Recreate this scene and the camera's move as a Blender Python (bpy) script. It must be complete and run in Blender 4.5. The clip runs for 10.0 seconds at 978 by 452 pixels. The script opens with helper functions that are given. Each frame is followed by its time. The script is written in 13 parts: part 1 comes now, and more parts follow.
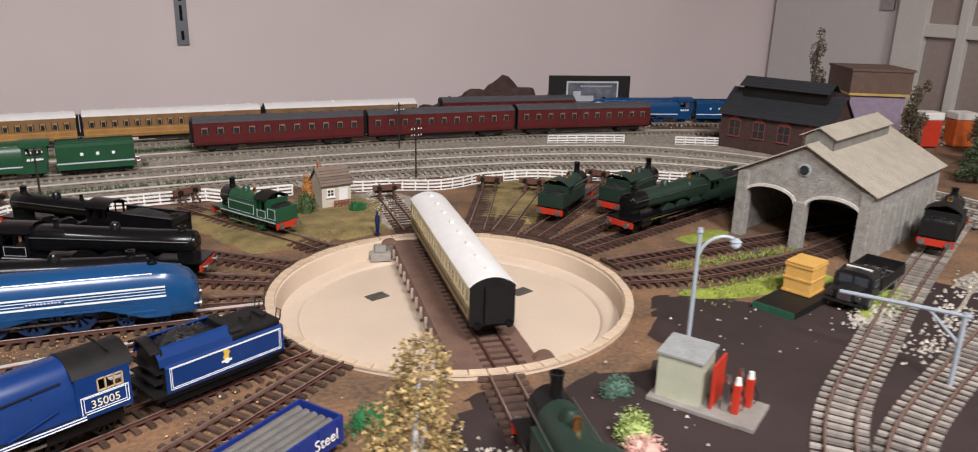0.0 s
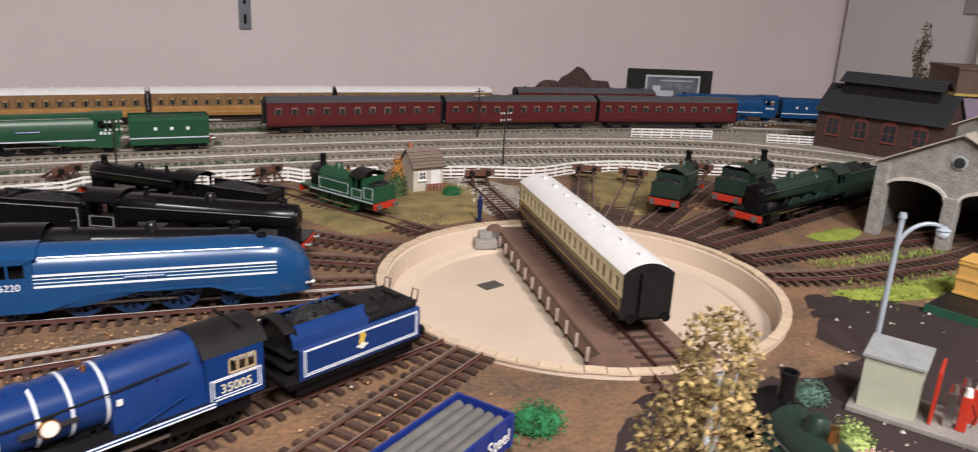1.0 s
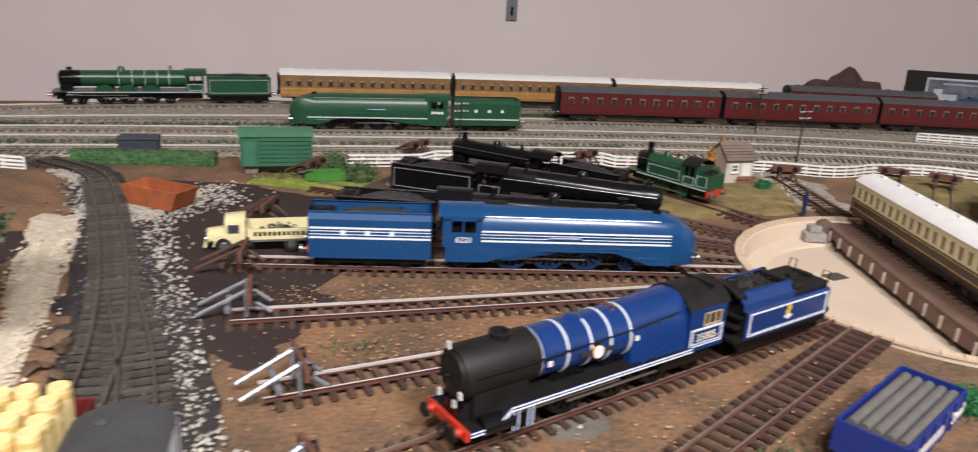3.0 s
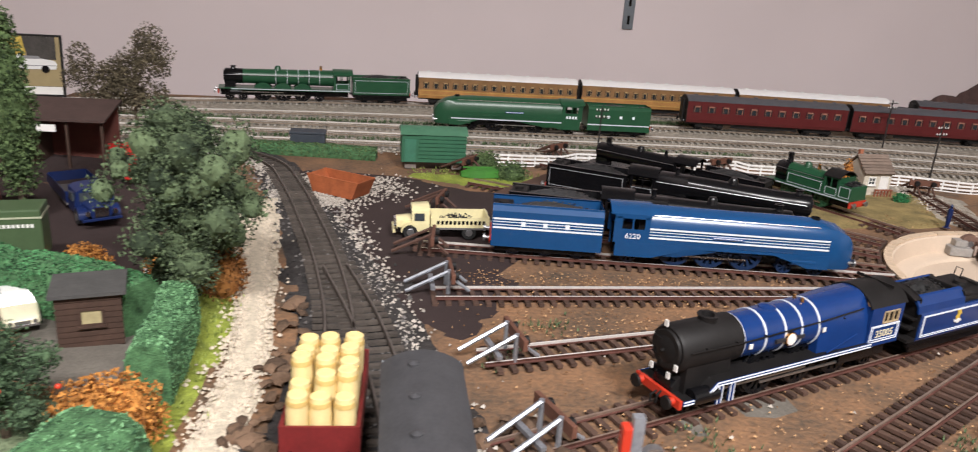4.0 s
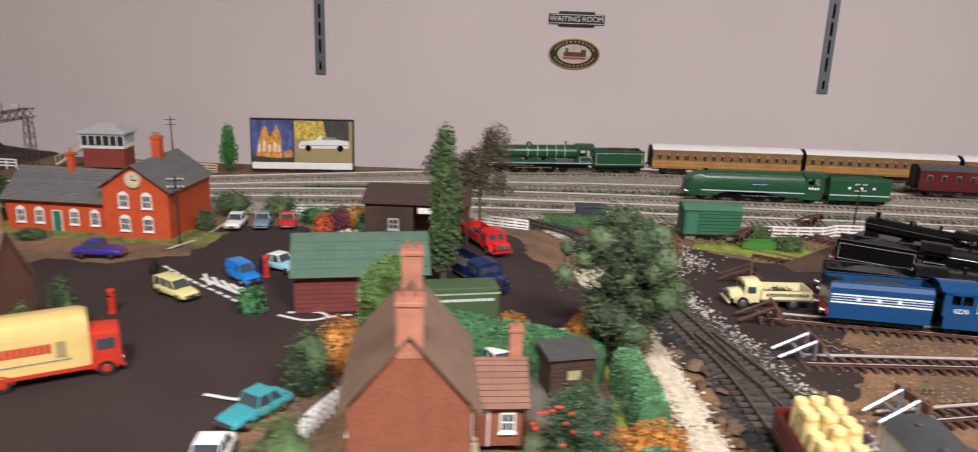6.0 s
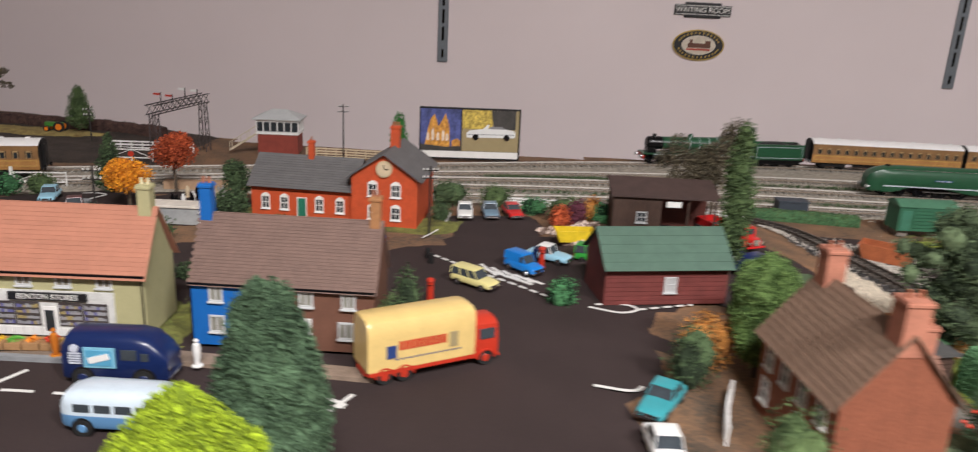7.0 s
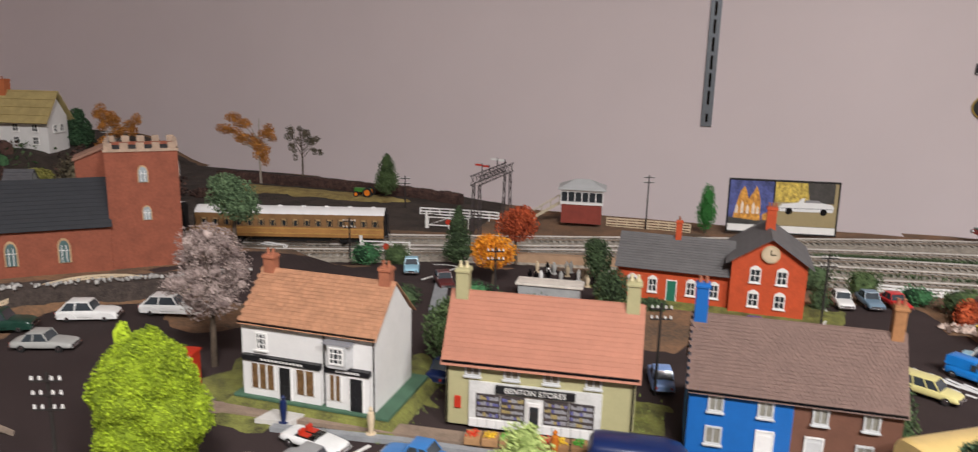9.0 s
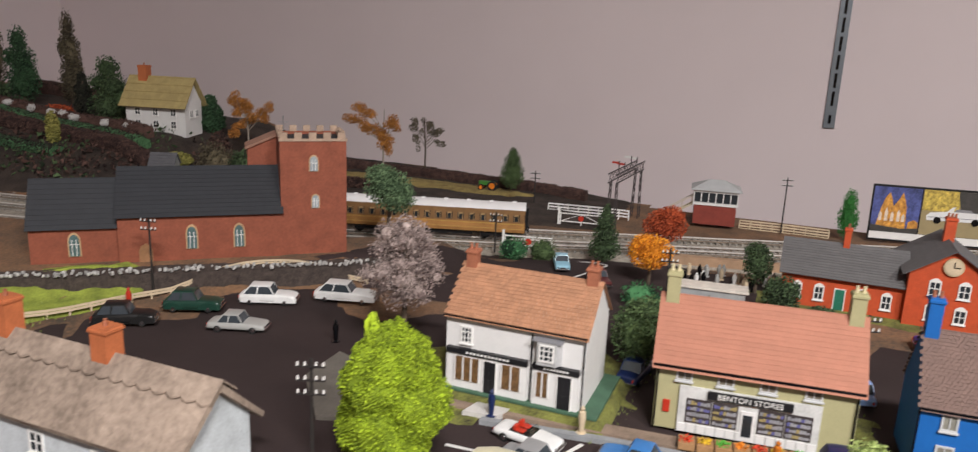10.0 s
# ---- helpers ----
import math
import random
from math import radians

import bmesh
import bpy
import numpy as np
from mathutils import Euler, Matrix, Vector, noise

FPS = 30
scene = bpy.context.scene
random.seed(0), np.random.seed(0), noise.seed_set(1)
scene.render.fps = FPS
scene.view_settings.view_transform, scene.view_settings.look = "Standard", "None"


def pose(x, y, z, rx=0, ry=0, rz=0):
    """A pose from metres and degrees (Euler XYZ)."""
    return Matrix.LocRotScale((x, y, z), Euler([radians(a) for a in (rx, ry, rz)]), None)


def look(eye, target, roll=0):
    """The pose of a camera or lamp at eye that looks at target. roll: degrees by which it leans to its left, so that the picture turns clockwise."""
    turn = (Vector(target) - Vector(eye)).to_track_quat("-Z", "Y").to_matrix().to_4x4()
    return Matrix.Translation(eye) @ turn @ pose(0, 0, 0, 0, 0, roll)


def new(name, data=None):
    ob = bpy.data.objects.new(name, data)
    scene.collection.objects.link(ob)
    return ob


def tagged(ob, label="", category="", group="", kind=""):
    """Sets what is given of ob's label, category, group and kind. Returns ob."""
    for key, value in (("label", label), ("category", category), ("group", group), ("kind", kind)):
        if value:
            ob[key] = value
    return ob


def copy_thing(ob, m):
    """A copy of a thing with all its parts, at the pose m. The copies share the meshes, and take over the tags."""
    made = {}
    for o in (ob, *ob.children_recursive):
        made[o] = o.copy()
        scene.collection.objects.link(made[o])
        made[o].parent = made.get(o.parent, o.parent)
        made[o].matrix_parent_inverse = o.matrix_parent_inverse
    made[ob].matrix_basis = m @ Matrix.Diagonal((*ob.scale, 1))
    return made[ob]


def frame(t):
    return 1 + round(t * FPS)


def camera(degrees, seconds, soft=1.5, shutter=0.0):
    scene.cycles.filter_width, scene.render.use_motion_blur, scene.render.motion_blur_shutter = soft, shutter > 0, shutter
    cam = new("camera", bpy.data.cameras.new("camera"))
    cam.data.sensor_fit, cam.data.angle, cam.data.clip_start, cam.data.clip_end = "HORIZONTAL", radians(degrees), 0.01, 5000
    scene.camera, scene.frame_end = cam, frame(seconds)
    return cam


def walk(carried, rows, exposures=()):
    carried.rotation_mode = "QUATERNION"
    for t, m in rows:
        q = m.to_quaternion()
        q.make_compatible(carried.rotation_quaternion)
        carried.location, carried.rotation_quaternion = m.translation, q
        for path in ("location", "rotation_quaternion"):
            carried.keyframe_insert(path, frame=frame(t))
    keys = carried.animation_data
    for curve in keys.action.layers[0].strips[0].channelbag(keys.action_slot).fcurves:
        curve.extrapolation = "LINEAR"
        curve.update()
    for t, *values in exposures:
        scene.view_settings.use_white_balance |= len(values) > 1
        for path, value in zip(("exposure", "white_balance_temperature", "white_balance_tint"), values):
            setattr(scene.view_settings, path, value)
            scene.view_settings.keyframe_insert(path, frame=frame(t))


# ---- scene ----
cam = camera(65.2, 10.0, soft=1.05, shutter=0.4)
PATH = [
    (0, (0.047, 0.113, 0.243), (0.929, 1.805, -0.357), 1.6),
    (0.5, (0.024, 0.179, 0.213), (0.929, 1.862, -0.378), 2.9),
    (1, (0.001, 0.198, 0.202), (0.829, 1.923, -0.38), 2.9),
    (1.5, (-0.03, 0.202, 0.2), (0.697, 1.967, -0.398), 2.8),
    (2, (-0.066, 0.203, 0.203), (0.537, 2.015, -0.389), 2.9),
    (2.5, (-0.107, 0.197, 0.201), (0.404, 2.03, -0.414), 4.2),
    (3, (-0.159, 0.188, 0.204), (0.25, 2.042, -0.424), 3.4),
    (3.2, (-0.179, 0.184, 0.203), (0.176, 2.049, -0.425), 3.7),
    (4.3, (-0.252, 0.142, 0.21), (-0.083, 2.033, -0.419), 3.8),
    (4.5, (-0.262, 0.139, 0.211), (-0.125, 2.033, -0.416), 3.5),
    (5, (-0.288, 0.126, 0.217), (-0.201, 2.029, -0.393), 2.3),
    (5.5, (-0.339, 0.098, 0.243), (-0.431, 2.016, -0.317), 1.7),
    (5.7, (-0.378, 0.083, 0.248), (-0.444, 2.006, -0.299), 1.9),
    (6.8, (-0.637, 0.015, 0.27), (-0.747, 1.944, -0.245), 2.6),
    (7, (-0.689, 0.036, 0.255), (-0.789, 1.951, -0.315), 2.8),
    (7.5, (-0.803, 0.067, 0.256), (-1.021, 1.961, -0.345), 0.9),
    (8, (-0.869, 0.047, 0.266), (-1.278, 1.942, -0.224), -0.9),
    (8.5, (-0.892, 0.043, 0.258), (-1.344, 1.921, -0.259), 0.1),
    (9, (-0.921, 0.04, 0.269), (-1.43, 1.92, -0.185), 1.5),
    (9.5, (-0.972, 0.025, 0.278), (-1.589, 1.877, -0.157), 2.1),
    (10, (-1.019, 0.009, 0.271), (-1.683, 1.834, -0.209), 2.5),
]
walk(cam, [(t, look(eye, target, roll)) for t, eye, target, roll in PATH], [(0, -0.12), (3, -0.08), (4.5, 0.0), (5.5, 0.0), (7, -0.1), (8.5, -0.08), (10, -0.04)])

# ---- light ----
world = bpy.data.worlds.new("room_world")
world.use_nodes = True
world.node_tree.nodes["Background"].inputs[0].default_value = (0.9, 0.93, 1.0, 1)
world.node_tree.nodes["Background"].inputs[1].default_value = 0.01
scene.world = world
LAMPS = [(-0.5, -0.75), (0.32, -0.75)]
LAMP_WATTS = 50.0


# ---- materials ----
MATS = {}


def mat(name, rgb, rough=0.55, metal=0.0, var=0.22, scale=90.0, bump=0.0, fine=600.0, rand=0.0, spec=0.5, rgb2=None):
    """Base colour varied at two scales by noise, with relief from the fine one."""
    if name in MATS:
        return MATS[name]
    m = bpy.data.materials.new(name)
    m.use_nodes = True
    nt = m.node_tree
    b = nt.nodes["Principled BSDF"]
    tc = nt.nodes.new("ShaderNodeTexCoord")
    n1 = nt.nodes.new("ShaderNodeTexNoise")
    n1.inputs["Scale"].default_value, n1.inputs["Detail"].default_value = scale, 4
    n2 = nt.nodes.new("ShaderNodeTexNoise")
    n2.inputs["Scale"].default_value, n2.inputs["Detail"].default_value = fine, 3
    nt.links.new(tc.outputs["Object"], n1.inputs["Vector"])
    nt.links.new(tc.outputs["Object"], n2.inputs["Vector"])
    ramp = nt.nodes.new("ShaderNodeValToRGB")
    lo = [max(0.0, c * (1 - var)) for c in rgb]
    hi = [min(1.0, c * (1 + var)) for c in (rgb2 or rgb)]
    ramp.color_ramp.elements[0].position, ramp.color_ramp.elements[1].position = 0.3, 0.7
    ramp.color_ramp.elements[0].color, ramp.color_ramp.elements[1].color = (*lo, 1), (*hi, 1)
    add = nt.nodes.new("ShaderNodeMath")
    add.operation = "MULTIPLY_ADD"
    add.inputs[1].default_value = 0.4
    sc = nt.nodes.new("ShaderNodeMath")
    sc.operation = "MULTIPLY"
    sc.inputs[1].default_value = 0.6
    nt.links.new(n1.outputs["Fac"], sc.inputs[0])
    nt.links.new(n2.outputs["Fac"], add.inputs[0])
    nt.links.new(sc.outputs[0], add.inputs[2])
    fac = add.outputs[0]
    if rand:
        oi = nt.nodes.new("ShaderNodeObjectInfo")
        ge = nt.nodes.new("ShaderNodeNewGeometry")
        r1 = nt.nodes.new("ShaderNodeMath")
        r1.operation = "ADD"
        nt.links.new(oi.outputs["Random"], r1.inputs[0])
        nt.links.new(ge.outputs["Random Per Island"], r1.inputs[1])
        r2 = nt.nodes.new("ShaderNodeMath")
        r2.operation = "FRACT"
        nt.links.new(r1.outputs[0], r2.inputs[0])
        r3 = nt.nodes.new("ShaderNodeMath")
        r3.operation = "MULTIPLY_ADD"
        r3.inputs[1].default_value, r3.inputs[2].default_value = rand, -rand / 2
        nt.links.new(r2.outputs[0], r3.inputs[0])
        r4 = nt.nodes.new("ShaderNodeMath")
        r4.operation = "ADD"
        nt.links.new(r3.outputs[0], r4.inputs[0])
        nt.links.new(fac, r4.inputs[1])
        fac = r4.outputs[0]
    nt.links.new(fac, ramp.inputs["Fac"])
    nt.links.new(ramp.outputs["Color"], b.inputs["Base Color"])
    b.inputs["Roughness"].default_value, b.inputs["Metallic"].default_value = rough, metal
    b.inputs["Specular IOR Level"].default_value = spec
    if bump:
        bp = nt.nodes.new("ShaderNodeBump")
        bp.inputs["Strength"].default_value, bp.inputs["Distance"].default_value = bump, 0.001
        nt.links.new(n2.outputs["Fac"], bp.inputs["Height"])
        nt.links.new(bp.outputs["Normal"], b.inputs["Normal"])
    MATS[name] = m
    return m


def glass(name, rgb=(0.9, 0.95, 0.95), rough=0.02):
    if name not in MATS:
        m = mat(name, rgb, rough, var=0.02)
        m.node_tree.nodes["Principled BSDF"].inputs["Transmission Weight"].default_value = 1.0
    return MATS[name]


# ---- mesh helpers ----
def box(bm, x0, x1, y0, y1, z0, z1, m=None, bev=0.0):
    vs = [bm.verts.new((x, y, z)) for x in (x0, x1) for y in (y0, y1) for z in (z0, z1)]
    fs = [bm.faces.new([vs[i] for i in q]) for q in ((0, 1, 3, 2), (4, 6, 7, 5), (0, 4, 5, 1), (2, 3, 7, 6), (0, 2, 6, 4), (1, 5, 7, 3))]
    if bev:
        es = list({e for f in fs for e in f.edges})
        r = bmesh.ops.bevel(bm, geom=es, offset=bev, segments=2, affect="EDGES", profile=0.6)
        vs = list({v for f in r["faces"] for v in f.verts} | {v for v in vs if v.is_valid})
    if m is not None:
        bmesh.ops.transform(bm, matrix=m, verts=vs)
    return vs


def loft(bm, rings, caps=True):
    """Skin closed rings of equal length."""
    rows = [[bm.verts.new(p) for p in r] for r in rings]
    n = len(rows[0])
    for a, b in zip(rows, rows[1:]):
        for i in range(n):
            bm.faces.new((a[i], a[(i + 1) % n], b[(i + 1) % n], b[i]))
    if caps:
        bm.faces.new(list(reversed(rows[0])))
        bm.faces.new(rows[-1])
    return rows


def cyl(bm, p, q, r0, r1=None, seg=12, caps=True):
    p, q = Vector(p), Vector(q)
    r1 = r0 if r1 is None else r1
    d = (q - p).normalized()
    u = d.orthogonal().normalized()
    v = d.cross(u)
    ring = lambda c, r: [c + (u * math.cos(2 * math.pi * i / seg) + v * math.sin(2 * math.pi * i / seg)) * max(r, 1e-5) for i in range(seg)]
    return loft(bm, [ring(p, r0), ring(q, r1)], caps)


def tube(bm, pts, r, seg=6):
    """One continuous round bar along the points."""
    P = [Vector(p) for p in pts]
    u = (P[1] - P[0]).orthogonal().normalized()
    rings = []
    for i, p in enumerate(P):
        d = (P[min(i + 1, len(P) - 1)] - P[max(i - 1, 0)]).normalized()
        u = (u - d * u.dot(d)).normalized()
        v = d.cross(u)
        rings.append([p + (u * math.cos(2 * math.pi * k / seg) + v * math.sin(2 * math.pi * k / seg)) * r for k in range(seg)])
    loft(bm, rings)


def turned(bm, profile, at=(0, 0, 0), seg=16):
    """A body of revolution about z: profile of (radius, height)."""
    rings = [[(at[0] + max(r, 1e-5) * math.cos(2 * math.pi * i / seg), at[1] + max(r, 1e-5) * math.sin(2 * math.pi * i / seg), at[2] + z) for i in range(seg)] for r, z in profile]
    return loft(bm, rings)


def prism(bm, outline, x0, x1):
    """An outline in (y, z), drawn out along x."""
    return loft(bm, [[(x, y, z) for y, z in outline] for x in (x0, x1)])


def slab(bm, outline, z0, z1):
    """An outline in (x, y), drawn up from z0 to z1."""
    return loft(bm, [[(x, y, z) for x, y in outline] for z in (z0, z1)])


def mesh_of(name, bm, material, smooth=False):
    bmesh.ops.recalc_face_normals(bm, faces=bm.faces)
    me = bpy.data.meshes.new(name)
    bm.to_mesh(me)
    bm.free()
    for mm in material if isinstance(material, (list, tuple)) else [material]:
        me.materials.append(mm)
    if smooth:
        me.shade_smooth()
        me.set_sharp_from_angle(angle=radians(38))
    return me


def part(name, bm, material, parent, label="", smooth=False, m=None):
    """Link a bmesh as one mesh object under a thing or under a part."""
    ob = new(name, mesh_of(name, bm, material, smooth))
    ob.parent = parent
    if m is not None:
        ob.matrix_basis = m
    if label:
        ob["label"] = label
    return ob


def share(ob, m, parent=None):
    """The same mesh again as a part of the same thing."""
    c = ob.copy()
    scene.collection.objects.link(c)
    c.parent = parent or ob.parent
    c.matrix_basis = m
    return c


def settled(x, y):
    """Where a thing sketched at x, y on the plan stands on the board: the garden and the village lie a little further back."""
    s = lambda a, b, v: (lambda u: u * u * (3 - 2 * u))(min(1, max(0, (v - a) / (b - a))))
    front, garden, village = 1 - s(0.84, 1.0, y), s(-0.17, -0.27, x) * (1 - s(-0.62, -0.8, x)), s(-0.62, -0.8, x)
    west = s(-1.22, -1.5, x)
    return x + front * (-0.004 * garden + (0.008 - 0.018 * west) * village), y + front * (0.0235 * garden + (0.012 + 0.009 * west) * village)


def settled_all(pts):
    return [(*settled(p[0], p[1]), *p[2:]) for p in pts]


def thing(name, label, category, m=None, group="", kind=""):
    ob = new(name)
    ob.empty_display_size = 0.01
    if m is not None:
        ob.matrix_basis = m.copy()
        ob.matrix_basis.translation.xy = settled(*m.translation.xy)
    return tagged(ob, label, category, group, kind)


def bmnew():
    return bmesh.new()


def at(x, y, z=0.0, a=0.0, s=1.0):
    return pose(x, y, z, 0, 0, a) @ Matrix.Scale(s, 4)


def smooth_path(pts, step=0.01):
    """Catmull-Rom through the points, at even steps."""
    P = [Vector((*p, 0)) if len(p) == 2 else Vector(p) for p in pts]
    P = [P[0] * 2 - P[1]] + P + [P[-1] * 2 - P[-2]]
    fine = []
    for i in range(1, len(P) - 2):
        a, b, c, d = P[i - 1:i + 3]
        for k in range(24):
            t = k / 24
            fine.append(0.5 * ((2 * b) + (c - a) * t + (2 * a - 5 * b + 4 * c - d) * t * t + (3 * b - a - 3 * c + d) * t ** 3))
    fine.append(P[-2])
    out, left = [fine[0]], step
    for a, b in zip(fine, fine[1:]):
        seg = (b - a).length
        while seg >= left > 0:
            a = a + (b - a) * (left / seg)
            out.append(a.copy())
            seg -= left
            left = step
        left -= seg
    return out


def lettering(words, size, material, parent, m, name="lettering", label=""):
    cu = bpy.data.curves.new("letters", "FONT")
    cu.body, cu.size, cu.align_x, cu.align_y, cu.extrude = words, size, "CENTER", "CENTER", 0.00015
    tmp = new("letters", cu)
    bpy.context.view_layer.update()
    me = bpy.data.meshes.new_from_object(tmp.evaluated_get(bpy.context.evaluated_depsgraph_get()))
    bpy.data.objects.remove(tmp)
    me.materials.clear()
    me.materials.append(material)
    ob = new(name, me)
    ob.parent, ob.matrix_basis = parent, m
    if label:
        ob["label"] = label
    return ob


# paint and surfaces
BLACK = mat("satin_black", (0.005, 0.005, 0.006), 0.25, var=0.35, spec=0.35)
DULLBLACK = mat("dull_black", (0.01, 0.009, 0.009), 0.55, var=0.4, spec=0.3)
STEEL = mat("bright_steel", (0.62, 0.61, 0.6), 0.25, 1.0, var=0.15)
DULLSTEEL = mat("dull_steel", (0.42, 0.42, 0.43), 0.4, 0.9, var=0.2)
RUST = mat("rusty_rail", (0.11, 0.045, 0.035), 0.6, 0.3, var=0.35)
SLEEPER = mat("sleeper_brown", (0.075, 0.042, 0.03), 0.75, var=0.35, rand=0.35, bump=0.3)
SLEEPERDARK = mat("sleeper_dark", (0.075, 0.062, 0.052), 0.75, var=0.35, rand=0.3, bump=0.3)
SLEEPERGREY = mat("sleeper_grey", (0.3, 0.28, 0.25), 0.8, var=0.3, rand=0.3, bump=0.3)
RED = mat("buffer_red", (0.5, 0.035, 0.015), 0.45, var=0.12)
BRASS = mat("brass", (0.75, 0.42, 0.16), 0.25, 1.0, var=0.1)
WHITE = mat("white_paint", (0.8, 0.79, 0.76), 0.5, var=0.06)
COAL = mat("coal", (0.02, 0.02, 0.021), 0.5, var=0.6, rand=0.5, bump=0.5)
CREAM = mat("cream_paint", (0.74, 0.62, 0.36), 0.5, var=0.08)
GLASSDARK = mat("dark_window", (0.03, 0.035, 0.04), 0.12, var=0.3)
RUBBER = mat("black_tyre", (0.012, 0.012, 0.012), 0.75, var=0.3)

# nickel silver with the lamps' glint on the rails put into its pale base
NICKEL = mat("nickel_silver_glint", (0.85, 0.82, 0.78), 0.4, 0.4, var=0.1)

# ---- the room ----
PLASTER = mat("pink_plaster", (0.79, 0.695, 0.7), 0.85, var=0.05, scale=3, bump=0.05)
CEIL = mat("white_ceiling", (0.55, 0.54, 0.52), 0.9, var=0.04, scale=4)
FLOORDARK = mat("unseen_dark_floor", (0.07, 0.065, 0.062), 0.95, var=0.3, bump=0.4)
FLOOR_Z, CEIL_Z = -0.85, 1.5
XL, XR, YB, YF = -3.1, 1.88, 1.82, -1.6


def structure(name, bm, m, label, category, smooth=False):
    ob = new(name, mesh_of(name, bm, m, smooth))
    return tagged(ob, label, category, kind="structure")


bm = bmnew(); box(bm, XL - 0.1, XR + 0.1, YB, YB + 0.1, FLOOR_Z, CEIL_Z)
structure("wall_north", bm, PLASTER, "plain dusky pink plastered wall behind the layout", "wall")
bm = bmnew(); box(bm, XL - 0.1, XL, YF, YB, FLOOR_Z, CEIL_Z)
structure("wall_west", bm, PLASTER, "plain dusky pink plastered side wall", "wall")
bm = bmnew(); box(bm, XR, XR + 0.1, YF, YB, FLOOR_Z, CEIL_Z)
structure("wall_east", bm, WHITE, "plain white painted side wall", "wall")
# closes the room out of view; dark brown so it throws little fill back
bm = bmnew(); box(bm, XL - 0.1, XR + 0.1, YF - 0.1, YF, FLOOR_Z, CEIL_Z)
structure("wall_south", bm, mat("unseen_dark_wall", (0.16, 0.12, 0.1), 0.7, var=0.2, scale=5), "unseen plain wall, dark brown to cut bounced light", "wall")
bm = bmnew(); box(bm, XL - 0.1, XR + 0.1, YF - 0.1, YB + 0.1, CEIL_Z, CEIL_Z + 0.1)
structure("ceiling", bm, CEIL, "flat white painted ceiling", "ceiling")
# floor out of view, its dark grey chosen to keep bounce light down
bm = bmnew(); box(bm, XL - 0.1, XR + 0.1, YF - 0.1, YB + 0.1, FLOOR_Z - 0.1, FLOOR_Z)
structure("floor", bm, FLOORDARK, "unseen floor under the layout, dark to bounce little light", "floor")

# ceiling lamps
LAMPGLOW = bpy.data.materials.new("lamp_diffuser")
LAMPGLOW.use_nodes = True
_b = LAMPGLOW.node_tree.nodes["Principled BSDF"]
_b.inputs["Emission Color"].default_value, _b.inputs["Emission Strength"].default_value = (1.0, 0.93, 0.84, 1), 3.0
for i, (x, y) in enumerate(LAMPS):
    t = thing("ceiling_light", "white ceiling light with an opal diffuser panel", "light", at(x, y, CEIL_Z - 0.03), "ceiling lights")
    bm = bmnew(); box(bm, -0.31, 0.31, -0.16, 0.16, 0.0, 0.03, bev=0.004); part("frame", bm, WHITE, t)
    bm = bmnew(); box(bm, -0.29, 0.29, -0.14, 0.14, -0.006, -0.001, bev=0.002); part("diffuser", bm, LAMPGLOW, t, "glowing opal diffuser")
    la = bpy.data.lights.new("ceiling_lamp", "AREA")
    la.shape, la.size, la.size_y, la.energy, la.color = "RECTANGLE", 0.4, 0.2, LAMP_WATTS, (1.0, 0.965, 0.965)
    lo = new("ceiling_lamp", la)
    lo.matrix_basis = at(x, y, CEIL_Z - 0.05)

# ---- the ground ----
EARTH = mat("orange_brown_earth", (0.075, 0.066, 0.052), 0.95, var=0.3, scale=22, fine=300, bump=1.0, rgb2=(0.24, 0.125, 0.062))
TARMAC = mat("dark_tarmac", (0.041, 0.028, 0.027), 0.85, spec=0.25, var=0.25, scale=14, fine=900, bump=0.25)
GRASS = mat("green_scatter", (0.18, 0.23, 0.035), 0.95, var=0.4, scale=60, fine=700, bump=0.9, rgb2=(0.28, 0.33, 0.05))
OLIVE = mat("olive_scatter", (0.16, 0.13, 0.05), 0.95, var=0.4, scale=50, fine=700, bump=0.9, rgb2=(0.27, 0.2, 0.08))
VGRASS = mat("thin_village_grass", (0.045, 0.035, 0.022), 0.95, var=0.4, scale=70, fine=700, bump=0.9, rgb2=(0.19, 0.2, 0.045))
BALLAST = mat("grey_ballast", (0.28, 0.25, 0.21), 0.95, var=0.45, scale=160, fine=750, bump=1.0, rgb2=(0.38, 0.34, 0.28))
SHALE = mat("dark_shale", (0.035, 0.031, 0.03), 0.9, var=0.6, scale=200, fine=700, bump=1.0)
GREYPATH = mat("grey_mud", (0.14, 0.125, 0.105), 0.95, var=0.3, scale=40, fine=600, bump=0.6)
WOOD = mat("baseboard_ply", (0.4, 0.28, 0.16), 0.7, var=0.25, scale=20)

TC = Vector((0.2976, 0.649, 0))                 # where the sidings meet
TW, TR = Vector((0.2915, 0.6455, 0)), 0.1425    # turntable well

# the top of the layout, one relief sheet with the well of the turntable left open
N_AROUND = 96
bm = bmnew()
X0, X1, Y0, Y1 = -2.9, 1.7, 0.10, 1.50
STEP = 0.025


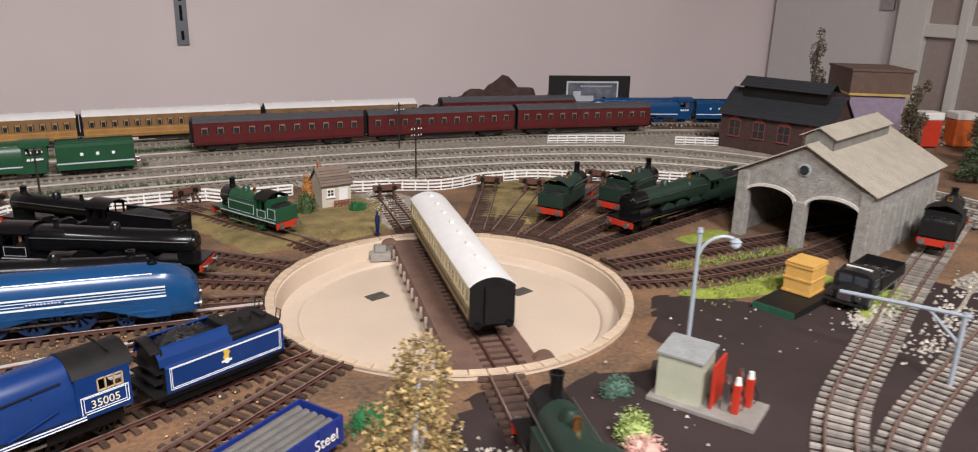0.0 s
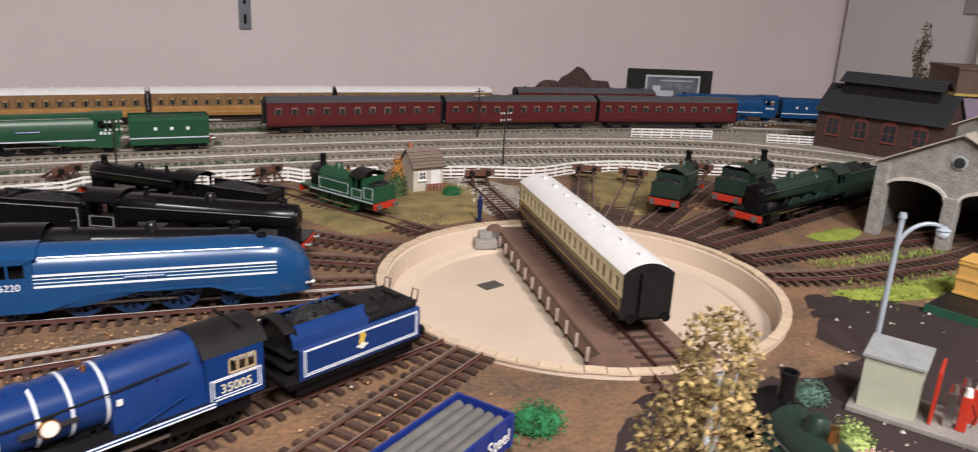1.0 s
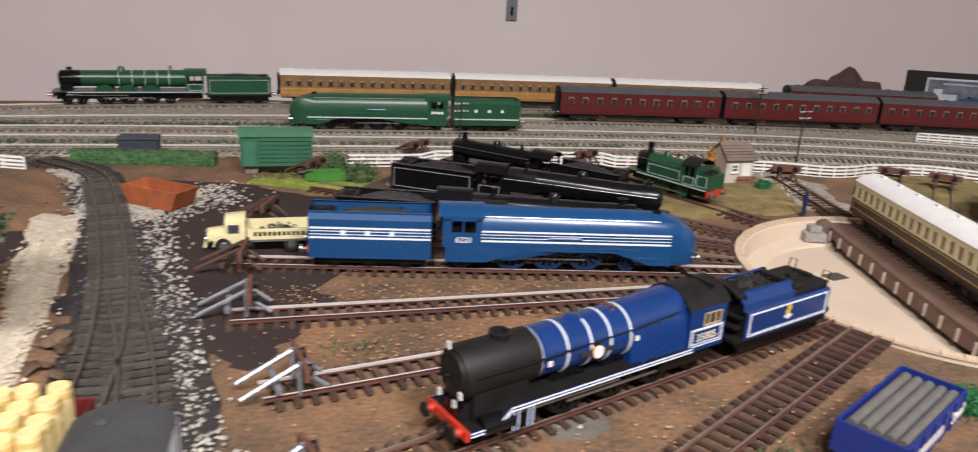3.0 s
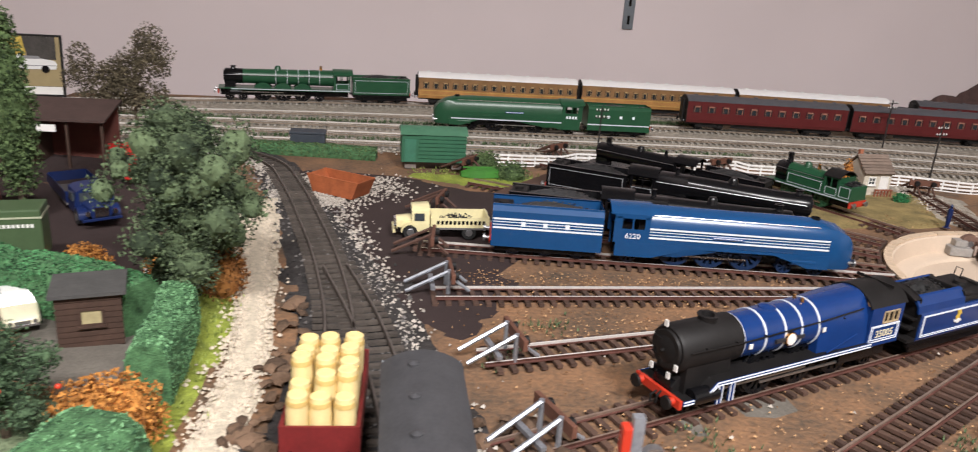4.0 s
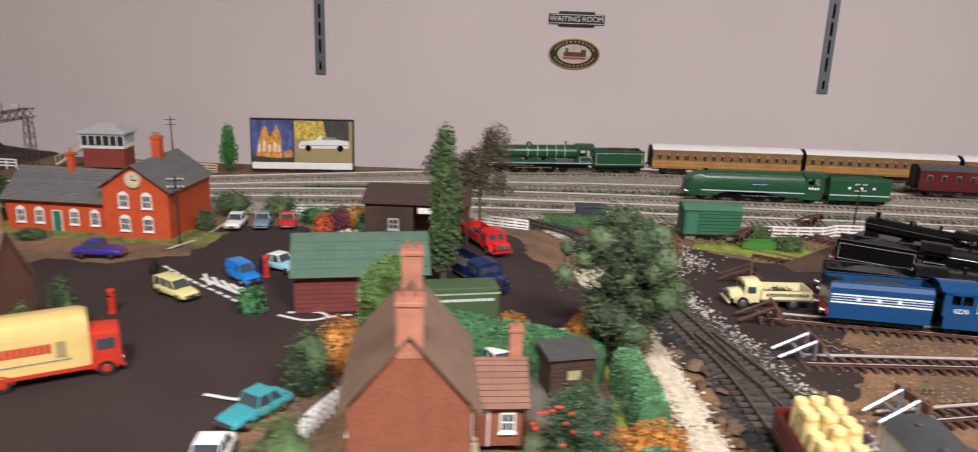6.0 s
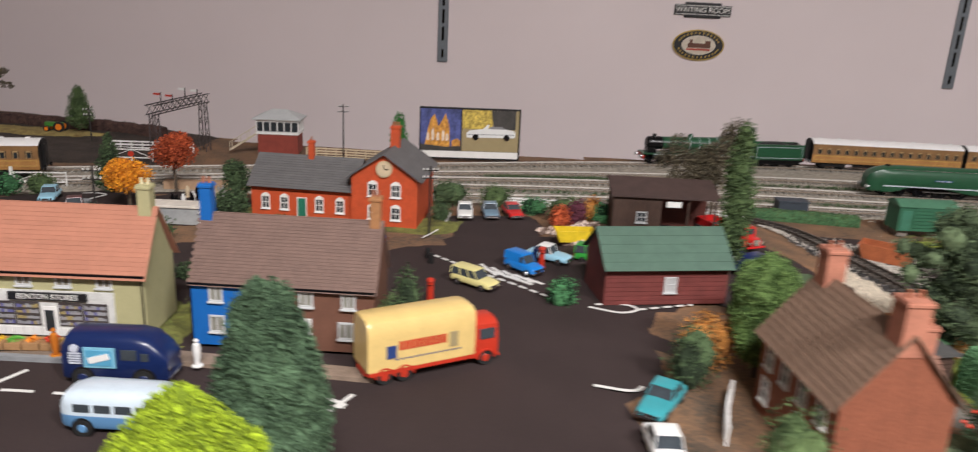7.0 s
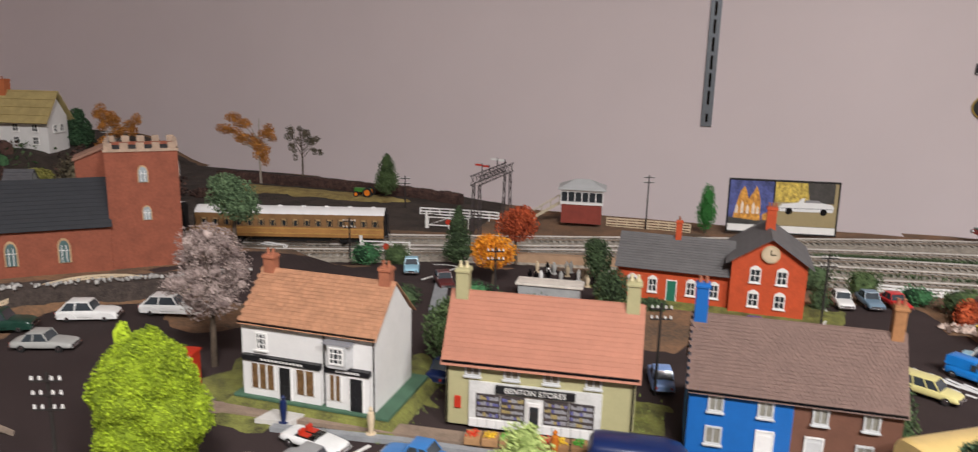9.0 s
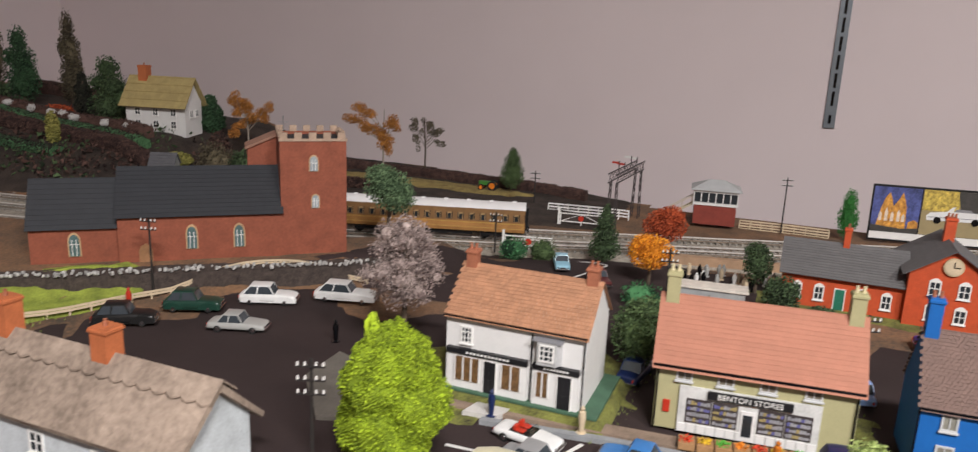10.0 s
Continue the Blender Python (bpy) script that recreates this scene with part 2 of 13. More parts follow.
def ground_z(x, y):
    """Low relief of the layout: the yard is flat, the village a little higher."""
    s = lambda a, b, v: (lambda u: u * u * (3 - 2 * u))(min(1, max(0, (v - a) / (b - a))))
    front = 0.99 if x > -0.8 else (0.99 + (x + 0.8) * 0.12 if x > -1.1 else (0.954 + (x + 1.1) * 0.31 if x > -1.45 else 0.845 + (x + 1.45) * 0.33))
    village = 0.012 * s(-0.38, -0.56, x) * s(front, front - 0.05, y)
    bank = 0.022 * s(0.0, 0.03, (y - 0.665) * 0.79 - (x + 1.42) * 0.61) * s(front + 0.02, front - 0.06, y) * s(-1.33, -1.38, x)
    back = 1.05 + (x + 1.1) * 0.31 + 0.05
    hill = 0.008 * s(-1.2, -1.42, x) * s(back, back + 0.09, y) + (0.06 * s(-1.92, -2.1, x) + 0.035 * s(-2.15, -2.6, x)) * s(back, back + 0.34, y)
    yard = 0.012 * s(-0.67, -0.61, x) * s(-0.36, -0.44, x) * s(0.70, 0.78, y) * s(0.98, 0.91, y)
    ripple = 0.0012 * noise.noise(Vector((x * 14, y * 14, 0.3)))
    return village + max(bank, 0) + hill + yard + ripple


def back_edge(x):
    """How far back the scenery reaches."""
    pts = ((-2.9, 1.5), (-1.7, 1.44), (-1.4, 1.36), (-1.1, 1.31), (-0.8, 1.31), (-0.55, 1.36), (-0.3, 1.42), (0.5, 1.43), (0.9, 1.42), (1.2, 1.5), (1.7, 1.5))
    for (a, b), (c, d) in zip(pts, pts[1:]):
        if a <= x <= c:
            return b + (d - b) * (x - a) / (c - a)
    return 1.5


nx, ny = round((X1 - X0) / STEP), round((Y1 - Y0) / STEP)
grid = {}
for i in range(nx + 1):
    for j in range(ny + 1):
        x, y = X0 + i * STEP, Y0 + j * STEP
        if (Vector((x, y, 0)) - TW).length > TR + 0.035 and y <= back_edge(x):
            grid[i, j] = bm.verts.new((x, y, ground_z(x, y)))
for i in range(nx):
    for j in range(ny):
        q = [grid.get(k) for k in ((i, j), (i + 1, j), (i + 1, j + 1), (i, j + 1))]
        if all(q):
            bm.faces.new(q)
# close the sheet to the round edge of the well
edge = [e for e in bm.edges if len(e.link_faces) == 1 and all((v.co.xy - TW.xy).length < TR + 0.12 for v in e.verts)]
ring = [bm.verts.new((TW.x + (TR + 0.004) * math.cos(2 * math.pi * k / N_AROUND), TW.y + (TR + 0.004) * math.sin(2 * math.pi * k / N_AROUND), 0)) for k in range(N_AROUND)]
redge = [bm.edges.new((ring[k], ring[(k + 1) % N_AROUND])) for k in range(N_AROUND)]
bmesh.ops.bridge_loops(bm, edges=edge + redge)
structure("ground", bm, EARTH, "orange-brown scenic earth covering the model railway board", "ground", True)
bm = bmnew()
box(bm, X0, X1, Y0, Y1, -0.09, -0.045)
box(bm, X0, X1, Y0 - 0.012, Y0, -0.09, 0.002)
box(bm, X0, X1, Y1, Y1 + 0.012, -0.09, -0.05)
box(bm, X0 - 0.012, X0, Y0, Y1, -0.09, 0.002)
box(bm, X1, X1 + 0.012, Y0, Y1, -0.09, 0.002)
structure("baseboard", bm, WOOD, "plywood baseboard that carries the model railway", "baseboard")
for x in (X0 + 0.1, -0.4, X1 - 0.1):
    for y in (Y0 + 0.1, Y1 - 0.1):
        bm = bmnew(); box(bm, x - 0.03, x + 0.03, y - 0.03, y + 0.03, FLOOR_Z, -0.092)
        structure("baseboard_leg", bm, WOOD, "square timber leg under the baseboard", "leg")


def patch(name, pts, material, label, category, lift=0.0022, wob=0.004, step=0.02, kind="structure"):
    """An irregular sheet laid over the ground, with a soft uneven edge."""
    loop = smooth_path(settled_all(list(pts) + [pts[0]]), step)[:-1]
    loop = [p + Vector((noise.noise(p * 60), noise.noise(p * 60 + Vector((9, 3, 0))), 0)) * wob for p in loop]
    b = bmnew()
    vs = [b.verts.new((p.x, p.y, 0)) for p in loop]
    b.faces.new(vs)
    bmesh.ops.triangulate(b, faces=b.faces)
    for _ in range(2):
        bmesh.ops.subdivide_edges(b, edges=[e for e in b.edges if e.calc_length() > 0.03], cuts=1)
        bmesh.ops.triangulate(b, faces=b.faces)
    for v in b.verts:
        v.co.z = ground_z(v.co.x, v.co.y) + (lift if not v.is_boundary else -0.0012)
    ob = new(name, mesh_of(name, b, material, True))
    return tagged(ob, label, category, kind=kind)


patch("road", [(0.27, 0.15), (0.22, 0.36), (0.185, 0.44), (0.235, 0.492), (0.3, 0.492), (0.37, 0.512), (0.405, 0.538), (0.432, 0.573), (0.47, 0.57), (0.5, 0.55), (0.56, 0.53), (0.66, 0.5), (0.86, 0.5), (0.8, 0.4), (0.6, 0.3), (0.46, 0.22), (0.36, 0.14)], TARMAC, "dark purple-brown yard surface beside the turntable", "yard surface", 0.0016)
patch("road", [(-0.15, 0.66), (-0.2, 0.55), (-0.29, 0.64), (-0.35, 0.82), (-0.37, 0.92), (-0.25, 0.93), (-0.12, 0.87), (-0.09, 0.77)], TARMAC, "dark brown yard road beside the sidings", "yard surface", 0.0017)
patch("road", [(-0.36, 0.73), (-0.4, 0.60), (-0.53, 0.61), (-0.56, 0.5), (-0.6, 0.3), (-0.66, 0.12), (-1.1, 0.12), (-1.5, 0.12), (-1.6, 0.25), (-1.58, 0.42), (-1.47, 0.6), (-1.32, 0.69), (-1.22, 0.8), (-1.0, 0.76), (-0.9, 0.76), (-0.79, 0.78), (-0.79, 0.87), (-0.68, 0.88), (-0.66, 0.8), (-0.61, 0.83), (-0.52, 0.9), (-0.43, 0.86)], TARMAC, "dark brown tarmac streets of the model village", "road", 0.0022, 0.002)
patch("road", [(-1.46, 0.66), (-1.3, 0.66), (-1.2, 0.76), (-1.05, 0.77), (-1.0, 0.86), (-1.08, 0.95), (-1.2, 0.99), (-1.36, 0.9)], TARMAC, "dark grey tarmac of the station yard and crossing", "road", 0.0019, 0.002)
for pts, m_, lab in [
    ([(0.16, 0.80), (0.11, 0.93), (0.2, 0.99), (0.33, 0.94), (0.3, 0.83), (0.22, 0.805)], OLIVE, "worn olive grass by the platelayers hut"),
    ([(0.4, 0.83), (0.47, 0.96), (0.6, 0.95), (0.55, 0.85), (0.45, 0.79)], OLIVE, "worn olive grass between the radiating tracks"),
    ([(0.5, 0.62), (0.58, 0.62), (0.65, 0.61), (0.66, 0.605), (0.56, 0.605)], GRASS, "light green grass strip between two tracks"),
    ([(0.46, 0.575), (0.6, 0.57), (0.63, 0.535), (0.52, 0.535), (0.46, 0.55)], GRASS, "light green grass tufts by the yard"),
    ([(0.57, 0.45), (0.62, 0.47), (0.66, 0.5), (0.63, 0.52), (0.55, 0.47)], GRASS, "green grass tuft beside the siding"),
    ([(0.5, 0.67), (0.6, 0.70), (0.64, 0.69), (0.6, 0.66)], GRASS, "thin green grass at the roadside"),
    ([(-0.375, 0.41), (-0.33, 0.41), (-0.325, 0.55), (-0.345, 0.6), (-0.375, 0.6)], GRASS, "bright green grass verge by the brook"),
    ([(-0.25, 0.94), (-0.12, 0.95), (-0.03, 0.9), (-0.08, 0.86), (-0.15, 0.88), (-0.26, 0.925)], GRASS, "green and yellow grass behind the sidings"),
    ([(-1.20, 0.43), (-1.13, 0.46), (-1.09, 0.52), (-1.12, 0.60), (-1.26, 0.57), (-1.29, 0.46)], VGRASS, "grass plot round the white shop"),
    ([(-1.0, 0.48), (-0.93, 0.48), (-0.93, 0.57), (-1.0, 0.57)], VGRASS, "grass plot between two houses"),
    ([(-1.02, 0.80), (-0.8, 0.79), (-0.78, 0.86), (-1.03, 0.86)], VGRASS, "rough grass round the station house"),
    ([(-1.62, 0.38), (-1.56, 0.50), (-1.6, 0.56), (-1.72, 0.44)], GRASS, "grass slope below the church"),
]:
    patch("grass_patch", pts, m_, lab, "grass", 0.0034, 0.006)

# the bed of the main lines
SCRUB = mat("dark_undergrowth", (0.022, 0.016, 0.013), 0.95, var=0.5, scale=40, fine=400, bump=1.0, rgb2=(0.05, 0.036, 0.028))
bm = bmnew()
hill = {}
for i in range(68):
    for j in range(24):
        x, v = -2.88 + 1.66 * i / 67, j / 23
        lo = 1.115 + (x + 1.1) * 0.31 + 0.02
        y = lo + (back_edge(x) - 0.006 - lo) * v
        edge_ = i in (0, 67) or j in (0, 23)
        hill[i, j] = bm.verts.new((x, y, ground_z(x, y) + (-0.003 if edge_ else 0.0025 + 0.003 * noise.noise(Vector((x * 45, y * 45, 2))))))
for i in range(67):
    for j in range(23):
        bm.faces.new([hill[q] for q in ((i, j), (i + 1, j), (i + 1, j + 1), (i, j + 1))])
structure("hillside", bm, SCRUB, "dark brown undergrowth on the slope behind the church", "hillside", True)
MAINS = [
    [(1.55, 0.98), (1.2, 1.15), (0.88, 1.27), (0.55, 1.325), (0.2, 1.345), (-0.1, 1.34), (-0.3, 1.325), (-0.55, 1.275), (-0.8, 1.195), (-1.1, 1.09), (-1.45, 0.975), (-1.9, 0.85), (-2.4, 0.78)],
    [(1.5, 0.8), (1.28, 0.97), (1.1, 1.09), (0.93, 1.16), (0.75, 1.2), (0.5, 1.228), (0.2, 1.243), (-0.1, 1.238), (-0.4, 1.215), (-0.7, 1.16), (-1.0, 1.07), (-1.4, 0.93), (-1.9, 0.80), (-2.4, 0.73)],
    [(0.99, 0.3), (0.99, 0.6), (0.975, 0.8), (0.935, 0.91), (0.86, 1.01), (0.74, 1.085), (0.5, 1.14), (0.2, 1.16), (-0.2, 1.155), (-0.5, 1.14), (-0.75, 1.105), (-1.05, 1.03), (-1.45, 0.885), (-1.9, 0.74), (-2.4, 0.67)],
    [(0.945, 0.35), (0.945, 0.6), (0.928, 0.76), (0.89, 0.865), (0.82, 0.955), (0.71, 1.03), (0.5, 1.08), (0.2, 1.105), (-0.2, 1.10), (-0.55, 1.085), (-0.8, 1.05), (-1.0, 1.0)],
    [(0.905, 0.5), (0.905, 0.62), (0.89, 0.74), (0.85, 0.84), (0.785, 0.92), (0.68, 0.985), (0.5, 1.03), (0.2, 1.055), (-0.2, 1.05), (-0.55, 1.035), (-0.78, 1.0)],
]
top, low = MAINS[0], MAINS[4]
bm = bmnew()
a_ = smooth_path([(1.1, 0.9)] + [(x, y + 0.04) for x, y in top[2:]], 0.02)
b_ = smooth_path([(0.86, 0.6), (0.86, 0.72), (0.82, 0.82), (0.76, 0.895), (0.67, 0.955), (0.5, 1.0)] + [(x, y - 0.028) for x, y in low[7:]] + [(-1.1, 0.95), (-1.45, 0.84), (-1.9, 0.69), (-2.4, 0.62)], 0.02)
n_ = 160
rows_ = []
for i in range(n_ + 1):
    p, q = a_[min(len(a_) - 1, i * (len(a_) - 1) // n_)], b_[min(len(b_) - 1, i * (len(b_) - 1) // n_)]
    rows_.append([bm.verts.new((*(p.lerp(q, k / 16)).xy, 0.0035 + 0.0008 * noise.noise(p.lerp(q, k / 16) * 40) if 0 < k < 16 else -0.003)) for k in range(17)])
for r, s in zip(rows_, rows_[1:]):
    for k in range(16):
        bm.faces.new((r[k], r[k + 1], s[k + 1], s[k]))
structure("ballast_bed", bm, BALLAST, "pale grey ballast bed under the main lines", "ballast", True)

# ---- tracks ----
GAUGE = 0.0165


def track(name, pts, base, label, sleeper_mat=SLEEPER, rail_side=RUST, single=True, pitch=0.0088, bright=NICKEL, group="yard tracks"):
    """Two rails on sleepers along a smooth path; base: the height of the sleepers' underside."""
    t = thing(name, label, "track", None, group)
    if name == "branch_track":
        pts = settled_all(pts)
    path = smooth_path(pts, 0.01)
    tang = [(path[min(i + 1, len(path) - 1)] - path[max(i - 1, 0)]).normalized() for i in range(len(path))]
    for side in (-1, 1):
        b = bmnew()
        rings = []
        for p, d in zip(path, tang):
            nrm = Vector((-d.y, d.x, 0))
            c = p + nrm * side * GAUGE / 2
            ring_ = [(-0.0011, 0.0), (0.0011, 0.0), (0.0011, 0.0006), (0.0004, 0.0009), (0.0006, 0.0024), (-0.0006, 0.0024), (-0.0004, 0.0009), (-0.0011, 0.0006)]
            rings.append([(*(c + nrm * u).xy, base + 0.002 + w) for u, w in ring_])
        loft(b, rings)
        b.normal_update()
        for i, f in enumerate(list(b.faces)[:8 * (len(rings) - 1)]):
            if i % 8 in (4, 3 if side < 0 else 5):
                f.material_index = 1
        part("rail", b, [rail_side, bright], t)
    marks = smooth_path(pts, pitch)
    if single:
        b = bmnew(); box(b, -0.0017, 0.0017, -0.0155, 0.0155, 0, 0.002)
        first = part("sleeper", b, sleeper_mat, t)
        first.matrix_basis = Matrix.Translation((0, 0, -0.2))
    else:
        b = bmnew()
    for i, p in enumerate(marks):
        d = (marks[min(i + 1, len(marks) - 1)] - marks[max(i - 1, 0)])
        m_ = pose(p.x, p.y, base, 0, 0, math.degrees(math.atan2(d.y, d.x)) + random.uniform(-1, 1))
        if single:
            if i == 0:
                first.matrix_basis = m_
            else:
                share(first, m_)
        else:
            box(b, -0.0017, 0.0017, -0.0155, 0.0155, 0, 0.002, m_)
    if not single:
        tagged(part("sleeper_row", b, sleeper_mat, t), kind="stuff")
    return t


for k, pts in enumerate(MAINS):
    track("main_line_track", pts, 0.0035, "nickel-silver main line track on pale grey sleepers", SLEEPERGREY, mat("grey_rail", (0.3, 0.25, 0.2), 0.5, 0.5), False, group="main line tracks")


DULLRAIL = mat("dull_yard_rail", (0.34, 0.25, 0.2), 0.42, 0.55, var=0.25)
SLEEPERDULL = mat("dull_grey_sleeper", (0.3, 0.27, 0.24), 0.85, var=0.35, rand=0.5)
for pts in ([(-0.17, 0.618), (-0.05, 0.626), (0.1, 0.634), (0.1, 0.643), (-0.05, 0.64), (-0.17, 0.634)], [(-0.14, 0.525), (-0.03, 0.546), (0.06, 0.568), (0.06, 0.578), (-0.04, 0.562), (-0.14, 0.543)], [(0.0, 0.395), (0.05, 0.42), (0.12, 0.44), (0.09, 0.405), (0.03, 0.375)], [(-0.12, 0.47), (-0.06, 0.49), (0.0, 0.505), (-0.03, 0.48), (-0.1, 0.455)]):
    patch("mud_patch", pts, GREYPATH, "grey trodden mud between the sidings", "ground patch", 0.0016, 0.012)


def radial(a, r0, r1):
    d = Vector((math.cos(radians(a)), math.sin(radians(a)), 0))
    return [tuple((TC + d * r).xy) for r in (r0, (r0 + r1) / 2, r1)]


# tracks that radiate from the turntable: angle and outer end
SPOKES = [(-146.5, 0.52, 0), (-157, 0.54, 0), (-166.3, 0.505, 1), (-176.5, 0.52, 1), (173.5, 0.53, 1), (166, 0.52, 0), (151.5, 0.54, 0), (137.5, 0.52, 0), (118, 0.38, 0), (82, 0.30, 2), (58, 0.34, 0), (48.7, 0.345, 0), (36.5, 0.40, 0), (26, 0.44, 0), (15.5, 0.56, 0), (-1, 0.56, 0), (-103.8, 0.46, 0)]
for a, r, kind in SPOKES:
    track("turntable_siding", radial(a, TR + 0.012, r), 0.001, ["brown-railed siding radiating from the turntable", "siding with one bright steel rail leading to the turntable", "siding in grey ballast leading to the turntable"][kind], bright=NICKEL if kind == 1 else DULLRAIL)
track("shed_track", [(0.437, 0.606), (0.5, 0.591), (0.564, 0.588), (0.63, 0.59), (0.70, 0.602), (0.86, 0.64)], 0.001, "curved track leading into the engine shed", bright=DULLRAIL)
track("coal_siding", [(0.30, 0.255), (0.412, 0.364), (0.53, 0.43), (0.658, 0.494), (0.80, 0.56), (1.0, 0.65)], 0.001, "siding on pale grey sleepers beside the shed", SLEEPERDULL, bright=DULLRAIL)
track("coal_siding", [(0.36, 0.28), (0.43, 0.335), (0.549, 0.38), (0.75, 0.44), (1.0, 0.5)], 0.001, "second siding on pale grey sleepers", SLEEPERDULL, bright=DULLRAIL)
track("branch_track", [(-0.262, 0.12), (-0.264, 0.3), (-0.264, 0.42), (-0.268, 0.53), (-0.285, 0.63), (-0.31, 0.73), (-0.342, 0.84), (-0.375, 0.93), (-0.44, 1.0)], 0.003, "dark branch track on black shale", SLEEPERDARK, mat("dark_rail", (0.07, 0.055, 0.045), 0.5, 0.5), bright=mat("worn_dark_rail", (0.16, 0.14, 0.125), 0.45, 0.5))
track("branch_track", [(-0.224, 0.12), (-0.225, 0.3), (-0.229, 0.4), (-0.238, 0.47), (-0.255, 0.55), (-0.283, 0.64)], 0.003, "second dark track that joins the branch", SLEEPERDARK, mat("dark_rail", (0.07, 0.055, 0.045), 0.5, 0.5), bright=mat("worn_dark_rail", (0.16, 0.14, 0.125), 0.45, 0.5))
patch("ballast_bed", [(-0.3, 0.12), (-0.305, 0.4), (-0.3, 0.53), (-0.335, 0.7), (-0.38, 0.86), (-0.42, 1.0), (-0.36, 0.98), (-0.3, 0.8), (-0.24, 0.66), (-0.2, 0.5), (-0.17, 0.3), (-0.17, 0.12)], SHALE, "black shale bed under the branch tracks", "ballast", 0.0028, 0.008)
patch("ballast_bed", [(0.3, 0.82), (0.29, 0.95), (0.34, 0.98), (0.38, 0.93), (0.35, 0.82)], BALLAST, "pale ballast round a siding end", "ballast", 0.002, 0.012)
patch("ballast_bed", [(0.525, 0.396), (0.58, 0.432), (0.68, 0.482), (0.77, 0.51), (0.76, 0.465), (0.6, 0.413)], BALLAST, "white stone ballast between two sidings", "ballast", 0.0018, 0.012)
patch("footpath", [(-0.3, 0.12), (-0.345, 0.2), (-0.33, 0.43), (-0.335, 0.55), (-0.37, 0.7), (-0.385, 0.79), (-0.34, 0.8), (-0.325, 0.7), (-0.305, 0.55), (-0.298, 0.43), (-0.3, 0.3), (-0.28, 0.12)], mat("cream_gravel", (0.62, 0.54, 0.42), 0.95, var=0.3, scale=220, fine=800, bump=1.0), "cream gravel strip beside the branch", "gravel", 0.0038, 0.006)

# ---- railway vehicles ----
RAILTOP = 0.0055          # above the ground in the yard
MAINTOP = 0.008


def wheelset(t, xs, r, colour, spoked=True, y=0.0072):
    """Wheels on both sides at each x, with rim and spokes."""
    for x in xs:
        first = None
        for side in (-1, 1):
            if first is None:
                b = bmnew()
                n = 24 if r > 0.008 else 16
                ring_ = lambda q, yy: [b.verts.new((q * math.cos(2 * math.pi * i / n), yy, q * math.sin(2 * math.pi * i / n))) for i in range(n)]
                A, B, C, D, E_, F = [ring_(q * r, yy) for q, yy in ((1, 0.0012), (1, -0.001), (1.08, -0.001), (1.08, -0.0018), (0.8, -0.0018), (0.8, 0.0012))]
                G, K = ring_(0.27 * r, 0.0016), ring_(0.27 * r, -0.0014)
                for i in range(n):
                    j = (i + 1) % n
                    for p, q in ((A, B), (B, C), (C, D), (D, E_), (F, A)):
                        b.faces.new((p[i], p[j], q[j], q[i]))
                    if i % 2 and spoked:
                        b.faces.new((E_[i], E_[j], F[j], F[i])); b.faces.new((G[i], G[j], K[j], K[i]))
                    else:
                        b.faces.new((F[i], F[j], G[j], G[i])); b.faces.new((E_[i], E_[j], K[j], K[i]))
                        if spoked:
                            b.faces.new((E_[i], F[i], G[i], K[i])); b.faces.new((E_[j], F[j], G[j], K[j]))
                b.faces.new(G); b.faces.new(K)
                first = part("wheel", b, colour, t, smooth=True)
                first.matrix_basis = pose(x, -y, r, 0, 0, 180)
            else:
                share(first, pose(x, y, r))


def sweep(b, half, xs, closed=True):
    """Loft along x of half outlines (y >= 0, from bottom to top), mirrored."""
    rings = []
    for x, pts in zip(xs, half):
        rings.append([(x, y, z) for y, z in pts] + [(x, -y, z) for y, z in reversed(pts)])
    loft(b, rings, closed)


def bars(t, x0, x1, z, h, n, y, colour, label="", gap=0.35, m=None, name="lettering"):
    """Unreadable writing as a row of plain bars on a side face at y."""
    b = bmnew()
    w = (x1 - x0) / n
    for i in range(n):
        box(b, x0 + i * w, x0 + (i + 1 - gap) * w, min(y, y * 1.012), max(y, y * 1.012), z - h / 2, z + h / 2)
    return part(name, b, colour, t, label, m=m)


def lined(t, x0, x1, z0, z1, y, colour, w=0.0005):
    """A thin painted line round a panel on both sides."""
    for s in (-1, 1):
        b = bmnew()
        ya, yb = sorted((s * y, s * (y + 0.0003)))
        box(b, x0, x1, ya, yb, z0, z0 + w); box(b, x0, x1, ya, yb, z1 - w, z1)
        box(b, x0, x0 + w, ya, yb, z0 + w, z1 - w); box(b, x1 - w, x1, ya, yb, z0 + w, z1 - w)
        part("lining", b, colour, t)


def buffers(t, x, way, colour=DULLSTEEL):
    for s in (-1, 1):
        b = bmnew()
        cyl(b, (x, s * 0.0115, 0.0135), (x + way * 0.004, s * 0.0115, 0.0135), 0.0014, 0.0011, 8)
        cyl(b, (x + way * 0.004, s * 0.0115, 0.0135), (x + way * 0.0055, s * 0.0115, 0.0135), 0.003, 0.003, 12)
        part("buffer", b, colour, t, smooth=True)


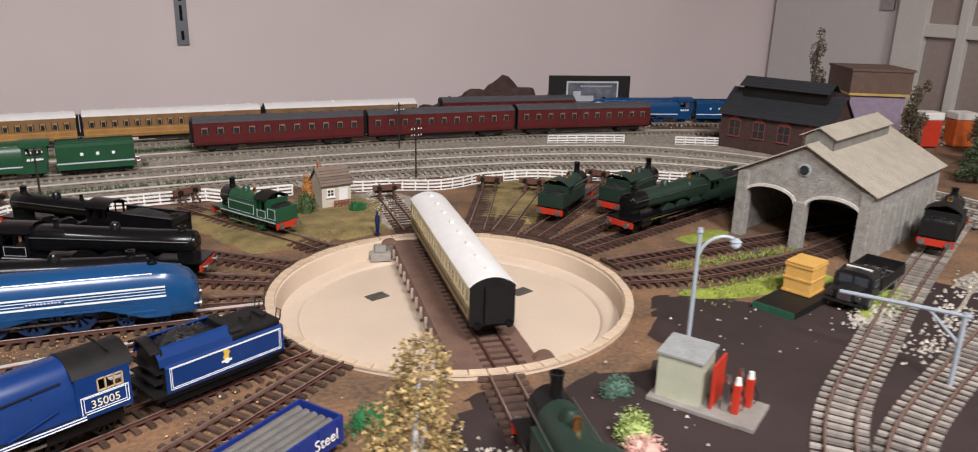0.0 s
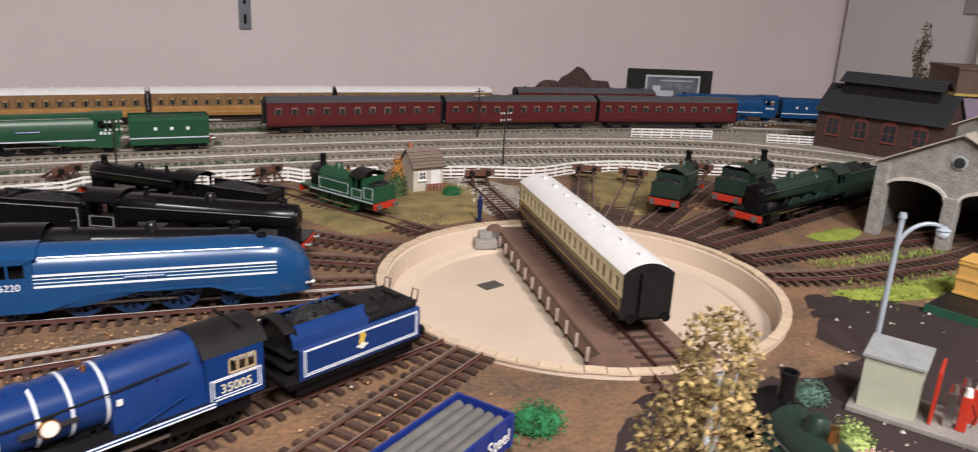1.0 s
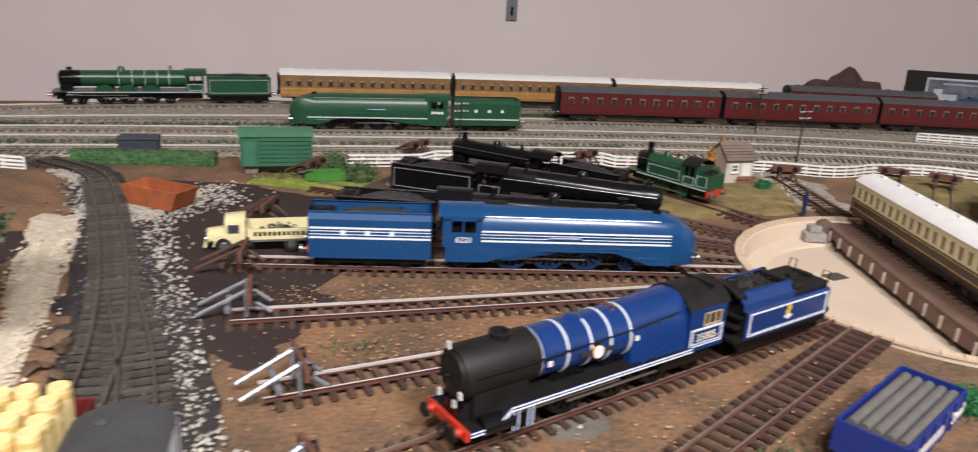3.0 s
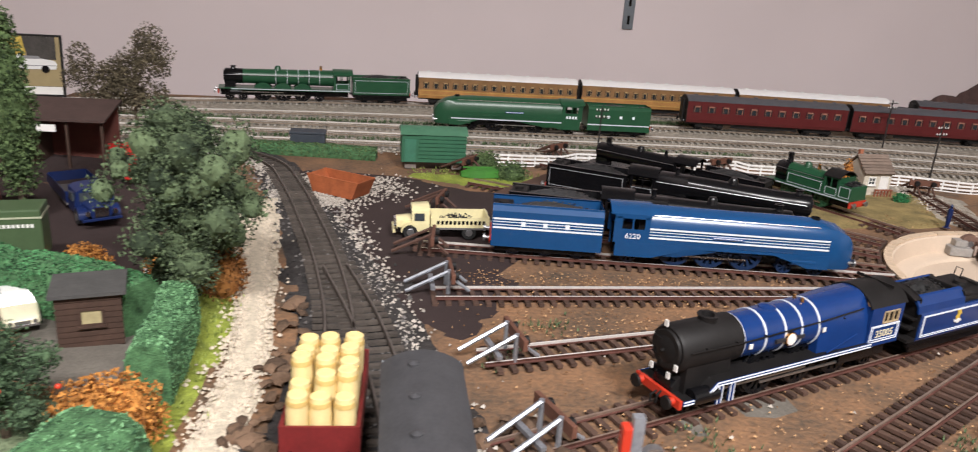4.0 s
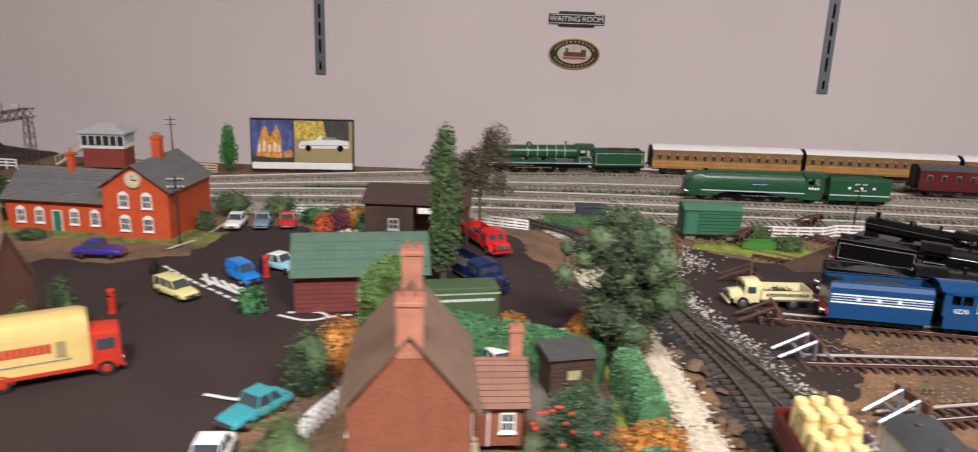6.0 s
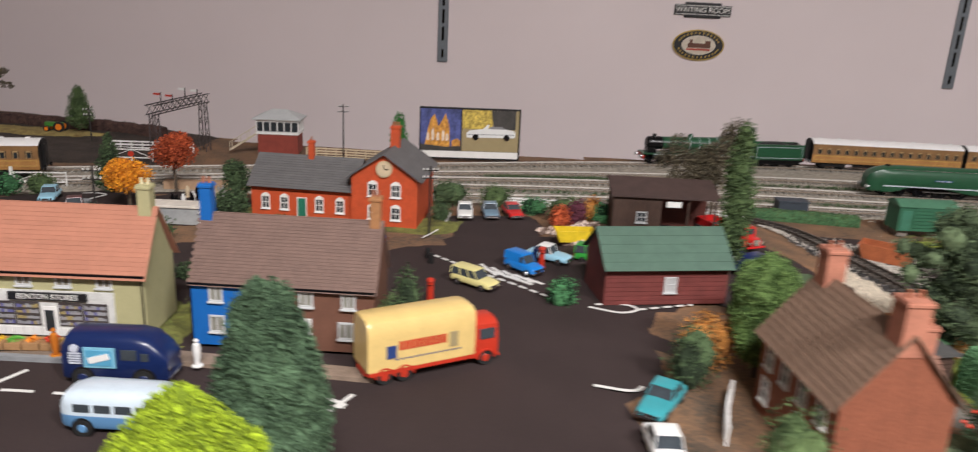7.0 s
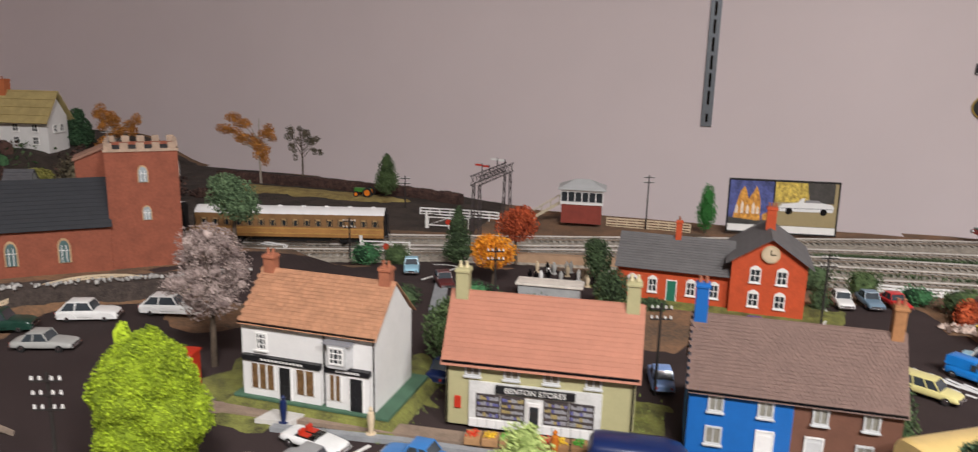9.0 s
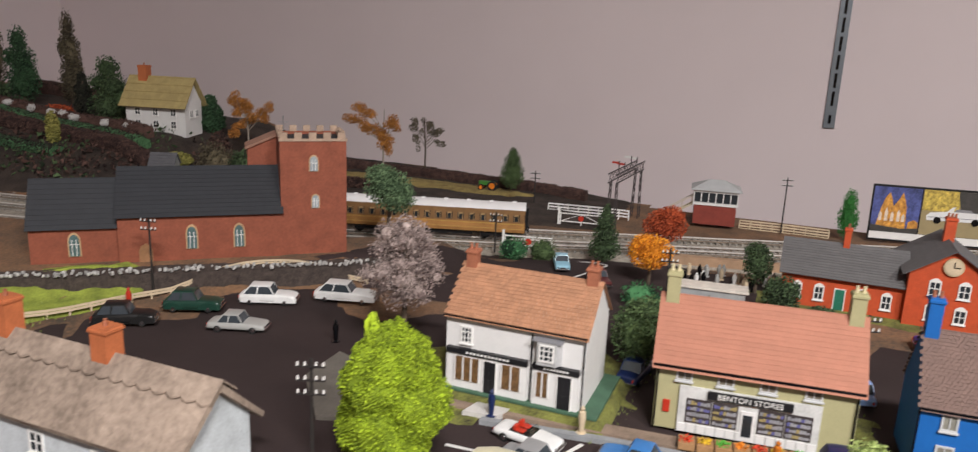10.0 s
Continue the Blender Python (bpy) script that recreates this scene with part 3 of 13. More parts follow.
def coal_heap(t, x0, x1, hw, z, h, seed=1):
    rnd = random.Random(seed)
    b = bmnew()
    nx_, ny_ = 10, 6
    g = [[b.verts.new((x0 + (x1 - x0) * i / nx_, -hw + 2 * hw * j / ny_, z + h * math.sin(math.pi * (0.08 + 0.84 * i / nx_)) * math.sin(math.pi * (0.1 + 0.8 * j / ny_)) + rnd.uniform(-0.0008, 0.0008))) for j in range(ny_ + 1)] for i in range(nx_ + 1)]
    for i in range(nx_):
        for j in range(ny_):
            b.faces.new((g[i][j], g[i + 1][j], g[i + 1][j + 1], g[i][j + 1]))
    for _ in range(110):
        u, v = rnd.random(), rnd.random()
        c = Vector((x0 + (x1 - x0) * u, -hw + 2 * hw * v, z + h * math.sin(math.pi * (0.08 + 0.84 * u)) * math.sin(math.pi * (0.1 + 0.8 * v)) + 0.0004))
        s = rnd.uniform(0.0007, 0.0017)
        pts = [c + Vector((rnd.uniform(-s, s), rnd.uniform(-s, s), rnd.uniform(0, s))) for _ in range(4)]
        vs = [b.verts.new(p) for p in pts]
        for q in ((0, 1, 2), (0, 1, 3), (1, 2, 3), (0, 2, 3)):
            b.faces.new([vs[k] for k in q])
    part("coal", b, COAL, t, "heaped black coal")


def tender(t, x0, x1, paint, line=None, top=0.038, flared=True, wheel=BLACK, letters=None, crest=False, streamlined=False, axles=3):
    """Tender body behind x1, running back to x0."""
    b = bmnew()
    hw = 0.0162
    side = [(hw - 0.0006, 0.0125), (hw, 0.0135), (hw, top - 0.003), (hw - 0.0012 if not flared else hw + 0.0006, top)]
    if streamlined:
        side = [(hw, 0.0085), (hw, 0.014), (hw, top - 0.002), (hw - 0.004, top + 0.003)]
    sweep(b, [side + [(hw - 0.0028, top + (0.003 if streamlined else 0)), (hw - 0.003, top - 0.008), (0.0001, top - 0.008)]] * 2, (x0, x1))
    part("tender_body", b, paint, t, smooth=False)
    b = bmnew(); box(b, x0 - 0.001, x1 + 0.001, -0.0158, 0.0158, 0.0095, 0.0124); 
    for s in (-1, 1):
        box(b, x0 + 0.003, x1 - 0.003, s * 0.0118 - 0.0008, s * 0.0118 + 0.0008, 0.004, 0.0096)
        for k in range(axles):
            x = x0 + (x1 - x0) * (k + 0.7) / (axles + 0.4)
            box(b, x - 0.0025, x + 0.0025, s * 0.013 - 0.001, s * 0.013 + 0.001, 0.004, 0.0085)
    part("tender_frame", b, BLACK, t)
    wheelset(t, [x0 + (x1 - x0) * (k + 0.7) / (axles + 0.4) for k in range(axles)], 0.0065, wheel)
    coal_heap(t, x0 + 0.012, x1 - 0.004, hw - 0.0035, top - 0.008, 0.011, int(abs(x0) * 1e4))
    b = bmnew(); box(b, x0 + 0.0005, x0 + 0.016, -hw + 0.002, hw - 0.002, top - 0.008, top - 0.001, bev=0.0008); cyl(b, (x0 + 0.008, 0, top - 0.001), (x0 + 0.008, 0, top + 0.0015), 0.004, 0.004, 14)
    part("water_tank_top", b, DULLBLACK, t)
    if line:
        lined(t, x0 + 0.003, x1 - 0.003, 0.0155, top - 0.004, hw, line)
    buffers(t, x0 - 0.0005, -1)
    b = bmnew(); box(b, x0 - 0.0012, x0, -0.0155, 0.0155, 0.0105, 0.0165); part("buffer_beam", b, RED if letters != "none" else BLACK, t)


def loco(name, label, m, paint, total, tender_len=0.0, drivers=(), driver_r=0.0125, lead=(), trail=(), boiler_r=0.0112, z_boiler=0.0325, cab=0.026, smokebox=0.022, belpaire=False, bands=None, line=None, wheel=BLACK, tank=False, dome=True, nameplate=False, cyl_paint=None, foot_z=0.017, roof=None, sheer=False, taper=0.0, chim_h=0.008, safety=True, tender_axles=3, tender_top=0.038, bunker=0.0, brass=True):
    """A model steam engine standing on its wheels, front towards +x, with or without tender."""
    t = thing(name, label, "locomotive", m, "engines round the turntable")
    xf = total / 2
    xr = xf - (total - tender_len - (0.004 if tender_len else 0))       # rear of the engine proper
    roof = roof or paint
    # frames and running plate
    b = bmnew()
    box(b, xr + 0.002, xf - 0.003, -0.006, 0.006, 0.007, foot_z)
    part("frame", b, BLACK, t)
    b = bmnew()
    if sheer:
        box(b, xr, xf - 0.018, -0.0165, 0.0165, foot_z, foot_z + 0.0012)
        b2 = bmnew(); box(b2, xf - 0.0165, xf, -0.0165, 0.0165, foot_z - 0.006, foot_z - 0.0048); part("front_platform", b2, BLACK, t)
        for s in (-1, 1):
            box(b, xf - 0.0195, xf - 0.0145, s * 0.0155 - 0.0008, s * 0.0155 + 0.0008, foot_z - 0.0058, foot_z + 0.001, Matrix.Translation((0, 0, 0)))
    else:
        box(b, xr, xf, -0.0165, 0.0165, foot_z, foot_z + 0.0012)
    part("running_plate", b, paint if line else BLACK, t)
    if line:
        b = bmnew()
        for s in (-1, 1):
            ya, yb = sorted((s * 0.0165, s * 0.0169))
            box(b, xr, xf - 0.018, ya, yb, foot_z - 0.0012, foot_z + 0.0012)
            box(b, xr, xf - 0.018, ya, yb + (0.0001), foot_z + 0.0000, foot_z + 0.0004)
        part("valance", b, paint, t)
        b = bmnew()
        for s in (-1, 1):
            ya, yb = sorted((s * 0.0168, s * 0.0172))
            box(b, xr, xf - 0.018, ya, yb, foot_z - 0.0002, foot_z + 0.0008)
        part("lining", b, line, t)
    b = bmnew(); box(b, xf - 0.0015, xf + 0.0003, -0.0165, 0.0165, 0.0098, 0.0162 if not sheer else 0.0155, bev=0.0003)
    part("buffer_beam", b, RED, t, "red buffer beam")
    buffers(t, xf, 1)
    # boiler
    xb0 = xr + cab + (0.0 if not tank else bunker)
    xs = xf - 0.010 - smokebox
    n = 24
    def ring(x, r, sq=0.0):
        out = []
        for i in range(n):
            a = 2 * math.pi * i / n
            c, s_ = math.cos(a), math.sin(a)
            k = 1 / max(abs(c), abs(s_)) ** sq if sq else 1
            out.append((x, r * c * k, z_boiler + r * s_ * k))
        return out
    b = bmnew()
    fire = xb0 + 0.03
    if belpaire:
        loft(b, [ring(xb0, boiler_r * 1.0, 0.45), ring(fire, boiler_r * 1.0, 0.45), ring(fire + 0.0008, boiler_r), ring(xs, boiler_r - taper)])
    else:
        loft(b, [ring(xb0, boiler_r), ring(xs, boiler_r - taper)])
    part("boiler", b, paint, t, smooth=True)
    b = bmnew()
    r2 = boiler_r - taper + 0.0003
    loft(b, [ring(xs, r2), ring(xf - 0.0105, r2), ring(xf - 0.0095, r2 * 0.93)])
    part("smokebox", b, BLACK, t, smooth=True)
    b = bmnew()
    cyl(b, (xf - 0.0096, 0, z_boiler), (xf - 0.0078, 0, z_boiler), r2 * 0.78, r2 * 0.7, 20)
    cyl(b, (xf - 0.008, 0, z_boiler), (xf - 0.0068, 0, z_boiler), 0.0012, 0.0008, 8)
    box(b, xf - 0.0078, xf - 0.0071, -r2 * 0.6, r2 * 0.6, z_boiler + 0.003, z_boiler + 0.0036)
    box(b, xf - 0.0078, xf - 0.0071, -r2 * 0.6, r2 * 0.6, z_boiler - 0.0036, z_boiler - 0.003)
    part("smokebox_door", b, BLACK, t, smooth=True)
    b = bmnew(); box(b, xf - 0.024, xf - 0.009, -boiler_r * 0.72, boiler_r * 0.72, foot_z - 0.004, z_boiler - boiler_r * 0.4); part("saddle", b, BLACK, t)
    for x in bands or ():
        b = bmnew(); loft(b, [ring(xb0 + x, boiler_r - taper * x / (xs - xb0) + 0.0003), ring(xb0 + x + 0.0007, boiler_r - taper * x / (xs - xb0) + 0.0003)])
        part("boiler_band", b, line or paint, t, smooth=True)
    zt = z_boiler + boiler_r
    b = bmnew(); turned(b, [(0.0052, -0.003), (0.0038, 0.0), (0.0032, chim_h * 0.6), (0.0037, chim_h * 0.85), (0.0041, chim_h), (0.0028, chim_h), (0.0026, chim_h - 0.002)], (xf - 0.021, 0, zt - taper))
    part("chimney", b, BLACK, t, smooth=True)
    if dome:
        b = bmnew(); turned(b, [(0.0062, -0.003), (0.0048, 0.0), (0.0045, 0.0025), (0.003, 0.0048), (0.0001, 0.0055)], (xb0 + (xs - xb0) * 0.62, 0, zt - taper * 0.6))
        part("dome", b, paint, t, smooth=True)
    if safety:
        b = bmnew(); turned(b, [(0.0028, -0.002), (0.0022, 0.001), (0.0016, 0.0045), (0.002, 0.0058), (0.0001, 0.006)], (xb0 + 0.018, 0, zt))
        part("safety_valve", b, BRASS if brass else BLACK, t, "brass safety valve cover" if brass else "", smooth=True)
    # handrails
    b = bmnew()
    for s in (-1, 1):
        tube(b, [(xb0, s * (boiler_r + 0.001), z_boiler + 0.003), (xf - 0.012, s * (boiler_r + 0.001 - taper), z_boiler + 0.003)], 0.00035, 5)
    part("handrail", b, DULLSTEEL, t)
    # splashers, cylinders, motion
    if drivers:
        for s in (-1, 1):
            b = bmnew()
            for x in drivers:
                if driver_r * 2 > foot_z + 0.0005:
                    arc = [(x + driver_r * 1.1 * math.cos(math.pi * k / 10), s * 0.0095, max(foot_z + 0.001, driver_r + driver_r * 1.1 * math.sin(math.pi * k / 10))) for k in range(11)]
                    lo_, hi_ = [(x_, y_ - 0.0015, z_) for x_, y_, z_ in arc], [(x_, y_ + 0.0015, z_) for x_, y_, z_ in arc]
                    loft(b, [lo_, hi_])
            if b.verts:
                part("splasher", b, paint, t)
            else:
                b.free()
            b = bmnew()
            box(b, min(drivers) - 0.002, max(drivers) + 0.002, s * 0.0108 - 0.0004, s * 0.0108 + 0.0004, driver_r - 0.0045, driver_r - 0.003)
            part("coupling_rod", b, STEEL, t, "bright steel coupling rod")
            if not tank:
                b = bmnew(); cyl(b, (xf - 0.032, s * 0.0135, 0.0125), (xf - 0.016, s * 0.0135, 0.0125), 0.0042, None, 14); box(b, xf - 0.031, xf - 0.017, s * 0.0135 - 0.003, s * 0.0135 + 0.003, 0.0125, foot_z)
                part("cylinder", b, cyl_paint or BLACK, t, smooth=True)
                b = bmnew(); box(b, sorted(drivers)[len(drivers) // 2], xf - 0.032, s * 0.0115 - 0.0004, s * 0.0115 + 0.0004, 0.0118, 0.0132); part("connecting_rod", b, STEEL, t)
        wheelset(t, drivers, driver_r, wheel)
    if lead:
        wheelset(t, lead, 0.0062, wheel)
    if trail:
        wheelset(t, trail, 0.0068, wheel)
    # cab
    hw = 0.0155
    zc, zr = 0.0405, 0.0475
    x0c, x1c = xr + (bunker if tank else 0), xr + cab + (bunker if tank else 0)
    b = bmnew()
    for s in (-1, 1):
        ya, yb = sorted((s * hw, s * (hw - 0.0008)))
        box(b, x0c, x1c, ya, yb, foot_z, 0.0285)
        box(b, x0c, x0c + 0.0025, ya, yb, 0.0285, zc); box(b, x1c - 0.003, x1c, ya, yb, 0.0285, zc)
        box(b, (x0c + x1c) / 2 - 0.0006, (x0c + x1c) / 2 + 0.0006, ya, yb, 0.0285, zc - 0.002); box(b, x0c, x1c, ya, yb, zc - 0.002, zc)
    box(b, x1c - 0.001, x1c, -hw + 0.0008, hw - 0.0008, foot_z, zc)
    if tank:
        box(b, x0c, x0c + 0.001, -hw + 0.0008, hw - 0.0008, foot_z, zc)
    part("cab", b, paint, t)
    b = bmnew()
    arcs = [(-hw - 0.001 + (2 * hw + 0.002) * k / 10, zc + (zr - zc) * math.sin(math.pi * k / 10) ** 0.8) for k in range(11)]
    outer = arcs + [(y, z - 0.0007) for y, z in reversed(arcs)]
    prism(b, outer, x0c - (0.004 if not tank else 0.001), x1c + 0.0006)
    part("cab_roof", b, roof, t, smooth=True)
    b = bmnew(); box(b, x0c + 0.002, x1c - 0.001, -hw + 0.001, hw - 0.001, 0.018, 0.024); box(b, x1c - 0.006, x1c - 0.0012, -0.008, 0.008, 0.024, 0.036)
    part("footplate", b, DULLBLACK, t)
    if line:
        lined(t, x0c + 0.002, x1c - 0.0035, foot_z + 0.002, 0.0278, hw, line)
    if tank:
        for s in (-1, 1):
            b = bmnew(); box(b, x1c, xs - 0.004, s * 0.0118 - 0.0036, s * 0.0118 + 0.0036, foot_z + 0.001, 0.0325, bev=0.0006)
            part("side_tank", b, paint, t)
        if line:
            lined(t, x1c + 0.002, xs - 0.006, foot_z + 0.003, 0.031, hw, line)
        b = bmnew(); box(b, xr, x0c, -hw, hw, foot_z + 0.001, 0.0335, bev=0.0006); part("bunker", b, paint, t)
        coal_heap(t, xr + 0.001, x0c - 0.001, hw - 0.0025, 0.0325, 0.004, 7)
        if line:
            lined(t, xr + 0.0015, x0c - 0.0015, foot_z + 0.003, 0.032, hw, line)
        buffers(t, xr, -1)
        b = bmnew(); box(b, xr - 0.0012, xr, -0.0162, 0.0162, 0.0098, 0.0165); part("buffer_beam", b, RED, t, "red buffer beam")
    else:
        b = bmnew(); box(b, xr - 0.003, xr, -0.004, 0.004, 0.011, 0.013); part("drawbar", b, BLACK, t)
        tender(t, -total / 2, xr - 0.004, paint, line, wheel=wheel, axles=tender_axles, top=tender_top)
    if nameplate:
        for s in (-1, 1):
            b = bmnew(); ya, yb = sorted((s * (boiler_r + 0.0005), s * (boiler_r + 0.0016)))
            cyl(b, ((xb0 + xs) / 2, ya, z_boiler - 0.001), ((xb0 + xs) / 2, yb, z_boiler - 0.001), 0.0034, None, 18)
            box(b, (xb0 + xs) / 2 - 0.012, (xb0 + xs) / 2 + 0.012, ya, yb, z_boiler - 0.0022, z_boiler + 0.0002)
            part("nameplate", b, BRASS, t, "brass nameplate with a round badge", smooth=True)
            b = bmnew(); ya, yb = sorted((s * (boiler_r + 0.0016), s * (boiler_r + 0.0019)))
            cyl(b, ((xb0 + xs) / 2, ya, z_boiler - 0.001), ((xb0 + xs) / 2, yb, z_boiler - 0.001), 0.0026, None, 18)
            part("badge", b, WHITE, t)
    return t, dict(xf=xf, xr=xr, xb0=xb0, xs=xs)


def on_spoke(a, r, way=1, z=RAILTOP):
    """Pose on a radiating track: middle at radius r, front towards the turntable (way -1) or away (way 1)."""
    d = Vector((math.cos(radians(a)), math.sin(radians(a)), 0))
    p = TC + d * r
    return pose(p.x, p.y, z, 0, 0, a + (0 if way > 0 else 180))


BLUE = mat("rich_blue_paint", (0.007, 0.034, 0.15), 0.27, var=0.1)
STREAMBLUE = mat("streamline_blue", (0.009, 0.06, 0.175), 0.25, var=0.08)
GREEN = mat("apple_green_paint", (0.016, 0.075, 0.035), 0.32, var=0.12)
DKGREEN = mat("dark_green_paint", (0.016, 0.034, 0.024), 0.4, var=0.2)
LINEWHITE = mat("pale_lining", (0.62, 0.66, 0.72), 0.45, var=0.05)
SILVER = mat("silver_stripe", (0.8, 0.84, 0.9), 0.4, 0.0, var=0.04)

# the lined blue express engine, front away from the turntable
def express_engine(m):
    """A rebuilt Pacific: banded boiler, long black smokebox, sloping firebox, cut-away tender."""
    t = thing("express_locomotive", "rich blue express steam engine with white lining and tender", "locomotive", m, "engines round the turntable")
    zb, rb, n = 0.0335, 0.0128, 32
    ring = lambda x, r, z=zb, sx=1.0: [(x, r * sx * math.cos(2 * math.pi * i / n), z + r * math.sin(2 * math.pi * i / n)) for i in range(n)]
    b = bmnew(); loft(b, [ring(0.028, rb + 0.0004), ring(0.084, rb - 0.0008)]); part("boiler", b, BLUE, t, "blue boiler barrel", smooth=True)
    b = bmnew(); loft(b, [ring(0.084, rb - 0.0003), ring(0.1215, rb - 0.0003), ring(0.1235, rb - 0.0014)]); part("smokebox", b, DULLBLACK, t, "dull black smokebox", smooth=True)
    # firebox: flat sides leaning out towards the bottom, rounded shoulders
    fire = lambda w, top: [(w + 0.0012, 0.0195), (w + 0.0004, 0.0275), (w - 0.0006, 0.0355), (w - 0.0024, 0.0405), (w - 0.0052, top - 0.0022), (w * 0.35, top - 0.0003), (0.0001, top)]
    b = bmnew(); sweep(b, [fire(0.0138, 0.0488), fire(0.0136, 0.0482), fire(0.0124, 0.0468)], (-0.0105, 0.008, 0.029)); part("firebox", b, BLUE, t, "blue sloping firebox", smooth=True)
    for x in (0.0835, 0.0685, 0.0545, 0.0425, 0.0295):
        b = bmnew(); r_ = rb + 0.0004 - 0.0012 * (x - 0.028) / 0.056 + 0.00035
        loft(b, [ring(x, r_), ring(x + 0.0013, r_)]); part("boiler_band", b, LINEWHITE, t, "pale lined boiler band", smooth=True)
    b = bmnew(); turned(b, [(0.0052, -0.0012), (0.0048, 0.0012), (0.0054, 0.0026), (0.0054, 0.0032), (0.0036, 0.0032), (0.0034, 0.0004)], (0.1, 0, zb + rb - 0.0012), 20); part("chimney", b, DULLBLACK, t, smooth=True)
    b = bmnew(); turned(b, [(0.0052, -0.002), (0.0046, 0.0008), (0.0026, 0.0017), (0.0001, 0.0019)], (0.058, 0, zb + rb - 0.0008), 18); part("dome", b, BLUE, t, smooth=True)
    b = bmnew()
    for y in (-0.0026, 0.0026):
        cyl(b, (0.0345, y, zb + rb - 0.001), (0.0345, y, zb + rb + 0.0022), 0.0012, 0.0009, 10)
    part("safety_valve", b, BRASS, t, "pair of brass safety valves", smooth=True)
    b = bmnew(); cyl(b, (0.1232, 0, zb), (0.1248, 0, zb), 0.0102, 0.0096, 24); cyl(b, (0.1248, 0, zb), (0.1262, 0, zb), 0.007, 0.0035, 20); cyl(b, (0.1262, 0, zb), (0.128, 0, zb), 0.0009, 0.0007, 8)
    for z in (-0.0042, 0.0042):
        box(b, 0.1247, 0.1256, -0.0086, 0.002, zb + z - 0.0005, zb + z + 0.0005)
    part("smokebox_door", b, DULLBLACK, t, smooth=True)
    b = bmnew()
    for y, z in ((0.0062, 0.0225), (-0.0062, 0.0225), (0.0105, 0.0285), (0, 0.0478)):
        box(b, 0.1262, 0.127, y - 0.0011, y + 0.0011, z - 0.0016, z + 0.0016)
    part("lamp_disc", b, WHITE, t, "small white lamp discs")
    # long handrails with short posts, and white squares along the flank
    for s in (-1, 1):
        b = bmnew(); tube(b, [(-0.004, s * 0.0133, 0.0408), (0.03, s * 0.0128, 0.038), (0.084, s * 0.0132, 0.0362), (0.12, s * 0.0131, 0.0362)], 0.0004, 6)
        for x in (0.01, 0.03, 0.05, 0.07, 0.09, 0.11):
            cyl(b, (x, s * 0.0115, 0.037), (x, s * 0.0134, 0.037), 0.0004, None, 5)
        part("handrail", b, DULLBLACK, t)
        b = bmnew()
        for x in (0.026, 0.0805):
            ya, yb = sorted((s * 0.0131, s * 0.0137)); box(b, x - 0.0011, x + 0.0011, ya, yb, 0.0318, 0.0344)
        part("washout_plug", b, WHITE, t, "small white squares")
        b = bmnew(); ya, yb = sorted((s * 0.0126, s * 0.0139)); box(b, 0.0415, 0.0625, ya, yb, 0.0316, 0.0334); pl = part("nameplate", b, mat("plate_dark", (0.03, 0.03, 0.035), 0.4), t, "dark nameplate")
        b = bmnew(); cyl(b, (0.052, s * 0.0126, 0.0325), (0.052, s * 0.0146, 0.0325), 0.0032, None, 20); part("badge", b, WHITE, pl, "round white badge", smooth=True)
        b = bmnew(); cyl(b, (0.052, s * 0.0126, 0.0325), (0.052, s * 0.0142, 0.0325), 0.0039, None, 20); part("badge_rim", b, BRASS, pl, smooth=True)
        # raking pipe from the firebox down to the running plate
        b = bmnew(); tube(b, [(0.0, s * 0.0152, 0.0268), (0.018, s * 0.0158, 0.0215), (0.024, s * 0.016, 0.0202)], 0.0005, 6); part("pipe", b, BLUE, t)
    # running plate, dropping in front to the buffer beam
    zf = 0.0186
    b = bmnew(); box(b, -0.013, 0.1035, -0.0166, 0.0166, zf, zf + 0.001); part("running_plate", b, DULLBLACK, t)
    b = bmnew(); loft(b, [[(0.1035, y, zf), (0.1035, y, zf + 0.001), (0.1105, y, 0.0128), (0.1245, y, 0.0128), (0.1245, y, 0.0118), (0.1102, y, 0.0118)] for y in (-0.0166, 0.0166)]); part("front_platform", b, DULLBLACK, t)
    b = bmnew(); loft(b, [[(0.112, y, 0.0129), (0.112, y, 0.0235), (0.1165, y, 0.0235), (0.1235, y, 0.0155), (0.1235, y, 0.0129)] for y in (-0.0072, 0.0072)]); part("cylinder_cover", b, DULLBLACK, t)
    prof = [(-0.0125, zf + 0.001), (0.1037, zf + 0.001), (0.1107, 0.0132), (0.1245, 0.0132), (0.1245, 0.0112), (0.1096, 0.0112), (0.1026, zf - 0.0012), (-0.0125, zf - 0.0012)]
    for s in (-1, 1):
        ya, yb = sorted((s * 0.0166, s * 0.0171)); b = bmnew(); loft(b, [[(x, y, z) for x, z in prof] for y in (ya, yb)]); part("valance", b, BLUE, t, "blue valance")
        ya, yb = sorted((s * 0.0169, s * 0.0174))
        for dz in (0.0006, -0.001):
            b = bmnew(); loft(b, [[(x, y, z + dz + w_) for w_ in (0.0003, -0.0003) for x, z in (line_ if w_ > 0 else line_[::-1])] for y in (ya, yb) for line_ in ([(-0.0125, zf), (0.1032, zf), (0.1102, 0.0122), (0.1242, 0.0122)],)]); part("lining", b, SILVER, t, "pale lining along the valance")
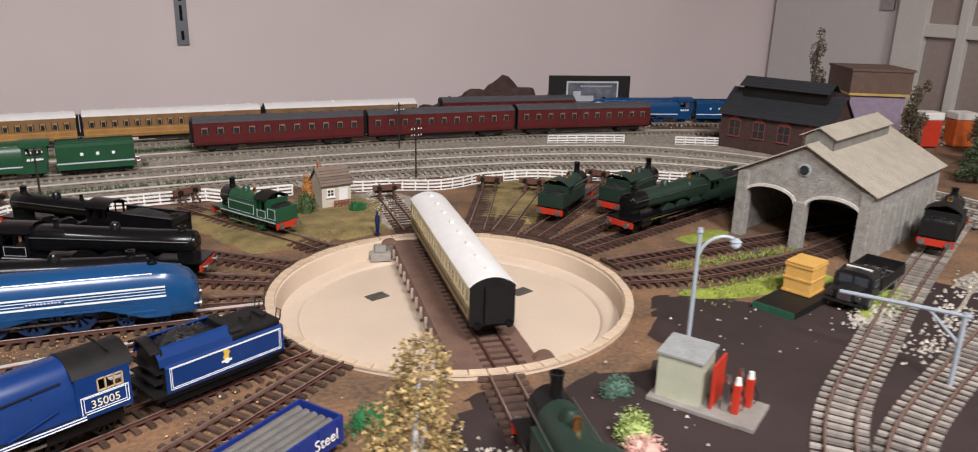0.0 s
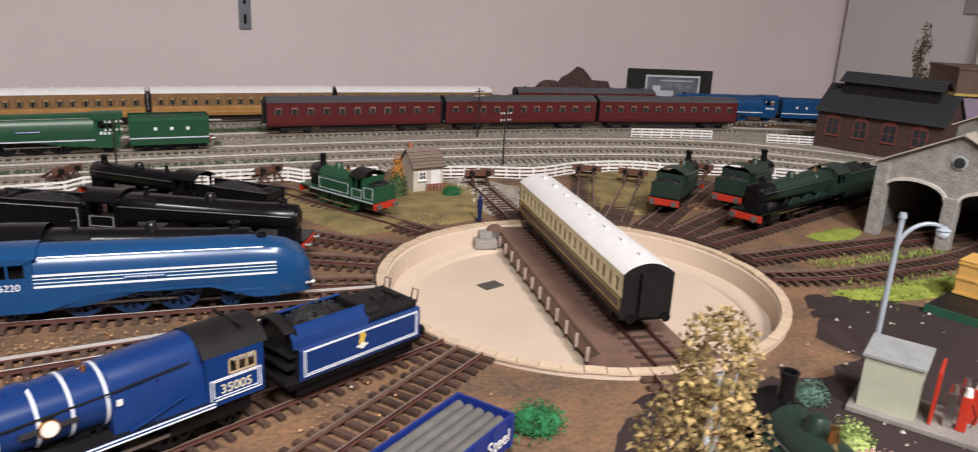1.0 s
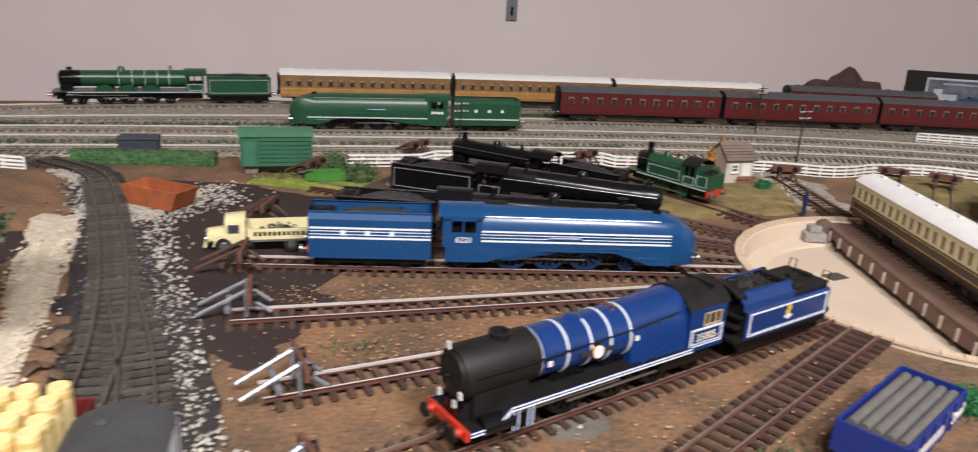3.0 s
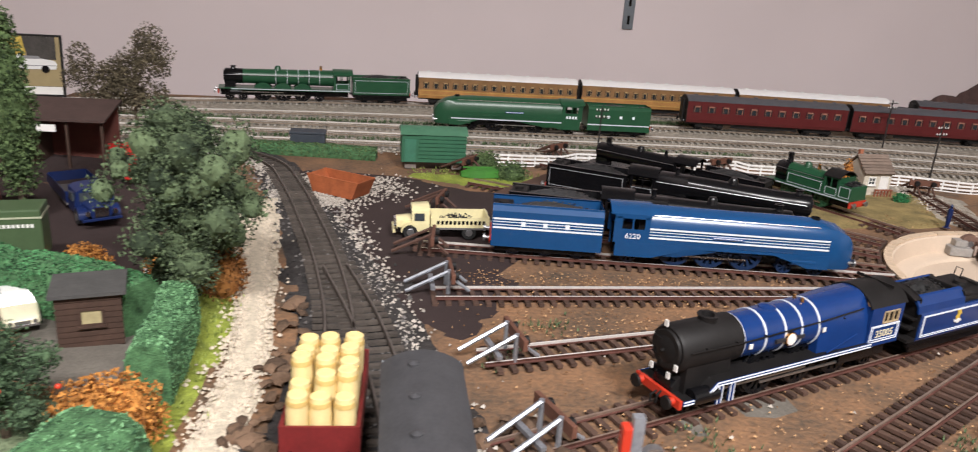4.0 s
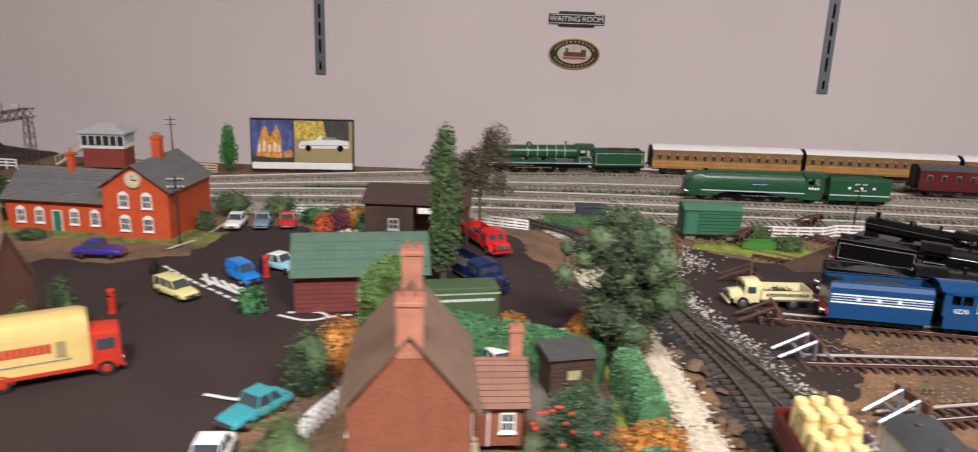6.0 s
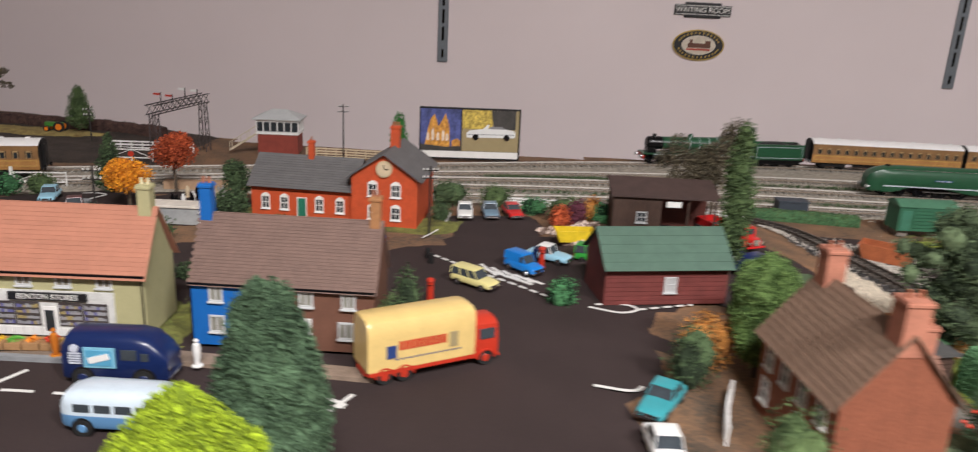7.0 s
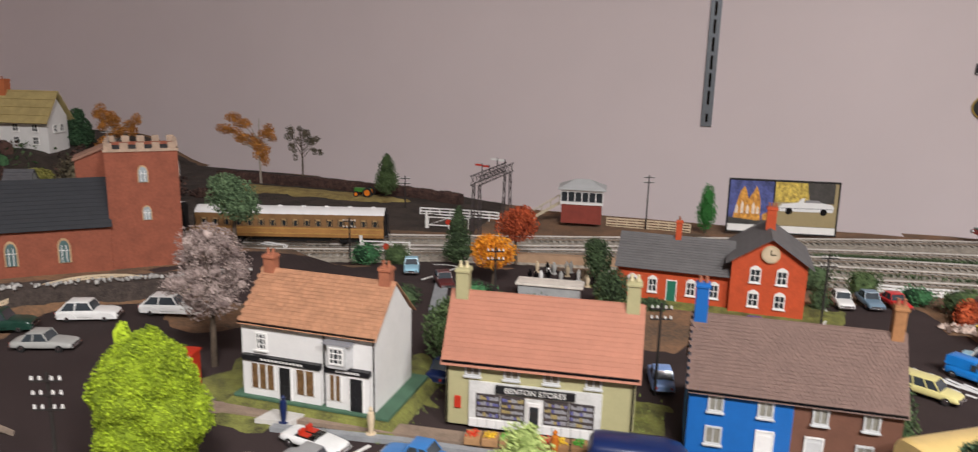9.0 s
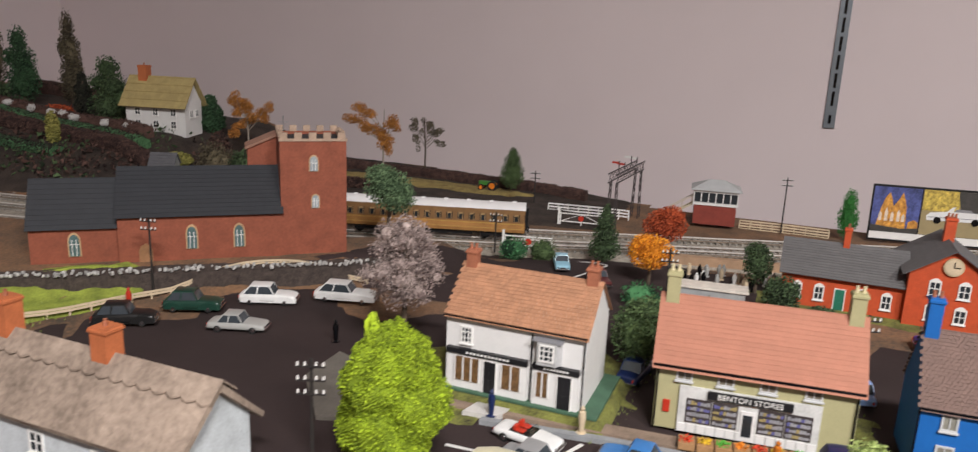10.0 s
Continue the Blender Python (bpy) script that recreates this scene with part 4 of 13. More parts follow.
        for x in (0.0925, 0.1005):
            b = bmnew(); ya, yb = sorted((s * 0.0158, s * 0.0168)); box(b, x - 0.0016, x + 0.0016, ya, yb, 0.0068, zf - 0.001); st_ = part("front_step", b, BLUE, t, "blue step plate")
            b = bmnew(); ya, yb = sorted((s * 0.0168, s * 0.0172))
            for dx in (-0.0013, 0.0013):
                box(b, x + dx - 0.0002, x + dx + 0.0002, ya, yb, 0.0072, zf - 0.0014)
            part("lining", b, SILVER, st_)
    b = bmnew(); box(b, 0.1245, 0.1265, -0.0166, 0.0166, 0.0088, 0.0136, bev=0.0003); part("buffer_beam", b, RED, t, "red buffer beam")
    for s in (-1, 1):
        b = bmnew(); cyl(b, (0.1265, s * 0.0115, 0.0115), (0.13, s * 0.0115, 0.0115), 0.0021, 0.0017, 12); bf = part("buffer", b, RED, t, "red buffer shank", smooth=True)
        b = bmnew(); cyl(b, (0.13, s * 0.0115, 0.0115), (0.1313, s * 0.0115, 0.0115), 0.0036, 0.0034, 16); part("buffer_head", b, DULLBLACK, bf, smooth=True)
    b = bmnew(); tube(b, [(0.1265, 0.003, 0.0125), (0.1285, 0.003, 0.0105), (0.1285, 0.0025, 0.006)], 0.0007, 6); tube(b, [(0.1265, 0, 0.011), (0.13, 0, 0.0095), (0.13, 0, 0.0055)], 0.0006, 6); part("coupling_hose", b, DULLBLACK, t)
    # chassis
    b = bmnew(); box(b, -0.036, 0.124, -0.006, 0.006, 0.006, zf); box(b, -0.032, 0.006, -0.0125, 0.0125, 0.008, 0.0195); part("frame", b, BLACK, t)
    b = bmnew(); box(b, 0.09, 0.119, -0.0105, 0.0105, 0.0125, zb - 0.004); part("saddle", b, DULLBLACK, t)
    wheelset(t, (0.064, 0.034, 0.004), 0.0124, BLACK); wheelset(t, (0.115, 0.091), 0.0062, BLACK); wheelset(t, (-0.024,), 0.0068, BLACK)
    for s in (-1, 1):
        b = bmnew(); box(b, 0.002, 0.066, s * 0.0108 - 0.0004, s * 0.0108 + 0.0004, 0.008, 0.0094); part("coupling_rod", b, DULLSTEEL, t)
        b = bmnew(); cyl(b, (0.101, s * 0.0138, 0.0125), (0.1175, s * 0.0138, 0.0125), 0.0044, None, 16); part("cylinder", b, BLACK, t, smooth=True)
        b = bmnew(); box(b, 0.034, 0.101, s * 0.0122 - 0.0004, s * 0.0122 + 0.0004, 0.0116, 0.0128); part("connecting_rod", b, DULLSTEEL, t)
    # cab
    x0, x1, hw = -0.0375, -0.0095, 0.0158
    for s in (-1, 1):
        ya, yb = sorted((s * hw, s * (hw - 0.0008)))
        b = bmnew(); box(b, x0, x1, ya, yb, zf - 0.002, 0.0302); box(b, x0, x0 + 0.004, ya, yb, 0.0302, 0.0375); box(b, x1 - 0.0105, x1, ya, yb, 0.0302, 0.0375); box(b, x0, x1, ya, yb, 0.0375, 0.0405)
        cs = part("cab_side", b, BLUE, t, "blue cab side")
        b = bmnew(); ya2, yb2 = sorted((s * (hw - 0.0004), s * (hw + 0.0006))); xa, xb = x0 + 0.004, x1 - 0.0105
        for p, q in ((xa, xa + 0.0007), (xa + 0.0043, xa + 0.005), (xa + 0.0088, xa + 0.0095), (xb - 0.0007, xb)):
            box(b, p, q, ya2, yb2, 0.0302, 0.0375)
        box(b, xa, xb, ya2, yb2, 0.0302, 0.0308); box(b, xa, xb, ya2, yb2, 0.0369, 0.0375)
        part("window_frame", b, mat("window_tan", (0.45, 0.34, 0.2), 0.5), cs, "tan window frame")
        b = bmnew(); ya2, yb2 = sorted((s * hw, s * (hw + 0.0004)))
        for k, w_ in ((0.0016, 0.0004), (0.003, 0.0003)):
            box(b, x0 + k, x1 - k, ya2, yb2, zf - 0.001 + k, zf - 0.001 + k + w_); box(b, x0 + k, x1 - k, ya2, yb2, 0.0298 - k * 0.5, 0.0298 - k * 0.5 + w_)
            box(b, x0 + k, x0 + k + w_, ya2, yb2, zf - 0.001 + k, 0.0298 - k * 0.5); box(b, x1 - k - w_, x1 - k, ya2, yb2, zf - 0.001 + k, 0.0298 - k * 0.5)
        part("lining", b, SILVER, cs, "double pale lining")
        lettering("35005", 0.0062, CREAMPAINT, cs, pose((x0 + x1) / 2, s * (hw + 0.0002), 0.0238, 90, 0, 0 if s < 0 else 180))
    b = bmnew(); box(b, x1 - 0.001, x1, -hw + 0.0009, hw - 0.0009, zf, 0.0405); part("cab_front", b, BLUE, t)
    b = bmnew(); box(b, x0 + 0.002, x1 - 0.001, -hw + 0.001, hw - 0.001, 0.017, 0.0225); box(b, x1 - 0.009, x1 - 0.0012, -0.009, 0.009, 0.0225, 0.037); part("footplate", b, DULLBLACK, t)
    arcs = [(-hw + 2 * hw * k / 14, 0.0405 + 0.0092 * math.sin(math.pi * k / 14) ** 0.7) for k in range(15)]
    b = bmnew(); prism(b, arcs + [(y * 0.95, z - 0.0007) for y, z in reversed(arcs)], x0 - 0.0025, x1 + 0.001); part("cab_roof", b, DULLBLACK, t, "dull black cab roof", smooth=True)
    b = bmnew(); box(b, x0 + 0.008, x0 + 0.0088, -0.012, 0.012, 0.0485, 0.0502); part("roof_rib", b, DULLBLACK, t)
    # tender with cut-away front, raised blue coal raves and a lower black tank behind
    xa, xb, th = -0.1345, -0.0535, 0.0162
    b = bmnew(); sweep(b, [[(th - 0.0006, 0.0122), (th, 0.0135), (th + 0.0002, 0.0285), (th - 0.0006, 0.0302), (0.0001, 0.0302)]] * 2, (xa, xb - 0.003)); part("tender_body", b, BLUE, t, "blue tender side")
    for s in (-1, 1):
        b = bmnew(); loft(b, [[(x, s * (th - 0.0006), 0.03), (x, s * (th - 0.0016), 0.0345), (x, s * (th - 0.0048), 0.039), (x, s * (th - 0.0062), 0.0398), (x, s * (th - 0.0068), 0.0388), (x, s * (th - 0.0026), 0.0338), (x, s * (th - 0.0018), 0.03)] for x in (-0.0995, xb - 0.0005)]); part("coal_rave", b, BLUE, t, "blue inward-curved coal rave")
        b = bmnew(); ya, yb = sorted((s * (th + 0.0002), s * (th + 0.0006)))
        for k in (0.0022, 0.0032):
            za, zb_ = 0.0126 + k, 0.0296 - k * 0.6
            box(b, xa + k, xb - 0.003 - k, ya, yb, za, za + 0.0003); box(b, xa + k, xb - 0.003 - k, ya, yb, zb_, zb_ + 0.0003); box(b, xa + k, xa + k + 0.0003, ya, yb, za, zb_); box(b, xb - 0.0033 - k, xb - 0.003 - k, ya, yb, za, zb_)
        part("lining", b, SILVER, t, "double pale lining")
        b = bmnew(); ya, yb = sorted((s * (th + 0.0002), s * (th + 0.0007))); x = -0.094
        loft(b, [[(x + dx, y, z) for dx, z in ((-0.0016, 0.0212), (0.0014, 0.0208), (0.0022, 0.0228), (0.0012, 0.0252), (0.002, 0.0272), (-0.0012, 0.0276), (-0.0024, 0.0255), (-0.0012, 0.0236))] for y in (ya, yb)]); cr_ = part("crest", b, mat("crest_yellow", (0.62, 0.42, 0.06), 0.5), t, "yellow and white emblem")
        b = bmnew(); cyl(b, (x, s * (th + 0.0003), 0.0205), (x, s * (th + 0.0009), 0.0205), 0.0017, None, 14); box(b, x - 0.0032, x + 0.0032, *sorted((s * (th + 0.0002), s * (th + 0.0008))), 0.0199, 0.0211); part("emblem_scroll", b, WHITE, cr_)
    arc = [(-0.0136 + 0.0272 * k / 10, 0.0385 + 0.0045 * math.sin(math.pi * k / 10)) for k in range(11)]
    b = bmnew(); prism(b, [(0.0136, 0.03), (-0.0136, 0.03)] + arc, -0.0572, -0.056); part("tender_front", b, DULLBLACK, t, "black tender front plate")
    b = bmnew(); prism(b, arc + [(y * 0.9, z - 0.001) for y, z in reversed(arc)], -0.0572, -0.0505); part("tender_hood", b, DULLBLACK, t, smooth=True)
    b = bmnew(); box(b, -0.0565, -0.0485, -0.0155, 0.0155, 0.0122, 0.0142); box(b, -0.0563, -0.0505, -0.014, 0.014, 0.0195, 0.0207); box(b, -0.0563, -0.052, -0.014, 0.014, 0.0255, 0.0265); box(b, -0.0572, -0.0563, -0.0155, 0.0155, 0.0142, 0.0302); part("shovel_plate", b, DULLBLACK, t)
    coal_heap(t, -0.096, -0.0575, 0.0105, 0.0322, 0.0105, 35)
    b = bmnew(); box(b, xa + 0.001, -0.0985, -0.0148, 0.0148, 0.0302, 0.0345, bev=0.0014); cyl(b, (-0.118, 0, 0.0345), (-0.118, 0, 0.0368), 0.0042, 0.0038, 16); box(b, -0.1035, -0.0985, -0.011, 0.011, 0.0345, 0.0385, bev=0.0008); box(b, -0.13, -0.126, -0.006, 0.006, 0.0345, 0.0362, bev=0.0005); cyl(b, (-0.107, 0.0125, 0.0358), (-0.0985, 0.0125, 0.0358), 0.0023, None, 12); cyl(b, (-0.107, -0.0125, 0.0358), (-0.0985, -0.0125, 0.0358), 0.0023, None, 12); part("water_tank_top", b, DULLBLACK, t, "dull black tank top with filler")
    for y in (-0.0115, 0.0115):
        b = bmnew(); tube(b, [(xa + 0.0005, y - 0.0022, 0.0325), (xa - 0.0008, y - 0.0022, 0.039), (xa - 0.0008, y + 0.0022, 0.039), (xa + 0.0005, y + 0.0022, 0.0325)], 0.0004, 6); part("ladder_rail", b, DULLBLACK, t)
    b = bmnew(); box(b, xa - 0.001, xb + 0.003, -0.0155, 0.0155, 0.0095, 0.0121)
    for s in (-1, 1):
        box(b, xa + 0.003, xb - 0.003, s * 0.0128 - 0.0008, s * 0.0128 + 0.0008, 0.004, 0.0096)
    part("tender_frame", b, BLACK, t)
    wheelset(t, (-0.122, -0.096, -0.068), 0.0066, BLACK); buffers(t, xa - 0.0005, -1, DULLBLACK)
    b = bmnew(); box(b, -0.054, -0.036, -0.003, 0.003, 0.0105, 0.0122); part("drawbar", b, BLACK, t)
    return t


CREAMPAINT = mat("cream_numerals", (0.75, 0.68, 0.48), 0.5, var=0.05)
express_engine(on_spoke(-157, 0.316, 1))


def streamliner(name, label, m, paint, stripe, total=0.277, tender_len=0.088, wheel=None, stripes=((0.0305, 0.0013), (0.0282, 0.0005), (0.0259, 0.0005), (0.0235, 0.0013)), number=""):
    """A streamlined engine: one smooth casing over the boiler, stripes along it, tender to match."""
    t = thing(name, label, "locomotive", m, "engines round the turntable")
    xf, xr = total / 2, total / 2 - (total - tender_len - 0.004)
    wheel = wheel or paint
    hw = 0.0158
    def half(k, top, low=0.009, w=1.0):
        h = hw * w
        return [(h * 0.93, low), (h, low + 0.004), (h, 0.026 * k + (1 - k) * low), (h * 0.93, 0.033 * k + low * (1 - k)), (h * 0.78, 0.0395 * k + low * (1 - k)), (h * 0.5, (top - 0.0018) * k + low * (1 - k)), (0.0001, top * k + low * (1 - k))]
    xs_ = [xr + 0.026, xr + 0.05, xf - 0.09, xf - 0.05, xf - 0.028, xf - 0.015, xf - 0.006, xf - 0.001, xf]
    ks = [(1, 0.0455, 0.009, 1), (1, 0.045, 0.009, 1), (1, 0.0445, 0.0185, 1), (1, 0.0445, 0.0185, 1), (1, 0.0437, 0.009, 1.0), (0.95, 0.0425, 0.008, 0.97), (0.82, 0.041, 0.008, 0.86), (0.62, 0.039, 0.0085, 0.66), (0.45, 0.037, 0.01, 0.5)]
    b = bmnew(); sweep(b, [half(k, tp, lw, w) for k, tp, lw, w in ks], xs_)
    part("casing", b, paint, t, "smooth streamlined casing", smooth=True)
    # long skirt over the wheels with an arched cut-out
    for s in (-1, 1):
        b = bmnew()
        prof = [(xr + 0.002, 0.0185), (xr + 0.002, 0.0075), (xr + 0.03, 0.0075), (xr + 0.045, 0.012), (xr + 0.058, 0.0165), (xf - 0.062, 0.0165), (xf - 0.048, 0.012), (xf - 0.036, 0.0078), (xf - 0.02, 0.0078), (xf - 0.02, 0.0185)]
        ya, yb = sorted((s * (hw + 0.0002), s * (hw - 0.0008)))
        loft(b, [[(x, y, z) for x, z in prof] for y in (ya, yb)])
        part("skirt", b, paint, t)
    b = bmnew(); box(b, xr + 0.002, xf - 0.012, -0.006, 0.006, 0.007, 0.018); part("frame", b, BLACK, t)
    b = bmnew()
    zc, x0c, x1c = 0.041, xr, xr + 0.027
    for s in (-1, 1):
        ya, yb = sorted((s * (hw + 0.0001), s * (hw - 0.0008)))
        box(b, x0c, x1c, ya, yb, 0.0185, 0.0292); box(b, x0c, x0c + 0.006, ya, yb, 0.0292, zc - 0.002); box(b, x1c - 0.004, x1c, ya, yb, 0.0292, zc - 0.002)
        box(b, x0c + 0.0135, x0c + 0.0147, ya, yb, 0.0292, zc - 0.0035); box(b, x0c, x1c, ya, yb, zc - 0.0035, zc)
    box(b, x1c - 0.001, x1c, -hw + 0.001, hw - 0.001, 0.0185, zc)
    part("cab", b, paint, t)
    b = bmnew(); box(b, x0c + 0.003, x1c - 0.002, -hw + 0.001, hw - 0.001, 0.018, 0.0255); box(b, x1c - 0.007, x1c - 0.0012, -0.009, 0.009, 0.0255, 0.037); part("footplate", b, DULLBLACK, t)
    arcs = [(-hw + 2 * hw * k / 10, zc + 0.0055 * math.sin(math.pi * k / 10) ** 0.8) for k in range(11)]
    b = bmnew(); prism(b, arcs + [(y, z - 0.0008) for y, z in reversed(arcs)], x0c - 0.003, x1c + 0.002); part("cab_roof", b, paint, t, smooth=True)
    for z, w in stripes:
        for s in (-1, 1):
            ya, yb = sorted((s * (hw + 0.0001), s * (hw + 0.0004)))
            b = bmnew(); box(b, xr + 0.0271, xf - 0.022, ya, yb, z - w / 2, z + w / 2); part("stripe", b, stripe, t, "painted speed stripe")
            b = bmnew(); box(b, -total / 2 + 0.001, xr - 0.0085, *sorted((s * 0.0162, s * 0.0166)), z - w / 2, z + w / 2); part("stripe", b, stripe, t, "painted speed stripe")
    drv = (xf - 0.135, xf - 0.108, xf - 0.081)
    wheelset(t, drv, 0.0128, wheel); wheelset(t, (xf - 0.05, xf - 0.026), 0.0062, wheel); wheelset(t, (xr + 0.014,), 0.0068, wheel)
    for s in (-1, 1):
        b = bmnew(); box(b, drv[0], drv[2], s * 0.0108 - 0.0004, s * 0.0108 + 0.0004, 0.0085, 0.01); part("coupling_rod", b, STEEL, t)
        b = bmnew(); cyl(b, (xf - 0.048, s * 0.0128, 0.0125), (xf - 0.03, s * 0.0128, 0.0125), 0.0036, None, 12); part("cylinder", b, paint, t, smooth=True)
    b = bmnew(); turned(b, [(0.004, -0.002), (0.0036, 0.0005), (0.003, 0.001), (0.0028, -0.001)], (xf - 0.03, 0, 0.0437)); part("chimney", b, BLACK, t, smooth=True)
    b = bmnew()
    for s in (-1, 1):
        tube(b, [(xr + 0.03, s * 0.0128, 0.0405), (xf - 0.03, s * 0.0125, 0.0398)], 0.0004, 5)
    part("handrail", b, STEEL, t)
    for s in (-1, 1):
        b = bmnew(); box(b, -0.012 + 0.04, 0.012 + 0.04, *sorted((s * (hw + 0.0004), s * (hw + 0.0012))), 0.0262, 0.028)
        part("nameplate", b, mat("plate_dark_blue", (0.02, 0.07, 0.25), 0.4), t)
        bars(t, 0.029, 0.051, 0.0271, 0.0009, 10, s * (hw + 0.0011), SILVER)
        if number:
            lettering(number, 0.0058, SILVER, t, pose(xr + 0.0145, s * (hw + 0.0006), 0.0238, 90, 0, 0 if s < 0 else 180), "number", "pale painted engine number")
        else:
            bars(t, xr + 0.007, xr + 0.023, 0.0205 + 0.0035, 0.0034, 4, s * (hw + 0.0003), SILVER, "pale number bars")
    tender(t, -total / 2, xr - 0.008, paint, None, wheel=wheel, streamlined=True, top=0.0385)
    bars(t, -total / 2 + 0.022, xr - 0.02, 0.0271, 0.0036, 3, -0.0163, SILVER, "three spaced pale letter bars", gap=0.8)
    bars(t, -total / 2 + 0.022, xr - 0.02, 0.0271, 0.0036, 3, 0.0163, SILVER, gap=0.8)
    buffers(t, xf - 0.004, 1)
    return t


streamliner("streamlined_locomotive", "bright blue streamlined steam engine with pale stripes and tender", on_spoke(173.5, 0.3356, -1) @ Matrix.Scale(0.985, 4), STREAMBLUE, SILVER, wheel=mat("navy_wheel", (0.006, 0.02, 0.06), 0.4), number="6220")

loco("freight_locomotive", "black express steam engine with lined tender", on_spoke(151.5, 0.3284, -1) @ Matrix.Scale(0.9, 4), BLACK, 0.27, 0.085, (-0.004 + 0.03, 0.052, 0.078), 0.012, (0.1, 0.118), (), 0.0118, 0.033, 0.026, 0.028, belpaire=True, line=mat("grey_lining", (0.35, 0.36, 0.38), 0.5), taper=0.001, chim_h=0.004, nameplate=False, brass=False)
loco("freight_locomotive", "black mixed traffic steam engine with low tender", on_spoke(166, 0.345, -1) @ Matrix.Scale(0.9, 4), BLACK, 0.26, 0.083, (0.02, 0.046, 0.072), 0.0115, (0.1,), (), 0.0112, 0.0325, 0.025, 0.026, belpaire=True, taper=0.001, chim_h=0.005, brass=False)
loco("freight_locomotive", "black goods steam engine with coal-filled tender", on_spoke(137.5, 0.357, 1) @ Matrix.Scale(0.85, 4), BLACK, 0.225, 0.08, (0.0, 0.026, 0.052), 0.0105, (), (), 0.0105, 0.0325, 0.024, 0.024, taper=0.0, chim_h=0.008, brass=False)
loco("tank_locomotive", "apple green lined tank engine with black cab roof", on_spoke(118, 0.256, 1) @ Matrix.Scale(0.86, 4), GREEN, 0.115, 0, (-0.018, 0.006, 0.028), 0.0095, (), (), 0.0102, 0.031, 0.02, 0.016, tank=True, bunker=0.016, line=LINEWHITE, wheel=mat("green_wheel", (0.03, 0.11, 0.05), 0.5), roof=DULLBLACK, chim_h=0.011)
loco("tank_locomotive", "dark green tank engine with red buffer beams", on_spoke(36.5, 0.2515, 1) @ Matrix.Scale(0.92, 4), DKGREEN, 0.105, 0, (-0.02, 0.002, 0.024), 0.0095, (), (), 0.0112, 0.032, 0.018, 0.016, tank=True, bunker=0.016, chim_h=0.012)
loco("tank_locomotive", "black tank engine with tall chimney and red beam", on_spoke(26, 0.318, 1) @ Matrix.Scale(0.95, 4), DKGREEN, 0.115, 0, (-0.018, 0.004, 0.026), 0.0095, (), (), 0.0102, 0.031, 0.018, 0.016, tank=True, bunker=0.016, chim_h=0.012)
loco("express_locomotive", "dark green steam engine with red buffer beam and tender", on_spoke(15.5, 0.336, -1) @ Matrix.Scale(0.97, 4), DKGREEN, 0.25, 0.08, (0.0, 0.026, 0.052), 0.0115, (0.09, 0.107), (), 0.0112, 0.0325, 0.025, 0.024, belpaire=True, taper=0.001, chim_h=0.006, brass=True)
loco("tank_locomotive", "black tank engine with red buffer beam beside the shed", pose(0.80, 0.559, RAILTOP, 0, 0, 26), DULLBLACK, 0.11, 0, (-0.018, 0.004, 0.026), 0.0095, (), (), 0.0108, 0.0315, 0.018, 0.016, tank=True, bunker=0.016, chim_h=0.008)
loco("tank_locomotive", "dark green saddle tank engine with brass dome", on_spoke(-103.8, 0.29, -1), DKGREEN, 0.105, 0, (-0.02, 0.002, 0.024), 0.0095, (), (), 0.0115, 0.032, 0.018, 0.016, tank=True, bunker=0.016, chim_h=0.012)


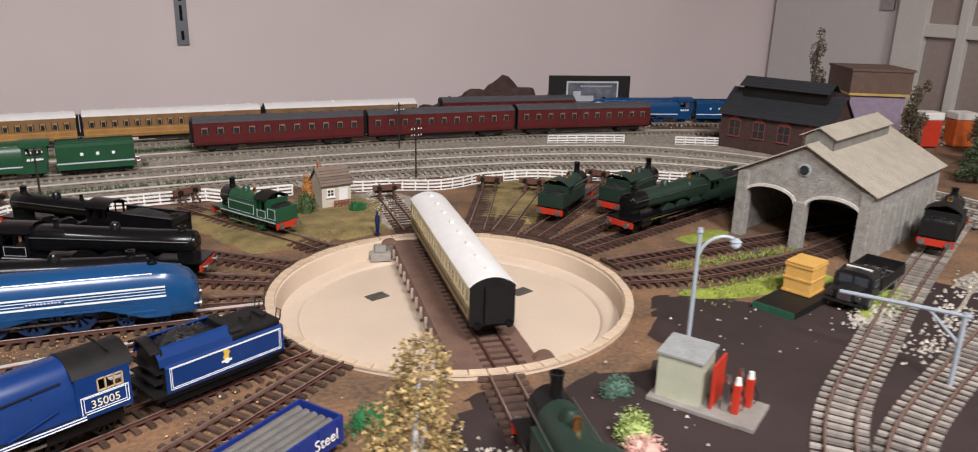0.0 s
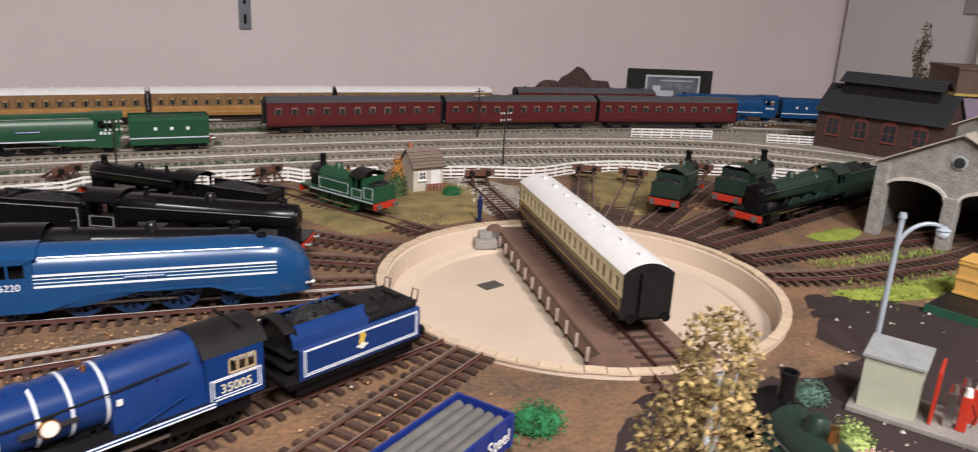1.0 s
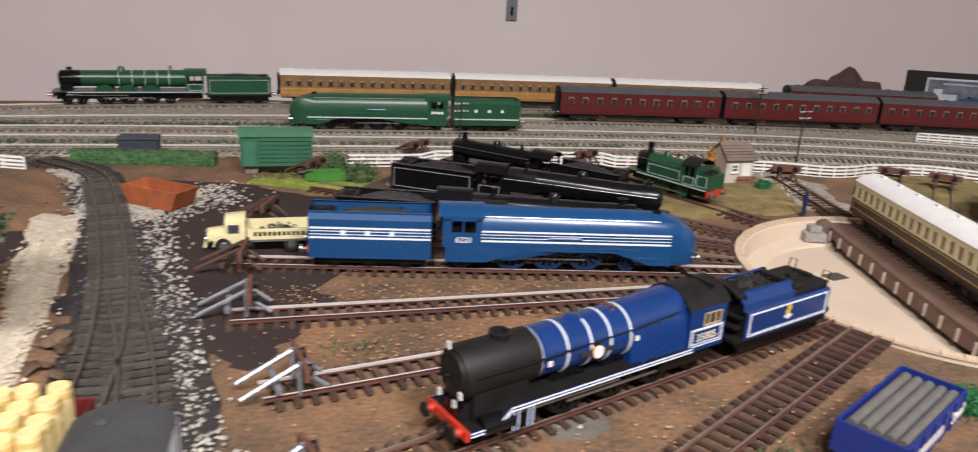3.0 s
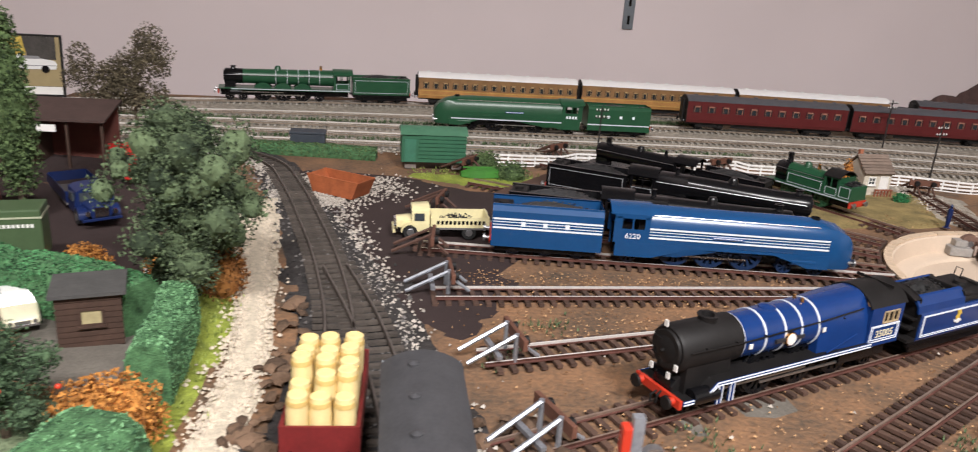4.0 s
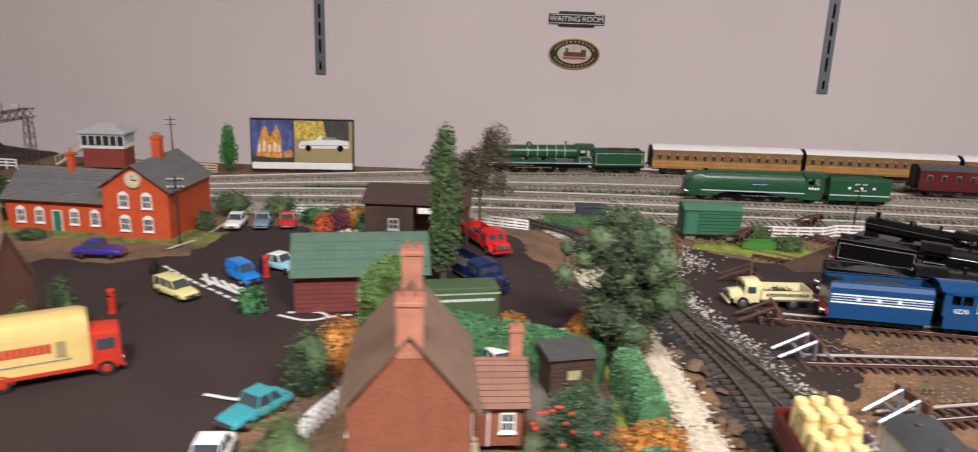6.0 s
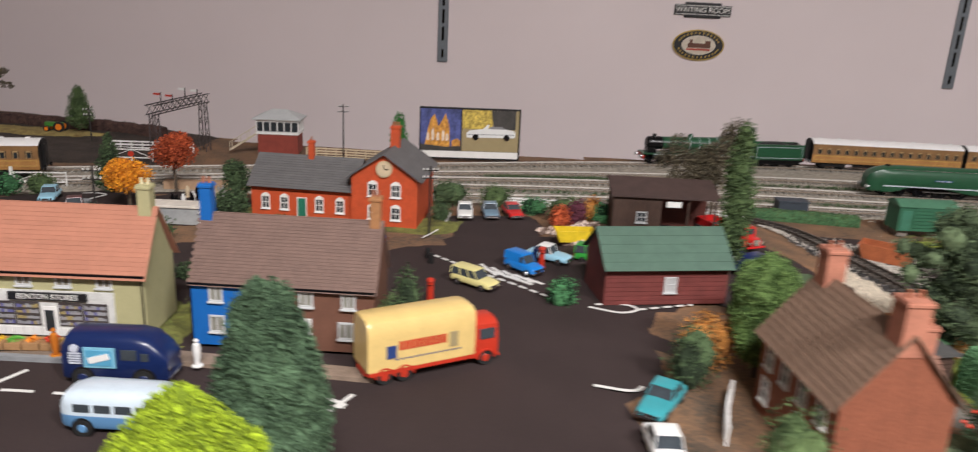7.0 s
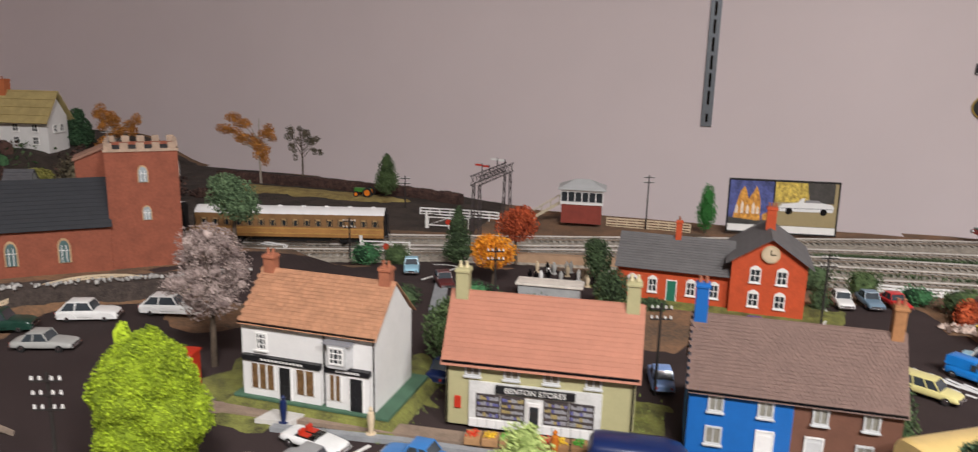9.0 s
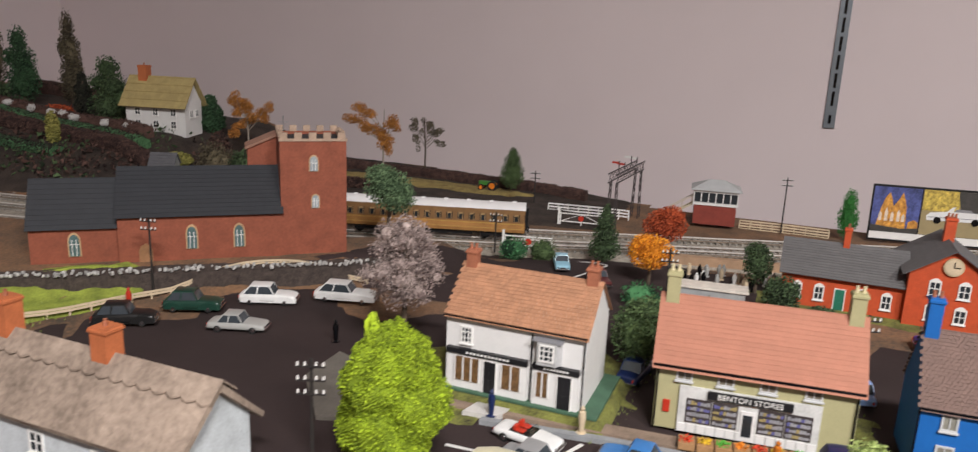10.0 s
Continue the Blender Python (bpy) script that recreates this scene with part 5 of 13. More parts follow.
def coach(name, label, m, lower, upper, roofmat, L=0.246, h=0.0435, roof_h=0.007, hw=0.0175, windows=16, panel=None, end=DULLBLACK, style="band", group="coaches on the main lines", trim=None, glaze=None):
    """A bogie coach: body side with windows in relief, arched roof, ends, underframe, two bogies."""
    t = thing(name, label, "railway coach", m, group)
    x0, x1 = -L / 2, L / 2
    z0, zw0, zw1 = 0.0115, 0.0265, 0.036
    b = bmnew(); sweep(b, [[(hw - 0.0012, z0), (hw, z0 + 0.004), (hw, zw0 - 0.0015), (0.0001, zw0 - 0.0015)]] * 2, (x0, x1)); part("body_lower", b, lower, t)
    b = bmnew()
    for s in (-1, 1):
        ya, yb = sorted((s * hw, s * (hw - 0.001)))
        box(b, x0, x1, ya, yb, zw1, h - 0.001); box(b, x0, x1, ya, yb, zw0 - 0.0015, zw0)
        w = (L - 0.008) / windows
        for i in range(windows + 1):
            x = x0 + 0.004 + i * w
            wide = w * (0.22 if style == "band" else (0.35 if i % 3 else 0.6))
            box(b, max(x0, x - wide), min(x1, x + wide), ya, yb, zw0, zw1)
    part("body_upper", b, upper, t)
    if trim:
        w = (L - 0.008) / windows
        for i in range(windows):
            for s in (-1, 1):
                xa, xb = x0 + 0.004 + w * (i + 0.3), x0 + 0.004 + w * (i + 0.7)
                b = bmnew(); ya, yb = sorted((s * (hw - 0.0006), s * (hw + 0.0003)))
                box(b, xa, xa + 0.0007, ya, yb, zw0, zw1); box(b, xb - 0.0007, xb, ya, yb, zw0, zw1); box(b, xa + 0.0007, xb - 0.0007, ya, yb, zw1 - 0.002, zw1)
                part("window_frame", b, trim, t)
    b = bmnew(); box(b, x0 + 0.002, x1 - 0.002, -hw + 0.0014, hw - 0.0014, zw0, h - 0.002); part("window_glazing", b, glaze or GLASSDARK, t)
    arc = [(-(hw + 0.0006) + 2 * (hw + 0.0006) * k / 14, h - 0.001 + roof_h * math.sin(math.pi * k / 14) ** 0.75) for k in range(15)]
    b = bmnew(); prism(b, arc, x0 - 0.0006, x1 + 0.0006); part("roof", b, roofmat, t, smooth=True)
    b = bmnew(); box(b, -0.0025, 0.0025, -0.0015, 0.0015, h + roof_h - 0.0014, h + roof_h + 0.0004)
    vent = part("roof_vent", b, roofmat, t, m=pose(x0 + L / 16, 0, 0))
    for i in range(1, 8):
        share(vent, pose(x0 + L * (i + 0.5) / 8, 0, 0))
    for xe, way in ((x0, -1), (x1, 1)):
        b = bmnew(); prism(b, [(-hw, z0), (hw, z0), (hw, h - 0.001)] + [(-y * 0.99, z - 0.0003) for y, z in arc] + [(-hw, h - 0.001)], *sorted((xe, xe + way * 0.0008))); box(b, *sorted((xe + way * 0.0008, xe + way * 0.004)), -0.006, 0.006, z0 + 0.002, h)
        part("coach_end", b, end, t)
        buffers(t, xe, way, BLACK)
    b = bmnew(); box(b, x0 + 0.001, x1 - 0.001, -0.014, 0.014, 0.0095, 0.0115)
    for s in (-1, 1):
        box(b, x0 + 0.07, x1 - 0.07, s * 0.011 - 0.0008, s * 0.011 + 0.0008, 0.0055, 0.0095)
    box(b, -0.02, 0.005, 0.003, 0.012, 0.0045, 0.0095); box(b, 0.0, 0.022, -0.012, -0.003, 0.0045, 0.0095)
    part("underframe", b, DULLBLACK, t)
    for xb in (x0 + 0.038, x1 - 0.038):
        b = bmnew()
        for s in (-1, 1):
            box(b, xb - 0.021, xb + 0.021, s * 0.0112 - 0.001, s * 0.0112 + 0.001, 0.005, 0.0085)
            for dx in (-0.0155, 0.0155):
                box(b, xb + dx - 0.003, xb + dx + 0.003, s * 0.0122 - 0.001, s * 0.0122 + 0.001, 0.004, 0.0085)
        box(b, xb - 0.004, xb + 0.004, -0.011, 0.011, 0.006, 0.0095)
        part("bogie", b, DULLBLACK, t)
        wheelset(t, (xb - 0.0155, xb + 0.0155), 0.006, DULLBLACK, False)
    if panel:
        lined(t, x0 + 0.003, x1 - 0.003, z0 + 0.005, zw0 - 0.003, hw, panel)
    return t


TEAK = mat("teak_brown", (0.4, 0.2, 0.065), 0.4, var=0.3, scale=60)
TEAKUP = mat("dark_teak", (0.24, 0.13, 0.055), 0.4, var=0.3, scale=60)
MAROON = mat("maroon_paint", (0.1, 0.013, 0.014), 0.35, var=0.15)
ROOFGREY = mat("grey_roof", (0.075, 0.075, 0.085), 0.55, var=0.12)
ROOFWHITE = mat("white_roof", (0.8, 0.79, 0.78), 0.5, var=0.05)
CHOC = mat("chocolate_paint", (0.045, 0.025, 0.018), 0.4, var=0.2)
GOLD = mat("gold_line", (0.55, 0.38, 0.1), 0.45)
CREAMC = mat("coach_cream", (0.68, 0.6, 0.38), 0.45, var=0.08)

OFFSET = -0.006       # the bridge track lies off the middle of the deck
# the cream and brown coach standing on the turntable bridge
BRIDGE_A = 78.5
coach("railway_coach", "cream and chocolate brown coach with white roof on the turntable", pose(TW.x, TW.y, 0.0045, 0, 0, BRIDGE_A) @ pose(0.016, OFFSET, 0), CHOC, CREAMC, ROOFWHITE, 0.23, h=0.0415, hw=0.0165, windows=20, panel=GOLD, group="", glaze=mat("tan_pane", (0.3, 0.24, 0.13), 0.2, var=0.2))


def along(k, s):
    """Place and heading at distance s (metres) back from the right-hand end of main line k."""
    path = smooth_path(MAINS[k], 0.01)
    i = min(len(path) - 2, max(0, int(s / 0.01)))
    p, q = path[max(0, i - 6)], path[min(len(path) - 1, i + 6)]
    c = path[i]
    return c, math.degrees(math.atan2(q.y - p.y, q.x - p.x))


def main_place(k, x):
    """Pose on main line k at the given x, heading to the west."""
    path = smooth_path(MAINS[k], 0.005)
    i = min(range(len(path)), key=lambda j: abs(path[j].x - x))
    p, q = path[max(0, i - 12)], path[min(len(path) - 1, i + 12)]
    return pose(path[i].x, path[i].y, MAINTOP, 0, 0, math.degrees(math.atan2(q.y - p.y, q.x - p.x)))


for x in (-0.105, 0.151, 0.407):
    coach("railway_coach", "teak-brown coach with clean white roof", main_place(0, x), TEAK, TEAKUP, ROOFWHITE, 0.246, windows=16, style="band", panel=GOLD, trim=mat("pale_teak", (0.4, 0.27, 0.13), 0.45))
for x in (0.285, 0.537, 0.782):
    coach("railway_coach", "maroon coach with dark grey roof", main_place(1, x), MAROON, MAROON, ROOFGREY, 0.241, windows=11, trim=mat("pale_maroon_trim", (0.3, 0.14, 0.1), 0.45))
for x in (0.70,):
    coach("railway_coach", "maroon coach with grey roof on the rear line", main_place(0, x), MAROON, MAROON, ROOFGREY, 0.246, windows=11, trim=mat("pale_maroon_trim", (0.3, 0.14, 0.1), 0.45))
loco("express_locomotive", "green express steam engine with white bands and tender", main_place(0, -0.375), GREEN, 0.275, 0.085, (0.02, 0.048, 0.076), 0.0125, (0.104, 0.122), (-0.004,), 0.0118, 0.0335, 0.024, 0.024, line=LINEWHITE, bands=(0.02, 0.035, 0.05, 0.066, 0.082), chim_h=0.004, taper=0.0014)
streamliner("streamlined_locomotive", "green streamlined steam engine with white bands and tender", main_place(2, -0.06), GREEN, LINEWHITE, 0.29, 0.09, wheel=BLACK, stripes=((0.0165, 0.0014),))
for x in (-1.43, -1.69):
    coach("railway_coach", "teak-brown coach with white roof behind the church", main_place(1, x), TEAK, TEAKUP, ROOFWHITE, 0.246, windows=16, style="band", panel=GOLD, trim=mat("pale_teak", (0.4, 0.27, 0.13), 0.45))

# ---- the turntable ----
SAND = mat("sandy_concrete", (0.62, 0.5, 0.39), 0.85, var=0.07, scale=18, fine=500, bump=0.15)
BROWNPAINT = mat("brown_bridge_paint", (0.17, 0.1, 0.075), 0.6, var=0.25, scale=70)
WELL_Z = -0.016
tt = thing("turntable", "sand-coloured turntable well with a brown girder bridge", "turntable")
bm = bmnew()
n = 96
prof = [(TR + 0.0045, -0.002), (TR + 0.0045, 0.0035), (TR - 0.0005, 0.0035), (TR - 0.0025, 0.002), (TR - 0.0045, WELL_Z + 0.004), (TR - 0.017, WELL_Z + 0.003), (TR - 0.0185, WELL_Z + 0.002), (TR - 0.0195, WELL_Z + 0.0003), (0.0, WELL_Z)]
loft(bm, [[(TW.x + max(r, 1e-5) * math.cos(2 * math.pi * i / n), TW.y + max(r, 1e-5) * math.sin(2 * math.pi * i / n), z) for i in range(n)] for r, z in prof], False)
part("well", bm, SAND, tt, "sand-coloured round well with a stepped ledge", smooth=True)
# coping stones round the rim
bm = bmnew()
a0, a1 = 0, 2 * math.pi / 72 * 0.93
pts = []
for r, z in ((TR - 0.0012, 0.0036), (TR + 0.0055, 0.0036), (TR + 0.0055, 0.0052), (TR - 0.0012, 0.0052)):
    pts.append([(r * math.cos(a0), r * math.sin(a0), z), (r * math.cos(a1), r * math.sin(a1), z)])
loft(bm, [[p[0] for p in pts], [p[1] for p in pts]])
stone = part("coping_stone", bm, mat("coping", (0.6, 0.46, 0.33), 0.85, var=0.12, rand=0.2), tt)
stone.matrix_basis = pose(TW.x, TW.y, 0)
for k in range(1, 72):
    share(stone, pose(TW.x, TW.y, random.uniform(-0.0006, 0.0003), 0, 0, 5.0 * k))
bridge_m = pose(TW.x, TW.y, 0, 0, 0, BRIDGE_A)
bridge_len = 0.276
bm = bmnew()
box(bm, -bridge_len / 2, bridge_len / 2, -0.031, 0.028, -0.0012, 0.0018, bev=0.0004)
deck = part("bridge_deck", bm, BROWNPAINT, tt, "worn brown bridge deck", m=bridge_m)
for s in (-1, 1):
    bm = bmnew()
    y = -0.0305 if s < 0 else 0.0275
    prof = [(-bridge_len / 2, -0.004), (-bridge_len * 0.3, -0.0115), (bridge_len * 0.3, -0.0115), (bridge_len / 2, -0.004), (bridge_len / 2, -0.0012), (-bridge_len / 2, -0.0012)]
    loft(bm, [[(x, y + d, z) for x, z in prof] for d in (-0.0008, 0.0008)])
    part("girder", bm, BROWNPAINT, tt, m=bridge_m)
    for k in range(13):
        x = -0.12 + 0.02 * k
        bm = bmnew(); box(bm, x - 0.0008, x + 0.0008, *sorted((y + s * 0.0008, y + s * 0.003)), -0.0105, -0.0012); part("bracket", bm, mat("pale_bracket", (0.42, 0.33, 0.28), 0.6), tt, m=bridge_m)
for s in (-1, 1):
    bm = bmnew()
    box(bm, -bridge_len / 2, bridge_len / 2, OFFSET + s * GAUGE / 2 - 0.0007, OFFSET + s * GAUGE / 2 + 0.0007, 0.0018, 0.0045)
    part("bridge_rail", bm, RUST, tt, m=bridge_m)
bm = bmnew(); box(bm, -0.0016, 0.0016, OFFSET - 0.015, OFFSET + 0.015, 0.0012, 0.0023)
sl = part("sleeper", bm, SLEEPER, tt, m=bridge_m @ pose(-0.132, 0, 0))
for k in range(1, 31):
    share(sl, bridge_m @ pose(-0.132 + 0.00875 * k, 0, 0))
for e, s in ((-1, 1), (-1, -1), (1, 1), (1, -1)):
    x = e * (bridge_len / 2 - 0.009)
    bm = bmnew(); cyl(bm, (x - 0.003, s * 0.0335 - 0.0015, -0.0015), (x + 0.003, s * 0.0335 - 0.0015, -0.0015), 0.0085, None, 22); 
    part("race_wheel", bm, BROWNPAINT, tt, "brown race wheel casing", smooth=True, m=bridge_m)
    bm = bmnew(); cyl(bm, (x - 0.0034, s * 0.0335 - 0.0015, -0.0015), (x + 0.0034, s * 0.0335 - 0.0015, -0.0015), 0.003, None, 12); part("wheel_hub", bm, DULLSTEEL, tt, smooth=True, m=bridge_m)
bm = bmnew(); box(bm, bridge_len / 2 - 0.02, bridge_len / 2 - 0.002, 0.032, 0.052, WELL_Z + 0.004, WELL_Z + 0.012, bev=0.001); box(bm, bridge_len / 2 - 0.016, bridge_len / 2 - 0.006, 0.036, 0.047, WELL_Z + 0.012, WELL_Z + 0.018, bev=0.001)
part("drive_housing", bm, mat("grey_plinth", (0.3, 0.28, 0.26), 0.7), tt, "grey drive housing on the ledge", m=bridge_m)
for dx, dy in ((-0.0465, 0.0525), (0.0735, 0.0125)):
    bm = bmnew(); box(bm, -0.009, 0.009, -0.006, 0.006, 0, 0.0008, bev=0.0002)
    for k in range(5):
        box(bm, -0.0075 + k * 0.0032, -0.006 + k * 0.0032, -0.005, 0.005, 0.0008, 0.0011)
    part("drain_cover", bm, mat("drain_grey", (0.09, 0.08, 0.07), 0.6), tt, "dark grey drain cover", m=pose(TW.x + dx, TW.y + dy, WELL_Z + 0.0004, 0, 0, 15))

# ---- engine shed ----
STONE = mat("grey_stone", (0.31, 0.295, 0.275), 0.85, var=0.35, scale=150, fine=500, bump=0.8)
SHEETROOF = mat("pale_sheet_roof", (0.38, 0.34, 0.28), 0.7, var=0.15, scale=60)


def gable_roof_slats(t, x0, x1, y_lo, y_hi, z_lo, z_hi, ridge_y, material, courses, over=0.002, name="tile_course", thick=0.0011, along_slope=False, m=None, count=0):
    """Two roof slopes of overlapping courses; the ridge runs along x."""
    for ya in (y_lo, y_hi):
        L = math.hypot(ya - ridge_y, z_hi - z_lo)
        out = math.copysign(1, ya - ridge_y)
        ey, ez = (ya - ridge_y) / L, (z_lo - z_hi) / L
        L2 = L + over
        if along_slope:
            w = (x1 - x0 + 2 * over) / courses
            for k in range(courses):
                b = bmnew()
                xa = x0 - over + k * w
                rows_ = []
                for s in (0, L2):
                    rows_.append([(x, ridge_y + ey * s + out * (-ez) * zt * 1.0, z_hi + ez * s + abs(ey) * zt) for x, zt in ((xa, 0), (xa + w, 0), (xa + w, thick * 0.5), (xa + w * 0.85, thick * 0.5), (xa + w * 0.78, thick * 1.5), (xa + w * 0.07, thick * 1.5), (xa, thick * 0.5))])
                loft(b, rows_)
                part(name, b, material, t, m=m)
        else:
            h = L2 / courses
            for k in range(courses):
                b = bmnew()
                s0, s1 = k * h, (k + 1) * h + 0.0004
                prof = [(s0, 0.0), (s1, 0.0), (s1, thick * 1.6), (s0, thick * 0.7)]
                loft(b, [[(x, ridge_y + ey * s + out * (-ez) * q, z_hi + ez * s + abs(ey) * q) for s, q in prof] for x in (x0 - over, x1 + over)])
                if count:
                    cw = (x1 - x0 + 2 * over) / count
                    bb = bmnew()
                    for i in range(count):
                        xa = x0 - over + (i + (0.5 if k % 2 else 0)) * cw
                        pa, pb = xa + cw * 0.03, min(xa + cw * 0.97, x1 + over)
                        if pb <= pa:
                            continue
                        up = random.uniform(0, thick * 0.25)
                        loft(bb, [[(x, ridge_y + ey * s + out * (-ez) * (q + up), z_hi + ez * s + abs(ey) * (q + up)) for s, q in prof] for x in (pa, pb)])
                    b.free()
                    b = bb
                part(name, b, material, t, m=m)
    b = bmnew(); cyl(b, (x0 - over, ridge_y, z_hi + thick * 0.4), (x1 + over, ridge_y, z_hi + thick * 0.4), thick * 1.5, None, 10)
    part("ridge", b, material, t, m=m, smooth=True)


def gable_walls(t, x0, x1, y0, y1, z0, ze, zr, material, name="wall", wall=0.002, m=None):
    """Four walls with thickness: front, back, and two gables."""
    for ya, yb in ((y0, y0 + wall), (y1 - wall, y1)):
        b = bmnew(); box(b, x0, x1, ya, yb, z0, ze); part(name, b, material, t, m=m)
    for xa, xb in ((x0, x0 + wall), (x1 - wall, x1)):
        b = bmnew(); prism(b, [(y0 + wall, z0), (y1 - wall, z0), (y1 - wall, ze), ((y0 + y1) / 2, zr), (y0 + wall, ze)], xa, xb); part("gable", b, material, t, m=m)


shed_m = pose(0.656, 0.6165, 0, 0, 0, 18) @ Matrix.Scale(0.972, 4)      # x into the shed, y to its north side
es = thing("engine_shed", "grey stone two-road engine shed with pale sheet roof", "building", shed_m)
W, D, E, RZ = 0.068, 0.205, 0.072, 0.108
for s in (-1, 0, 1):
    bm = bmnew(); box(bm, -0.006, 0.006, s * (W - 0.005) - 0.006, s * (W - 0.005) + 0.006, 0, 0.05 if s == 0 else E, bev=0.0008); part("pillar", bm, STONE, es)
# front gable with two arches
bm = bmnew()
arch = lambda c: [(c + 0.027 * math.cos(math.pi - math.pi * k / 12), 0.047 + 0.0125 * math.sin(math.pi * k / 12)) for k in range(13)]
outline = [(-W, 0.047)] + arch(-W / 2 + 0.001) + arch(W / 2 - 0.001) + [(W, 0.047), (W, E), (0, RZ), (-W, E)]
prism(bm, outline, -0.004, 0.0)
part("gable_front", bm, STONE, es)
for c in (-W / 2 + 0.001, W / 2 - 0.001):
    bm = bmnew()
    ring_o = [(c + 0.0295 * math.cos(math.pi - math.pi * k / 12), 0.047 + 0.0152 * math.sin(math.pi * k / 12)) for k in range(13)]
    ring_i = [(c + 0.0265 * math.cos(math.pi - math.pi * k / 12), 0.047 + 0.012 * math.sin(math.pi * k / 12)) for k in range(13)]
    prism(bm, ring_o + list(reversed(ring_i)), -0.0058, 0.0005)
    part("arch", bm, mat("pale_stone", (0.6, 0.57, 0.52), 0.8), es, "pale stone arch")
bm = bmnew(); cyl(bm, (-0.0055, 0, 0.083), (0.0008, 0, 0.083), 0.0062, None, 20); part("round_window", bm, mat("stone_ring", (0.4, 0.42, 0.42), 0.8), es, smooth=True)
bm = bmnew(); cyl(bm, (-0.0062, 0, 0.083), (0.001, 0, 0.083), 0.0048, None, 20); part("round_window_pane", bm, GLASSDARK, es, smooth=True)
for s in (-1, 1):
    bm = bmnew(); box(bm, 0, D, *sorted((s * W, s * (W - 0.003))), 0, E); side_wall = part("side_wall", bm, STONE, es)
    for k in range(6):
        x = 0.022 + k * 0.032
        bm = bmnew(); box(bm, x - 0.004, x + 0.004, *sorted((s * (W + 0.0008), s * (W - 0.001))), 0.022, 0.052); part("tall_window", bm, mat("dusty_pane", (0.35, 0.34, 0.31), 0.4), es)
        bm = bmnew(); box(bm, x + 0.012, x + 0.016, *sorted((s * (W + 0.0022), s * (W - 0.001))), 0.0, 0.058, bev=0.0005); part("buttress", bm, STONE, es)
bm = bmnew(); prism(bm, [(-W + 0.003, 0), (W - 0.003, 0), (W - 0.003, E), (0, RZ), (-W + 0.003, E)], D - 0.003, D); part("gable_back", bm, STONE, es)
gable_roof_slats(es, -0.006, D, -W - 0.003, W + 0.003, E - 0.001, RZ, 0.0, SHEETROOF, 30, 0.003, "roof_sheet", 0.0009, True)
for s in (-1, 1):
    bm = bmnew(); prism(bm, [(s * 0.0155, RZ - 0.008), (s * 0.0155, RZ + 0.006), (s * 0.014, RZ + 0.006), (s * 0.014, RZ - 0.008)], 0.02, D - 0.03); part("vent_side", bm, mat("dark_louvre", (0.2, 0.19, 0.17), 0.7), es)
bm = bmnew(); prism(bm, [(-0.0155, RZ - 0.008), (0.0155, RZ - 0.008), (0.0155, RZ + 0.006), (0, RZ + 0.0135), (-0.0155, RZ + 0.006)], 0.02, 0.0215); part("vent_end", bm, mat("dark_louvre", (0.2, 0.19, 0.17), 0.7), es)
gable_roof_slats(es, 0.018, D - 0.028, -0.018, 0.018, RZ + 0.005, RZ + 0.0145, 0.0, SHEETROOF, 22, 0.001, "roof_sheet", 0.0008, True)

# ---- platelayers' hut ----
def window(t, x, z, w, h, y=0.0, frame=WHITE, bars_x=1, bars_z=1, pane=None, m=None, arch=0.0, sill=True, out=-1):
    """A window on a face that looks to -y: pane set back in a frame with glazing bars and a sill."""
    b = bmnew()
    f = min(0.0012, w * 0.14)
    d0, d1 = sorted((y + out * 0.0010, y - out * 0.0004))
    loop = lambda g, yy: [b.verts.new(p) for p in ((x - w / 2 + g, yy, z + g), (x + w / 2 - g, yy, z + g), (x + w / 2 - g, yy, z + h - g), (x - w / 2 + g, yy, z + h - g))]
    R = [loop(0, d0), loop(f, d0), loop(f, d1), loop(0, d1)]
    for p, q in zip(R, R[1:] + R[:1]):
        for i in range(4):
            b.faces.new((p[i], p[(i + 1) % 4], q[(i + 1) % 4], q[i]))
    fr = part("window", b, frame, t, m=m)
    if arch:
        top = [(x - w / 2 + w * k / 10, z + h + arch * math.sin(math.pi * k / 10)) for k in range(11)]
        b = bmnew(); loft(b, [[(px, yy, pz) for px, pz in top] for yy in (d0, d1)]); part("arch", b, frame, fr)
    for i in range(bars_x):
        c = x - w / 2 + w * (i + 1) / (bars_x + 1)
        b = bmnew(); box(b, c - f * 0.3, c + f * 0.3, d0 + 0.0002, d1, z + f, z + h - f); part("glazing_bar", b, frame, fr)
    for i in range(bars_z):
        c = z + h * (i + 1) / (bars_z + 1)
        b = bmnew(); box(b, x - w / 2 + f, x + w / 2 - f, d0 + 0.0003, d1, c - f * 0.3, c + f * 0.3); part("glazing_bar", b, frame, fr)
    b = bmnew(); e0, e1 = sorted((y + out * 0.0003, y - out * 0.0004)); box(b, x - w / 2 + f * 0.5, x + w / 2 - f * 0.5, e0, e1, z + f * 0.5, z + h - f * 0.5)
    p = part("pane", b, pane or GLASSDARK, fr)
    if sill:
        b = bmnew(); box(b, x - w / 2 - 0.0008, x + w / 2 + 0.0008, *sorted((y + out * 0.002, y)), z - 0.0009, z); part("sill", b, frame, fr)
    return fr


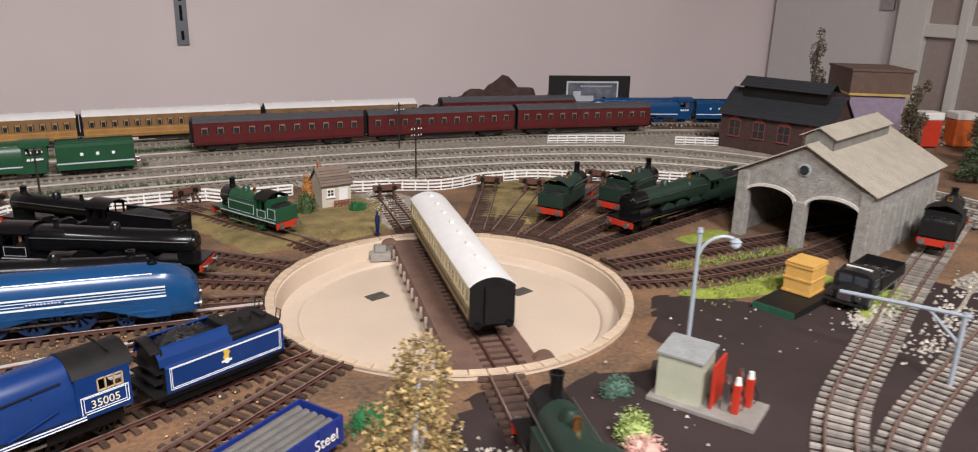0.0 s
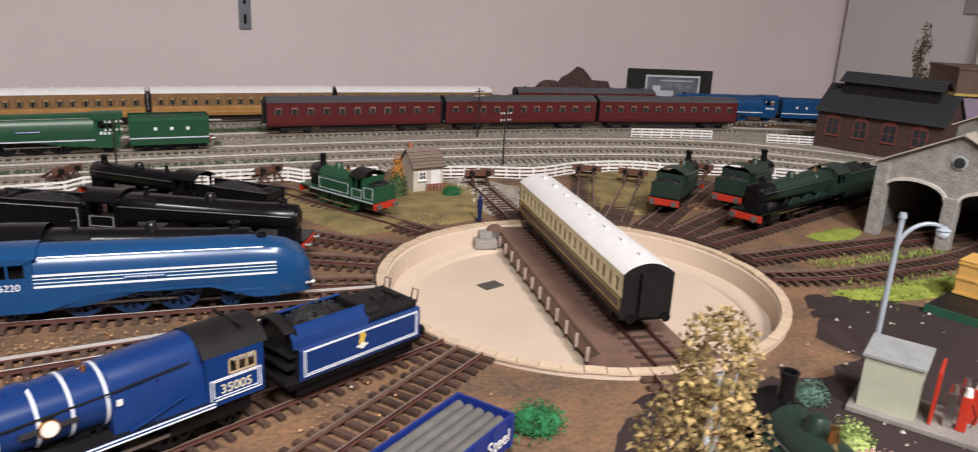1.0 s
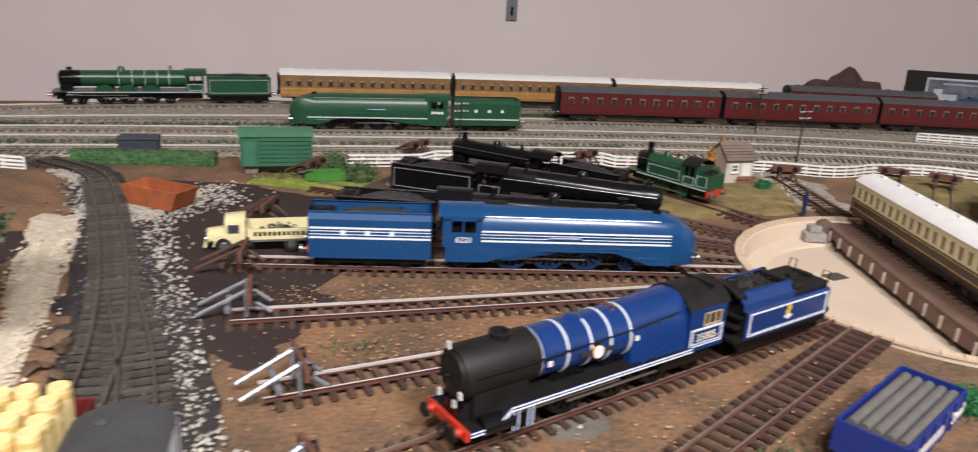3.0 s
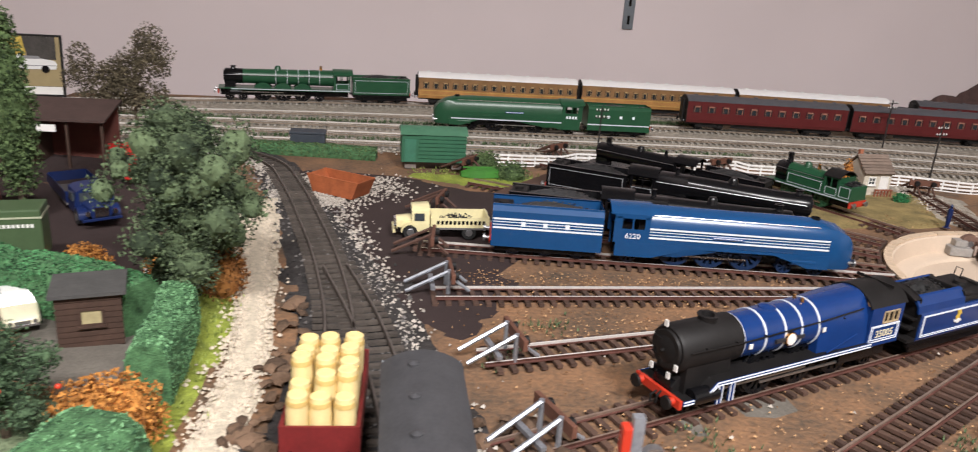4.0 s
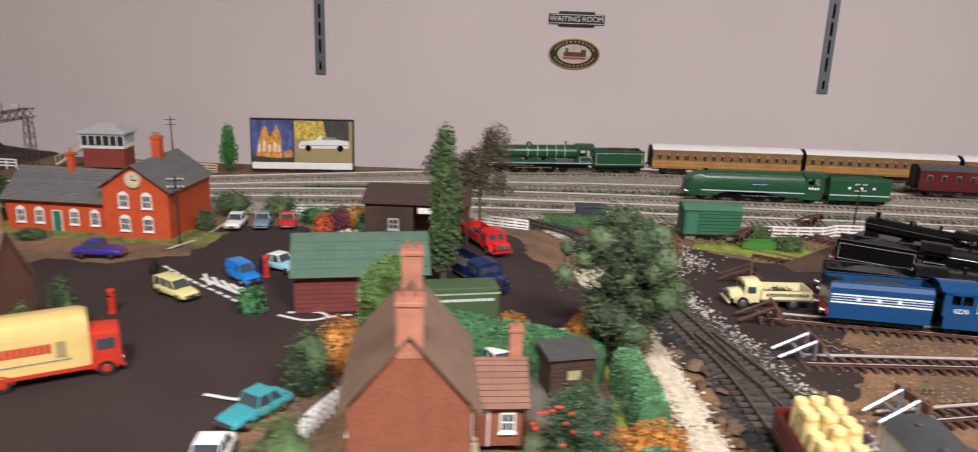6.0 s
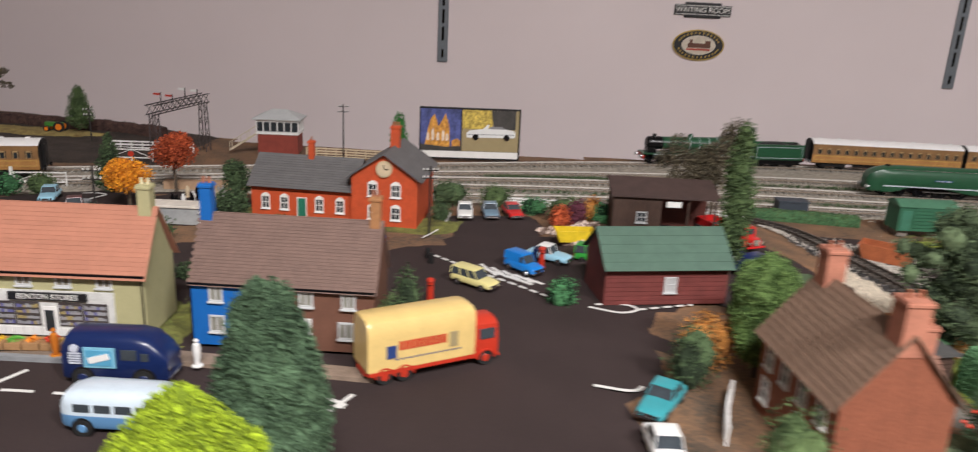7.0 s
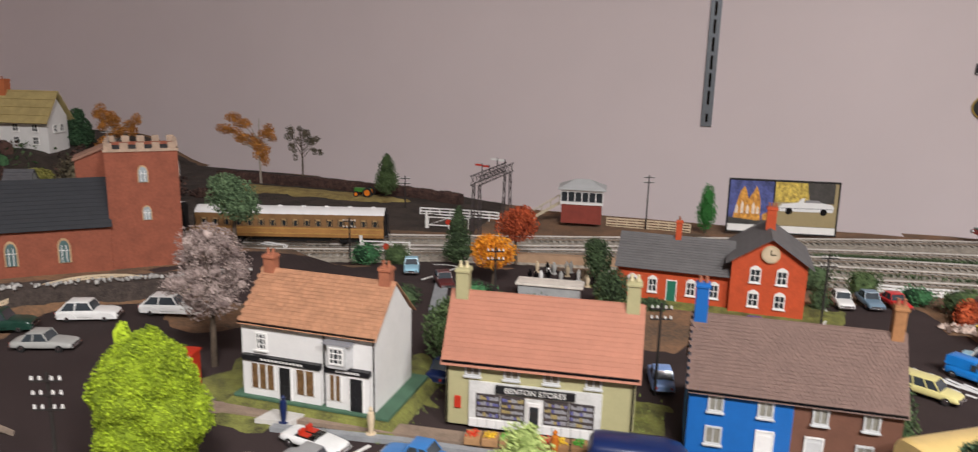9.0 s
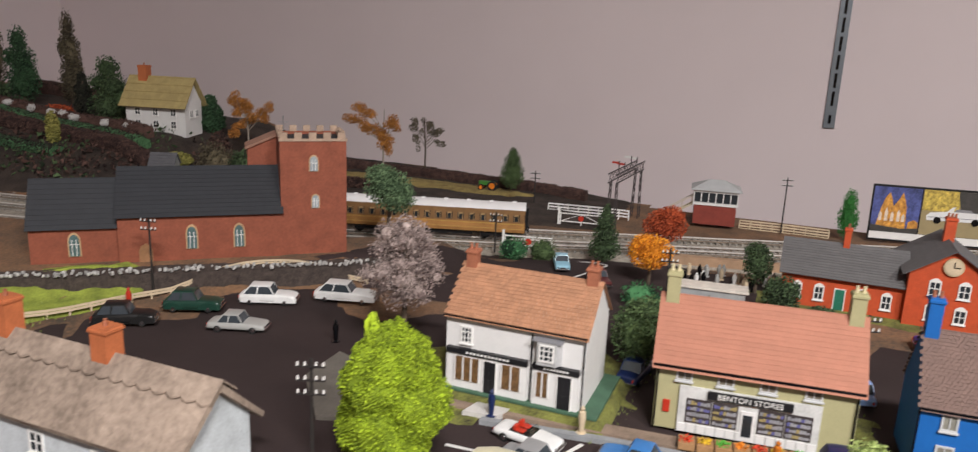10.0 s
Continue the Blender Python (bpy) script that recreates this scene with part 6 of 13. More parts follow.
def door(t, x, z, w, h, colour, y=0.0, frame=WHITE, m=None, out=-1, label=""):
    b = bmnew()
    f = 0.0009
    box(b, x - w / 2 - f, x - w / 2, *sorted((y + out * 0.0009, y)), z, z + h + f); box(b, x + w / 2, x + w / 2 + f, *sorted((y + out * 0.0009, y)), z, z + h + f); box(b, x - w / 2, x + w / 2, *sorted((y + out * 0.0009, y)), z + h, z + h + f)
    fr = part("door_frame", b, frame, t, m=m)
    b = bmnew(); box(b, x - w / 2, x + w / 2, *sorted((y + out * 0.0004, y)), z, z + h)
    for i in (0.12, 0.56):
        for j in (0.1, 0.55):
            box(b, x - w / 2 + w * j, x - w / 2 + w * (j + 0.35), *sorted((y + out * 0.0006, y)), z + h * i, z + h * (i + 0.32))
    part("door", b, colour, t, label, m=m)


STUCCO = mat("cream_stucco", (0.55, 0.5, 0.42), 0.85, var=0.15, bump=0.3)
hut = thing("platelayers_hut", "small cream hut with brown roof and white window", "hut", pose(0.258, 0.917, 0.003, 0, 0, 6))
gable_walls(hut, 0, 0.034, 0, 0.032, 0, 0.027, 0.04, STUCCO)
# the ridge runs front to back on this hut
window(hut, 0.01, 0.012, 0.009, 0.009)
door(hut, 0.025, 0.002, 0.009, 0.019, WHITE)
gable_roof_slats(hut, 0, 0.034, -0.001, 0.033, 0.026, 0.041, 0.016, mat("hut_roof_brown", (0.2, 0.15, 0.12), 0.8, rand=0.3), 6, 0.002)
bm = bmnew(); box(bm, 0.004, 0.008, 0.02, 0.024, 0.034, 0.047, bev=0.0004); part("chimney", bm, mat("terracotta", (0.36, 0.13, 0.07), 0.8, var=0.25), hut)
bm = bmnew()
for k in range(6):
    box(bm, 0.012 + k * 0.004, 0.0135 + k * 0.004, -0.006, -0.005, 0, 0.008)
box(bm, 0.012, 0.0335, -0.0065, -0.0045, 0.007, 0.0085)
part("porch_rail", bm, mat("rust_red_wood", (0.23, 0.07, 0.04), 0.7), hut)

# ---- fences ----
def fence(name, pts, label, h=0.012, material=WHITE, rails=3, pitch=0.016, zf=None, post=0.0008):
    t = thing(name, label, "fence", None, "fences")
    pts = settled_all(pts)
    marks = smooth_path(pts, pitch)
    zf = zf or (lambda x, y: ground_z(x, y) if y < 1.0 else 0.003)
    b = bmnew(); box(b, -post, post, -post, post, 0, h)
    first = None
    for i, p in enumerate(marks):
        d = marks[min(i + 1, len(marks) - 1)] - marks[max(0, i - 1)]
        m_ = pose(p.x, p.y, zf(p.x, p.y) - 0.001, 0, random.uniform(-2, 2), math.degrees(math.atan2(d.y, d.x)))
        if first is None:
            first = part("post", b, material, t, m=m_)
        else:
            share(first, m_)
    for r in range(rails):
        b = bmnew()
        z = h * (0.9 - 0.3 * r)
        rings = []
        for i, p in enumerate(marks):
            d = marks[min(i + 1, len(marks) - 1)] - marks[max(0, i - 1)]
            nrm = Vector((-d.y, d.x, 0)).normalized()
            za = zf(p.x, p.y) + z - 0.001
            rings.append([(*(p + nrm * u).xy, za + v) for u, v in ((-0.0014, 0), (-0.0008, 0), (-0.0008, 0.0022), (-0.0014, 0.0022))])
        loft(b, rings)
        part("rail", b, material, t)
    return t


FENCEWHITE = mat("fence_white", (0.85, 0.84, 0.82), 0.5, var=0.15)
fence("lineside_fence", [(-0.14, 0.992), (-0.03, 1.002), (0.05, 1.002), (0.15, 1.0), (0.25, 0.995)], "white post and rail fence behind the yard", 0.014, FENCEWHITE, 4)
fence("lineside_fence", [(0.31, 0.985), (0.36, 0.975), (0.41, 0.955), (0.45, 0.958), (0.48, 0.967), (0.55, 0.96), (0.6, 0.935), (0.66, 0.912), (0.72, 0.88), (0.78, 0.83)], "white post and rail fence behind the turntable", 0.014, FENCEWHITE, 4)
fence("lineside_fence", [(0.69, 1.15), (0.76, 1.13), (0.82, 1.108)], "short white fence between the running lines", 0.014, FENCEWHITE, 4)
fence("lineside_fence", [(0.885, 1.07), (0.96, 1.03), (1.04, 0.985)], "short white fence beside the running line", 0.014, FENCEWHITE, 4)

# ---- telegraph poles ----
POLEWOOD = mat("black_pole", (0.022, 0.018, 0.016), 0.7, var=0.3)


def telegraph_pole(x, y, z, h=0.085, arms=2, a=0, label="dark telegraph pole with white insulators", group="telegraph poles"):
    t = thing("telegraph_pole", label, "pole", pose(x, y, z, 0, 0, a), group)
    b = bmnew(); cyl(b, (0, 0, -0.002), (0, 0, h), 0.0012, 0.0009, 8); part("post", b, POLEWOOD, t, smooth=True)
    for k in range(arms):
        zz = h - 0.004 - 0.008 * k
        b = bmnew(); box(b, -0.008, 0.008, -0.0022, -0.0012, zz - 0.0006, zz + 0.0006); arm = part("crossarm", b, POLEWOOD, t)
        for dx in (-0.007, -0.003, 0.003, 0.007):
            b = bmnew(); cyl(b, (dx, -0.0017, zz + 0.0006), (dx, -0.0017, zz + 0.0026), 0.0008, 0.0006, 6); part("insulator", b, WHITE, arm)
    return t


for x, y, h in ((0.451, 1.19, 0.07), (0.41, 1.02, 0.065), (-0.015, 1.02, 0.065)):
    telegraph_pole(x, y, 0.003, h, 2, 10)

# ---- buffer stops ----
BUFWOOD = mat("buffer_stop_wood", (0.09, 0.045, 0.032), 0.75, var=0.3)


def buffer_stop(m, steel=True):
    """Rail-built stop at the end of a siding, beam facing +x."""
    t = thing("buffer_stop", "rail-built buffer stop with silver-painted raking struts" if steel else "dark wooden buffer stop with a heavy beam", "buffer stop", m, "buffer stops")
    met = mat("silver_painted_metal", (0.34, 0.36, 0.4), 0.38, 0.6, var=0.35) if steel else BUFWOOD
    for s in (-1, 1):
        b = bmnew(); tube(b, [(-0.028, s * 0.008, 0.002), (0.0, s * 0.008, 0.016)], 0.0013, 6); part("strut", b, met, t)
        b = bmnew(); tube(b, [(0.0, s * 0.008, 0.0), (0.0, s * 0.008, 0.017)], 0.0014, 6); part("upright", b, met, t)
        b = bmnew(); tube(b, [(0.014, s * 0.008, 0.002), (0.0, s * 0.008, 0.013)], 0.0012, 6); part("front_strut", b, met, t)
        b = bmnew(); cyl(b, (0.003, s * 0.009, 0.013), (0.0065, s * 0.009, 0.013), 0.0028, None, 10); part("buffer", b, DULLBLACK, t)
    b = bmnew(); box(b, 0.0008, 0.0035, -0.0165, 0.0165, 0.010, 0.0165, bev=0.0004); part("beam", b, mat("beam_brown", (0.13, 0.055, 0.035), 0.7, var=0.3), t, "brown wooden beam")
    b = bmnew(); box(b, -0.012, -0.009, -0.012, 0.012, 0.004, 0.0062); part("cross_tie", b, met, t)
    return t


for a, r, st in ((-157, 0.505, True), (-166.3, 0.487, True), (-176.5, 0.505, True), (176, 0.515, False), (164, 0.525, False), (148, 0.555, False), (133, 0.525, False), (116.5, 0.385, False), (82, 0.283, False), (58, 0.322, False), (48.7, 0.325, False), (38.6, 0.405, False)):
    buffer_stop(on_spoke(a, r, -1, 0.004), st)

# ---- lamp, kiosk and pumps by the turntable ----
LAMPGREY = mat("blue_grey_lamp", (0.36, 0.41, 0.47), 0.4, var=0.1)
sl_ = thing("street_lamp", "blue-grey swan-neck street lamp with round globe", "street lamp", pose(0.392, 0.474, 0.0))
bm = bmnew(); cyl(bm, (0, 0, -0.003), (0, 0, 0.092), 0.0017, 0.0014, 10); cyl(bm, (0, 0, 0.092), (0, 0, 0.095), 0.0022, 0.0018, 10); part("post", bm, LAMPGREY, sl_, smooth=True)
bm = bmnew(); tube(bm, [(0, 0, 0.068)] + [(0.0145 * (1 - math.cos(math.pi * 0.62 * k / 8)), -0.0075 * (1 - math.cos(math.pi * 0.62 * k / 8)), 0.072 + 0.0175 * math.sin(math.pi * 0.62 * k / 8)) for k in range(9)], 0.0012, 8); part("swan_neck", bm, LAMPGREY, sl_, smooth=True)
bm = bmnew(); bmesh.ops.create_uvsphere(bm, u_segments=14, v_segments=10, radius=0.0036, matrix=Matrix.Translation((0.0215, -0.011, 0.0842))); part("globe", bm, mat("lamp_globe", (0.5, 0.56, 0.62), 0.25, var=0.05), sl_, smooth=True)
bm = bmnew(); cyl(bm, (0.0215, -0.011, 0.0862), (0.0215, -0.011, 0.0885), 0.0042, 0.001, 12); part("cap", bm, LAMPGREY, sl_)

KIOSKG = mat("pale_sage_paint", (0.46, 0.47, 0.36), 0.6, var=0.1)
ki = thing("fuel_kiosk", "pale sage kiosk with grey roof on a stone base", "kiosk", pose(0.3355, 0.438, 0.0015, 0, 0, -61))
bm = bmnew(); box(bm, -0.004, 0.062, -0.005, 0.03, 0, 0.003, bev=0.0006); part("base", bm, mat("grey_slab", (0.25, 0.23, 0.21), 0.8), ki)
bm = bmnew(); box(bm, 0, 0.027, 0, 0.025, 0.003, 0.031); part("wall", bm, KIOSKG, ki)
bm = bmnew(); prism(bm, [(-0.001, 0.031), (0.026, 0.0335), (0.026, 0.035), (-0.001, 0.0325)], -0.0012, 0.0285); part("roof", bm, mat("kiosk_grey_roof", (0.3, 0.31, 0.31), 0.6), ki)
bm = bmnew(); box(bm, 0.0268, 0.0274, 0.005, 0.014, 0.003, 0.024); part("door", bm, mat("sage_door", (0.38, 0.4, 0.3), 0.6), ki)
bm = bmnew(); box(bm, 0.033, 0.0345, 0.002, 0.024, 0.003, 0.032, bev=0.0004); part("display_board", bm, RED, ki, "red display board")
for k in range(4):
    x, y = 0.039 + 0.006 * (k % 2) + 0.004 * (k // 2), 0.005 + 0.0125 * (k // 2)
    bm = bmnew(); box(bm, x, x + 0.0045, y, y + 0.0045, 0.003, 0.022, bev=0.0006); pump = part("pump", bm, RED if k % 2 else STEEL, ki, "red fuel pump" if k % 2 else "silver fuel pump")
    bm = bmnew(); cyl(bm, (x + 0.0022, y + 0.0022, 0.022), (x + 0.0022, y + 0.0022, 0.0262), 0.0021, 0.0014, 10); part("globe", bm, WHITE if k % 2 else STEEL, pump, smooth=True)
    bm = bmnew(); tube(bm, [(x + 0.0045, y + 0.0022, 0.018), (x + 0.0075, y + 0.0022, 0.012), (x + 0.006, y + 0.0022, 0.006)], 0.0004, 5); part("hose", bm, BLACK, pump)

# ---- crate on its flat stand, and the parked lorry ----
fl = thing("loading_stand", "low dark stand with a green edge under the crate", "stand", pose(0.523, 0.508, 0.001, 0, 0, 15))
bm = bmnew(); box(bm, -0.018, 0.04, -0.017, 0.017, 0, 0.006, bev=0.0006); part("deck", bm, DULLBLACK, fl)
bm = bmnew(); box(bm, -0.019, -0.0181, -0.0175, 0.0175, 0, 0.0062); part("edge", bm, mat("dark_green_edge", (0.02, 0.09, 0.05), 0.6), fl)
cr = thing("packing_crate", "yellow ochre wooden crate on the stand", "crate", pose(0.5545, 0.519, 0.0072, 0, 0, 16))
OCHRE = mat("ochre_wood", (0.66, 0.38, 0.1), 0.6, var=0.12)
bm = bmnew(); box(bm, -0.0115, 0.0145, -0.0115, 0.0115, 0, 0.025, bev=0.0005); part("box", bm, OCHRE, cr)
for z in (0.0005, 0.012, 0.0232):
    bm = bmnew(); box(bm, -0.0122, 0.0152, -0.0122, 0.0122, z, z + 0.0018); part("batten", bm, OCHRE, cr)
bm = bmnew(); box(bm, -0.0118, 0.0148, -0.0118, 0.0118, 0.0253, 0.027, bev=0.0006); part("lid", bm, OCHRE, cr)

# ---- village buildings ----
BRICKRED = mat("red_brick", (0.35, 0.10, 0.045), 0.8, var=0.22, scale=120, fine=420, bump=0.35)
STATIONRED = mat("bright_red_brick", (0.52, 0.075, 0.02), 0.7, var=0.15, scale=120, fine=420, bump=0.3)
SLATE = mat("grey_slate", (0.13, 0.125, 0.125), 0.75, var=0.12, rand=0.2)
DARKSLATE = mat("black_slate", (0.024, 0.026, 0.031), 0.7, var=0.15, rand=0.08)
TILEORANGE = mat("orange_tile", (0.43, 0.18, 0.115), 0.75, var=0.1, rand=0.12)
TILEBROWN = mat("brown_tile", (0.17, 0.105, 0.085), 0.75, var=0.12, rand=0.2)
PANTILE = mat("orange_pantile", (0.43, 0.215, 0.12), 0.75, var=0.2, rand=0.22)
SHOPWHITE = mat("shop_white", (0.76, 0.75, 0.73), 0.75, var=0.05)
STOREOLIVE = mat("pale_olive_render", (0.42, 0.39, 0.21), 0.8, var=0.08)
HOUSEBLUE = mat("bright_blue_render", (0.005, 0.12, 0.42), 0.6, var=0.08)
HOUSEBROWN = mat("brown_render", (0.15, 0.065, 0.04), 0.75, var=0.15)
GREYTRIM = mat("grey_white_trim", (0.55, 0.56, 0.56), 0.6, var=0.06)
TERRA = mat("terracotta", (0.36, 0.13, 0.07), 0.8, var=0.25)
BLACKSIGN = mat("black_sign", (0.012, 0.012, 0.014), 0.45)


def gz(x, y):
    return ground_z(x, y) + 0.0015


def chimney(t, x, y, z0, z1, w, material, pots=2, m=None):
    b = bmnew()
    loft(b, [[(x + sx_ * (w / 2 + g), y + sy_ * (w / 2 + g), z) for sx_, sy_ in ((-1, -1), (1, -1), (1, 1), (-1, 1))] for z, g in ((z0, 0), (z1 - 0.0032, 0), (z1 - 0.0028, 0.0008), (z1 - 0.0012, 0.0008), (z1 - 0.0009, 0.0003), (z1, 0.0002))])
    st = part("chimney", b, material, t, m=m)
    for i in range(pots):
        px = x - w / 2 + w * (i + 0.5) / pots
        b = bmnew(); turned(b, [(0.0013, 0), (0.001, 0.003), (0.0012, 0.0042), (0.0008, 0.0042)], (px, y, z1), 8); part("chimney_pot", b, TERRA if material is not STOREOLIVE else CREAMC, st)


def downpipe(t, x, z0, z1, m=None, y=0.0):
    b = bmnew(); tube(b, [(x, y - 0.0009, z0), (x, y - 0.0009, z1)], 0.0006, 6); part("downpipe", b, BLACK, t, m=m)


def gutter(t, x0, x1, z, y, m=None):
    b = bmnew(); box(b, x0, x1, y - 0.0016, y, z - 0.001, z + 0.0004); part("gutter", b, BLACK, t, m=m)


# blue and brown terrace
th = thing("terraced_house", "blue and brown pair of terraced houses with brown tiled roof", "house", pose(-0.9214, 0.4949, 0.0169, 0, 0, 1.4) @ Matrix.Scale(0.995, 4))
w, dp, e, r = 0.1255, 0.052, 0.047, 0.088
gable_walls(th, 0, w, 0.0, dp, 0, e, r, HOUSEBROWN)
bm = bmnew(); box(bm, 0.0, w * 0.505, -0.0006, 0.0, 0, e); part("blue_front", bm, HOUSEBLUE, th, "bright blue painted front")
bm = bmnew(); prism(bm, [(0.0, 0), (dp, 0), (dp, e), (dp / 2, r), (0, e)], -0.0006, 0.0); part("blue_gable", bm, HOUSEBLUE, th, "bright blue painted gable")
for x in (0.017, 0.047, 0.079, 0.108):
    window(th, x, 0.0325, 0.0095, 0.0115, -0.0006, GREYTRIM, 1, 0, mat("lit_curtain", (0.25, 0.24, 0.2), 0.4))
for x in (0.017, 0.106):
    window(th, x, 0.010, 0.0105, 0.0125, -0.0006, GREYTRIM, 1, 0, mat("lit_curtain", (0.25, 0.24, 0.2), 0.4))
door(th, 0.048, 0.001, 0.0095, 0.022, SHOPWHITE, -0.0006, label="white panelled door")
door(th, 0.077, 0.001, 0.0095, 0.022, GREYTRIM, -0.0006, label="white panelled door")
gable_roof_slats(th, 0, w, -0.002, dp + 0.002, e - 0.001, r, dp / 2, TILEBROWN, 22, 0.002, thick=0.0004, count=46)
gutter(th, -0.001, w + 0.001, e - 0.001, -0.002)
downpipe(th, -0.0002, 0, e - 0.001, y=-0.0008)
chimney(th, 0.004, dp / 2, r - 0.01, r + 0.021, 0.008, HOUSEBLUE, 2)
chimney(th, w - 0.004, dp / 2, r - 0.01, r + 0.018, 0.007, mat("ochre_brick", (0.36, 0.17, 0.07), 0.8, var=0.3), 2)

# the village store
st = thing("village_store", "olive rendered village store with orange roof and wide shop front", "shop", pose(-1.0803, 0.4861, 0.0175, 0, 0, 4.2) @ Matrix.Scale(1.022, 4))
w, dp, e, r = 0.1235, 0.05, 0.047, 0.086
gable_walls(st, 0, w, 0, dp, 0, e, r, STOREOLIVE)
for x in (0.018, 0.044, 0.07, 0.097):
    window(st, x, 0.0355, 0.0105, 0.0085, 0, GREYTRIM, 1, 0, mat("drawn_curtain", (0.2, 0.17, 0.13), 0.5))
bm = bmnew(); box(bm, 0.016, 0.103, -0.0015, 0, 0.0, 0.0325); front = part("shop_front", bm, mat("front_grey", (0.62, 0.62, 0.6), 0.6), st, "pale grey panelled shop front")
for x0, x1 in ((0.021, 0.037), (0.0375, 0.0535), (0.066, 0.082), (0.0825, 0.0985)):
    bm = bmnew(); box(bm, x0, x1, -0.002, -0.0014, 0.0075, 0.0245); pane_ = part("display_window", bm, mat("display_dark", (0.06, 0.05, 0.05), 0.3), front)
    for k in range(4):
        for j in range(7):
            bm = bmnew(); xx = x0 + 0.0008 + (x1 - x0 - 0.0016) * j / 7; box(bm, xx, xx + (x1 - x0) / 8.5, -0.0023, -0.002, 0.0085 + 0.004 * k, 0.0085 + 0.004 * k + random.uniform(0.0015, 0.0028))
            part("packet", bm, mat(("goods_%d" % random.randrange(5)), [(0.4, 0.08, 0.05), (0.3, 0.3, 0.32), (0.12, 0.12, 0.3), (0.35, 0.28, 0.12), (0.1, 0.2, 0.12)][random.randrange(5)], 0.5), pane_)
bm = bmnew(); box(bm, 0.0555, 0.064, -0.0022, -0.0014, 0.001, 0.0215); part("shop_door", bm, SHOPWHITE, front)
bm = bmnew(); box(bm, 0.0568, 0.0627, -0.0026, -0.0021, 0.004, 0.019); part("door_pane", bm, GLASSDARK, front)
bm = bmnew(); box(bm, 0.034, 0.086, -0.0032, -0.0012, 0.0262, 0.0315); sg = part("fascia_sign", bm, BLACKSIGN, st, "black fascia sign with white lettering")
lettering("BENTON STORES", 0.0052, WHITE, sg, pose(0.06, -0.0034, 0.0288, 90, 0, 0))
for k in range(14):
    bm = bmnew(); box(bm, 0.0165 + k * 0.0062, 0.0215 + k * 0.0062, -0.0021, -0.0013, 0.0005, 0.0062); part("stall_riser_panel", bm, SHOPWHITE, front)
bm = bmnew(); box(bm, 0.006, 0.0105, -0.0012, 0, 0.012, 0.0205, bev=0.0003); part("wall_letter_box", bm, RED, st, "small red wall letter box")
gable_roof_slats(st, 0, w, -0.003, dp + 0.003, e - 0.001, r, dp / 2, TILEORANGE, 16, 0.003, thick=0.0003, count=0)
gutter(st, -0.002, w + 0.002, e - 0.001, -0.003)
downpipe(st, 0.0012, 0, e, y=-0.0004); downpipe(st, w - 0.0012, 0, e, y=-0.0004)
chimney(st, 0.005, dp / 2, r - 0.01, r + 0.016, 0.0085, STOREOLIVE, 2)
chimney(st, w - 0.005, dp / 2, r - 0.01, r + 0.016, 0.0085, STOREOLIVE, 2)

# white corner shop with orange pantiles
sh = thing("corner_shop", "white rendered corner shop with orange pantile roof and black signs", "shop", pose(-1.23, 0.4754, 0.0231, 0, 0, -1.2) @ Matrix.Scale(0.992, 4))
w, dp, e, r = 0.1045, 0.064, 0.0555, 0.085
bm = bmnew(); box(bm, -0.005, w + 0.012, -0.006, dp + 0.006, -0.0022, 0.0, bev=0.0005); part("plinth", bm, mat("green_plinth", (0.06, 0.13, 0.08), 0.8), sh)
gable_walls(sh, 0, w, 0, dp, 0, e, r, SHOPWHITE)
window(sh, 0.016, 0.034, 0.009, 0.013, 0, WHITE, 2, 2, GLASSDARK)
bm = bmnew(); loft(bm, [[(0.069, 0, z), (0.0715, -0.007, z), (0.0855, -0.007, z), (0.088, 0, z)] for z in (0.0315, 0.0485)]); bay = part("bay_window", bm, mat("bay_grey", (0.5, 0.5, 0.5), 0.6), sh, "grey-framed bay window")
window(bay, 0.0785, 0.0345, 0.011, 0.0125, -0.007, WHITE, 2, 2, GLASSDARK, sill=False)
bm = bmnew(); box(bm, 0.068, 0.089, -0.0075, 0.0, 0.0485, 0.0498); part("bay_roof", bm, mat("lead_grey", (0.28, 0.28, 0.3), 0.6), bay)
for x0, x1 in ((0.002, 0.064), (0.068, 0.1015)):
    bm = bmnew(); box(bm, x0, x1, -0.003, 0, 0.0, 0.0265); sf = part("shop_front", bm, SHOPWHITE, sh)
    bm = bmnew(); box(bm, x0, x1, -0.0042, -0.0002, 0.0265, 0.0305); fs = part("fascia_sign", bm, BLACKSIGN, sh, "black fascia with small pale writing")
    bars(fs, x0 + (x1 - x0) * 0.25, x0 + (x1 - x0) * 0.8, 0.0285, 0.0016, 12 if x0 < 0.05 else 8, -0.0043, WHITE)
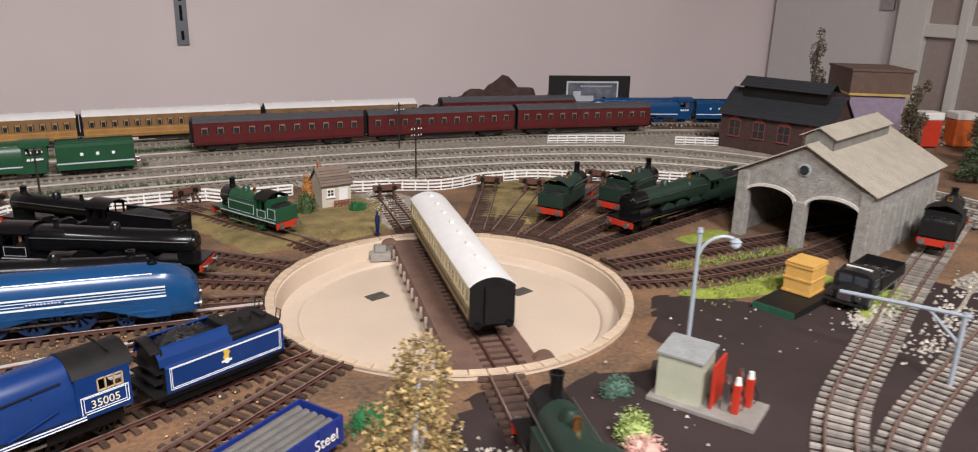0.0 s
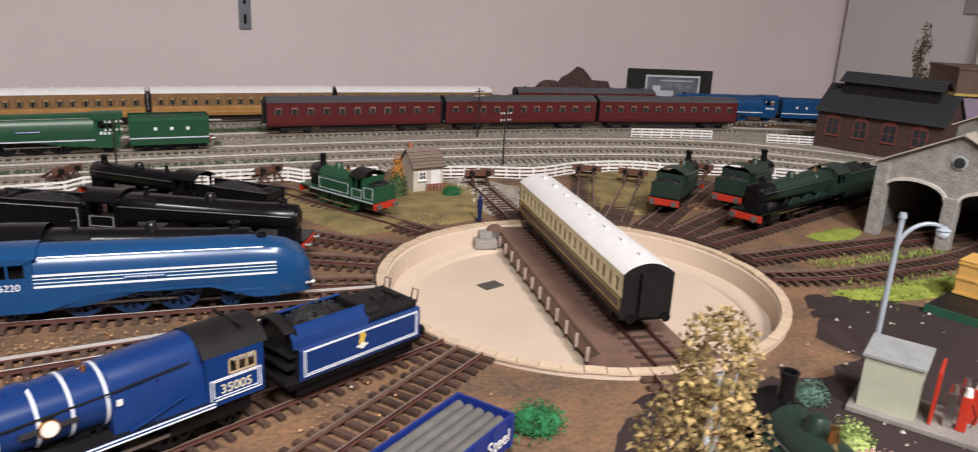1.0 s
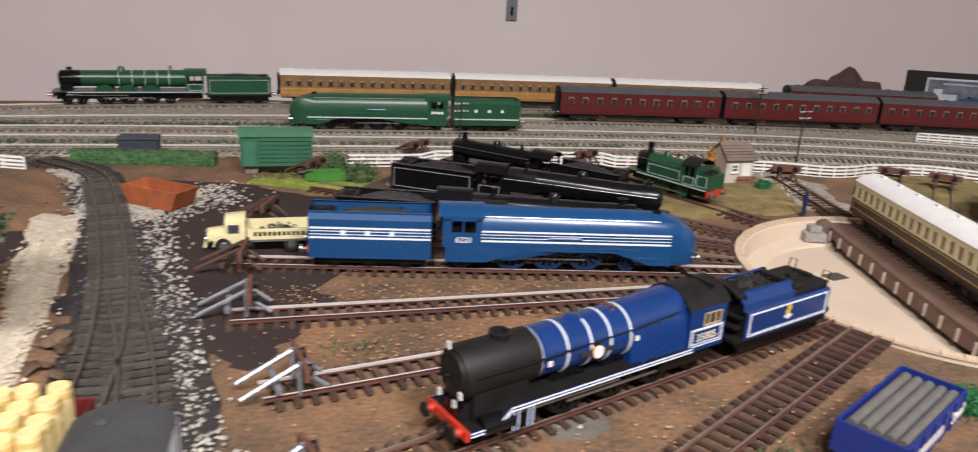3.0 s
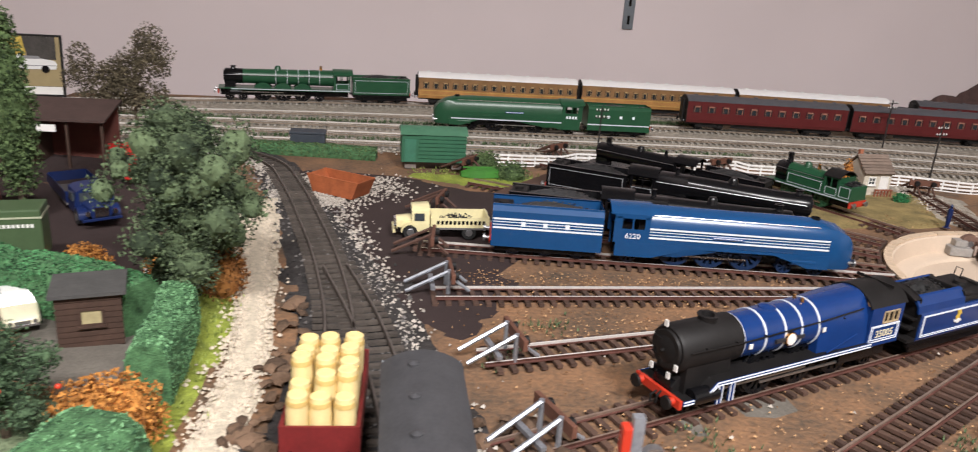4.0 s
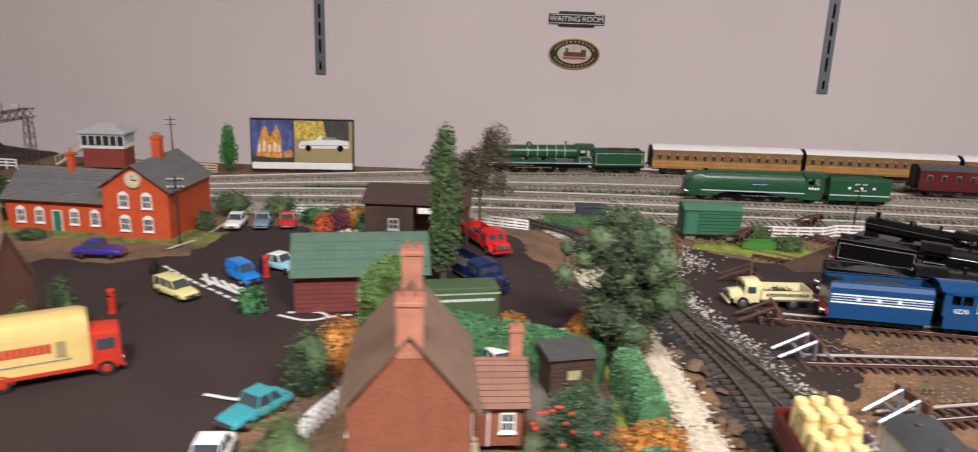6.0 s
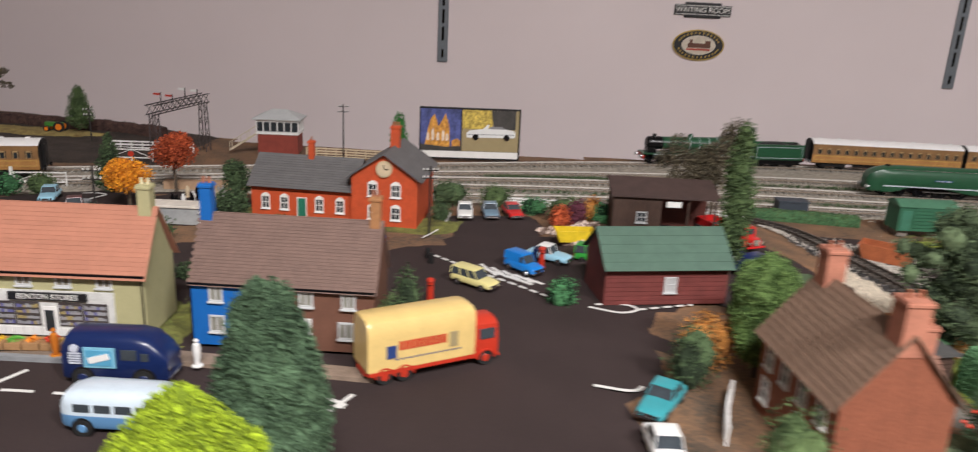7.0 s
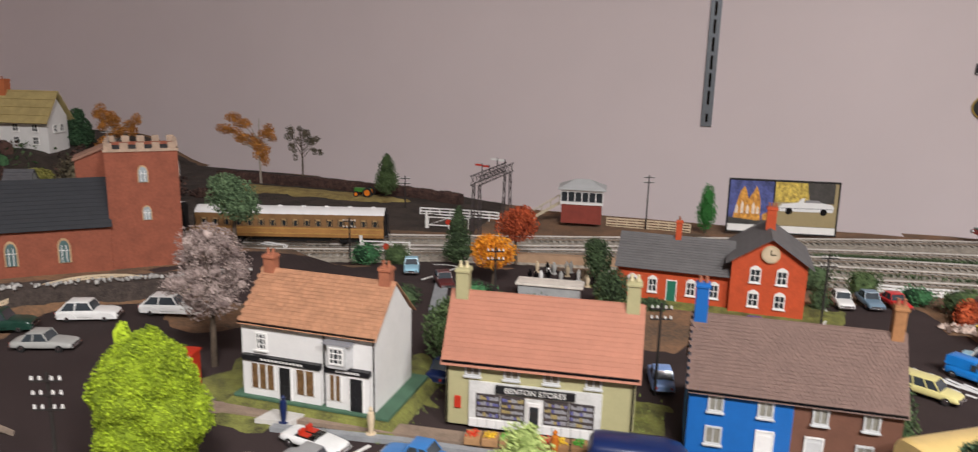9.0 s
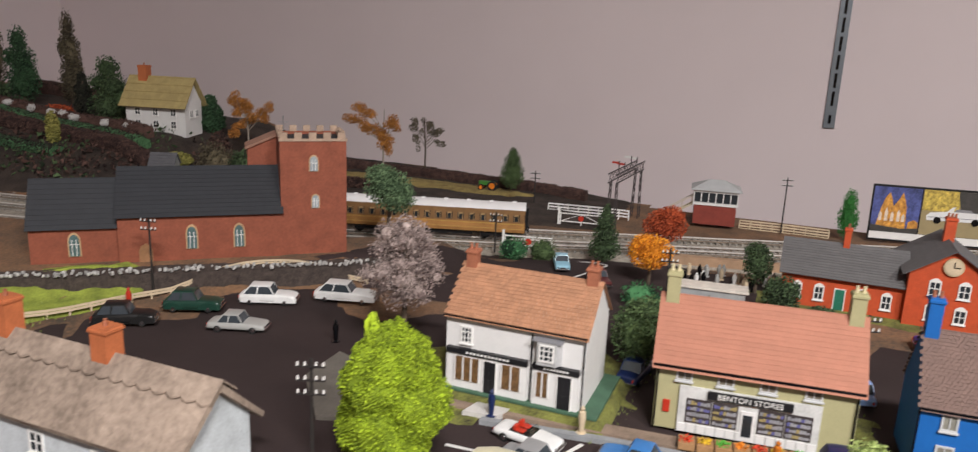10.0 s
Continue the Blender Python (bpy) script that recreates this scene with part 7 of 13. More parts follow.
for x0, x1 in ((0.009, 0.028), (0.045, 0.0595), (0.071, 0.08)):
    bm = bmnew(); box(bm, x0, x1, -0.0035, -0.0028, 0.006, 0.0245); fw = part("display_window", bm, mat("amber_display", (0.16, 0.09, 0.04), 0.25, var=0.6, scale=250), sh, "shop window with brown goods")
    n_ = max(1, round((x1 - x0) / 0.006))
    for k in range(n_ + 1):
        bm = bmnew(); xx = x0 + (x1 - x0) * k / n_; box(bm, xx - 0.0005, xx + 0.0005, -0.0042, -0.0034, 0.006, 0.0245); part("mullion", bm, SHOPWHITE, fw)
door(sh, 0.036, 0.0, 0.009, 0.0245, BLACKSIGN, -0.003, label="black shop door")
door(sh, 0.0915, 0.0, 0.0095, 0.0245, BLACKSIGN, -0.003, label="black shop door")
gable_roof_slats(sh, 0, w, -0.002, dp + 0.002, e - 0.001, r, dp / 2, PANTILE, 16, 0.002, thick=0.0004, count=38)
gutter(sh, -0.001, w + 0.001, e - 0.001, -0.002)
downpipe(sh, 0.066, 0, e); downpipe(sh, w - 0.0008, 0, e)
chimney(sh, 0.006, dp / 2, r - 0.01, r + 0.011, 0.008, TERRA, 2)
chimney(sh, w - 0.006, dp / 2, r - 0.01, r + 0.011, 0.008, TERRA, 2)

bm = bmnew(); loft(bm, [[(-0.005 - q, -0.006 - q, z), (0.1165 + q, -0.006 - q, z), (0.1165 + q, 0.07 + q, z), (-0.005 - q, 0.07 + q, z)] for q, z in ((0.012, -0.012), (0.005, -0.0065), (0.0015, -0.0024))])
structure("earth_bank", bm, VGRASS, "low bank of rough grass under the corner shop", "bank").matrix_basis = sh.matrix_basis

# station house: low wing and a clock gable
sta = thing("station_house", "bright red brick station house with clock gable and slate roofs", "station", pose(-1.0, 0.813, gz(-0.9, 0.81), 0, 0, -2))
e, r, w, dp = 0.038, 0.064, 0.114, 0.072
gable_walls(sta, 0, w, 0.004, dp, 0, e, r, STATIONRED)
for x in (0.016, 0.037, 0.076, 0.099):
    window(sta, x, 0.010, 0.0095, 0.015, 0.004, WHITE, 1, 1, arch=0.003)
door(sta, 0.0565, 0.0, 0.009, 0.024, mat("green_door", (0.02, 0.16, 0.1), 0.5), 0.004, label="green front door")
gable_roof_slats(sta, 0, w, 0.001, dp + 0.003, e - 0.001, r, dp / 2 + 0.002, SLATE, 14, 0.003, thick=0.0005, count=0)
chimney(sta, 0.058, dp / 2, r - 0.004, r + 0.018, 0.006, STATIONRED, 1)
x0, x1 = w, w + 0.071
e2, r2, d2 = 0.056, 0.080, 0.095
cx = (x0 + x1) / 2
for xa in (x0, x1 - 0.002):
    bm = bmnew(); box(bm, xa, xa + 0.002, -0.004, d2, 0, e2); part("wall", bm, STATIONRED, sta)
for ya in (-0.004, d2 - 0.002):
    bm = bmnew(); loft(bm, [[(x0 + 0.002, y, 0), (x1 - 0.002, y, 0), (x1 - 0.002, y, e2), (cx, y, r2), (x0 + 0.002, y, e2)] for y in (ya, ya + 0.002)]); part("gable", bm, STATIONRED, sta)
for x in (cx - 0.0125, cx + 0.0125):
    window(sta, x, 0.009, 0.0105, 0.0145, -0.004, WHITE, 1, 1, arch=0.003)
    window(sta, x, 0.034, 0.0105, 0.0145, -0.004, WHITE, 1, 1, arch=0.003)
gm = pose(cx, -0.006, 0, 0, 0, 90)
gable_roof_slats(sta, 0, d2 + 0.004, -0.0385, 0.0385, e2 - 0.002, r2, 0.0, SLATE, 14, 0.003, thick=0.0005, m=gm, count=0)
chimney(sta, cx, 0.05, r2 - 0.006, r2 + 0.022, 0.0095, STATIONRED, 3)
bm = bmnew(); cyl(bm, (cx, -0.0065, 0.0645), (cx, -0.004, 0.0645), 0.0088, None, 28); ck = part("clock", bm, mat("clock_buff", (0.55, 0.42, 0.26), 0.5), sta, "round buff clock with black hands", smooth=True)
bm = bmnew(); cyl(bm, (cx, -0.0069, 0.0645), (cx, -0.0064, 0.0645), 0.0074, None, 28); part("dial", bm, mat("clock_cream", (0.62, 0.5, 0.34), 0.5), ck, smooth=True)
bm = bmnew(); box(bm, cx - 0.0003, cx + 0.0052, -0.0073, -0.0068, 0.0641, 0.0649, pose(0, 0, 0)); part("hour_hand", bm, BLACK, ck)
bm = bmnew(); box(bm, cx - 0.0004, cx + 0.0003, -0.0074, -0.0069, 0.0645, 0.0695); part("minute_hand", bm, BLACK, ck)

# dark red store shed with green roof
ss = thing("store_shed", "dark red plank shed with green felt roof", "shed", pose(-0.618, 0.611, gz(-0.57, 0.63), 0, 0, 12.5))
DRED = mat("dark_red_plank", (0.16, 0.035, 0.03), 0.75, var=0.25)
w, dp, e, r = 0.108, 0.056, 0.0365, 0.06
gable_walls(ss, 0, w, 0, dp, 0, e, r, DRED)
for k in range(9):
    bm = bmnew(); box(bm, 0, w, -0.0004, 0, 0.0005 + k * 0.004, 0.004 + k * 0.004); part("plank", bm, DRED, ss)
window(ss, 0.057, 0.011, 0.011, 0.014, -0.0004, GREYTRIM, 1, 1, mat("pale_pane", (0.45, 0.45, 0.45), 0.3))
gable_roof_slats(ss, 0, w, -0.004, dp + 0.004, e - 0.002, r, dp / 2, mat("green_felt", (0.075, 0.135, 0.1), 0.8, var=0.15, rand=0.06), 5, 0.003, thick=0.0004)

# red brick cottage with a low extension
co = thing("cottage", "red brick cottage with brown roof, low extension and chimneys", "house", pose(-0.489, 0.376, gz(-0.5, 0.42), 0, 0, 7.5))
COTBRICK = mat("cottage_brick", (0.25, 0.08, 0.042), 0.8, var=0.2, scale=90, fine=420, bump=0.3)
gm = pose(0, 0, 0, 0, 0, 90)
L, hw, e, r = 0.094, 0.031, 0.055, 0.093
for s in (-1, 1):
    bm = bmnew(); box(bm, *sorted((s * hw, s * (hw - 0.002))), 0, L, 0, e); part("wall", bm, COTBRICK, co)
for ya in (0, L - 0.002):
    bm = bmnew(); loft(bm, [[(-hw + 0.002, y, 0), (hw - 0.002, y, 0), (hw - 0.002, y, e), (0, y, r), (-hw + 0.002, y, e)] for y in (ya, ya + 0.002)]); part("gable", bm, COTBRICK, co)
gable_roof_slats(co, 0, L, -hw - 0.003, hw + 0.003, e - 0.002, r, 0.0, mat("cottage_roof", (0.2, 0.125, 0.085), 0.8, var=0.15, rand=0.08), 12, 0.003, thick=0.0004, m=gm, count=0)
chimney(co, 0, 0.006, r - 0.012, r + 0.018, 0.013, mat("pink_brick", (0.42, 0.17, 0.11), 0.8, var=0.25), 2)
chimney(co, 0, L - 0.008, r - 0.012, r + 0.018, 0.012, mat("pink_brick", (0.42, 0.17, 0.11), 0.8, var=0.25), 2)
fm = pose(-hw, 0, 0, 0, 0, -90)         # west face
for u in (-0.015, -0.037, -0.059, -0.081):
    window(co, u, 0.033, 0.0105, 0.016, 0.0, WHITE, 1, 1, m=fm)
for u in (-0.015, -0.037, -0.081):
    window(co, u, 0.010, 0.0105, 0.016, 0.0, WHITE, 1, 1, m=fm)
fm = pose(hw, 0, 0, 0, 0, 90)           # east face, above the extension
window(co, 0.03, 0.03, 0.0085, 0.014, 0.0, WHITE, 1, 1, m=fm)
window(co, 0.03, 0.008, 0.0085, 0.014, 0.0, WHITE, 1, 1, m=fm)
EXTROOF = mat("extension_tile", (0.24, 0.12, 0.085), 0.8, var=0.15, rand=0.2)
ex0, ex1, ey0, ey1, ee, er = hw, hw + 0.036, 0.052, 0.09, 0.028, 0.046
for ya, yb in ((ey0, ey0 + 0.002), (ey1 - 0.002, ey1)):
    bm = bmnew(); box(bm, ex0, ex1, ya, yb, 0, ee); part("extension_wall", bm, COTBRICK, co)
bm = bmnew(); prism(bm, [(ey0 + 0.002, 0), (ey1 - 0.002, 0), (ey1 - 0.002, ee), ((ey0 + ey1) / 2, er), (ey0 + 0.002, ee)], ex1 - 0.002, ex1); part("extension_gable", bm, COTBRICK, co)
gable_roof_slats(co, ex0 - 0.004, ex1, ey0 - 0.002, ey1 + 0.002, ee - 0.001, er, (ey0 + ey1) / 2, EXTROOF, 8, 0.002)
chimney(co, ex1 - 0.005, (ey0 + ey1) / 2 + 0.003, er - 0.006, er + 0.021, 0.0075, mat("pink_brick", (0.42, 0.17, 0.11), 0.8, var=0.25), 1)
window(co, ex0 + 0.0255, 0.009, 0.009, 0.013, ey0, WHITE, 1, 1)
door(co, ex0 + 0.0095, 0.0, 0.0085, 0.0225, COTBRICK, ey0)
downpipe(co, ex1 - 0.001, 0, ee, y=ey0)

# dark garden shed, open implement shed, long trailer
gs = thing("garden_shed", "small dark brown garden shed with flat felt roof", "shed", pose(-0.412, 0.509, gz(-0.4, 0.51), 0, 0, 17))
DBROWN = mat("dark_creosote", (0.06, 0.032, 0.022), 0.75, var=0.3)
bm = bmnew(); box(bm, 0, 0.031, 0, 0.024, 0, 0.03)
part("body", bm, DBROWN, gs)
for k in range(9):
    bm = bmnew(); box(bm, -0.0004, 0.0314, -0.0004, 0.0, 0.0005 + k * 0.0033, 0.0033 + k * 0.0033); part("plank", bm, DBROWN, gs)
window(gs, 0.0165, 0.013, 0.012, 0.010, -0.0004, DBROWN, 0, 0, mat("straw_pane", (0.42, 0.36, 0.2), 0.4))
bm = bmnew(); prism(bm, [(-0.003, 0.0302), (0.027, 0.0312), (0.027, 0.0332), (-0.003, 0.0322)], -0.003, 0.034); part("roof", bm, mat("felt_grey", (0.07, 0.068, 0.066), 0.8), gs)
os_ = thing("implement_shed", "dark brown open-fronted implement shed with sloping roof", "shed", pose(-0.597, 0.789, 0.021, 0, 0, 2))
w, dp, hf, hb = 0.107, 0.042, 0.045, 0.054
bm = bmnew(); prism(bm, [(0, 0), (dp, 0), (dp, hb), (0, hf)], 0, 0.002); part("end_wall", bm, DBROWN, os_)
bm = bmnew(); box(bm, 0.002, w, dp - 0.002, dp, 0, hb); part("back_wall", bm, mat("shed_red_brown", (0.13, 0.04, 0.03), 0.8), os_)
bm = bmnew(); box(bm, 0.002, 0.05, 0.0, 0.002, 0, hf); front = part("front_wall", bm, DBROWN, os_)
for k in range(11):
    bm = bmnew(); box(bm, 0.0022 + k * 0.0044, 0.0061 + k * 0.0044, -0.0005, 0.0, 0.0005, hf - 0.0005); part("plank", bm, DBROWN, front)
bm = bmnew(); box(bm, 0.048, 0.05, 0.002, dp - 0.002, 0, hf); part("partition", bm, DBROWN, os_)
for x in (0.077, w - 0.002):
    bm = bmnew(); box(bm, x, x + 0.002, 0.0, 0.002, 0, hf); part("post", bm, DBROWN, os_)
window(os_, 0.03, 0.017, 0.011, 0.012, -0.0005, GREYTRIM, 1, 1)
bm = bmnew(); box(bm, 0.055, 0.07, -0.0012, 0.0, hf - 0.01, hf - 0.004); part("notice_board", bm, WHITE, os_, "small white board under the eave")
bm = bmnew(); prism(bm, [(-0.004, hf - 0.0006), (dp + 0.003, hb + 0.0004), (dp + 0.003, hb + 0.0022), (-0.004, hf + 0.0012)], -0.003, w + 0.003); part("roof", bm, mat("brown_felt", (0.06, 0.035, 0.03), 0.8), os_)
tr = thing("goods_trailer", "long dark green goods trailer with pale lettering band", "trailer", pose(-0.51, 0.5725, gz(-0.5, 0.58), 0, 0, 14) @ Matrix.Diagonal((0.85, 0.9, 1.0, 1.0)))
TRG = mat("trailer_green", (0.06, 0.1, 0.045), 0.5, var=0.12)
bm = bmnew(); box(bm, 0, 0.072, 0, 0.026, 0.0115, 0.044, bev=0.0012); part("body", bm, TRG, tr)
bm = bmnew(); box(bm, -0.0006, 0.0726, -0.0006, 0.0266, 0.0385, 0.0395); part("roof_moulding", bm, mat("moulding_pale", (0.4, 0.42, 0.3), 0.5), tr)
bars(tr, 0.004, 0.068, 0.034, 0.0022, 22, -0.0004, WHITE, "pale lettering bars")
bm = bmnew(); box(bm, 0.002, 0.07, 0.003, 0.023, 0.0085, 0.0115); part("chassis", bm, BLACK, tr)
for x in (0.012, 0.058):
    for y in (0.003, 0.0215):
        bm = bmnew(); cyl(bm, (x, y, 0.006), (x, y + 0.003, 0.006), 0.006, None, 16); part("wheel", bm, RUBBER, tr, smooth=True)

# ---- church ----
ch = thing("church", "red brick church with battlemented tower and black slate roof", "church", pose(-1.6085, 0.553, 0.0275, 0, 0, 39) @ Matrix.Scale(1.0775, 4))
CHBRICK = mat("church_brick", (0.27, 0.078, 0.042), 0.8, var=0.25, scale=70, fine=380, bump=0.4)
bm = bmnew(); box(bm, -0.085, 0.215, -0.004, 0.085, -0.03, 0.0); part("plinth", bm, mat("grey_rubble", (0.3, 0.28, 0.25), 0.9, var=0.4, bump=0.6), ch)
w, dp, e, r = 0.147, 0.075, 0.052, 0.0905
gable_walls(ch, 0, w, 0, dp, 0, e, r, CHBRICK)
gable_roof_slats(ch, 0, w, -0.002, dp + 0.002, e - 0.001, r, dp / 2, DARKSLATE, 12, 0.002, thick=0.0004, count=0)
gable_walls(ch, -0.075, 0, 0.008, dp - 0.008, 0, 0.041, 0.08, CHBRICK)
gable_roof_slats(ch, -0.075, -0.002, 0.006, dp - 0.006, 0.04, 0.08, dp / 2, DARKSLATE, 10, 0.002, thick=0.0004, count=0)


def gothic(t, x, z, w, h, y=0.0, pane=None, m=None):
    pts = lambda k: [(x - w / 2 * k, z + (1 - k) * 0.002), (x + w / 2 * k, z + (1 - k) * 0.002), (x + w / 2 * k, z + h * 0.62)] + [(x + w / 2 * k * math.cos(math.pi / 2 * i / 4), z + h * 0.62 + h * 0.38 * k * math.sin(math.pi / 2 * i / 4)) for i in range(1, 5)] + [(x - w / 2 * k * math.cos(math.pi / 2 * i / 4), z + h * 0.62 + h * 0.38 * k * math.sin(math.pi / 2 * i / 4)) for i in (3, 2, 1)] + [(x - w / 2 * k, z + h * 0.62)]
    b = bmnew(); loft(b, [[(px, yy, pz) for px, pz in pts(1.0)] for yy in (y - 0.0009, y)]); fr = part("window", b, mat("sandstone", (0.5, 0.33, 0.18), 0.8), t, "pointed window with sandstone surround", m=m)
    b = bmnew(); loft(b, [[(px, yy, pz) for px, pz in pts(0.78)] for yy in (y - 0.0013, y - 0.0005)]); part("pane", b, pane or mat("church_glass", (0.1, 0.16, 0.16), 0.15), fr)
    b = bmnew()
    for s in (-0.33, 0.33):
        box(b, x + s * w * 0.5 - 0.0003, x + s * w * 0.5 + 0.0003, y - 0.0017, y - 0.0009, z + 0.001, z + h * 0.72)
    box(b, x - w * 0.38, x + w * 0.38, y - 0.0017, y - 0.0009, z + h * 0.5, z + h * 0.5 + 0.0005)
    part("glazing_bars", b, WHITE, fr)


gothic(ch, 0.064, 0.017, 0.011, 0.024); gothic(ch, 0.107, 0.017, 0.011, 0.024); gothic(ch, -0.038, 0.012, 0.011, 0.023, 0.008)
bm = bmnew(); loft(bm, [[(0.017, y, 0), (0.029, y, 0), (0.029, y, 0.017), (0.027, y, 0.0215), (0.023, y, 0.024), (0.019, y, 0.0215), (0.017, y, 0.017)] for y in (-0.001, 0)]); part("church_door", bm, mat("oak_door", (0.33, 0.17, 0.08), 0.7), ch, "pointed brown oak door")
bm = bmnew(); loft(bm, [[(0.118, y, 0), (0.1465, y, 0), (0.1465, y, 0.118), (0.118, y, 0.106)] for y in (0.05, 0.078)]); part("stair_turret", bm, CHBRICK, ch)
bm = bmnew(); loft(bm, [[(0.116, y, 0.1052), (0.1465, y, 0.1182), (0.1465, y, 0.121), (0.116, y, 0.108)] for y in (0.048, 0.08)]); part("turret_roof", bm, mat("turret_tile", (0.3, 0.16, 0.11), 0.8), ch)
T = 0.064
tx0, tx1, ty0, ty1, tz = w, w + T, 0.002, T + 0.002, 0.122
for a_, b_, c_, d__ in ((tx0, tx1, ty0, ty0 + 0.003), (tx0, tx1, ty1 - 0.003, ty1), (tx0, tx0 + 0.003, ty0 + 0.003, ty1 - 0.003), (tx1 - 0.003, tx1, ty0 + 0.003, ty1 - 0.003)):
    bm = bmnew(); box(bm, a_, b_, c_, d__, 0, tz); part("tower_wall", bm, CHBRICK, ch)
bm = bmnew(); box(bm, tx0 + 0.003, tx1 - 0.003, ty0 + 0.003, ty1 - 0.003, tz - 0.006, tz - 0.003); part("tower_roof", bm, DARKSLATE, ch)
PALEST = mat("pale_battlement", (0.42, 0.3, 0.22), 0.85, var=0.25)
for k in range(5):
    for yy in (ty0 - 0.0005, ty1 - 0.0035):
        bm = bmnew(); xx = tx0 + k * T / 4.6; box(bm, xx, xx + T / 9, yy, yy + 0.004, tz, tz + 0.006); part("merlon", bm, PALEST, ch)
    if 0 < k < 4:
        for xx in (tx0 - 0.0005, tx1 - 0.0035):
            bm = bmnew(); yy = ty0 + k * T / 4.6; box(bm, xx, xx + 0.004, yy, yy + T / 9, tz, tz + 0.006); part("merlon", bm, PALEST, ch)
bm = bmnew(); box(bm, tx0 - 0.001, tx1 + 0.001, ty0 - 0.001, ty0 + 0.003, tz - 0.0022, tz + 0.0002); box(bm, tx1 - 0.003, tx1 + 0.001, ty0, ty1 + 0.001, tz - 0.0022, tz + 0.0002); part("string_course", bm, PALEST, ch)
GREYGL = mat("grey_lattice", (0.3, 0.34, 0.36), 0.3)
gothic(ch, tx0 + T * 0.5, 0.09, 0.0095, 0.0165, ty0, GREYGL); gothic(ch, tx0 + T * 0.52, 0.053, 0.0085, 0.0145, ty0, GREYGL)
gothic(ch, -(ty0 + T * 0.5) * -1, 0.09, 0.0095, 0.0165, 0, GREYGL, pose(tx1, 0, 0, 0, 0, 90))
wv = bmnew(); tube(wv, [(tx0 + 0.004, ty0 + 0.004, tz), (tx0 + 0.004, ty0 + 0.004, tz + 0.022)], 0.0004, 5); tube(wv, [(tx0 - 0.001, ty0 + 0.004, tz + 0.016), (tx0 + 0.009, ty0 + 0.004, tz + 0.016)], 0.0004, 4); part("weather_vane", wv, DULLSTEEL, ch)

# ---- signal box, gantry, gates ----
sb = thing("signal_box", "signal box, red brick base, white cabin, grey hipped roof", "signal box", pose(-1.118, 1.195, 0.006, 0, 0, 6))
bm = bmnew(); box(bm, 0, 0.062, 0, 0.04, 0, 0.03); part("base", bm, mat("maroon_brick", (0.24, 0.045, 0.03), 0.8, var=0.2), sb)
bm = bmnew(); box(bm, -0.002, 0.064, -0.002, 0.042, 0.03, 0.034); box(bm, -0.002, 0.064, -0.002, 0.042, 0.0495, 0.053)
for k in range(7):
    x = -0.002 + k * 0.01075
    box(bm, x, x + 0.0015, -0.002, -0.0005, 0.034, 0.0495); box(bm, x, x + 0.0015, 0.0405, 0.042, 0.034, 0.0495)
for k in range(5):
    y = -0.0005 + k * 0.0102
    box(bm, -0.002, -0.0005, y, y + 0.0015, 0.034, 0.0495); box(bm, 0.0625, 0.064, y, y + 0.0015, 0.034, 0.0495)
part("cabin", bm, SHOPWHITE, sb, "white glazed cabin")
bm = bmnew(); box(bm, 0.0, 0.062, 0.0, 0.04, 0.0345, 0.049); part("cabin_glazing", bm, GLASSDARK, sb)
bm = bmnew(); loft(bm, [[(-0.006, -0.006, 0.053), (0.068, -0.006, 0.053), (0.068, 0.046, 0.053), (-0.006, 0.046, 0.053)], [(-0.006, -0.006, 0.0545), (0.068, -0.006, 0.0545), (0.068, 0.046, 0.0545), (-0.006, 0.046, 0.0545)], [(0.02, 0.019, 0.067), (0.042, 0.019, 0.067), (0.042, 0.021, 0.067), (0.02, 0.021, 0.067)]]); part("roof", bm, mat("pale_grey_roof", (0.45, 0.46, 0.46), 0.7, var=0.1), sb)
bm = bmnew()
for s in (0.006, 0.02):
    loft(bm, [[(-0.002, s, 0.028), (-0.002, s + 0.001, 0.028), (-0.002, s + 0.001, 0.031), (-0.002, s, 0.031)], [(-0.046, s, 0.0), (-0.046, s + 0.001, 0.0), (-0.046, s + 0.001, 0.003), (-0.046, s, 0.003)]])
    tube(bm, [(-0.002, s, 0.042), (-0.046, s, 0.0135)], 0.0006, 5)
    for k in range(4):
        x = -0.004 - k * 0.0138
        zz = 0.028 * (1 - (-x - 0.002) / 0.044)
        tube(bm, [(x, s, zz), (x, s, zz + 0.013)], 0.0005, 5)
for k in range(9):
    x = -0.004 - k * 0.0049
    zz = 0.029 * (1 - (-x - 0.002) / 0.044)
    box(bm, x - 0.002, x + 0.002, 0.006, 0.021, zz, zz + 0.0008)
part("staircase", bm, mat("cream_timber", (0.6, 0.52, 0.38), 0.6), sb, "cream timber outside stairs")

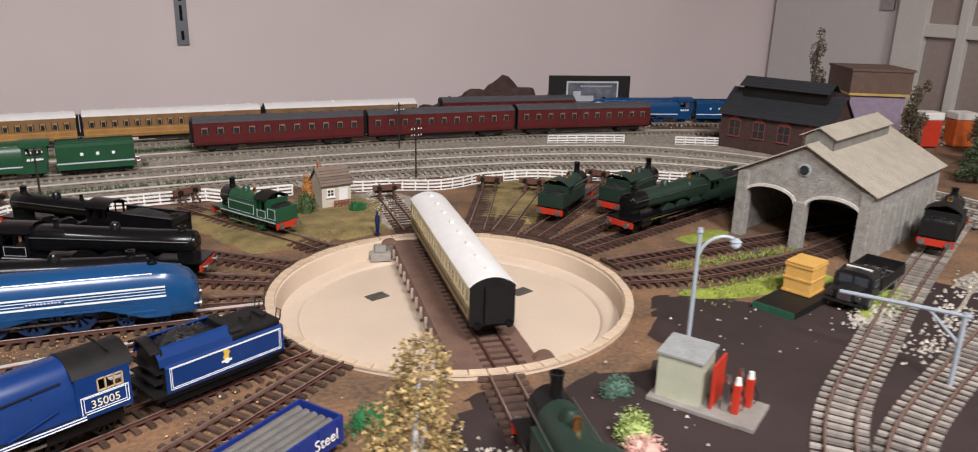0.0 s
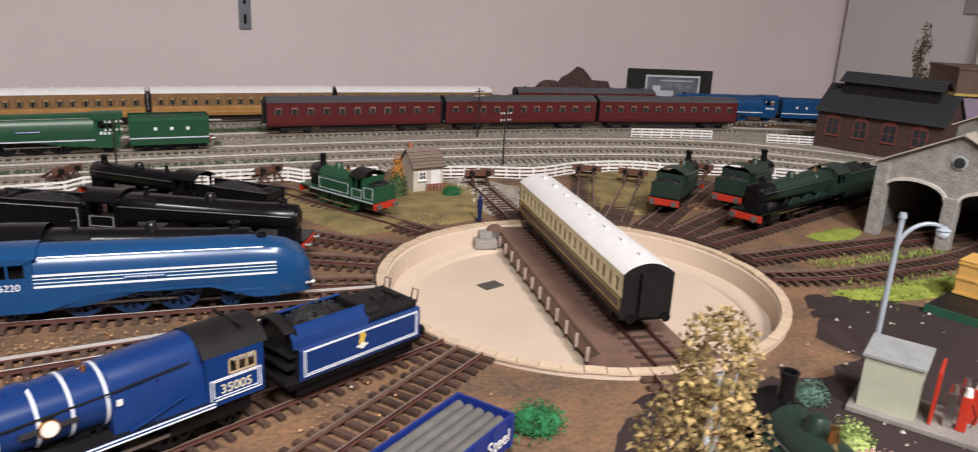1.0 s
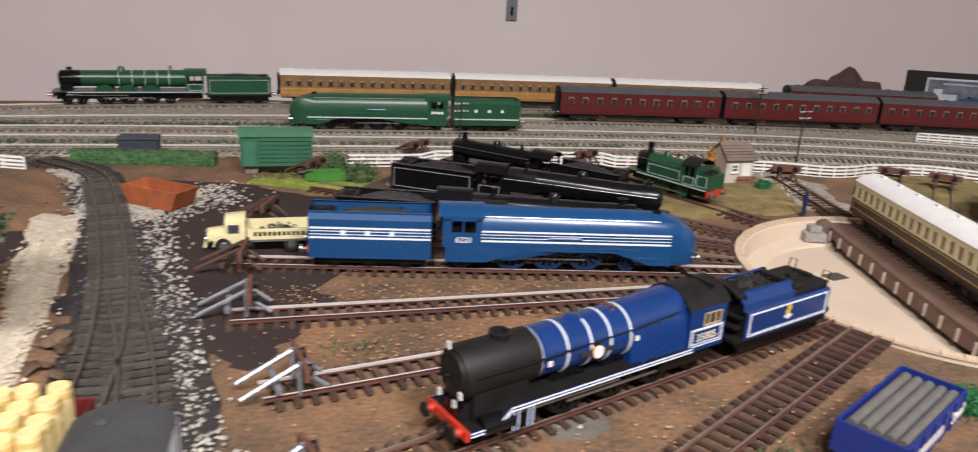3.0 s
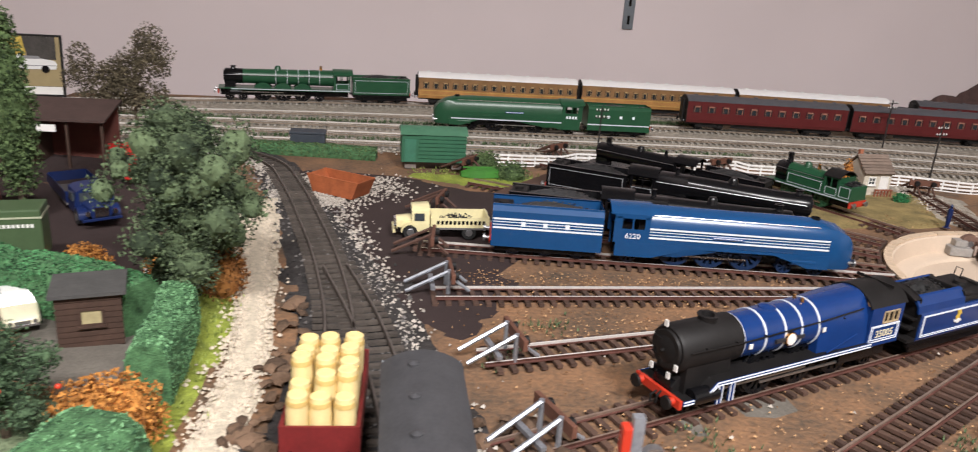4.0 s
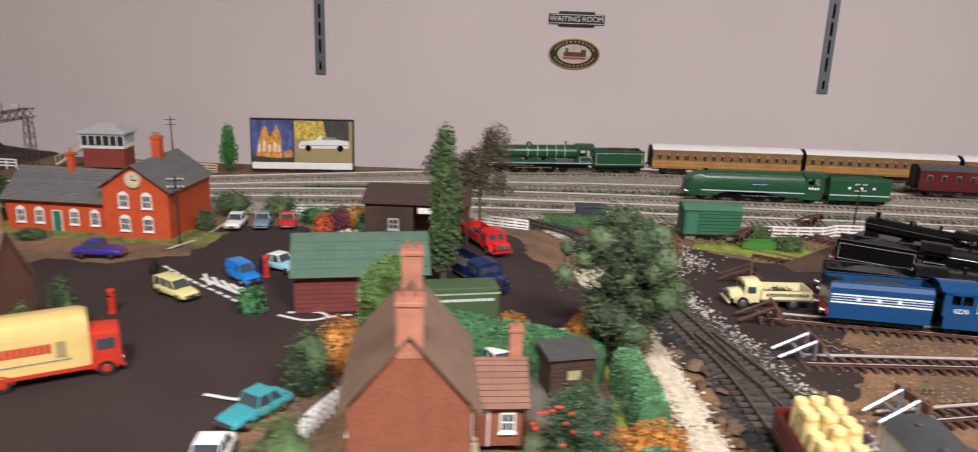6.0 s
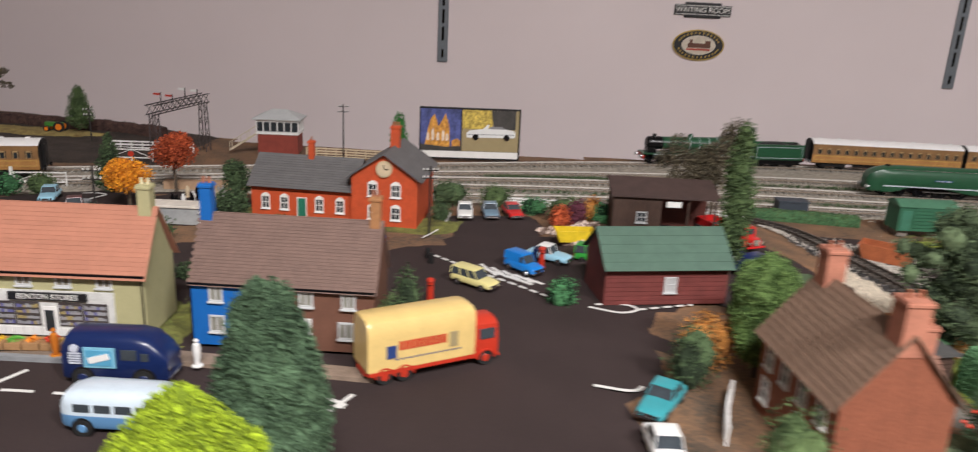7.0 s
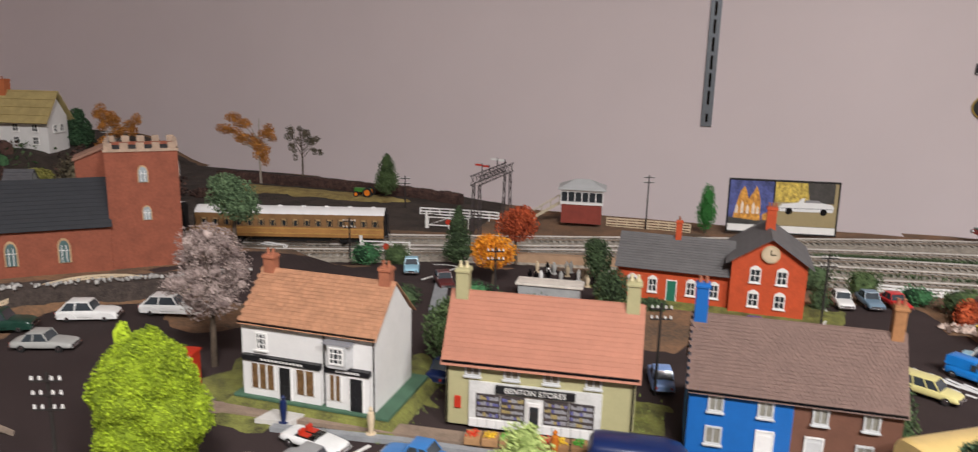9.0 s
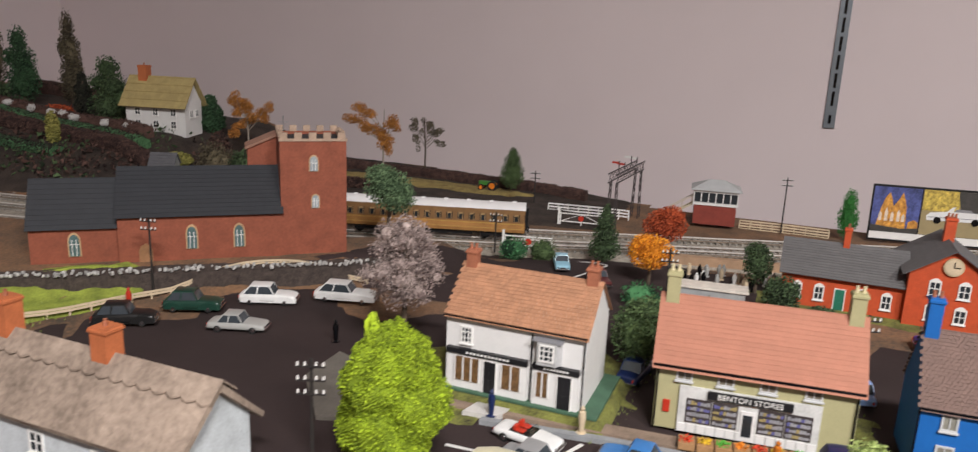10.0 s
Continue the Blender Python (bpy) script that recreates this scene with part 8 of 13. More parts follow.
ga = thing("signal_gantry", "dark steel lattice signal gantry over the lines", "signal gantry", pose(-1.221, 1.075, 0.003, 0, 0, 85))
GIRD = mat("dark_lattice_steel", (0.075, 0.06, 0.06), 0.6, 0.3, var=0.25)
span, hh = 0.135, 0.075
for x in (0.0, span):
    for y in (-0.006, 0.006):
        for dx in (-0.007, 0.007):
            bm = bmnew(); tube(bm, [(x + dx, y, -0.002), (x + dx * 0.6, y * 0.7, hh)], 0.0008, 5); part("leg", bm, GIRD, ga)
    bm = bmnew()
    for k in range(4):
        z0, z1 = hh * k / 4, hh * (k + 1) / 4
        for y in (-0.006, 0.006):
            tube(bm, [(x - 0.006, y * 0.9, z0), (x + 0.006, y * 0.85, z1)], 0.0005, 4); tube(bm, [(x + 0.006, y * 0.9, z0), (x - 0.006, y * 0.85, z1)], 0.0005, 4)
    part("leg_bracing", bm, GIRD, ga)
for y in (-0.006, 0.006):
    for z in (hh, hh + 0.013):
        bm = bmnew(); tube(bm, [(-0.01, y, z), (span + 0.01, y, z)], 0.0009, 5); part("chord", bm, GIRD, ga)
    bm = bmnew()
    for k in range(10):
        xa, xb = -0.008 + (span + 0.016) * k / 10, -0.008 + (span + 0.016) * (k + 1) / 10
        tube(bm, [(xa, y, hh), (xb, y, hh + 0.013)], 0.0005, 4); tube(bm, [(xa, y, hh + 0.013), (xb, y, hh)], 0.0005, 4)
    part("lattice", bm, GIRD, ga)
for x, h in ((0.02, 0.028), (0.05, 0.022), (0.085, 0.028), (0.12, 0.022)):
    bm = bmnew(); tube(bm, [(x, 0, hh + 0.012), (x, 0, hh + h)], 0.0008, 6); sp = part("signal_post", bm, GIRD, ga)
    bm = bmnew(); box(bm, x, x + 0.001, 0.001, 0.011, hh + h - 0.004, hh + h - 0.0012); part("signal_arm", bm, WHITE if x > 0.06 else RED, sp)


def crossing_gate(x, y, a, L=0.062):
    t = thing("crossing_gate", "white level crossing gate with a red disc", "gate", pose(x, y, 0.0045, 0, 0, a), "crossing gates")
    for z in (0.004, 0.016):
        b = bmnew(); box(b, 0, L, -0.0006, 0.0006, z, z + 0.0015); part("gate_rail", b, WHITE, t)
    for x_ in (0, L / 2, L - 0.0015):
        b = bmnew(); box(b, x_, x_ + 0.0015, -0.0007, 0.0007, 0.0, 0.018); part("gate_stile", b, WHITE, t)
    for xa, xb in ((0.0015, L / 2), (L - 0.0015, L / 2 + 0.0015)):
        b = bmnew(); tube(b, [(xa, 0, 0.005), (xb, 0, 0.0165)], 0.0005, 4); part("gate_brace", b, WHITE, t)
    b = bmnew(); cyl(b, (L / 2, -0.0016, 0.0105), (L / 2, -0.0008, 0.0105), 0.0042, None, 18); part("disc", b, RED, t, "red warning disc")
    for x_ in (-0.002, ):
        b = bmnew(); box(b, x_ - 0.0016, x_ + 0.0016, -0.0016, 0.0016, 0, 0.024); part("gate_post", b, WHITE, t)
    return t


crossing_gate(-1.33, 0.915, 12); crossing_gate(-1.30, 1.09, 8)

# thatched cottage near the front
tc = thing("thatched_cottage", "white cottage with ragged straw thatch and orange chimneys", "house", pose(-1.448, 0.271, 0.0168, 0, 0, -2) @ Matrix.Scale(0.98, 4))
THATCH = mat("grey_straw_thatch", (0.2, 0.15, 0.115), 0.95, var=0.3, scale=28, fine=240, bump=0.8, rgb2=(0.36, 0.28, 0.22))
w, dp, e, r = 0.175, 0.058, 0.04, 0.066
gable_walls(tc, 0, w, 0, dp, 0, e, r, mat("pale_blue_white", (0.58, 0.62, 0.64), 0.8))
bm = bmnew()
for s in (-1, 1):
    top, low = [], []
    for k in range(37):
        x = -0.006 + (w + 0.012) * k / 36
        jag = 0.0007 * math.sin(k * 0.55) + random.uniform(-0.0006, 0.0006)
        top.append(((x, dp / 2, r + 0.0045), (x, dp / 2, r - 0.001)))
        low.append(((x, dp / 2 + s * (dp / 2 + 0.006 + jag), e - 0.003 + jag * 0.5), (x, dp / 2 + s * (dp / 2 + 0.005), e - 0.006)))
    loft(bm, [[top[i][0], low[i][0], low[i][1], top[i][1]] for i in range(37)])
part("thatch", bm, THATCH, tc, "weathered grey straw thatch", smooth=True)
bm = bmnew()
for s in (-1, 1):
    pts = [(-0.008, 0.0)] + [(-0.008 + (w + 0.016) * k / 72, 0.0135 + 0.0022 * abs(math.sin(math.pi * k / 4))) for k in range(73)] + [(w + 0.008, 0.0)]
    L_ = math.hypot(dp / 2 + 0.006, r - e + 0.003)
    ey, ez = s * (dp / 2 + 0.006) / L_, -(r - e + 0.005) / L_
    loft(bm, [[(x, dp / 2 + ey * d, r + 0.0055 + ez * d + q) for x, d in pts] for q in (0.0, 0.0012)])
part("thatch_ridge", bm, THATCH, tc, "scalloped thatch ridge")
chimney(tc, 0.015, dp / 2, r - 0.004, r + 0.026, 0.0125, mat("orange_brick", (0.48, 0.14, 0.05), 0.8, var=0.2), 1)
chimney(tc, 0.098, dp / 2, r - 0.004, r + 0.022, 0.0125, mat("orange_brick", (0.48, 0.14, 0.05), 0.8, var=0.2), 1)
for x in (0.03, 0.07, 0.12, 0.155):
    window(tc, x, 0.014, 0.012, 0.014, 0, WHITE, 1, 1)

# green lineside hut on blocks
lh = thing("lineside_hut", "green plank grounded van body used as a lineside hut", "hut", pose(-0.243, 0.948, 0.003, 0, 0, 4))
HUTG = mat("hut_green", (0.03, 0.13, 0.07), 0.6, var=0.15)
bm = bmnew(); box(bm, 0, 0.069, 0, 0.03, 0.006, 0.036); part("body", bm, HUTG, lh)
for k in range(7):
    bm = bmnew(); box(bm, 0.018, 0.069, -0.0009, 0, 0.0065 + 0.0042 * k, 0.0098 + 0.0042 * k); part("plank", bm, HUTG, lh)
bm = bmnew(); box(bm, 0.003, 0.015, -0.0009, 0, 0.0065, 0.031); part("door", bm, mat("hut_door_green", (0.04, 0.16, 0.1), 0.6), lh)
arc = [(-0.002 + 0.034 * k / 10, 0.036 + 0.007 * math.sin(math.pi * k / 10)) for k in range(11)]
bm = bmnew(); prism(bm, arc, -0.0015, 0.0705); part("roof", bm, mat("hut_roof_green", (0.06, 0.17, 0.1), 0.6), lh, smooth=True)
for x in (0.004, 0.055):
    bm = bmnew(); box(bm, x, x + 0.012, 0.004, 0.026, -0.002, 0.006); part("support_block", bm, mat("block_grey", (0.2, 0.17, 0.15), 0.8), lh)

# ---- trees, hedges and bushes ----
BARK = mat("tree_bark", (0.09, 0.065, 0.045), 0.9, var=0.4, scale=300, bump=0.6)
LEAFDARK = mat("dark_foam_leaf", (0.03, 0.055, 0.022), 0.95, var=0.5, rand=0.5, rgb2=(0.062, 0.1, 0.042))
LEAFMID = mat("mid_foam_leaf", (0.04, 0.08, 0.026), 0.95, var=0.5, rand=0.4, rgb2=(0.085, 0.13, 0.048))
LEAFHEDGE = mat("hedge_leaf", (0.012, 0.065, 0.022), 0.95, var=0.5, rand=0.7, rgb2=(0.06, 0.19, 0.075))
LEAFLIME = mat("lime_leaf", (0.2, 0.29, 0.012), 0.9, var=0.3, rand=0.5, rgb2=(0.33, 0.44, 0.02))
LEAFLIGHT = mat("light_green_leaf", (0.24, 0.34, 0.08), 0.9, var=0.4, rand=0.6, rgb2=(0.38, 0.46, 0.16))
LEAFPINK = mat("pink_blossom", (0.27, 0.2, 0.185), 0.9, var=0.25, rand=0.5, rgb2=(0.4, 0.32, 0.29))
LEAFORANGE = mat("bright_orange_leaf", (0.72, 0.2, 0.01), 0.9, var=0.35, rand=0.6, rgb2=(0.85, 0.32, 0.02))
LEAFRUST = mat("rust_red_leaf", (0.33, 0.045, 0.012), 0.9, var=0.4, rand=0.6, rgb2=(0.45, 0.09, 0.03))
LEAFAUTUMN = mat("autumn_orange_leaf", (0.35, 0.13, 0.025), 0.9, var=0.4, rand=0.5, rgb2=(0.5, 0.22, 0.05))
LEAFTAN = mat("tan_olive_leaf", (0.23, 0.16, 0.06), 0.9, var=0.4, rand=0.5, rgb2=(0.36, 0.26, 0.11))
LEAFBROWN = mat("brown_olive_leaf", (0.075, 0.06, 0.04), 0.9, var=0.4, rand=0.5, rgb2=(0.12, 0.1, 0.06))
LEAFDEEP = mat("deep_green_leaf", (0.02, 0.055, 0.025), 0.95, var=0.5, rand=0.4, rgb2=(0.045, 0.1, 0.045))
LEAFBLACK = mat("blackish_leaf", (0.012, 0.014, 0.01), 0.95, var=0.5, rand=0.4, rgb2=(0.03, 0.03, 0.02))
LEAFOCHRE = mat("ochre_leaf", (0.2, 0.19, 0.04), 0.9, var=0.4, rand=0.5, rgb2=(0.32, 0.3, 0.08))
FLOWERWHITE = mat("white_flower", (0.7, 0.68, 0.66), 0.9, var=0.15, rand=0.3)
LEAFMAROON = mat("maroon_brown_leaf", (0.035, 0.016, 0.014), 0.95, var=0.5, rand=0.6, rgb2=(0.085, 0.045, 0.035))


def clumps(b, blobs, n, size, rnd, shell=0.45):
    """Small irregular tufts spread through ellipsoids (centre, radii)."""
    weights = [rx * ry + ry * rz + rx * rz for _, (rx, ry, rz) in blobs]
    for _ in range(n):
        (cx_, cy_, cz_), (rx, ry, rz) = rnd.choices(blobs, weights)[0]
        while True:
            v = Vector((rnd.uniform(-1, 1), rnd.uniform(-1, 1), rnd.uniform(-1, 1)))
            if 0.05 < v.length < 1:
                break
        v = v.normalized() * (shell + (1.08 - shell) * rnd.random() ** 0.6) * (1 + 0.18 * noise.noise(v * 3 + Vector((cx_, cy_, cz_)) * 50))
        c = Vector((cx_ + v.x * rx, cy_ + v.y * ry, cz_ + v.z * rz))
        s = size * rnd.uniform(0.55, 1.35)
        u = Vector((rnd.uniform(-1, 1), rnd.uniform(-1, 1), rnd.uniform(-1, 1))).normalized()
        w_ = u.orthogonal().normalized()
        x_ = u.cross(w_)
        vs = [b.verts.new(c + (w_ * math.cos(q) + x_ * math.sin(q)) * s * rnd.uniform(0.6, 1.2)) for q in (0, 2.1, 4.2)] + [b.verts.new(c + u * s * rnd.uniform(0.4, 0.9))]
        for q in ((0, 1, 3), (1, 2, 3), (2, 0, 3), (0, 2, 1)):
            b.faces.new([vs[k] for k in q])


def lump(b, c, radii, rnd, sub=3, rough=0.25):
    """A solid uneven core."""
    r = bmesh.ops.create_icosphere(b, subdivisions=sub, radius=1.0)
    for v in r["verts"]:
        k = 1 + rough * noise.noise(v.co * 2.3 + Vector(c) * 40)
        v.co = Vector((c[0] + v.co.x * radii[0] * k, c[1] + v.co.y * radii[1] * k, c[2] + v.co.z * radii[2] * k))


def ragged(profile, n, r, seed, wide=1.0):
    """Many small overlapping clumps inside a crown outline of (height, radius) pairs."""
    rnd = random.Random(seed)
    out = []
    for i in range(n):
        q = rnd.random() ** 0.8
        z = profile[0][0] + (profile[-1][0] - profile[0][0]) * q
        for (za, ra), (zb, rb) in zip(profile, profile[1:]):
            if za <= z <= zb:
                R = ra + (rb - ra) * (z - za) / (zb - za)
        a = rnd.uniform(0, 6.283)
        d = max(0.0, R - r * 0.7) * rnd.uniform(0.35, 1.1)
        s_ = r * rnd.uniform(0.6, 1.15)
        out.append(((wide * d * math.cos(a), d * math.sin(a), z), (s_, s_, s_ * rnd.uniform(0.8, 1.3))))
    return out + [((0, 0, profile[0][0] + (profile[-1][0] - profile[0][0]) * k), (max(0.004, rr), max(0.004, rr), r * 1.6)) for k, rr in ((0.25, profile[1][1] * 0.6), (0.5, profile[len(profile) // 2][1] * 0.6), (0.75, profile[-2][1] * 0.6))]


def foam_crown(b, profile, wide, n, size, rnd, rough=0.3):
    """One ragged foam body round the given (height, radius) outline, with fine tufts all over it."""
    rows, seg = 44, 56
    off = Vector((rnd.uniform(0, 9), rnd.uniform(0, 9), rnd.uniform(0, 9)))
    z0, z1 = profile[0][0], profile[-1][0]
    grid = []
    for i in range(rows + 1):
        z = z0 + (z1 - z0) * i / rows
        R = profile[-1][1]
        for (za, ra), (zb, rb) in zip(profile, profile[1:]):
            if za <= z <= zb:
                R = ra + (rb - ra) * (z - za) / (zb - za)
                break
        ring = []
        for j in range(seg):
            a = 6.2832 * j / seg
            d = Vector((math.cos(a), math.sin(a), 0))
            q = Vector((d.x * 0.03, d.y * 0.03, z)) + off
            k = 0.93 * (1 + rough * 1.3 * noise.noise(q * 32) + rough * 0.8 * noise.noise(q * 80))
            ring.append(Vector((d.x * R * k * wide, d.y * R * k, z + 0.006 * noise.noise(q * 60 + Vector((3, 1, 4))))))
        grid.append(ring)
    loft(b, [[tuple(v) for v in ring] for ring in grid])
    for _ in range(n):
        i, j = rnd.randrange(rows), rnd.randrange(seg)
        p = grid[i][j].lerp(grid[i + 1][(j + 1) % seg], rnd.random())
        p = p + Vector((p.x, p.y, (i / rows - 0.4) * 0.03)).normalized() * rnd.random() ** 1.5 * 3.2 * size
        s_ = size * rnd.uniform(0.5, 1.2)
        vs = [b.verts.new(p + Vector((rnd.uniform(-s_, s_), rnd.uniform(-s_, s_), rnd.uniform(-s_, s_)))) for _k in range(4)]
        for f in ((0, 1, 2), (0, 1, 3), (1, 2, 3), (0, 2, 3)):
            b.faces.new([vs[k] for k in f])


def foam_tree(name, label, x, y, profile, leaf, n=12000, size=0.0009, trunk=0.0025, seed=1, wide=1.0, rough=0.3, peaks=()):
    """A foam-covered tree: tapered trunk with limbs and one ragged crown; peaks are (x, y, z, radius, height)."""
    rnd = random.Random(seed)
    t = thing(name, label, "tree", pose(x, y, gz(x, y) - 0.001), "model trees")
    b = bmnew(); cyl(b, (0, 0, 0), (0, 0, profile[-1][0] * 0.7), trunk * 1.3, trunk * 0.5, 9)
    for k in range(4):
        a = 1.57 * k + rnd.uniform(-0.4, 0.4)
        z = profile[1][0] * rnd.uniform(0.5, 0.9)
        cyl(b, (0, 0, z), (profile[1][1] * 0.6 * math.cos(a), profile[1][1] * 0.6 * math.sin(a), z + 0.012), trunk * 0.5, trunk * 0.3, 6)
    part("trunk", b, BARK, t, smooth=True)
    b = bmnew()
    foam_crown(b, profile, wide, n, size, rnd, rough)
    for px_, py_, pz_, pr_, ph_ in peaks:
        lump(b, (px_, py_, pz_), (pr_, pr_, ph_), rnd, 3, 0.6)
        clumps(b, [((px_, py_, pz_), (pr_, pr_, ph_))], 600, size, rnd, 0.85)
    part("crown", b, leaf, t)
    return t


def tree(name, label, x, y, h, blobs, leaf, n=1500, size=0.0022, trunk=0.0022, bark=None, limbs=5, seed=1, core=0.62, z=None, group="model trees"):
    """Tapered trunk, limbs that reach into the crown, and a crown of many small tufts. Blobs are relative to the foot."""
    if size > 0.0012:
        n, size = int(n * 2), size * 0.7
    rnd = random.Random(seed)
    if name in ("autumn_tree", "bare_tree"):
        # broken, wispy foliage: each clump becomes several small ragged ones
        blobs = [((c[0] + r[0] * rnd.uniform(-0.85, 0.85), c[1] + r[1] * rnd.uniform(-0.8, 0.8), c[2] + r[2] * rnd.uniform(-0.95, 0.95)), [q * rnd.uniform(0.35, 0.75) for q in r]) for c, r in blobs for _ in range(5)]
        limbs = max(limbs, 14)
    t = thing(name, label, "tree", pose(x, y, (gz(x, y) if z is None else z) - 0.001, 0, 0, 0), group)
    b = bmnew()
    top = max(c[2] for c, _ in blobs)
    bend = [(0, 0, 0), (rnd.uniform(-1, 1) * trunk, rnd.uniform(-1, 1) * trunk, top * 0.45), (rnd.uniform(-2, 2) * trunk, rnd.uniform(-2, 2) * trunk, top)]
    cyl(b, bend[0], bend[1], trunk * 1.35, trunk, 9, False); cyl(b, bend[1], bend[2], trunk, trunk * 0.4, 9, False)
    for i in range(limbs):
        c, r = blobs[i % len(blobs)]
        s0 = Vector(bend[1]).lerp(Vector(bend[2]), rnd.uniform(0, 0.6))
        e0 = Vector(c) + Vector((rnd.uniform(-0.5, 0.5) * r[0], rnd.uniform(-0.5, 0.5) * r[1], rnd.uniform(-0.2, 0.6) * r[2]))
        mid = s0.lerp(e0, 0.5) + Vector((0, 0, -0.002))
        cyl(b, s0, mid, trunk * 0.5, trunk * 0.35, 6, False); cyl(b, mid, e0, trunk * 0.35, trunk * 0.12, 6, False)
    part("trunk", b, bark or BARK, t, smooth=True)
    b = bmnew()
    if core:
        for c, r in blobs:
            lump(b, c, [q * min(core, 0.62 if core < 0.9 else core) for q in r], rnd, 3 if len(blobs) < 9 else 2)
    clumps(b, blobs, n, size, rnd, 0.85 if core > 0.9 else 0.45)
    part("crown", b, leaf, t)
    return t


def hedge(name, label, pts, width, height, leaf, n=1400, size=0.002, seed=3):
    """A clipped hedge along a path: solid core with small leaf tufts over it."""
    n, size = int(n * 2.4), size * 0.62
    rnd = random.Random(seed)
    t = thing(name, label, "hedge", None, "hedges")
    path = smooth_path(settled_all(pts), 0.006)
    b = bmnew()
    rings = []
    for i, p in enumerate(path):
        d = (path[min(i + 1, len(path) - 1)] - path[max(0, i - 1)]).normalized()
        nr = Vector((-d.y, d.x, 0))
        z0 = ground_z(p.x, p.y) - 0.001
        k = 1 + 0.12 * noise.noise(p * 80)
        hw_, h_ = width / 2 * k, height * (1 + 0.1 * noise.noise(p * 60 + Vector((5, 5, 5))))
        rings.append([(*(p + nr * u).xy, z0 + v) for u, v in ((-hw_ * 0.9, 0), (-hw_, h_ * 0.5), (-hw_ * 0.85, h_ * 0.85), (-hw_ * 0.5, h_), (hw_ * 0.5, h_), (hw_ * 0.85, h_ * 0.85), (hw_, h_ * 0.5), (hw_ * 0.9, 0))])
    loft(b, rings)
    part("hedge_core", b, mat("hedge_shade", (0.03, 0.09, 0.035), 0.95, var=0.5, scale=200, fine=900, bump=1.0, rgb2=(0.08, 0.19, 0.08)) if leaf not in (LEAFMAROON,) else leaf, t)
    b = bmnew()
    for _ in range(n):
        i = rnd.randrange(len(rings) - 1)
        j = rnd.randrange(7)
        a, c = Vector(rings[i][j]), Vector(rings[i][j + 1])
        e = Vector(rings[i + 1][j])
        q = a + (c - a) * rnd.random() + (e - a) * rnd.random()
        s = size * rnd.uniform(0.5, 1.3)
        vs = [b.verts.new(q + Vector((rnd.uniform(-s, s), rnd.uniform(-s, s), rnd.uniform(-s * 0.6, s)))) for _ in range(4)]
        for f in ((0, 1, 2), (0, 1, 3), (1, 2, 3), (0, 2, 3)):
            b.faces.new([vs[k] for k in f])
    part("foliage", b, leaf, t)
    return t


def bush(name, label, x, y, radii, leaf, n=500, size=0.0018, seed=4, z=None, core=0.7):
    n, size = int(n * 2), size * 0.7
    rnd = random.Random(seed)
    t = thing(name, label, "bush", pose(x, y, (gz(x, y) if z is None else z) - 0.001), "bushes")
    b = bmnew()
    blobs = [((rnd.uniform(-0.3, 0.3) * radii[0], rnd.uniform(-0.3, 0.3) * radii[1], radii[2] * rnd.uniform(0.45, 0.65)), [q * rnd.uniform(0.65, 0.85) for q in radii]) for _ in range(3)]
    for c, r in blobs:
        lump(b, c, [q * core for q in r], rnd, 2)
    clumps(b, blobs, n, size, rnd)
    part("foliage", b, leaf, t)
    b = bmnew()
    for k in range(5):
        a = k * 1.26
        cyl(b, (0.1 * radii[0] * math.cos(a), 0.1 * radii[1] * math.sin(a), 0), (0.6 * radii[0] * math.cos(a), 0.6 * radii[1] * math.sin(a), radii[2] * 0.9), 0.0006, 0.0003, 5)
    part("stem", b, BARK, t)
    return t

# ---- road vehicles ----
CHROME = mat("chrome", (0.7, 0.7, 0.72), 0.15, 1.0, var=0.05)
CARGLASS = mat("car_window", (0.05, 0.06, 0.07), 0.08, var=0.2)


